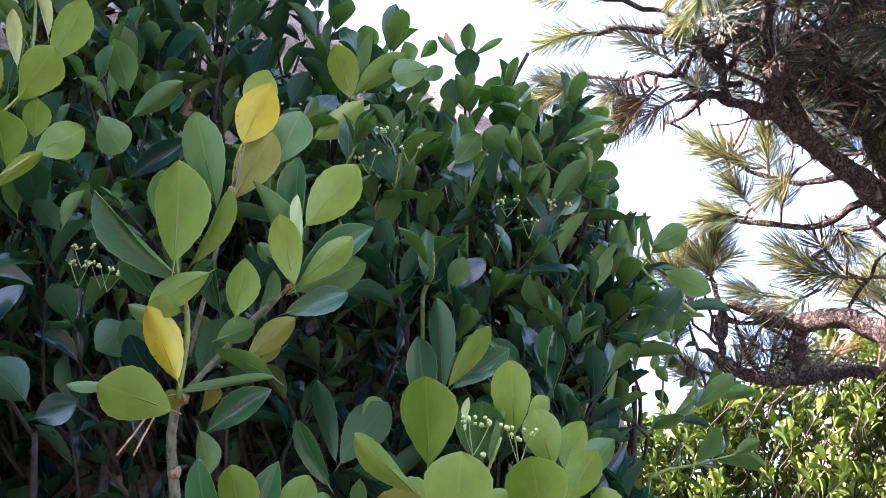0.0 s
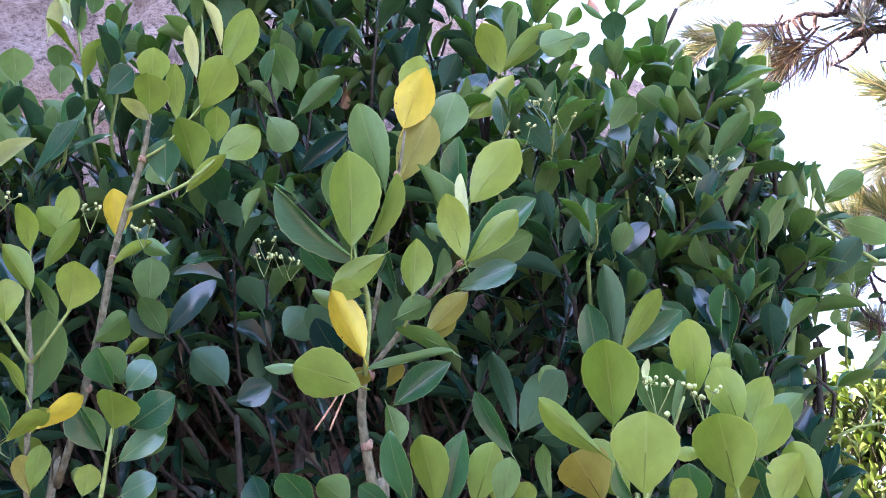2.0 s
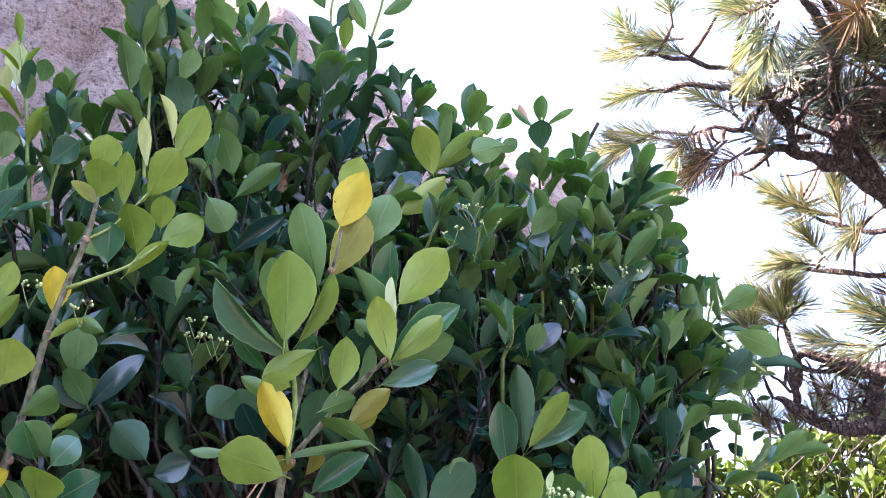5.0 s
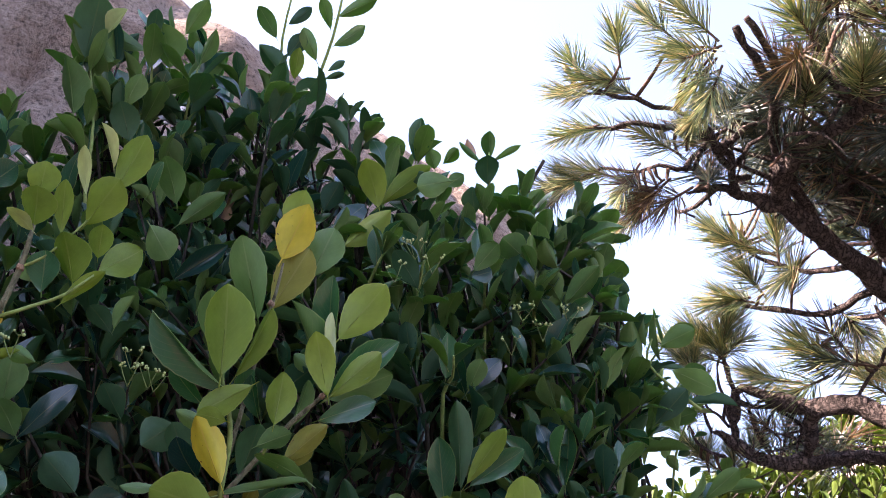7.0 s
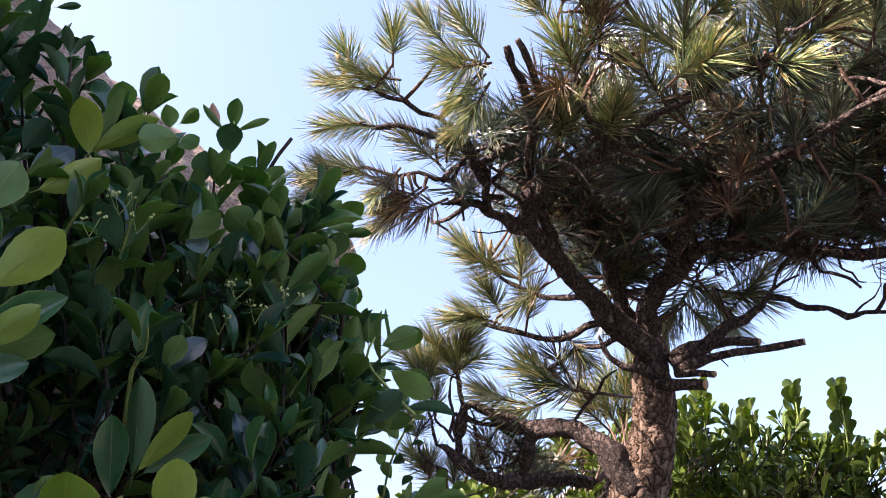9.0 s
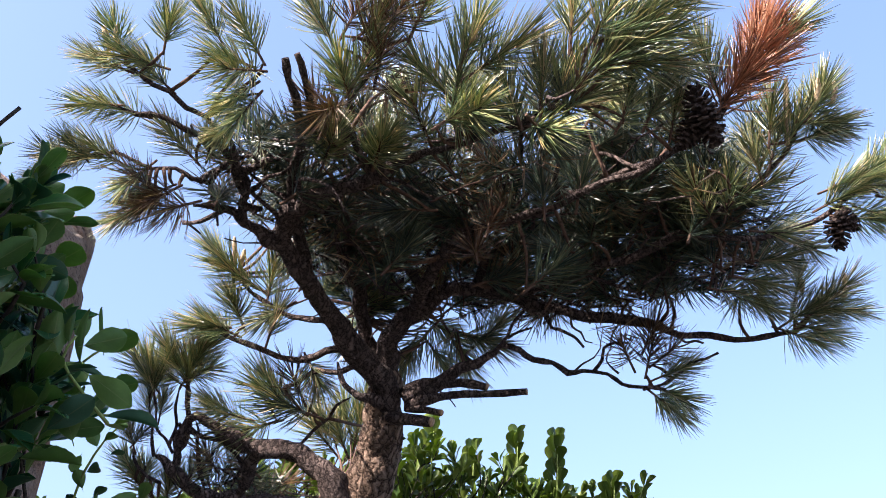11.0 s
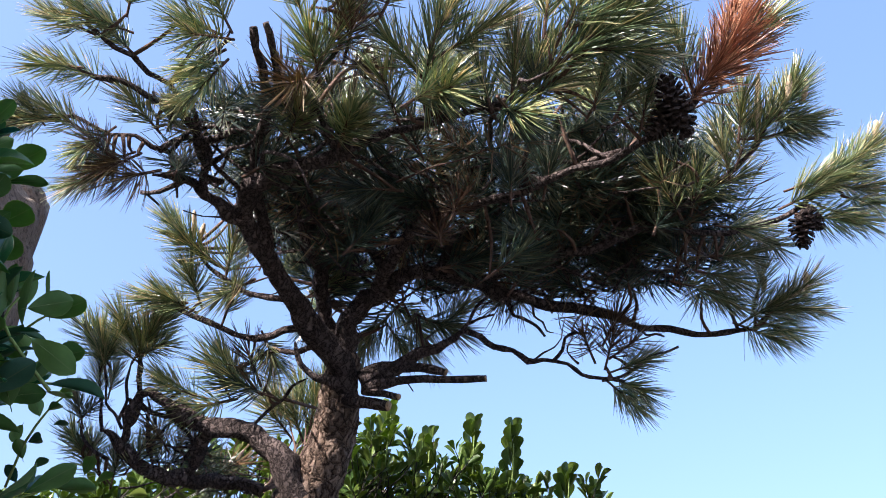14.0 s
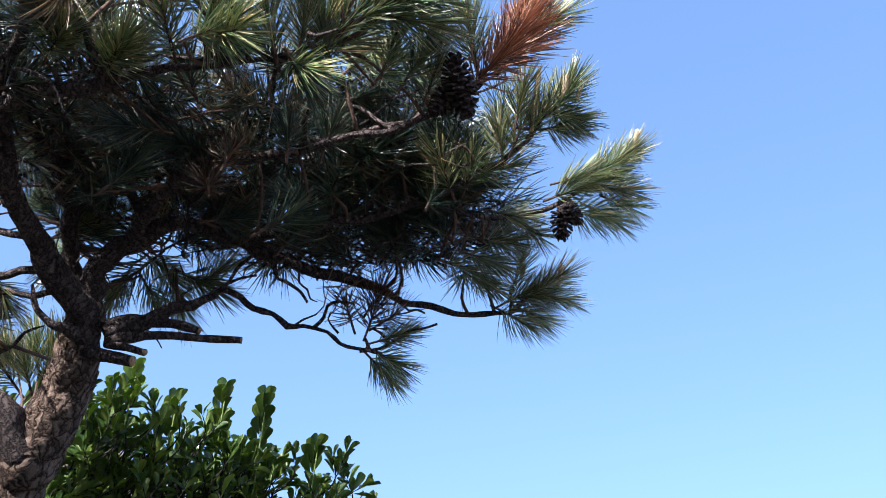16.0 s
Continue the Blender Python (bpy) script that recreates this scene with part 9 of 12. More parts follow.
tuft((0.551, 1.668, 2.251), (0.28, -0.69, 0.67), 0.86, 'green', 4)
limb("twig", pine, [(0.557, 1.675, 2.216, 0.0036), (0.549, 1.674, 2.227, 0.0030), (0.547, 1.678, 2.241, 0.0018)], PINE_TWIG, 6, 0.03, 0.15)
tuft((0.502, 1.723, 2.202), (-0.41, -0.33, 0.85), 0.86, 'green', 4)
tuft((0.496, 1.716, 2.217), (-0.71, -0.03, 0.71), 0.77, 'green', 2)
tuft((0.499, 1.718, 2.212), (0.07, -0.62, 0.78), 0.77, 'green', 1)
tuft((0.514, 1.760, 2.160), (-0.33, -0.40, 0.86), 0.60, 'green', 5)
tuft((0.533, 1.766, 2.172), (-0.12, -0.53, 0.84), 0.60, 'green', 0)
tuft((0.499, 1.793, 2.109), (-0.49, -0.26, 0.83), 0.60, 'green', 4)
tuft((0.499, 1.789, 2.115), (0.34, -0.70, 0.63), 0.52, 'old', 4)
tuft((0.530, 1.850, 2.061), (-0.65, -0.10, 0.75), 0.77, 'green', 3)
limb("twig", pine, [(0.521, 1.799, 2.068, 0.0036), (0.524, 1.830, 2.055, 0.0030), (0.540, 1.851, 2.050, 0.0018)], PINE_TWIG, 6, 0.03, 0.15)
tuft((0.571, 1.848, 2.025), (-0.74, 0.01, 0.68), 0.77, 'green', 1)
limb("twig", pine, [(0.544, 1.789, 2.050, 0.0036), (0.560, 1.824, 2.031, 0.0030), (0.582, 1.847, 2.015, 0.0018)], PINE_TWIG, 6, 0.03, 0.15)
tuft((0.601, 1.854, 2.026), (-0.12, -0.53, 0.84), 0.77, 'green', 6)
limb("twig", pine, [(0.562, 1.779, 2.041, 0.0036), (0.574, 1.816, 2.017, 0.0030), (0.603, 1.862, 2.014, 0.0018)], PINE_TWIG, 6, 0.03, 0.15)
tuft((0.545, 1.852, 2.043), (-0.12, -0.53, 0.84), 0.69, 'green', 6)
limb("twig", pine, [(0.533, 1.795, 2.057, 0.0036), (0.535, 1.824, 2.041, 0.0030), (0.547, 1.860, 2.030, 0.0018)], PINE_TWIG, 6, 0.03, 0.15)
tuft((0.678, 1.818, 2.062), (-0.51, -0.25, 0.82), 0.77, 'old', 6)
limb("twig", pine, [(0.640, 1.734, 2.021, 0.0036), (0.656, 1.789, 2.031, 0.0030), (0.685, 1.821, 2.050, 0.0018)], PINE_TWIG, 6, 0.03, 0.15)
tuft((0.697, 1.796, 2.073), (0.12, -0.64, 0.76), 0.77, 'old', 4)
limb("twig", pine, [(0.661, 1.728, 2.015, 0.0036), (0.686, 1.759, 2.030, 0.0030), (0.695, 1.806, 2.062, 0.0018)], PINE_TWIG, 6, 0.03, 0.15)
tuft((0.758, 1.525, 2.153), (-0.87, 0.41, 0.27), 0.95, 'old', 2)
limb("twig", pine, [(0.793, 1.534, 2.142, 0.0036), (0.780, 1.528, 2.142, 0.0030), (0.771, 1.519, 2.149, 0.0018)], PINE_TWIG, 6, 0.03, 0.15)
tuft((0.737, 1.533, 2.161), (-0.86, 0.28, 0.42), 0.95, 'green', 2)
limb("twig", pine, [(0.706, 1.534, 2.195, 0.0036), (0.729, 1.527, 2.171, 0.0030), (0.750, 1.529, 2.155, 0.0018)], PINE_TWIG, 6, 0.03, 0.15)
tuft((0.707, 1.585, 2.140), (-0.72, 0.66, -0.22), 0.95, 'green', 1)
limb("twig", pine, [(0.698, 1.565, 2.174, 0.0036), (0.701, 1.567, 2.158, 0.0030), (0.717, 1.575, 2.143, 0.0018)], PINE_TWIG, 6, 0.03, 0.15)
tuft((0.709, 1.552, 2.182), (-0.71, -0.03, 0.71), 0.86, 'green', 0)
tuft((0.741, 1.525, 2.188), (-0.59, -0.17, 0.79), 0.86, 'brown', 6)
tuft((0.767, 1.528, 2.179), (-0.02, -0.58, 0.81), 0.69, 'brown', 5)
limb("twig", pine, [(0.799, 1.528, 2.147, 0.0036), (0.779, 1.531, 2.157, 0.0030), (0.768, 1.537, 2.167, 0.0018)], PINE_TWIG, 6, 0.03, 0.15)
tuft((0.664, 1.620, 2.151), (-0.87, 0.43, 0.24), 0.77, 'green', 2)
tuft((1.000, 1.839, 2.213), (-0.57, -0.20, 0.80), 0.99, 'green', 0)
limb("twig", pine, [(0.841, 1.648, 2.003, 0.0036), (0.931, 1.763, 2.084, 0.0030), (1.008, 1.842, 2.201, 0.0018)], PINE_TWIG, 6, 0.03, 0.15)
tuft((0.981, 1.857, 2.206), (-0.75, 0.03, 0.66), 0.95, 'green', 2)
limb("twig", pine, [(0.841, 1.648, 2.003, 0.0036), (0.922, 1.789, 2.073, 0.0030), (0.992, 1.857, 2.196, 0.0018)], PINE_TWIG, 6, 0.03, 0.15)
tuft((1.016, 1.820, 2.224), (-0.14, -0.52, 0.84), 0.99, 'green', 1)
limb("twig", pine, [(0.841, 1.648, 2.003, 0.0036), (0.939, 1.772, 2.071, 0.0030), (1.019, 1.827, 2.211, 0.0018)], PINE_TWIG, 6, 0.03, 0.15)
tuft((1.005, 1.831, 2.258), (-0.49, -0.26, 0.83), 0.95, 'green', 0)
limb("twig", pine, [(0.841, 1.648, 2.003, 0.0036), (0.949, 1.712, 2.092, 0.0030), (1.012, 1.835, 2.246, 0.0018)], PINE_TWIG, 6, 0.03, 0.15)
tuft((1.029, 1.809, 2.265), (-0.05, -0.57, 0.82), 0.95, 'green', 5)
limb("twig", pine, [(0.841, 1.648, 2.003, 0.0036), (0.962, 1.743, 2.125, 0.0030), (1.030, 1.818, 2.253, 0.0018)], PINE_TWIG, 6, 0.03, 0.15)
tuft((1.026, 1.786, 2.299), (0.07, -0.62, 0.78), 0.86, 'green', 4)
limb("twig", pine, [(0.804, 1.522, 2.152, 0.0036), (0.947, 1.642, 2.202, 0.0030), (1.025, 1.796, 2.287, 0.0018)], PINE_TWIG, 6, 0.03, 0.15)
tuft((0.969, 1.861, 2.251), (-0.71, -0.03, 0.71), 0.86, 'green', 6)
limb("twig", pine, [(0.841, 1.648, 2.003, 0.0036), (0.952, 1.749, 2.114, 0.0030), (0.980, 1.861, 2.240, 0.0018)], PINE_TWIG, 6, 0.03, 0.15)
tuft((0.728, 1.471, 2.236), (0.62, 0.14, -0.77), 0.77, 'green', 3)
tuft((0.789, 1.460, 2.445), (-0.65, -0.10, 0.75), 0.86, 'old', 0)
limb("twig", pine, [(0.767, 1.366, 2.376, 0.0036), (0.780, 1.415, 2.405, 0.0030), (0.799, 1.462, 2.433, 0.0018)], PINE_TWIG, 6, 0.03, 0.15)
tuft((0.846, 1.474, 2.430), (-0.02, -0.58, 0.81), 0.86, 'old', 0)
limb("twig", pine, [(0.788, 1.387, 2.342, 0.0036), (0.827, 1.431, 2.361, 0.0030), (0.847, 1.483, 2.418, 0.0018)], PINE_TWIG, 6, 0.03, 0.15)
tuft((0.856, 1.423, 2.452), (0.20, -0.67, 0.72), 0.86, 'green', 0)
limb("twig", pine, [(0.775, 1.367, 2.372, 0.0036), (0.825, 1.401, 2.413, 0.0030), (0.853, 1.433, 2.441, 0.0018)], PINE_TWIG, 6, 0.03, 0.15)
tuft((0.842, 1.514, 2.418), (-0.83, 0.19, 0.52), 0.86, 'old', 6)
limb("twig", pine, [(0.804, 1.399, 2.321, 0.0036), (0.852, 1.439, 2.367, 0.0030), (0.855, 1.511, 2.410, 0.0018)], PINE_TWIG, 6, 0.03, 0.15)
tuft((0.886, 1.490, 2.409), (0.41, -0.71, 0.57), 0.86, 'old', 6)
limb("twig", pine, [(0.804, 1.399, 2.321, 0.0036), (0.846, 1.470, 2.356, 0.0030), (0.880, 1.501, 2.401, 0.0018)], PINE_TWIG, 6, 0.03, 0.15)
tuft((0.892, 1.411, 2.433), (0.54, -0.71, 0.45), 0.86, 'green', 3)
limb("twig", pine, [(0.781, 1.377, 2.357, 0.0036), (0.834, 1.414, 2.390, 0.0030), (0.884, 1.422, 2.426, 0.0018)], PINE_TWIG, 6, 0.03, 0.15)
tuft((0.749, 1.428, 2.469), (-0.74, 0.01, 0.68), 0.86, 'green', 0)
limb("twig", pine, [(0.734, 1.355, 2.399, 0.0036), (0.758, 1.396, 2.425, 0.0030), (0.760, 1.427, 2.459, 0.0018)], PINE_TWIG, 6, 0.03, 0.15)
tuft((0.817, 1.407, 2.472), (-0.12, -0.53, 0.84), 0.86, 'old', 1)
limb("twig", pine, [(0.767, 1.366, 2.376, 0.0036), (0.801, 1.381, 2.401, 0.0030), (0.819, 1.415, 2.459, 0.0018)], PINE_TWIG, 6, 0.03, 0.15)
tuft((0.966, 1.408, 2.369), (0.86, -0.27, -0.45), 0.86, 'green', 0)
limb("twig", pine, [(0.860, 1.297, 2.309, 0.0036), (0.903, 1.353, 2.360, 0.0030), (0.953, 1.412, 2.376, 0.0018)], PINE_TWIG, 6, 0.03, 0.15)
tuft((0.866, 1.550, 2.385), (-0.07, 0.62, -0.78), 0.77, 'old', 2)
limb("twig", pine, [(0.804, 1.399, 2.321, 0.0036), (0.851, 1.445, 2.384, 0.0030), (0.867, 1.541, 2.397, 0.0018)], PINE_TWIG, 6, 0.03, 0.15)
tuft((0.962, 1.333, 2.319), (0.65, 0.10, -0.75), 0.86, 'green', 5)
limb("twig", pine, [(0.874, 1.278, 2.313, 0.0036), (0.910, 1.309, 2.320, 0.0030), (0.953, 1.331, 2.331, 0.0018)], PINE_TWIG, 6, 0.03, 0.15)
tuft((0.940, 1.342, 2.328), (-0.34, 0.70, -0.63), 0.86, 'green', 2)
limb("twig", pine, [(0.874, 1.278, 2.313, 0.0036), (0.918, 1.291, 2.334, 0.0030), (0.945, 1.331, 2.338, 0.0018)], PINE_TWIG, 6, 0.03, 0.15)
tuft((0.994, 1.317, 2.311), (0.87, -0.38, -0.31), 0.86, 'green', 4)
limb("twig", pine, [(0.957, 1.260, 2.209, 0.0036), (0.963, 1.287, 2.266, 0.0030), (0.981, 1.323, 2.315, 0.0018)], PINE_TWIG, 6, 0.03, 0.15)
tuft((0.946, 1.367, 2.289), (0.72, 0.01, -0.69), 0.77, 'green', 0)
limb("twig", pine, [(0.849, 1.365, 2.237, 0.0036), (0.899, 1.354, 2.267, 0.0030), (0.935, 1.366, 2.299, 0.0018)], PINE_TWIG, 6, 0.03, 0.15)
tuft((0.924, 1.398, 2.306), (-0.02, 0.60, -0.80), 0.77, 'green', 4)
limb("twig", pine, [(0.843, 1.405, 2.256, 0.0036), (0.876, 1.385, 2.302, 0.0030), (0.924, 1.389, 2.318, 0.0018)], PINE_TWIG, 6, 0.03, 0.15)
tuft((1.020, 1.313, 2.292), (0.41, -0.71, 0.57), 0.69, 'green', 5)
limb("twig", pine, [(0.968, 1.247, 2.211, 0.0036), (0.981, 1.293, 2.251, 0.0030), (1.014, 1.324, 2.283, 0.0018)], PINE_TWIG, 6, 0.03, 0.15)
tuft((0.192, 1.355, 2.435), (-0.87, 0.37, 0.32), 0.60, 'old', 3)
tuft((0.181, 1.372, 2.423), (-0.66, 0.68, -0.30), 0.60, 'old', 2)
tuft((0.213, 1.336, 2.442), (-0.78, 0.08, 0.63), 0.60, 'old', 2)
tuft((0.320, 1.266, 2.378), (-0.83, 0.19, 0.52), 0.69, 'brown', 4)
limb("twig", pine, [(0.327, 1.271, 2.422, 0.0036), (0.327, 1.266, 2.397, 0.0030), (0.332, 1.263, 2.371, 0.0018)], PINE_TWIG, 6, 0.03, 0.15)
tuft((0.337, 1.265, 2.363), (-0.71, 0.67, -0.24), 0.69, 'brown', 0)
limb("twig", pine, [(0.336, 1.265, 2.422, 0.0036), (0.340, 1.257, 2.400, 0.0030), (0.348, 1.255, 2.367, 0.0018)], PINE_TWIG, 6, 0.03, 0.15)
tuft((0.485, 0.889, 2.523), (0.15, -0.65, 0.74), 0.77, 'brown', 6)
limb("twig", pine, [(0.538, 0.872, 2.496, 0.0036), (0.514, 0.880, 2.507, 0.0030), (0.483, 0.899, 2.512, 0.0018)], PINE_TWIG, 6, 0.03, 0.15)
tuft((0.509, 0.877, 2.517), (0.47, -0.71, 0.53), 0.77, 'brown', 6)
limb("twig", pine, [(0.538, 0.872, 2.496, 0.0036), (0.522, 0.882, 2.506, 0.0030), (0.502, 0.888, 2.509, 0.0018)], PINE_TWIG, 6, 0.03, 0.15)
tuft((0.726, 1.702, 2.077), (-0.80, 0.13, 0.58), 0.77, 'brown', 1)
limb("twig", pine, [(0.694, 1.675, 2.067, 0.0036), (0.716, 1.692, 2.065, 0.0030), (0.738, 1.700, 2.068, 0.0018)], PINE_TWIG, 6, 0.03, 0.15)
tuft((0.642, 1.696, 2.068), (-0.69, -0.06, 0.73), 0.69, 'brown', 0)
tuft((0.605, 1.764, 2.030), (0.20, -0.67, 0.72), 0.69, 'green', 3)
tuft((0.632, 1.631, 2.165), (-0.87, 0.31, 0.39), 0.52, 'green', 5)
limb("twig", pine, [(0.617, 1.653, 2.135, 0.0036), (0.629, 1.643, 2.153, 0.0030), (0.645, 1.627, 2.160, 0.0018)], PINE_TWIG, 6, 0.03, 0.15)
tuft((0.921, 0.999, 2.257), (0.48, -0.68, 0.56), 0.89, 'old', 4)
limb("twig", pine, [(0.874, 0.978, 2.364, 0.0036), (0.903, 0.992, 2.309, 0.0030), (0.913, 1.009, 2.249, 0.0018)], PINE_TWIG, 6, 0.03, 0.15)
tuft((0.798, 0.850, 2.426), (-0.92, -0.04, 0.39), 0.73, 'old', 2)
limb("twig", pine, [(0.766, 0.828, 2.419, 0.0036), (0.787, 0.843, 2.420, 0.0030), (0.812, 0.851, 2.420, 0.0018)], PINE_TWIG, 6, 0.03, 0.15)
tuft((1.005, 0.934, 2.338), (0.14, 0.71, 0.69), 0.69, 'old', 0)
limb("twig", pine, [(1.072, 0.965, 2.335, 0.0036), (1.043, 0.941, 2.334, 0.0030), (1.002, 0.923, 2.328, 0.0018)], PINE_TWIG, 6, 0.03, 0.15)
tuft((0.620, 1.227, 2.594), (0.24, 0.64, 0.73), 0.74, 'old', 1)
limb("twig", pine, [(0.731, 1.255, 2.490, 0.0036), (0.675, 1.235, 2.511, 0.0030), (0.616, 1.217, 2.583, 0.0018)], PINE_TWIG, 6, 0.03, 0.15)
tuft((0.555, 1.384, 2.643), (-0.72, -0.07, 0.69), 0.76, 'brown', 2)
limb("twig", pine, [(0.733, 1.318, 2.512, 0.0036), (0.660, 1.352, 2.543, 0.0030), (0.566, 1.385, 2.633, 0.0018)], PINE_TWIG, 6, 0.03, 0.15)
tuft((0.724, 1.045, 2.361), (-0.80, 0.59, 0.05), 0.88, 'old', 0)
limb("twig", pine, [(0.639, 1.041, 2.384, 0.0036), (0.691, 1.041, 2.376, 0.0030), (0.736, 1.036, 2.360, 0.0018)], PINE_TWIG, 6, 0.03, 0.15)
tuft((0.809, 1.248, 2.563), (0.25, 0.64, 0.72), 0.71, 'old', 2)
tuft((0.934, 0.888, 2.372), (-0.01, -0.32, 0.95), 0.83, 'old', 1)
tuft((0.952, 0.949, 2.310), (-0.26, 0.83, 0.49), 0.71, 'old', 2)
limb("twig", pine, [(0.907, 0.918, 2.366, 0.0036), (0.935, 0.928, 2.332, 0.0030), (0.956, 0.936, 2.302, 0.0018)], PINE_TWIG, 6, 0.03, 0.15)
tuft((0.631, 1.085, 2.536), (0.81, 0.59, 0.03), 0.73, 'green', 3)
limb("twig", pine, [(0.587, 1.022, 2.408, 0.0036), (0.589, 1.034, 2.467, 0.0030), (0.618, 1.076, 2.536, 0.0018)], PINE_TWIG, 6, 0.03, 0.15)
tuft((0.869, 1.077, 2.617), (-0.47, -0.54, 0.70), 0.80, 'green', 6)
limb("twig", pine, [(0.859, 1.246, 2.574, 0.0036), (0.895, 1.158, 2.585, 0.0030), (0.876, 1.085, 2.606, 0.0018)], PINE_TWIG, 6, 0.03, 0.15)
tuft((1.184, 1.148, 2.599), (-0.71, 0.36, 0.60), 0.83, 'old', 5)
limb("twig", pine, [(1.165, 1.096, 2.550, 0.0036), (1.174, 1.121, 2.576, 0.0030), (1.194, 1.143, 2.590, 0.0018)], PINE_TWIG, 6, 0.03, 0.15)
tuft((1.049, 0.839, 2.390), (-0.61, 0.70, 0.36), 0.75, 'old', 3)
limb("twig", pine, [(1.115, 0.860, 2.346, 0.0036), (1.096, 0.851, 2.362, 0.0030), (1.058, 0.828, 2.384, 0.0018)], PINE_TWIG, 6, 0.03, 0.15)
tuft((0.989, 1.145, 2.504), (0.90, 0.35, 0.27), 0.87, 'old', 4)
limb("twig", pine, [(1.022, 1.163, 2.480, 0.0036), (0.997, 1.154, 2.486, 0.0030), (0.975, 1.140, 2.500, 0.0018)], PINE_TWIG, 6, 0.03, 0.15)
tuft((0.904, 0.743, 2.428), (0.22, -0.52, 0.82), 0.73, 'green', 3)
limb("twig", pine, [(0.816, 0.751, 2.439, 0.0036), (0.849, 0.748, 2.428, 0.0030), (0.901, 0.750, 2.415, 0.0018)], PINE_TWIG, 6, 0.03, 0.15)
tuft((0.529, 1.149, 2.372), (0.58, -0.65, 0.50), 0.80, 'old', 0)
tuft((1.113, 0.814, 2.326), (0.52, 0.15, 0.84), 0.84, 'old', 2)
tuft((0.903, 0.813, 2.479), (0.48, -0.15, 0.86), 0.84, 'green', 0)
limb("twig", pine, [(0.951, 0.830, 2.387, 0.0036), (0.922, 0.821, 2.426, 0.0030), (0.896, 0.815, 2.467, 0.0018)], PINE_TWIG, 6, 0.03, 0.15)
tuft((0.772, 1.330, 2.583), (-0.15, -0.49, 0.86), 0.84, 'old', 2)
limb("twig", pine, [(0.762, 1.303, 2.549, 0.0036), (0.767, 1.318, 2.561, 0.0030), (0.774, 1.337, 2.571, 0.0018)], PINE_TWIG, 6, 0.03, 0.15)
tuft((1.252, 0.814, 2.323), (-0.27, 0.73, 0.63), 0.72, 'brown', 4)
limb("twig", pine, [(1.231, 0.784, 2.349, 0.0036), (1.242, 0.792, 2.327, 0.0030), (1.256, 0.803, 2.313, 0.0018)], PINE_TWIG, 6, 0.03, 0.15)
tuft((0.467, 1.359, 2.473), (0.38, -0.83, 0.40), 0.77, 'brown', 1)
limb("twig", pine, [(0.424, 1.242, 2.380, 0.0036), (0.429, 1.312, 2.407, 0.0030), (0.461, 1.372, 2.467, 0.0018)], PINE_TWIG, 6, 0.03, 0.15)
tuft((0.725, 1.211, 2.716), (0.27, 0.88, 0.39), 0.90, 'green', 2)
limb("twig", pine, [(0.808, 1.276, 2.563, 0.0036), (0.760, 1.227, 2.610, 0.0030), (0.721, 1.198, 2.710, 0.0018)], PINE_TWIG, 6, 0.03, 0.15)
tuft((0.616, 1.035, 2.570), (-0.96, 0.28, 0.02), 0.83, 'brown', 4)
limb("twig", pine, [(0.558, 1.004, 2.429, 0.0036), (0.588, 0.997, 2.505, 0.0030), (0.631, 1.031, 2.569, 0.0018)], PINE_TWIG, 6, 0.03, 0.15)
tuft((1.376, 1.150, 2.446), (-0.75, -0.32, 0.57), 0.89, 'brown', 2)
limb("twig", pine, [(1.235, 1.062, 2.567, 0.0036), (1.309, 1.109, 2.493, 0.0030), (1.387, 1.155, 2.437, 0.0018)], PINE_TWIG, 6, 0.03, 0.15)
tuft((1.014, 1.190, 2.567), (-0.15, 0.53, 0.83), 0.77, 'old', 2)
limb("twig", pine, [(1.028, 1.161, 2.491, 0.0036), (1.031, 1.168, 2.519, 0.0030), (1.017, 1.182, 2.555, 0.0018)], PINE_TWIG, 6, 0.03, 0.15)
tuft((0.713, 0.888, 2.406), (0.45, 0.22, 0.87), 0.77, 'old', 1)
tuft((1.029, 0.967, 2.386), (0.32, 0.95, -0.07), 0.82, 'brown', 3)
limb("twig", pine, [(1.058, 0.991, 2.337, 0.0036), (1.047, 0.976, 2.360, 0.0030), (1.025, 0.953, 2.387, 0.0018)], PINE_TWIG, 6, 0.03, 0.15)
tuft((0.653, 0.995, 2.553), (0.66, -0.58, 0.48), 0.71, 'brown', 5)
limb("twig", pine, [(0.563, 1.005, 2.426, 0.0036), (0.585, 1.018, 2.498, 0.0030), (0.643, 1.004, 2.546, 0.0018)], PINE_TWIG, 6, 0.03, 0.15)
tuft((0.688, 1.237, 2.653), (0.03, 0.01, 1.00), 0.76, 'green', 3)
limb("twig", pine, [(0.762, 1.303, 2.549, 0.0036), (0.714, 1.255, 2.595, 0.0030), (0.688, 1.237, 2.638, 0.0018)], PINE_TWIG, 6, 0.03, 0.15)
tuft((0.844, 1.118, 2.646), (0.23, 0.29, 0.93), 0.88, 'green', 3)
limb("twig", pine, [(0.859, 1.246, 2.574, 0.0036), (0.857, 1.169, 2.609, 0.0030), (0.841, 1.113, 2.632, 0.0018)], PINE_TWIG, 6, 0.03, 0.15)
tuft((0.741, 0.987, 2.423), (-0.75, -0.31, 0.58), 0.76, 'old', 6)
limb("twig", pine, [(0.677, 0.942, 2.400, 0.0036), (0.708, 0.969, 2.410, 0.0030), (0.752, 0.992, 2.414, 0.0018)], PINE_TWIG, 6, 0.03, 0.15)
tuft((0.877, 1.232, 2.462), (-0.41, -0.21, 0.89), 0.76, 'old', 0)
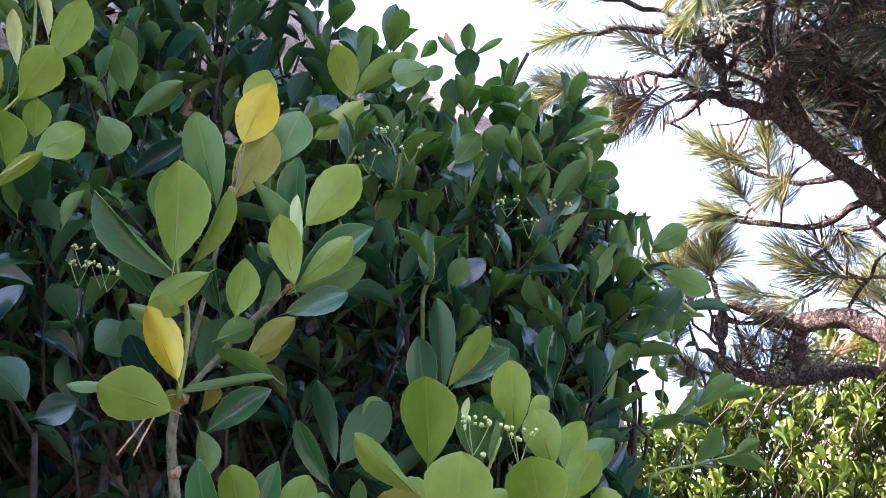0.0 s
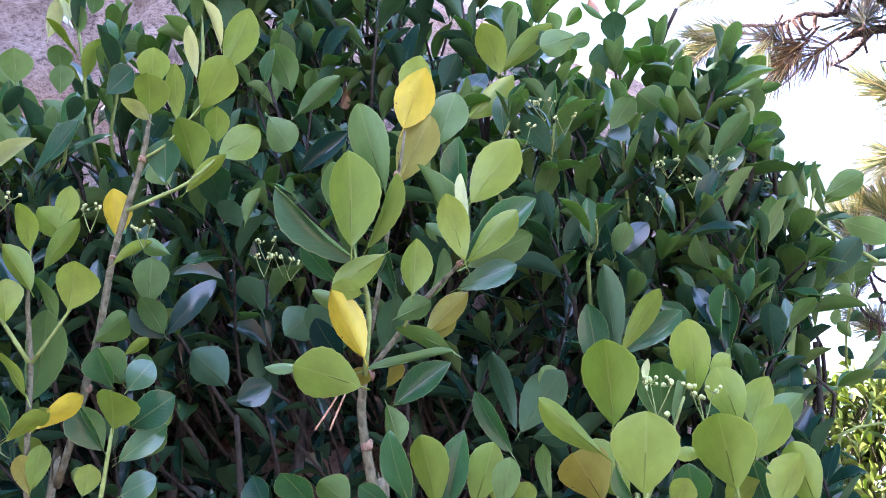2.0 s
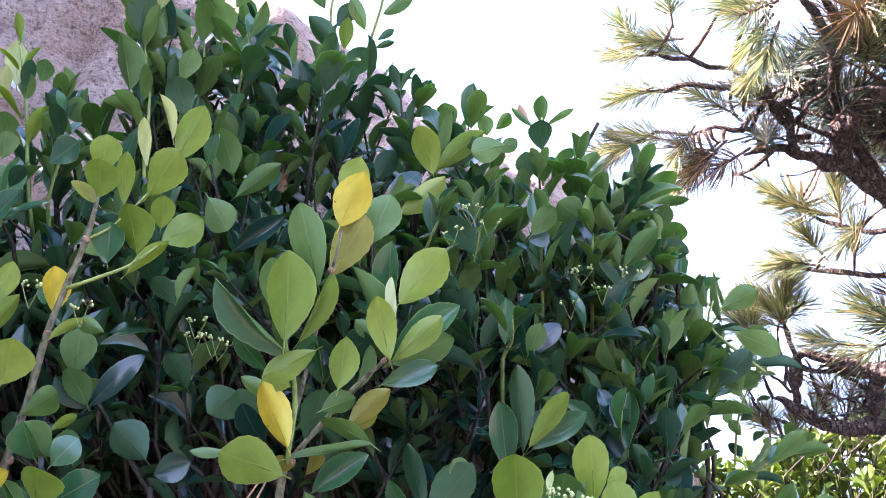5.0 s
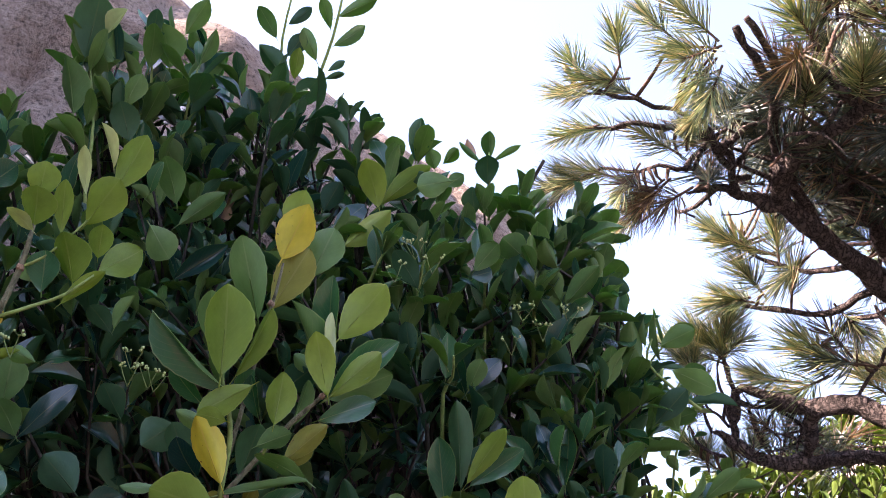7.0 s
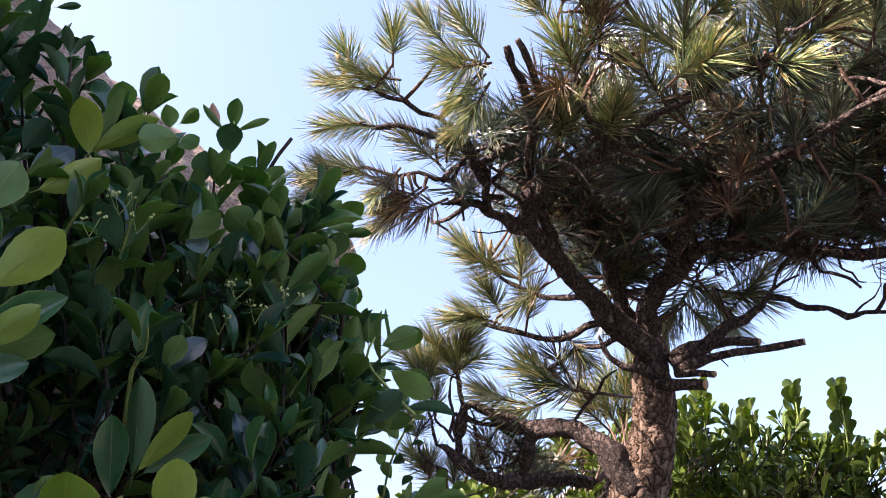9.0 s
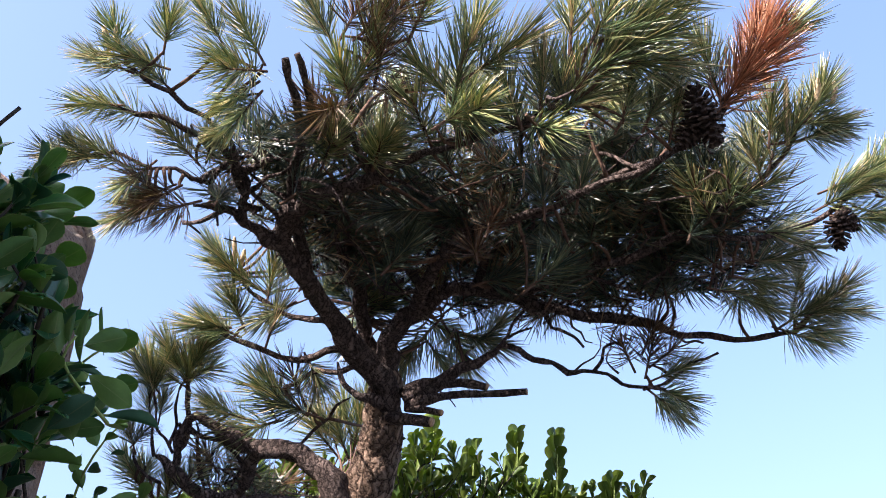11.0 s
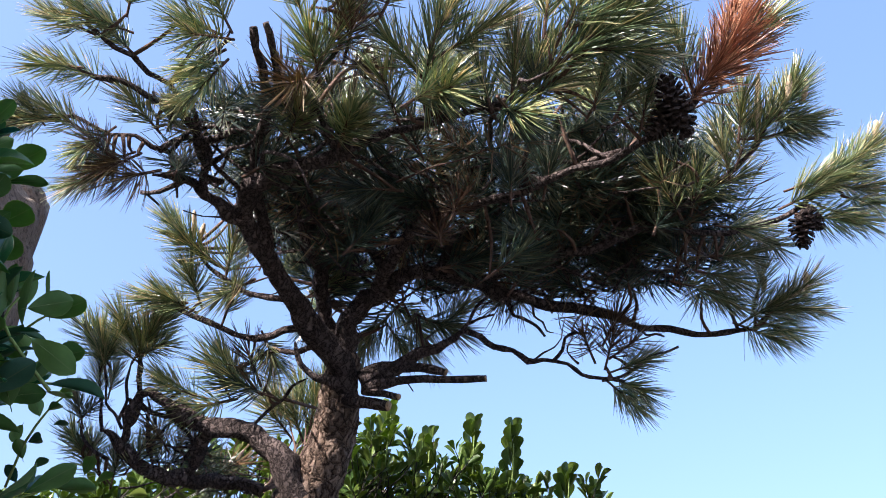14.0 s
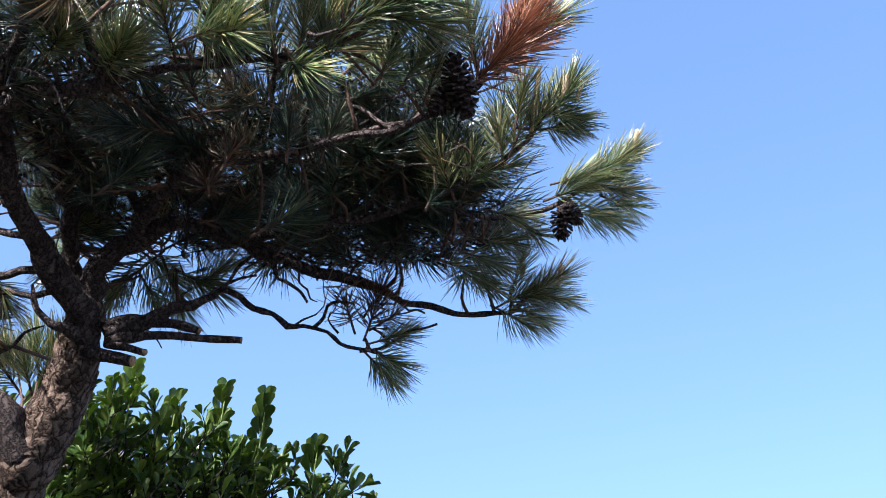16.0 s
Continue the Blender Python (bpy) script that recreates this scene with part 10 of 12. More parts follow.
limb("twig", pine, [(0.807, 1.266, 2.402, 0.0036), (0.841, 1.247, 2.428, 0.0030), (0.883, 1.235, 2.449, 0.0018)], PINE_TWIG, 6, 0.03, 0.15)
tuft((0.622, 1.301, 2.654), (0.48, -0.07, 0.87), 0.87, 'old', 4)
limb("twig", pine, [(0.756, 1.306, 2.542, 0.0036), (0.698, 1.304, 2.591, 0.0030), (0.615, 1.302, 2.640, 0.0018)], PINE_TWIG, 6, 0.03, 0.15)
tuft((0.749, 1.301, 2.523), (-0.86, 0.46, 0.24), 0.78, 'old', 5)
tuft((0.641, 1.498, 2.633), (-0.14, -0.73, 0.67), 0.86, 'old', 3)
limb("twig", pine, [(0.740, 1.316, 2.523, 0.0036), (0.721, 1.449, 2.552, 0.0030), (0.643, 1.509, 2.623, 0.0018)], PINE_TWIG, 6, 0.03, 0.15)
tuft((0.569, 1.273, 2.551), (0.14, 0.22, 0.97), 0.87, 'old', 3)
limb("twig", pine, [(0.715, 1.274, 2.477, 0.0036), (0.635, 1.264, 2.508, 0.0030), (0.567, 1.269, 2.536, 0.0018)], PINE_TWIG, 6, 0.03, 0.15)
tuft((1.182, 1.051, 2.332), (-0.96, 0.26, 0.08), 0.69, 'old', 0)
limb("twig", pine, [(1.173, 1.052, 2.286, 0.0036), (1.180, 1.053, 2.308, 0.0030), (1.196, 1.047, 2.331, 0.0018)], PINE_TWIG, 6, 0.03, 0.15)
tuft((1.539, 1.008, 2.527), (-0.82, -0.56, -0.09), 0.78, 'old', 0)
limb("twig", pine, [(1.235, 1.062, 2.567, 0.0036), (1.426, 1.079, 2.547, 0.0030), (1.551, 1.016, 2.528, 0.0018)], PINE_TWIG, 6, 0.03, 0.15)
tuft((0.718, 1.295, 2.416), (0.80, -0.58, -0.15), 0.70, 'old', 1)
tuft((1.203, 0.844, 2.316), (-0.56, 0.39, 0.73), 0.80, 'old', 4)
limb("twig", pine, [(1.189, 0.813, 2.350, 0.0036), (1.195, 0.820, 2.323, 0.0030), (1.211, 0.838, 2.305, 0.0018)], PINE_TWIG, 6, 0.03, 0.15)
tuft((1.167, 0.917, 2.532), (0.34, 0.48, 0.81), 0.80, 'old', 5)
limb("twig", pine, [(1.235, 1.062, 2.567, 0.0036), (1.181, 0.967, 2.541, 0.0030), (1.162, 0.909, 2.520, 0.0018)], PINE_TWIG, 6, 0.03, 0.15)
tuft((0.783, 1.126, 2.541), (0.45, -0.07, 0.89), 0.72, 'old', 4)
limb("twig", pine, [(0.736, 1.248, 2.494, 0.0036), (0.737, 1.188, 2.493, 0.0030), (0.776, 1.127, 2.527, 0.0018)], PINE_TWIG, 6, 0.03, 0.15)
tuft((0.819, 1.072, 2.394), (-0.88, 0.47, 0.08), 0.71, 'old', 6)
tuft((1.023, 0.989, 2.562), (0.55, 0.64, 0.53), 0.73, 'old', 1)
limb("twig", pine, [(1.114, 1.125, 2.528, 0.0036), (1.064, 1.062, 2.530, 0.0030), (1.015, 0.980, 2.554, 0.0018)], PINE_TWIG, 6, 0.03, 0.15)
tuft((0.868, 0.899, 2.339), (-0.15, -0.15, 0.98), 0.79, 'old', 5)
limb("twig", pine, [(0.907, 0.918, 2.366, 0.0036), (0.883, 0.910, 2.350, 0.0030), (0.870, 0.901, 2.325, 0.0018)], PINE_TWIG, 6, 0.03, 0.15)
tuft((1.316, 1.025, 2.547), (-0.61, -0.27, 0.74), 0.70, 'old', 3)
limb("twig", pine, [(1.235, 1.062, 2.567, 0.0036), (1.281, 1.042, 2.550, 0.0030), (1.325, 1.029, 2.536, 0.0018)], PINE_TWIG, 6, 0.03, 0.15)
tuft((1.022, 0.958, 2.486), (-0.97, -0.21, 0.12), 0.82, 'old', 5)
limb("twig", pine, [(1.058, 0.991, 2.337, 0.0036), (1.070, 0.992, 2.392, 0.0030), (1.037, 0.961, 2.484, 0.0018)], PINE_TWIG, 6, 0.03, 0.15)
tuft((0.867, 1.094, 2.360), (-0.71, -0.23, 0.67), 0.86, 'old', 3)
limb("twig", pine, [(0.833, 1.082, 2.367, 0.0036), (0.854, 1.087, 2.358, 0.0030), (0.878, 1.097, 2.350, 0.0018)], PINE_TWIG, 6, 0.03, 0.15)
tuft((0.898, 1.211, 2.626), (-0.37, 0.45, 0.81), 0.75, 'old', 1)
limb("twig", pine, [(0.859, 1.246, 2.574, 0.0036), (0.879, 1.231, 2.586, 0.0030), (0.904, 1.204, 2.613, 0.0018)], PINE_TWIG, 6, 0.03, 0.15)
tuft((0.902, 0.932, 2.582), (-0.62, -0.68, 0.39), 0.81, 'green', 2)
limb("twig", pine, [(0.916, 0.898, 2.371, 0.0036), (0.904, 0.935, 2.463, 0.0030), (0.911, 0.943, 2.576, 0.0018)], PINE_TWIG, 6, 0.03, 0.15)
tuft((0.580, 1.277, 2.391), (0.03, -0.63, 0.78), 0.77, 'old', 5)
limb("twig", pine, [(0.574, 1.270, 2.347, 0.0036), (0.581, 1.281, 2.368, 0.0030), (0.579, 1.286, 2.380, 0.0018)], PINE_TWIG, 6, 0.03, 0.15)
tuft((1.113, 0.983, 2.619), (-0.38, 0.82, 0.44), 0.79, 'old', 6)
limb("twig", pine, [(1.178, 1.089, 2.555, 0.0036), (1.141, 1.027, 2.580, 0.0030), (1.118, 0.971, 2.613, 0.0018)], PINE_TWIG, 6, 0.03, 0.15)
tuft((0.612, 1.061, 2.483), (-0.49, -0.72, 0.49), 0.70, 'old', 5)
limb("twig", pine, [(0.587, 1.022, 2.408, 0.0036), (0.613, 1.053, 2.437, 0.0030), (0.620, 1.072, 2.476, 0.0018)], PINE_TWIG, 6, 0.03, 0.15)
tuft((0.705, 1.199, 2.457), (-0.22, 0.26, 0.94), 0.81, 'old', 1)
limb("twig", pine, [(0.736, 1.248, 2.494, 0.0036), (0.714, 1.214, 2.459, 0.0030), (0.709, 1.195, 2.443, 0.0018)], PINE_TWIG, 6, 0.03, 0.15)
tuft((0.641, 0.850, 2.381), (0.61, -0.48, 0.63), 0.77, 'green', 1)
limb("twig", pine, [(0.708, 0.904, 2.404, 0.0036), (0.667, 0.886, 2.377, 0.0030), (0.632, 0.857, 2.372, 0.0018)], PINE_TWIG, 6, 0.03, 0.15)
tuft((1.193, 0.848, 2.554), (0.87, -0.47, 0.15), 0.87, 'old', 0)
limb("twig", pine, [(1.157, 0.744, 2.382, 0.0036), (1.150, 0.822, 2.458, 0.0030), (1.180, 0.855, 2.551, 0.0018)], PINE_TWIG, 6, 0.03, 0.15)
tuft((0.698, 0.883, 2.462), (0.22, 0.14, 0.96), 0.75, 'green', 5)
limb("twig", pine, [(0.718, 0.891, 2.407, 0.0036), (0.709, 0.880, 2.427, 0.0030), (0.694, 0.881, 2.448, 0.0018)], PINE_TWIG, 6, 0.03, 0.15)
tuft((0.960, 1.252, 2.653), (0.76, -0.39, 0.52), 0.81, 'old', 1)
limb("twig", pine, [(0.859, 1.246, 2.574, 0.0036), (0.902, 1.269, 2.592, 0.0030), (0.948, 1.258, 2.645, 0.0018)], PINE_TWIG, 6, 0.03, 0.15)
tuft((1.202, 0.962, 2.309), (-0.25, -0.07, 0.97), 0.74, 'old', 2)
limb("twig", pine, [(1.226, 1.014, 2.272, 0.0036), (1.223, 0.982, 2.283, 0.0030), (1.206, 0.963, 2.294, 0.0018)], PINE_TWIG, 6, 0.03, 0.15)
tuft((1.048, 1.099, 2.649), (0.58, 0.51, 0.63), 0.73, 'brown', 3)
limb("twig", pine, [(1.126, 1.117, 2.536, 0.0036), (1.089, 1.104, 2.582, 0.0030), (1.039, 1.092, 2.640, 0.0018)], PINE_TWIG, 6, 0.03, 0.15)
tuft((0.901, 1.110, 2.307), (0.78, -0.53, 0.33), 0.88, 'old', 5)
limb("twig", pine, [(0.954, 1.169, 2.338, 0.0036), (0.911, 1.143, 2.317, 0.0030), (0.890, 1.118, 2.302, 0.0018)], PINE_TWIG, 6, 0.03, 0.15)
tuft((0.510, 1.078, 2.434), (0.77, -0.63, 0.06), 0.74, 'green', 1)
limb("twig", pine, [(0.541, 0.999, 2.437, 0.0036), (0.517, 1.039, 2.441, 0.0030), (0.499, 1.088, 2.434, 0.0018)], PINE_TWIG, 6, 0.03, 0.15)
tuft((0.728, 1.131, 2.589), (0.12, 0.39, 0.91), 0.73, 'green', 0)
limb("twig", pine, [(0.736, 1.248, 2.494, 0.0036), (0.740, 1.195, 2.524, 0.0030), (0.726, 1.125, 2.575, 0.0018)], PINE_TWIG, 6, 0.03, 0.15)
tuft((0.970, 1.077, 2.654), (0.31, -0.46, 0.83), 0.90, 'old', 4)
limb("twig", pine, [(1.040, 1.158, 2.494, 0.0036), (0.997, 1.113, 2.565, 0.0030), (0.966, 1.084, 2.642, 0.0018)], PINE_TWIG, 6, 0.03, 0.15)
tuft((0.812, 1.293, 2.417), (-0.60, 0.04, 0.80), 0.79, 'old', 6)
tuft((1.089, 1.123, 2.509), (0.80, 0.16, 0.57), 0.83, 'old', 2)
tuft((1.465, 0.947, 2.441), (-0.31, -0.73, 0.60), 0.85, 'old', 3)
limb("twig", pine, [(1.396, 0.879, 2.248, 0.0036), (1.432, 0.916, 2.318, 0.0030), (1.470, 0.958, 2.432, 0.0018)], PINE_TWIG, 6, 0.03, 0.15)
tuft((0.949, 0.845, 2.467), (0.80, -0.03, 0.60), 0.79, 'old', 4)
limb("twig", pine, [(0.951, 0.830, 2.387, 0.0036), (0.944, 0.830, 2.412, 0.0030), (0.937, 0.845, 2.458, 0.0018)], PINE_TWIG, 6, 0.03, 0.15)
tuft((0.782, 0.991, 2.545), (-0.55, -0.66, 0.51), 0.89, 'green', 3)
limb("twig", pine, [(0.708, 0.904, 2.404, 0.0036), (0.747, 0.961, 2.471, 0.0030), (0.790, 1.001, 2.537, 0.0018)], PINE_TWIG, 6, 0.03, 0.15)
tuft((0.542, 1.031, 2.415), (-0.95, -0.31, 0.09), 0.77, 'old', 6)
tuft((0.716, 1.137, 2.292), (0.41, -0.57, 0.71), 0.77, 'old', 5)
limb("twig", pine, [(0.828, 1.138, 2.354, 0.0036), (0.763, 1.148, 2.314, 0.0030), (0.710, 1.145, 2.281, 0.0018)], PINE_TWIG, 6, 0.03, 0.15)
tuft((1.036, 0.907, 2.617), (0.31, -0.52, 0.79), 0.81, 'green', 0)
limb("twig", pine, [(1.165, 1.096, 2.550, 0.0036), (1.072, 1.044, 2.575, 0.0030), (1.032, 0.915, 2.606, 0.0018)], PINE_TWIG, 6, 0.03, 0.15)
tuft((0.830, 1.039, 2.301), (0.11, 0.43, 0.90), 0.72, 'brown', 4)
limb("twig", pine, [(0.845, 1.038, 2.367, 0.0036), (0.830, 1.038, 2.321, 0.0030), (0.828, 1.032, 2.288, 0.0018)], PINE_TWIG, 6, 0.03, 0.15)
tuft((1.091, 1.023, 2.456), (0.46, 0.12, 0.88), 0.78, 'old', 6)
limb("twig", pine, [(1.114, 1.125, 2.528, 0.0036), (1.080, 1.065, 2.485, 0.0030), (1.084, 1.021, 2.443, 0.0018)], PINE_TWIG, 6, 0.03, 0.15)
tuft((0.998, 1.231, 2.723), (-0.74, 0.56, 0.38), 0.86, 'old', 5)
limb("twig", pine, [(0.859, 1.246, 2.574, 0.0036), (0.958, 1.231, 2.637, 0.0030), (1.009, 1.223, 2.718, 0.0018)], PINE_TWIG, 6, 0.03, 0.15)
tuft((0.545, 1.093, 2.513), (-0.21, 0.98, 0.03), 0.83, 'old', 3)
limb("twig", pine, [(0.541, 0.999, 2.437, 0.0036), (0.532, 1.027, 2.466, 0.0030), (0.548, 1.079, 2.513, 0.0018)], PINE_TWIG, 6, 0.03, 0.15)
tuft((0.926, 1.038, 2.609), (0.21, 0.34, 0.92), 0.80, 'green', 0)
limb("twig", pine, [(1.028, 1.161, 2.491, 0.0036), (0.957, 1.089, 2.529, 0.0030), (0.923, 1.033, 2.595, 0.0018)], PINE_TWIG, 6, 0.03, 0.15)
tuft((0.831, 0.995, 2.510), (-0.89, 0.08, 0.45), 0.70, 'brown', 6)
limb("twig", pine, [(0.855, 1.018, 2.365, 0.0036), (0.850, 1.020, 2.427, 0.0030), (0.845, 0.994, 2.503, 0.0018)], PINE_TWIG, 6, 0.03, 0.15)
tuft((0.415, 1.189, 2.340), (0.30, 0.53, 0.80), 0.70, 'old', 2)
limb("twig", pine, [(0.414, 1.241, 2.362, 0.0036), (0.417, 1.211, 2.350, 0.0030), (0.411, 1.181, 2.328, 0.0018)], PINE_TWIG, 6, 0.03, 0.15)
tuft((1.071, 0.843, 2.533), (-0.53, 0.84, 0.09), 0.83, 'old', 1)
limb("twig", pine, [(0.992, 0.755, 2.397, 0.0036), (1.054, 0.782, 2.475, 0.0030), (1.079, 0.831, 2.532, 0.0018)], PINE_TWIG, 6, 0.03, 0.15)
tuft((0.816, 0.983, 2.323), (0.28, 0.02, 0.96), 0.69, 'brown', 5)
limb("twig", pine, [(0.860, 1.008, 2.365, 0.0036), (0.836, 0.989, 2.339, 0.0030), (0.811, 0.982, 2.309, 0.0018)], PINE_TWIG, 6, 0.03, 0.15)
tuft((0.782, 1.246, 2.356), (-0.32, 0.89, 0.32), 0.79, 'old', 6)
limb("twig", pine, [(0.824, 1.262, 2.382, 0.0036), (0.805, 1.245, 2.365, 0.0030), (0.787, 1.233, 2.351, 0.0018)], PINE_TWIG, 6, 0.03, 0.15)
tuft((1.200, 1.225, 2.526), (-0.07, -0.87, 0.49), 0.70, 'old', 4)
limb("twig", pine, [(1.139, 1.110, 2.541, 0.0036), (1.157, 1.178, 2.522, 0.0030), (1.201, 1.238, 2.519, 0.0018)], PINE_TWIG, 6, 0.03, 0.15)
tuft((0.850, 1.423, 2.543), (-0.20, -0.28, 0.94), 0.81, 'old', 6)
limb("twig", pine, [(0.773, 1.296, 2.552, 0.0036), (0.799, 1.373, 2.540, 0.0030), (0.853, 1.427, 2.529, 0.0018)], PINE_TWIG, 6, 0.03, 0.15)
tuft((0.763, 1.152, 2.336), (-0.71, -0.68, 0.18), 0.82, 'old', 5)
limb("twig", pine, [(0.829, 1.146, 2.351, 0.0036), (0.807, 1.157, 2.340, 0.0030), (0.774, 1.163, 2.333, 0.0018)], PINE_TWIG, 6, 0.03, 0.15)
tuft((0.891, 1.150, 2.513), (0.96, -0.22, -0.19), 0.81, 'old', 0)
limb("twig", pine, [(0.859, 1.246, 2.574, 0.0036), (0.853, 1.212, 2.555, 0.0030), (0.876, 1.153, 2.516, 0.0018)], PINE_TWIG, 6, 0.03, 0.15)
tuft((1.107, 0.752, 2.426), (-0.58, 0.67, 0.46), 0.76, 'old', 0)
limb("twig", pine, [(1.157, 0.744, 2.382, 0.0036), (1.133, 0.735, 2.408, 0.0030), (1.116, 0.742, 2.419, 0.0018)], PINE_TWIG, 6, 0.03, 0.15)
tuft((0.812, 1.389, 2.689), (-0.30, -0.57, 0.76), 0.74, 'old', 2)
limb("twig", pine, [(0.785, 1.289, 2.556, 0.0036), (0.793, 1.367, 2.600, 0.0030), (0.816, 1.398, 2.677, 0.0018)], PINE_TWIG, 6, 0.03, 0.15)
tuft((0.932, 1.060, 2.544), (-0.29, 0.48, 0.83), 0.85, 'old', 0)
limb("twig", pine, [(1.028, 1.161, 2.491, 0.0036), (0.996, 1.096, 2.495, 0.0030), (0.937, 1.053, 2.531, 0.0018)], PINE_TWIG, 6, 0.03, 0.15)
tuft((0.615, 0.960, 2.430), (0.32, 0.71, 0.63), 0.74, 'green', 4)
limb("twig", pine, [(0.651, 0.985, 2.396, 0.0036), (0.628, 0.974, 2.405, 0.0030), (0.611, 0.950, 2.421, 0.0018)], PINE_TWIG, 6, 0.03, 0.15)
tuft((1.021, 0.987, 2.728), (-0.24, -0.36, 0.90), 0.82, 'old', 4)
limb("twig", pine, [(1.152, 1.103, 2.545, 0.0036), (1.071, 1.036, 2.598, 0.0030), (1.024, 0.993, 2.715, 0.0018)], PINE_TWIG, 6, 0.03, 0.15)
tuft((0.760, 0.780, 2.384), (0.93, 0.36, -0.05), 0.88, 'old', 3)
limb("twig", pine, [(0.778, 0.808, 2.425, 0.0036), (0.767, 0.791, 2.408, 0.0030), (0.746, 0.775, 2.384, 0.0018)], PINE_TWIG, 6, 0.03, 0.15)
tuft((1.150, 0.861, 2.482), (0.04, 0.87, 0.49), 0.77, 'old', 0)
limb("twig", pine, [(1.148, 0.841, 2.350, 0.0036), (1.162, 0.831, 2.410, 0.0030), (1.149, 0.848, 2.474, 0.0018)], PINE_TWIG, 6, 0.03, 0.15)
tuft((0.700, 1.351, 2.521), (-0.45, 0.33, 0.83), 0.76, 'old', 0)
limb("twig", pine, [(0.726, 1.321, 2.501, 0.0036), (0.719, 1.338, 2.511, 0.0030), (0.707, 1.346, 2.509, 0.0018)], PINE_TWIG, 6, 0.03, 0.15)
tuft((0.734, 1.123, 2.666), (-0.09, 0.45, 0.89), 0.90, 'green', 4)
limb("twig", pine, [(0.833, 1.261, 2.568, 0.0036), (0.797, 1.163, 2.609, 0.0030), (0.736, 1.116, 2.653, 0.0018)], PINE_TWIG, 6, 0.03, 0.15)
tuft((0.817, 0.762, 2.412), (-0.63, -0.25, 0.74), 0.70, 'old', 5)
tuft((0.727, 1.435, 2.468), (0.24, 0.52, 0.82), 0.69, 'old', 4)
limb("twig", pine, [(0.729, 1.351, 2.404, 0.0036), (0.729, 1.374, 2.432, 0.0030), (0.723, 1.428, 2.456, 0.0018)], PINE_TWIG, 6, 0.03, 0.15)
tuft((1.004, 1.050, 2.279), (0.20, -0.66, 0.72), 0.81, 'old', 6)
limb("twig", pine, [(1.037, 1.058, 2.328, 0.0036), (1.018, 1.059, 2.302, 0.0030), (1.001, 1.060, 2.269, 0.0018)], PINE_TWIG, 6, 0.03, 0.15)
tuft((0.764, 1.297, 2.645), (0.80, -0.59, -0.03), 0.89, 'old', 4)
limb("twig", pine, [(0.785, 1.289, 2.556, 0.0036), (0.765, 1.310, 2.601, 0.0030), (0.752, 1.306, 2.645, 0.0018)], PINE_TWIG, 6, 0.03, 0.15)
tuft((1.282, 1.038, 2.365), (-0.83, 0.39, 0.40), 0.70, 'old', 4)
limb("twig", pine, [(1.250, 1.002, 2.267, 0.0036), (1.281, 1.017, 2.314, 0.0030), (1.294, 1.032, 2.359, 0.0018)], PINE_TWIG, 6, 0.03, 0.15)
tuft((1.146, 0.933, 2.632), (-0.87, -0.03, 0.49), 0.84, 'old', 2)
limb("twig", pine, [(1.221, 1.069, 2.564, 0.0036), (1.210, 1.020, 2.605, 0.0030), (1.159, 0.934, 2.625, 0.0018)], PINE_TWIG, 6, 0.03, 0.15)
tuft((1.192, 0.794, 2.384), (0.38, -0.83, 0.41), 0.73, 'old', 0)
limb("twig", pine, [(1.199, 0.806, 2.349, 0.0036), (1.189, 0.804, 2.365, 0.0030), (1.186, 0.807, 2.378, 0.0018)], PINE_TWIG, 6, 0.03, 0.15)
tuft((0.688, 1.148, 2.543), (0.16, -0.01, 0.99), 0.80, 'old', 0)
limb("twig", pine, [(0.736, 1.248, 2.494, 0.0036), (0.701, 1.185, 2.515, 0.0030), (0.685, 1.148, 2.528, 0.0018)], PINE_TWIG, 6, 0.03, 0.15)
tuft((0.588, 1.236, 2.443), (-0.53, -0.22, 0.82), 0.79, 'old', 4)
limb("twig", pine, [(0.552, 1.220, 2.367, 0.0036), (0.566, 1.235, 2.391, 0.0030), (0.596, 1.239, 2.431, 0.0018)], PINE_TWIG, 6, 0.03, 0.15)
tuft((1.030, 1.246, 2.579), (-0.38, 0.54, 0.75), 0.83, 'green', 1)
limb("twig", pine, [(1.028, 1.161, 2.491, 0.0036), (1.034, 1.201, 2.521, 0.0030), (1.036, 1.237, 2.568, 0.0018)], PINE_TWIG, 6, 0.03, 0.15)
tuft((0.811, 1.356, 2.447), (0.47, 0.88, -0.02), 0.89, 'old', 3)
limb("twig", pine, [(0.770, 1.288, 2.441, 0.0036), (0.782, 1.306, 2.438, 0.0030), (0.804, 1.343, 2.447, 0.0018)], PINE_TWIG, 6, 0.03, 0.15)
tuft((1.023, 1.414, 2.684), (-0.17, 0.63, 0.76), 0.85, 'old', 6)
limb("twig", pine, [(0.859, 1.246, 2.574, 0.0036), (0.942, 1.339, 2.633, 0.0030), (1.026, 1.405, 2.673, 0.0018)], PINE_TWIG, 6, 0.03, 0.15)
tuft((0.769, 1.387, 2.442), (-0.40, 0.15, 0.91), 0.77, 'green', 6)
limb("twig", pine, [(0.738, 1.358, 2.394, 0.0036), (0.755, 1.375, 2.408, 0.0030), (0.775, 1.385, 2.429, 0.0018)], PINE_TWIG, 6, 0.03, 0.15)
tuft((0.781, 1.648, 2.589), (-0.58, -0.77, 0.27), 0.75, 'old', 6)
limb("twig", pine, [(0.561, 1.508, 2.401, 0.0036), (0.691, 1.643, 2.515, 0.0030), (0.789, 1.659, 2.585, 0.0018)], PINE_TWIG, 6, 0.03, 0.15)
tuft((1.082, 1.419, 2.681), (0.44, 0.65, 0.61), 0.80, 'old', 1)
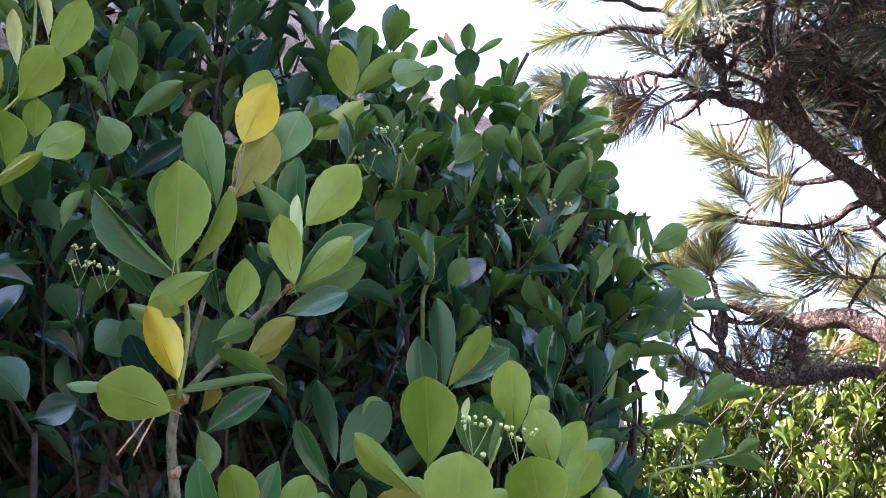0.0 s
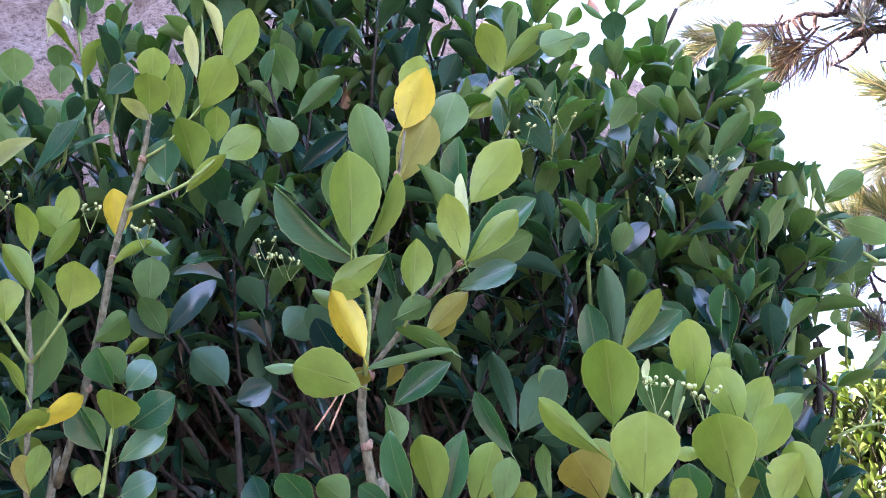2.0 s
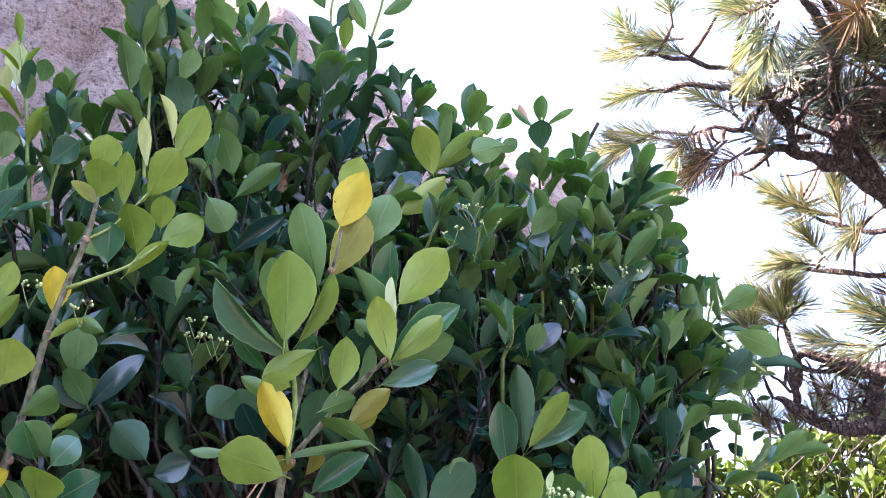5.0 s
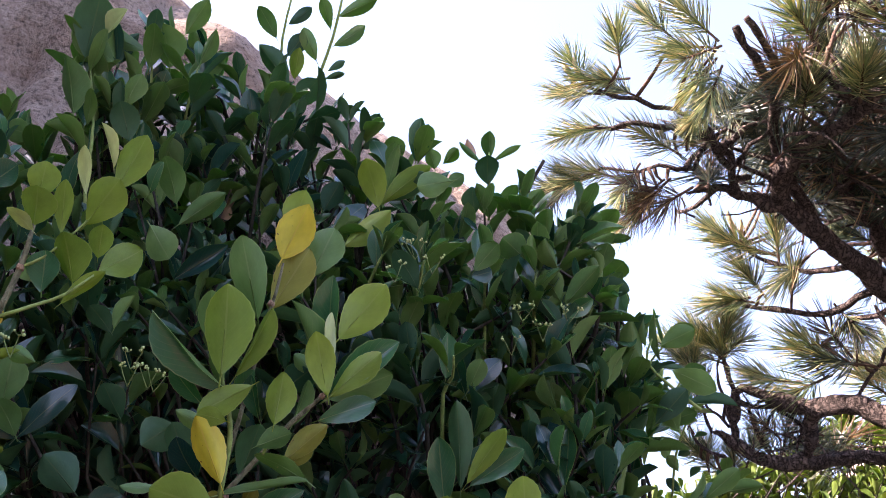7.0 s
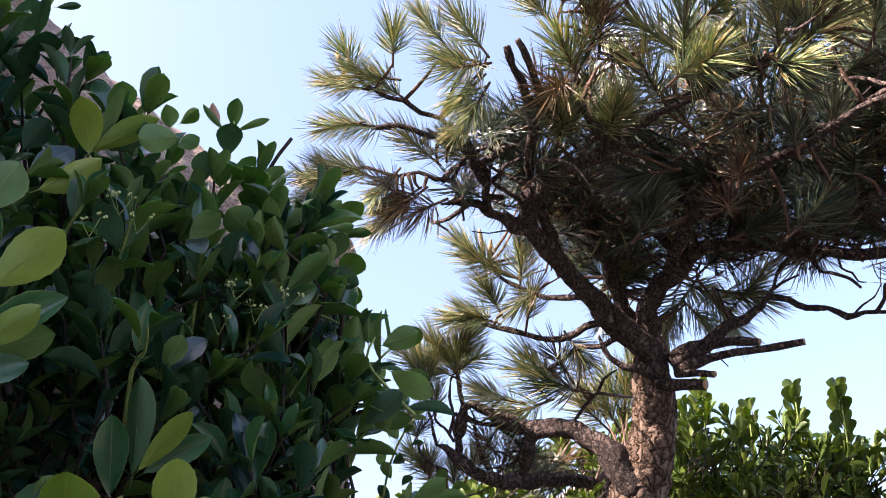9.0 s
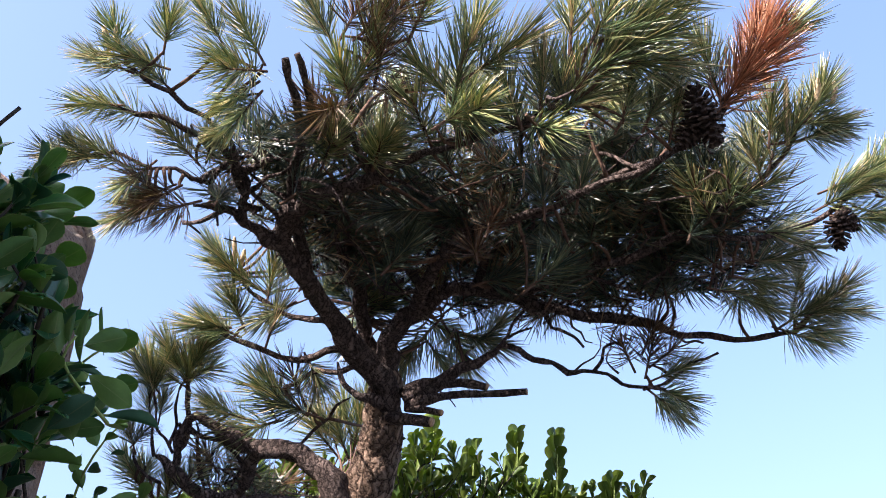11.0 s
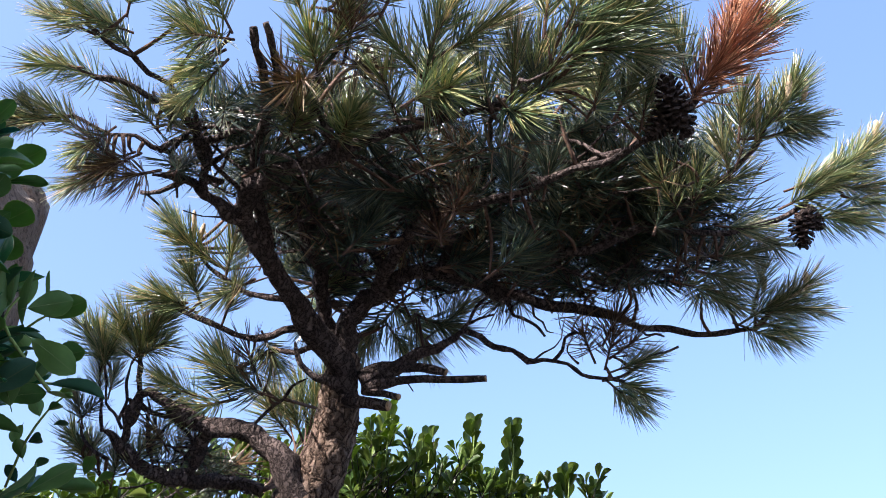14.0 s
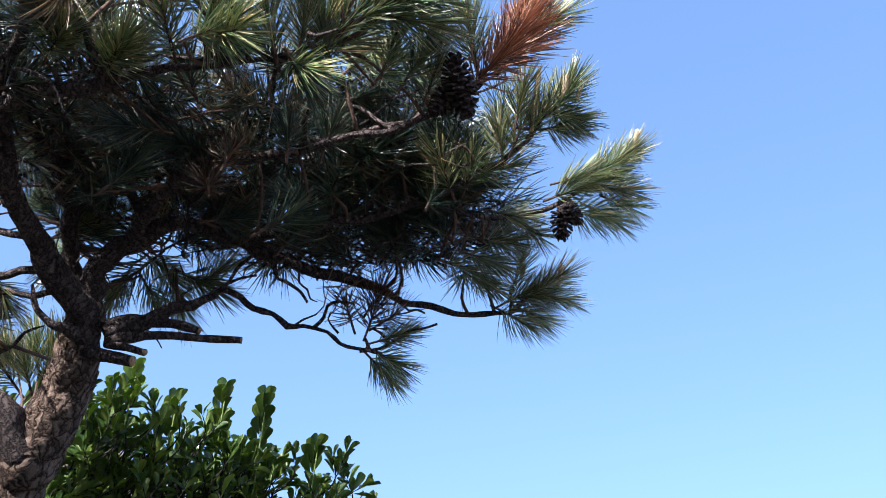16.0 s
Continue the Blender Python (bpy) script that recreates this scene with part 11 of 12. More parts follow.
limb("twig", pine, [(0.859, 1.246, 2.574, 0.0036), (0.946, 1.280, 2.633, 0.0030), (1.075, 1.409, 2.672, 0.0018)], PINE_TWIG, 6, 0.03, 0.15)
tuft((1.004, 1.508, 2.610), (-0.41, 0.58, 0.71), 0.84, 'green', 5)
limb("twig", pine, [(0.859, 1.246, 2.574, 0.0036), (0.951, 1.351, 2.577, 0.0030), (1.010, 1.499, 2.599, 0.0018)], PINE_TWIG, 6, 0.03, 0.15)
tuft((0.960, 1.594, 2.667), (0.80, 0.54, 0.27), 0.76, 'old', 5)
limb("twig", pine, [(0.808, 1.276, 2.563, 0.0036), (0.866, 1.402, 2.631, 0.0030), (0.948, 1.586, 2.663, 0.0018)], PINE_TWIG, 6, 0.03, 0.15)
tuft((0.895, 1.339, 2.542), (0.82, -0.52, 0.24), 0.89, 'old', 0)
limb("twig", pine, [(0.846, 1.253, 2.571, 0.0036), (0.872, 1.293, 2.555, 0.0030), (0.882, 1.347, 2.538, 0.0018)], PINE_TWIG, 6, 0.03, 0.15)
tuft((1.120, 1.406, 2.486), (0.46, -0.62, 0.64), 0.84, 'green', 4)
limb("twig", pine, [(1.040, 1.158, 2.494, 0.0036), (1.093, 1.289, 2.462, 0.0030), (1.113, 1.415, 2.477, 0.0018)], PINE_TWIG, 6, 0.03, 0.15)
tuft((1.031, 1.481, 2.706), (-0.43, 0.65, 0.62), 0.85, 'old', 2)
limb("twig", pine, [(0.859, 1.246, 2.574, 0.0036), (0.964, 1.312, 2.644, 0.0030), (1.038, 1.471, 2.697, 0.0018)], PINE_TWIG, 6, 0.03, 0.15)
tuft((0.969, 1.336, 2.368), (0.48, -0.73, 0.49), 0.81, 'old', 0)
limb("twig", pine, [(0.876, 1.271, 2.319, 0.0036), (0.917, 1.313, 2.324, 0.0030), (0.962, 1.347, 2.360, 0.0018)], PINE_TWIG, 6, 0.03, 0.15)
tuft((0.824, 1.457, 2.497), (0.25, 0.16, 0.96), 0.81, 'green', 1)
limb("twig", pine, [(0.767, 1.366, 2.376, 0.0036), (0.774, 1.399, 2.428, 0.0030), (0.820, 1.454, 2.482, 0.0018)], PINE_TWIG, 6, 0.03, 0.15)
tuft((0.798, 1.725, 2.556), (0.18, -0.31, 0.93), 0.87, 'old', 4)
limb("twig", pine, [(0.561, 1.508, 2.401, 0.0036), (0.687, 1.665, 2.470, 0.0030), (0.795, 1.729, 2.542, 0.0018)], PINE_TWIG, 6, 0.03, 0.15)
tuft((0.683, 1.592, 2.641), (-0.65, 0.23, 0.72), 0.75, 'old', 2)
limb("twig", pine, [(0.561, 1.508, 2.401, 0.0036), (0.621, 1.560, 2.475, 0.0030), (0.693, 1.588, 2.630, 0.0018)], PINE_TWIG, 6, 0.03, 0.15)
tuft((1.170, 1.450, 2.607), (0.50, -0.45, 0.74), 0.69, 'green', 1)
limb("twig", pine, [(1.076, 1.147, 2.505, 0.0036), (1.072, 1.284, 2.491, 0.0030), (1.163, 1.457, 2.596, 0.0018)], PINE_TWIG, 6, 0.03, 0.15)
tuft((1.075, 1.549, 2.525), (-0.52, -0.52, 0.68), 0.74, 'old', 3)
limb("twig", pine, [(0.804, 1.399, 2.321, 0.0036), (0.963, 1.466, 2.369, 0.0030), (1.083, 1.557, 2.515, 0.0018)], PINE_TWIG, 6, 0.03, 0.15)
tuft((1.001, 1.527, 2.654), (-0.65, 0.54, 0.54), 0.87, 'old', 2)
limb("twig", pine, [(0.859, 1.246, 2.574, 0.0036), (0.985, 1.376, 2.567, 0.0030), (1.011, 1.519, 2.646, 0.0018)], PINE_TWIG, 6, 0.03, 0.15)
tuft((0.993, 1.527, 2.578), (-0.55, -0.82, 0.12), 0.75, 'green', 2)
limb("twig", pine, [(0.833, 1.261, 2.568, 0.0036), (0.948, 1.429, 2.563, 0.0030), (1.001, 1.539, 2.576, 0.0018)], PINE_TWIG, 6, 0.03, 0.15)
tuft((0.640, 1.503, 2.570), (-0.05, -0.53, 0.85), 0.83, 'old', 5)
limb("twig", pine, [(0.561, 1.508, 2.401, 0.0036), (0.606, 1.502, 2.474, 0.0030), (0.641, 1.511, 2.557, 0.0018)], PINE_TWIG, 6, 0.03, 0.15)
tuft((0.992, 1.279, 2.435), (-0.05, 0.55, 0.83), 0.90, 'old', 0)
limb("twig", pine, [(0.969, 1.176, 2.426, 0.0036), (0.984, 1.210, 2.413, 0.0030), (0.993, 1.271, 2.422, 0.0018)], PINE_TWIG, 6, 0.03, 0.15)
tuft((0.839, 1.430, 2.367), (0.49, -0.54, 0.69), 0.77, 'green', 6)
limb("twig", pine, [(0.804, 1.399, 2.321, 0.0036), (0.819, 1.425, 2.336, 0.0030), (0.831, 1.438, 2.357, 0.0018)], PINE_TWIG, 6, 0.03, 0.15)
tuft((0.994, 1.256, 2.450), (0.76, 0.56, 0.34), 0.83, 'old', 0)
limb("twig", pine, [(0.981, 1.173, 2.433, 0.0036), (0.989, 1.205, 2.429, 0.0030), (0.983, 1.247, 2.444, 0.0018)], PINE_TWIG, 6, 0.03, 0.15)
tuft((0.729, 1.438, 2.598), (0.32, 0.75, 0.57), 0.88, 'old', 6)
limb("twig", pine, [(0.740, 1.316, 2.523, 0.0036), (0.726, 1.378, 2.535, 0.0030), (0.724, 1.427, 2.589, 0.0018)], PINE_TWIG, 6, 0.03, 0.15)
tuft((0.801, 1.430, 2.388), (0.50, -0.35, 0.79), 0.80, 'green', 3)
limb("twig", pine, [(0.785, 1.382, 2.350, 0.0036), (0.785, 1.411, 2.358, 0.0030), (0.793, 1.435, 2.376, 0.0018)], PINE_TWIG, 6, 0.03, 0.15)
tuft((0.974, 1.574, 2.468), (-0.67, 0.04, 0.74), 0.81, 'old', 5)
limb("twig", pine, [(0.804, 1.399, 2.321, 0.0036), (0.921, 1.471, 2.383, 0.0030), (0.984, 1.574, 2.457, 0.0018)], PINE_TWIG, 6, 0.03, 0.15)
tuft((1.083, 1.361, 2.657), (0.80, 0.32, 0.51), 0.82, 'old', 3)
limb("twig", pine, [(1.064, 1.150, 2.501, 0.0036), (1.041, 1.259, 2.569, 0.0030), (1.071, 1.356, 2.649, 0.0018)], PINE_TWIG, 6, 0.03, 0.15)
tuft((0.867, 1.534, 2.538), (0.71, 0.05, 0.70), 0.78, 'green', 5)
limb("twig", pine, [(0.746, 1.313, 2.530, 0.0036), (0.804, 1.429, 2.501, 0.0030), (0.856, 1.534, 2.527, 0.0018)], PINE_TWIG, 6, 0.03, 0.15)
tuft((0.880, 1.578, 2.570), (-0.34, 0.84, 0.42), 0.83, 'old', 4)
limb("twig", pine, [(0.756, 1.306, 2.542, 0.0036), (0.857, 1.388, 2.513, 0.0030), (0.885, 1.565, 2.563, 0.0018)], PINE_TWIG, 6, 0.03, 0.15)
tuft((0.886, 1.591, 2.548), (-0.44, 0.52, 0.74), 0.78, 'old', 6)
limb("twig", pine, [(0.781, 1.377, 2.357, 0.0036), (0.835, 1.439, 2.454, 0.0030), (0.893, 1.583, 2.537, 0.0018)], PINE_TWIG, 6, 0.03, 0.15)
tuft((0.932, 1.343, 2.629), (-0.18, 0.49, 0.85), 0.81, 'green', 0)
limb("twig", pine, [(0.859, 1.246, 2.574, 0.0036), (0.887, 1.271, 2.603, 0.0030), (0.935, 1.336, 2.616, 0.0018)], PINE_TWIG, 6, 0.03, 0.15)
tuft((0.782, 1.376, 2.557), (0.47, -0.76, 0.45), 0.85, 'old', 2)
limb("twig", pine, [(0.756, 1.306, 2.542, 0.0036), (0.773, 1.356, 2.553, 0.0030), (0.775, 1.388, 2.550, 0.0018)], PINE_TWIG, 6, 0.03, 0.15)
tuft((0.907, 1.276, 2.467), (-0.20, -0.64, 0.74), 0.78, 'old', 2)
limb("twig", pine, [(0.816, 1.264, 2.392, 0.0036), (0.871, 1.271, 2.425, 0.0030), (0.910, 1.286, 2.456, 0.0018)], PINE_TWIG, 6, 0.03, 0.15)
tuft((1.006, 1.229, 2.601), (0.60, -0.51, 0.62), 0.83, 'green', 0)
limb("twig", pine, [(1.028, 1.161, 2.491, 0.0036), (1.007, 1.200, 2.532, 0.0030), (0.997, 1.236, 2.592, 0.0018)], PINE_TWIG, 6, 0.03, 0.15)
tuft((0.757, 1.776, 2.603), (0.28, 0.81, 0.52), 0.81, 'old', 4)
limb("twig", pine, [(0.561, 1.508, 2.401, 0.0036), (0.608, 1.564, 2.442, 0.0030), (0.753, 1.764, 2.595, 0.0018)], PINE_TWIG, 6, 0.03, 0.15)
tuft((0.994, 1.308, 2.555), (-0.23, 0.22, 0.95), 0.89, 'old', 2)
limb("twig", pine, [(0.859, 1.246, 2.574, 0.0036), (0.917, 1.279, 2.555, 0.0030), (0.997, 1.305, 2.541, 0.0018)], PINE_TWIG, 6, 0.03, 0.15)
tuft((0.944, 1.674, 2.464), (-0.56, 0.77, 0.31), 0.83, 'green', 0)
limb("twig", pine, [(0.804, 1.399, 2.321, 0.0036), (0.930, 1.479, 2.346, 0.0030), (0.953, 1.663, 2.460, 0.0018)], PINE_TWIG, 6, 0.03, 0.15)
tuft((0.957, 1.268, 2.481), (0.95, -0.06, 0.30), 0.81, 'old', 2)
limb("twig", pine, [(0.969, 1.176, 2.426, 0.0036), (0.951, 1.220, 2.441, 0.0030), (0.942, 1.269, 2.476, 0.0018)], PINE_TWIG, 6, 0.03, 0.15)
tuft((0.967, 1.555, 2.665), (-0.52, -0.57, 0.64), 0.87, 'old', 4)
limb("twig", pine, [(0.821, 1.268, 2.566, 0.0036), (0.917, 1.451, 2.619, 0.0030), (0.974, 1.564, 2.656, 0.0018)], PINE_TWIG, 6, 0.03, 0.15)
tuft((0.774, 1.548, 2.434), (0.67, -0.41, 0.62), 0.76, 'green', 5)
limb("twig", pine, [(0.788, 1.387, 2.342, 0.0036), (0.744, 1.490, 2.394, 0.0030), (0.764, 1.554, 2.425, 0.0018)], PINE_TWIG, 6, 0.03, 0.15)
tuft((0.763, 1.746, 2.590), (-0.31, -0.37, 0.88), 0.81, 'old', 6)
limb("twig", pine, [(0.561, 1.508, 2.401, 0.0036), (0.640, 1.629, 2.476, 0.0030), (0.767, 1.752, 2.577, 0.0018)], PINE_TWIG, 6, 0.03, 0.15)
tuft((1.030, 1.520, 2.670), (-0.54, -0.10, 0.84), 0.85, 'old', 2)
limb("twig", pine, [(0.859, 1.246, 2.574, 0.0036), (0.992, 1.385, 2.557, 0.0030), (1.038, 1.522, 2.657, 0.0018)], PINE_TWIG, 6, 0.03, 0.15)
tuft((0.893, 1.497, 2.636), (-0.62, -0.61, 0.49), 0.73, 'green', 1)
limb("twig", pine, [(0.785, 1.289, 2.556, 0.0036), (0.846, 1.435, 2.562, 0.0030), (0.903, 1.506, 2.628, 0.0018)], PINE_TWIG, 6, 0.03, 0.15)
tuft((0.793, 1.362, 2.545), (0.07, -0.40, 0.91), 0.77, 'old', 2)
limb("twig", pine, [(0.762, 1.303, 2.549, 0.0036), (0.783, 1.335, 2.543, 0.0030), (0.792, 1.368, 2.532, 0.0018)], PINE_TWIG, 6, 0.03, 0.15)
tuft((1.075, 1.498, 2.689), (-0.62, 0.11, 0.78), 0.88, 'old', 4)
limb("twig", pine, [(0.859, 1.246, 2.574, 0.0036), (0.952, 1.362, 2.629, 0.0030), (1.085, 1.496, 2.677, 0.0018)], PINE_TWIG, 6, 0.03, 0.15)
tuft((0.832, 1.617, 2.627), (-0.56, -0.64, 0.52), 0.75, 'green', 4)
limb("twig", pine, [(0.756, 1.306, 2.542, 0.0036), (0.852, 1.505, 2.537, 0.0030), (0.841, 1.626, 2.619, 0.0018)], PINE_TWIG, 6, 0.03, 0.15)
tuft((0.855, 1.410, 2.552), (-0.14, 0.90, 0.40), 0.73, 'old', 6)
limb("twig", pine, [(0.785, 1.289, 2.556, 0.0036), (0.822, 1.327, 2.552, 0.0030), (0.857, 1.396, 2.546, 0.0018)], PINE_TWIG, 6, 0.03, 0.15)
tuft((0.758, 1.379, 2.505), (-0.52, -0.40, 0.76), 0.80, 'old', 3)
limb("twig", pine, [(0.733, 1.318, 2.512, 0.0036), (0.748, 1.355, 2.503, 0.0030), (0.766, 1.385, 2.493, 0.0018)], PINE_TWIG, 6, 0.03, 0.15)
tuft((0.887, 1.521, 2.684), (0.95, 0.10, -0.31), 0.83, 'green', 4)
limb("twig", pine, [(0.785, 1.289, 2.556, 0.0036), (0.821, 1.409, 2.626, 0.0030), (0.873, 1.519, 2.688, 0.0018)], PINE_TWIG, 6, 0.03, 0.15)
tuft((0.935, 1.572, 2.510), (-0.74, 0.54, 0.40), 0.79, 'old', 2)
limb("twig", pine, [(0.804, 1.399, 2.321, 0.0036), (0.913, 1.456, 2.369, 0.0030), (0.946, 1.564, 2.504, 0.0018)], PINE_TWIG, 6, 0.03, 0.15)
tuft((0.856, 1.469, 2.503), (-0.95, 0.18, 0.27), 0.86, 'old', 4)
limb("twig", pine, [(0.775, 1.367, 2.372, 0.0036), (0.818, 1.412, 2.422, 0.0030), (0.870, 1.466, 2.499, 0.0018)], PINE_TWIG, 6, 0.03, 0.15)
tuft((0.872, 1.441, 2.468), (-0.51, -0.80, 0.33), 0.90, 'green', 2)
limb("twig", pine, [(0.775, 1.367, 2.372, 0.0036), (0.820, 1.409, 2.403, 0.0030), (0.880, 1.453, 2.464, 0.0018)], PINE_TWIG, 6, 0.03, 0.15)
tuft((0.801, 1.409, 2.383), (-0.03, -0.19, 0.98), 0.87, 'old', 3)
limb("twig", pine, [(0.781, 1.377, 2.357, 0.0036), (0.793, 1.393, 2.363, 0.0030), (0.801, 1.412, 2.369, 0.0018)], PINE_TWIG, 6, 0.03, 0.15)
tuft((1.059, 1.537, 2.549), (-0.14, -0.75, 0.64), 0.76, 'old', 2)
limb("twig", pine, [(0.859, 1.246, 2.574, 0.0036), (0.952, 1.398, 2.516, 0.0030), (1.061, 1.549, 2.539, 0.0018)], PINE_TWIG, 6, 0.03, 0.15)
tuft((0.881, 1.432, 2.512), (-0.40, -0.65, 0.65), 0.83, 'green', 0)
limb("twig", pine, [(0.785, 1.289, 2.556, 0.0036), (0.834, 1.381, 2.534, 0.0030), (0.887, 1.442, 2.502, 0.0018)], PINE_TWIG, 6, 0.03, 0.15)
tuft((0.846, 1.483, 2.639), (-0.75, 0.65, 0.12), 0.75, 'old', 4)
limb("twig", pine, [(0.762, 1.303, 2.549, 0.0036), (0.839, 1.384, 2.616, 0.0030), (0.858, 1.474, 2.637, 0.0018)], PINE_TWIG, 6, 0.03, 0.15)
tuft((0.973, 1.546, 2.487), (0.68, 0.68, 0.28), 0.77, 'old', 4)
limb("twig", pine, [(0.804, 1.399, 2.321, 0.0036), (0.853, 1.437, 2.404, 0.0030), (0.962, 1.536, 2.483, 0.0018)], PINE_TWIG, 6, 0.03, 0.15)
tuft((1.019, 1.411, 2.572), (0.41, 0.72, 0.56), 0.79, 'green', 2)
limb("twig", pine, [(0.859, 1.246, 2.574, 0.0036), (0.950, 1.315, 2.546, 0.0030), (1.013, 1.400, 2.564, 0.0018)], PINE_TWIG, 6, 0.03, 0.15)
tuft((0.786, 1.588, 2.469), (0.28, -0.57, 0.77), 0.80, 'old', 3)
limb("twig", pine, [(0.619, 1.482, 2.348, 0.0036), (0.692, 1.571, 2.389, 0.0030), (0.782, 1.597, 2.458, 0.0018)], PINE_TWIG, 6, 0.03, 0.15)
tuft((0.827, 1.467, 2.378), (0.67, -0.74, -0.05), 0.78, 'old', 3)
limb("twig", pine, [(0.804, 1.399, 2.321, 0.0036), (0.808, 1.443, 2.355, 0.0030), (0.817, 1.479, 2.378, 0.0018)], PINE_TWIG, 6, 0.03, 0.15)
tuft((0.791, 1.434, 2.344), (0.64, -0.35, 0.68), 0.78, 'green', 5)
limb("twig", pine, [(0.800, 1.396, 2.327, 0.0036), (0.793, 1.414, 2.335, 0.0030), (0.781, 1.439, 2.334, 0.0018)], PINE_TWIG, 6, 0.03, 0.15)
tuft((0.892, 1.594, 2.609), (0.32, -0.01, 0.95), 0.88, 'old', 4)
limb("twig", pine, [(0.762, 1.303, 2.549, 0.0036), (0.848, 1.485, 2.513, 0.0030), (0.887, 1.594, 2.595, 0.0018)], PINE_TWIG, 6, 0.03, 0.15)
cone((0.985, 0.649, 2.398), (-0.51, -0.25, 0.82), 0.066, 1180)
cone((0.982, 0.645, 2.426), (0.57, 0.20, -0.80), 0.066, 1195)
cone((0.992, 0.657, 2.419), (-0.27, 0.68, -0.68), 0.060, 1165)
cone((1.327, 0.676, 2.368), (0.42, 0.33, -0.84), 0.058, 1412)
cone((1.324, 0.672, 2.376), (0.84, -0.21, -0.51), 0.050, 1425)
candle((1.396, 0.552, 2.490), (-0.30, -0.42, 0.86), 0.035)
candle((1.464, 0.776, 2.296), (-0.29, -0.43, 0.86), 0.049)
candle((1.405, 0.819, 2.311), (-0.29, -0.42, 0.86), 0.026)
candle((1.177, 0.573, 2.475), (-0.28, -0.44, 0.86), 0.044)
candle((1.197, 0.559, 2.476), (-0.20, -0.48, 0.85), 0.037)
candle((0.558, 1.499, 2.416), (-0.31, -0.41, 0.86), 0.058)
candle((0.568, 1.499, 2.407), (-0.07, -0.56, 0.83), 0.045)
candle((0.193, 1.138, 2.518), (-0.52, -0.24, 0.82), 0.041)
candle((0.200, 1.132, 2.518), (-0.29, -0.43, 0.86), 0.040)
candle((0.663, 0.800, 2.515), (-0.30, -0.42, 0.86), 0.045)
candle((1.172, 0.638, 2.431), (-0.31, -0.42, 0.86), 0.112)
candle((0.980, 0.687, 2.448), (-0.28, -0.44, 0.86), 0.045)


# ---- sunlit shrub behind and beside the pine ----
rnd = random.Random(21)
shrub = thing("euonymus_shrub", (1.3, 2.1, 0.0), "sunlit bright green euonymus shrub behind the pine trunk", "shrub")
SHRUB_X = (0.560, 0.683, 0.850, 0.931, 0.984, 1.090, 1.235, 1.291, 1.399, 1.552, 1.665, 1.759, 1.833, 1.953, 2.125)
SHRUB_Z = (2.137, 2.171, 2.221, 2.268, 2.291, 2.307, 2.317, 2.332, 2.278, 2.235, 2.222, 2.195, 2.150, 2.055, 1.93)
SHRUB_Y = (2.554, 2.444, 2.292, 2.201, 2.147, 2.063, 1.955, 1.905, 1.871, 1.796, 1.721, 1.670, 1.642, 1.623, 1.595)
wood, heap, near = Wood(), Heap(), []
for k in range(9):
    x = 0.55 + 1.55 * (k + rnd.random()) / 9
    top = float(np.interp(x, SHRUB_X, SHRUB_Z))
    y = float(np.interp(x, SHRUB_X, SHRUB_Y)) + rnd.uniform(0.0, 0.35)
    wood.add([(x, y, 0.0, 0.012), (x + rnd.uniform(-0.05, 0.05), y + rnd.uniform(-0.05, 0.05), top * 0.55, 0.008), (x + rnd.uniform(-0.05, 0.05), y, top - 0.1, 0.003)], 6)
for k in range(2300):
    x = rnd.uniform(0.45, 2.2)
    top = float(np.interp(x, SHRUB_X, SHRUB_Z))
    low = rnd.random() < 0.25
    z = rnd.uniform(0.3, 1.5) if low else top - 0.03 - 0.42 * rnd.random() ** 1.3
    y = float(np.interp(x, SHRUB_X, SHRUB_Y)) - 0.08 + 0.5 * rnd.random() + 0.10 * noise.noise(Vector((x * 3, z * 3, 9)))
    way = Vector((rnd.uniform(-0.8, 0.8), rnd.uniform(-0.9, 0.2), rnd.uniform(0.45, 1.0))).normalized()
    tip = Vector((x, y, z))
    foot = tip - way * rnd.uniform(0.04, 0.09)
    wood.add([(foot.x + rnd.uniform(-0.03, 0.03), foot.y + 0.05, foot.z - 0.03, 0.002), (*foot, 0.0018), (*tip, 0.001)], 4, 0.06)
    for m, at in sprig(rnd, foot, tip, rnd.choice((2, 2, 3)), rnd.uniform(0.038, 0.054), 0.95):
        near.append((y - float(np.interp(x, SHRUB_X, SHRUB_Y)) + (5 if low else 0) - 0.5 * (z - top), m))
near.sort(key=lambda e: e[0])
for i, (_, m) in enumerate(near):
    if i < 240:
        part("leaf", BLADES["sunny"][i % 6], shrub, m)
    else:
        heap.add(m, ROUND[i % 6] if i < 3000 else COARSE_ROUND[i % 4])
part("foliage", heap.mesh("foliage", LEAF["sunny_fill"]), shrub, kind="stuff")
part("branchwork", mesh_of("branchwork", wood.v, wood.f, [WOODY]), shrub, kind="stuff")
limb("tall_shoot", shrub, [(1.489, 1.811, 2.057, 0.0030), (1.449, 1.744, 2.306, 0.0015)], GREEN_STEM, 5, 0.05)
leaf(shrub, (1.486, 1.813, 2.177), (1.467, 1.811, 2.224), 0.0383, 13, 'sunny', 3)
leaf(shrub, (1.491, 1.809, 2.177), (1.474, 1.767, 2.215), 0.0383, 23, 'sunny', 3)
leaf(shrub, (1.478, 1.799, 2.203), (1.441, 1.790, 2.244), 0.0295, 14, 'sunny', 2)
leaf(shrub, (1.483, 1.796, 2.203), (1.497, 1.777, 2.253), 0.0295, -7, 'sunny', 1)
leaf(shrub, (1.470, 1.786, 2.229), (1.446, 1.772, 2.271), 0.0383, -11, 'sunny', 0)
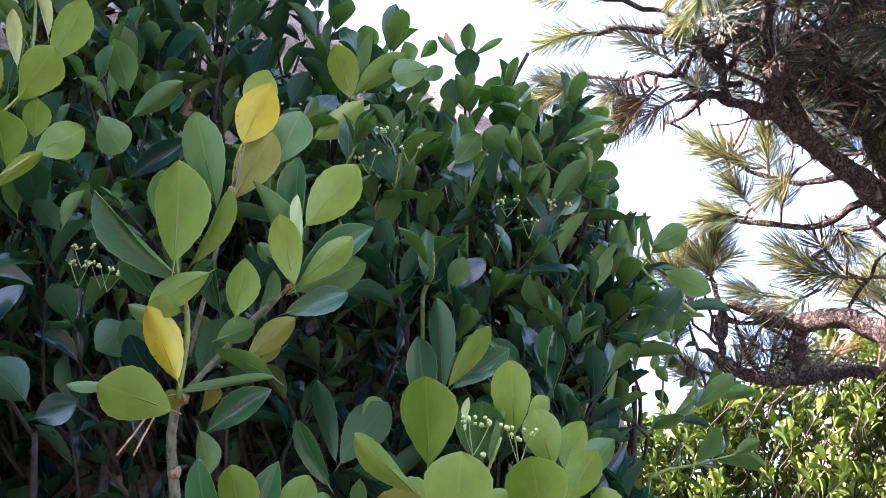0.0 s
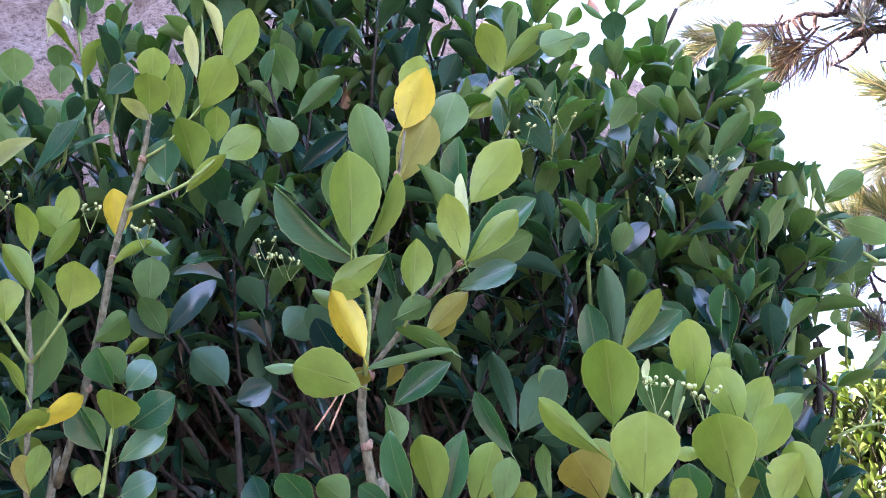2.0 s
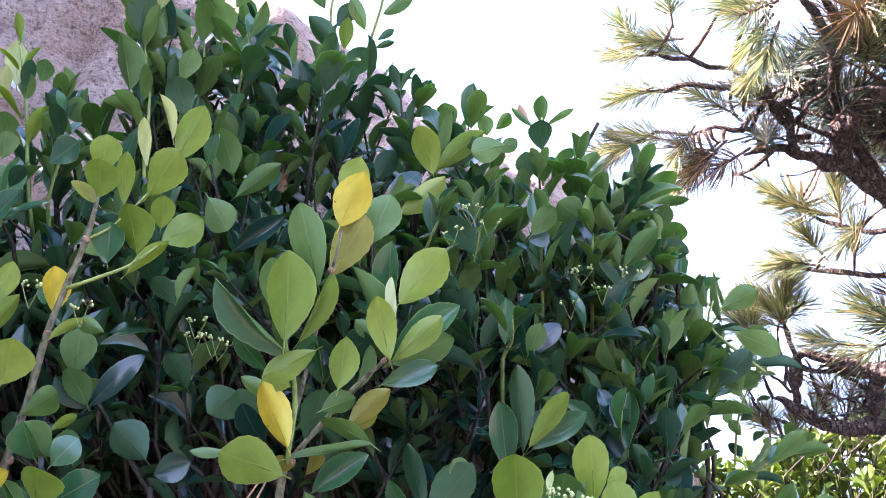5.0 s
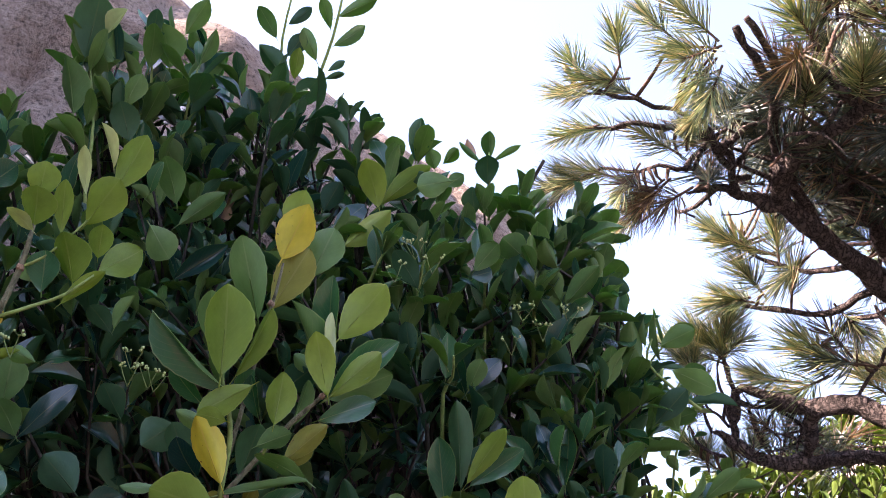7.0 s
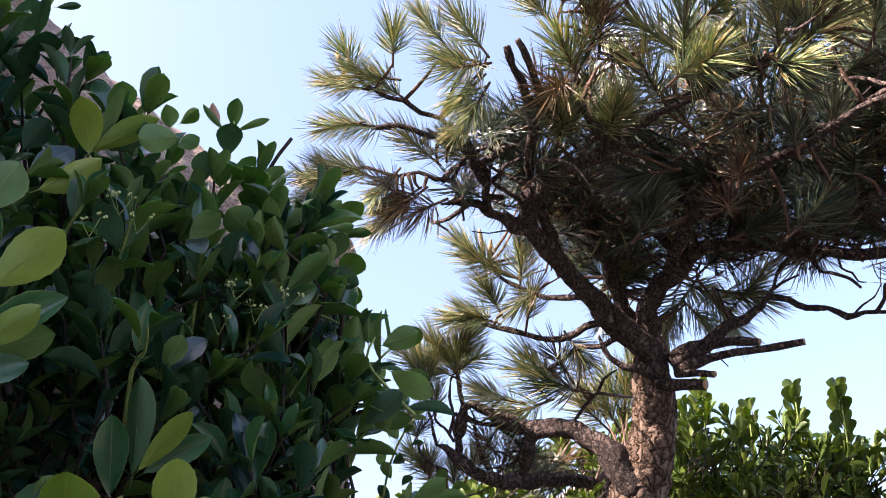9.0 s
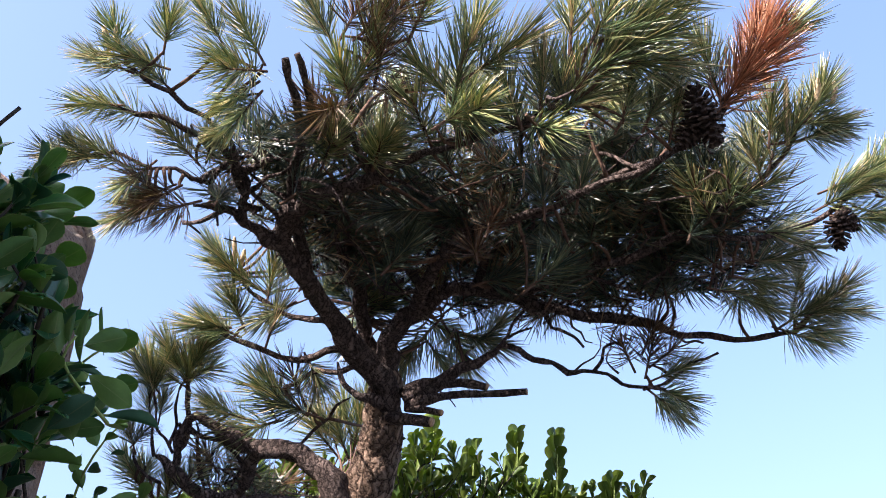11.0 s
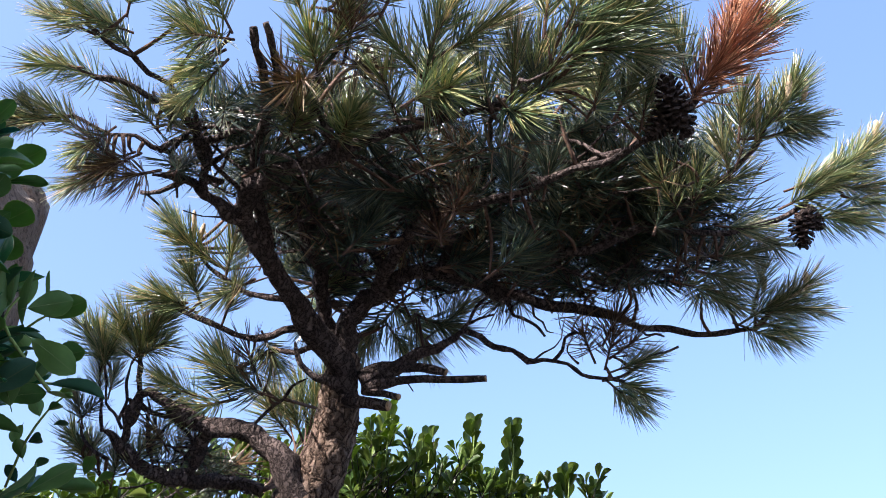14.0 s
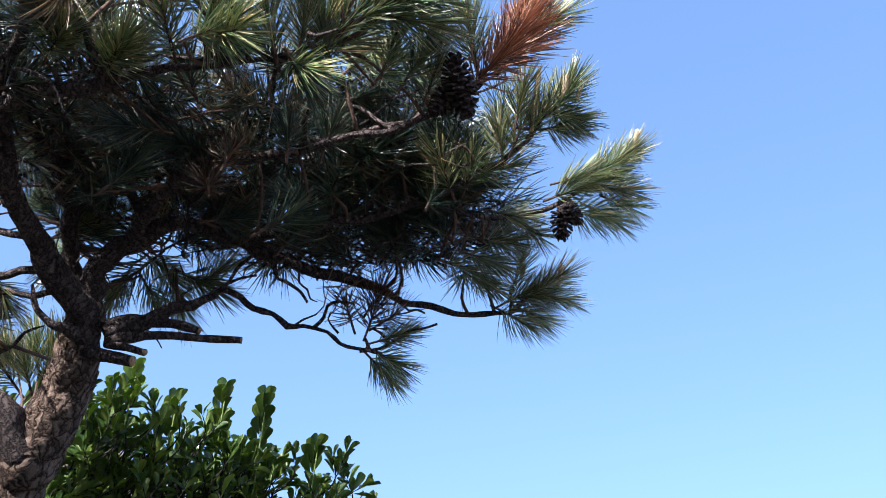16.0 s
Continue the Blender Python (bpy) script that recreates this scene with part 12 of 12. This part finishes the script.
leaf(shrub, (1.475, 1.783, 2.229), (1.470, 1.760, 2.274), 0.0383, -12, 'sunny', 4)
leaf(shrub, (1.462, 1.773, 2.255), (1.443, 1.778, 2.303), 0.0295, 16, 'sunny', 1)
leaf(shrub, (1.467, 1.769, 2.255), (1.460, 1.733, 2.296), 0.0295, 11, 'sunny', 5)
leaf(shrub, (1.454, 1.759, 2.280), (1.428, 1.738, 2.321), 0.0383, 3, 'sunny', 2)
leaf(shrub, (1.459, 1.756, 2.281), (1.447, 1.729, 2.323), 0.0383, 6, 'sunny', 1)
leaf(shrub, (1.447, 1.746, 2.306), (1.436, 1.753, 2.343), 0.0295, -1, 'sunny', 4)
leaf(shrub, (1.451, 1.742, 2.306), (1.444, 1.714, 2.334), 0.0295, 15, 'sunny', 4)
limb("tall_shoot", shrub, [(1.577, 1.757, 2.048, 0.0030), (1.536, 1.688, 2.300, 0.0015)], GREEN_STEM, 5, 0.05)
leaf(shrub, (1.575, 1.758, 2.168), (1.539, 1.735, 2.206), 0.0383, 17, 'sunny', 0)
leaf(shrub, (1.579, 1.755, 2.168), (1.567, 1.720, 2.209), 0.0383, -0, 'sunny', 3)
leaf(shrub, (1.566, 1.745, 2.194), (1.531, 1.737, 2.236), 0.0295, -6, 'sunny', 1)
leaf(shrub, (1.571, 1.741, 2.195), (1.563, 1.695, 2.233), 0.0295, -24, 'sunny', 3)
leaf(shrub, (1.558, 1.731, 2.221), (1.532, 1.715, 2.262), 0.0383, 13, 'sunny', 0)
leaf(shrub, (1.563, 1.727, 2.221), (1.560, 1.707, 2.267), 0.0383, -12, 'sunny', 1)
leaf(shrub, (1.550, 1.717, 2.247), (1.522, 1.710, 2.291), 0.0295, -20, 'sunny', 2)
leaf(shrub, (1.555, 1.714, 2.247), (1.541, 1.670, 2.285), 0.0295, -24, 'sunny', 4)
leaf(shrub, (1.542, 1.704, 2.273), (1.508, 1.673, 2.309), 0.0383, 19, 'sunny', 5)
leaf(shrub, (1.547, 1.700, 2.274), (1.529, 1.667, 2.313), 0.0383, -4, 'sunny', 0)
leaf(shrub, (1.534, 1.690, 2.300), (1.514, 1.683, 2.330), 0.0295, 13, 'sunny', 3)
leaf(shrub, (1.539, 1.686, 2.300), (1.538, 1.667, 2.331), 0.0295, -8, 'sunny', 5)
limb("tall_shoot", shrub, [(1.278, 1.898, 2.138, 0.0030), (1.260, 1.856, 2.332, 0.0015)], GREEN_STEM, 5, 0.05)
leaf(shrub, (1.276, 1.899, 2.258), (1.258, 1.902, 2.306), 0.0383, 22, 'sunny', 0)
leaf(shrub, (1.281, 1.896, 2.258), (1.266, 1.855, 2.296), 0.0383, -7, 'sunny', 1)
leaf(shrub, (1.270, 1.886, 2.282), (1.241, 1.886, 2.328), 0.0295, 8, 'sunny', 2)
leaf(shrub, (1.274, 1.882, 2.283), (1.270, 1.842, 2.323), 0.0295, -14, 'sunny', 0)
leaf(shrub, (1.263, 1.872, 2.307), (1.242, 1.859, 2.351), 0.0383, -17, 'sunny', 3)
leaf(shrub, (1.268, 1.868, 2.307), (1.261, 1.848, 2.352), 0.0383, 15, 'sunny', 4)
leaf(shrub, (1.257, 1.858, 2.331), (1.245, 1.865, 2.368), 0.0295, 2, 'sunny', 3)
leaf(shrub, (1.262, 1.855, 2.332), (1.260, 1.834, 2.362), 0.0295, 20, 'sunny', 0)
limb("tall_shoot", shrub, [(1.702, 1.685, 2.028, 0.0030), (1.690, 1.651, 2.205, 0.0015)], GREEN_STEM, 5, 0.05)
leaf(shrub, (1.700, 1.686, 2.148), (1.666, 1.666, 2.187), 0.0383, 2, 'sunny', 2)
leaf(shrub, (1.705, 1.683, 2.148), (1.710, 1.667, 2.196), 0.0383, -1, 'sunny', 4)
leaf(shrub, (1.696, 1.675, 2.167), (1.651, 1.655, 2.204), 0.0295, -24, 'sunny', 3)
leaf(shrub, (1.701, 1.672, 2.167), (1.695, 1.632, 2.208), 0.0295, -13, 'sunny', 5)
leaf(shrub, (1.692, 1.664, 2.186), (1.668, 1.648, 2.228), 0.0383, 17, 'sunny', 3)
leaf(shrub, (1.697, 1.661, 2.186), (1.684, 1.633, 2.228), 0.0383, 18, 'sunny', 1)
leaf(shrub, (1.688, 1.653, 2.205), (1.670, 1.649, 2.237), 0.0295, 18, 'sunny', 4)
leaf(shrub, (1.693, 1.649, 2.205), (1.688, 1.625, 2.235), 0.0295, -24, 'sunny', 0)
limb("tall_shoot", shrub, [(1.386, 1.867, 2.078, 0.0030), (1.366, 1.824, 2.275, 0.0015)], GREEN_STEM, 5, 0.05)
leaf(shrub, (1.383, 1.868, 2.198), (1.351, 1.847, 2.238), 0.0383, -20, 'sunny', 3)
leaf(shrub, (1.388, 1.865, 2.199), (1.382, 1.837, 2.242), 0.0383, -20, 'sunny', 0)
leaf(shrub, (1.377, 1.854, 2.224), (1.341, 1.843, 2.265), 0.0295, 21, 'sunny', 0)
leaf(shrub, (1.382, 1.851, 2.224), (1.376, 1.809, 2.264), 0.0295, 2, 'sunny', 2)
leaf(shrub, (1.371, 1.840, 2.249), (1.353, 1.834, 2.295), 0.0383, 16, 'sunny', 2)
leaf(shrub, (1.375, 1.837, 2.249), (1.359, 1.803, 2.289), 0.0383, 21, 'sunny', 5)
leaf(shrub, (1.364, 1.826, 2.274), (1.350, 1.829, 2.308), 0.0295, 15, 'sunny', 1)
leaf(shrub, (1.369, 1.823, 2.275), (1.359, 1.791, 2.301), 0.0295, -11, 'sunny', 5)
tagged(boulder("stone", (1.077, 1.527, 1.620, 2.070), (2.197, 2.587, 2.577, 2.147), 1.077, 2.070, 2.807, 0.3, GRANITE, 9.0, 40, 40, 0.6), "grey stone whose top shows above the shrub", "rock")
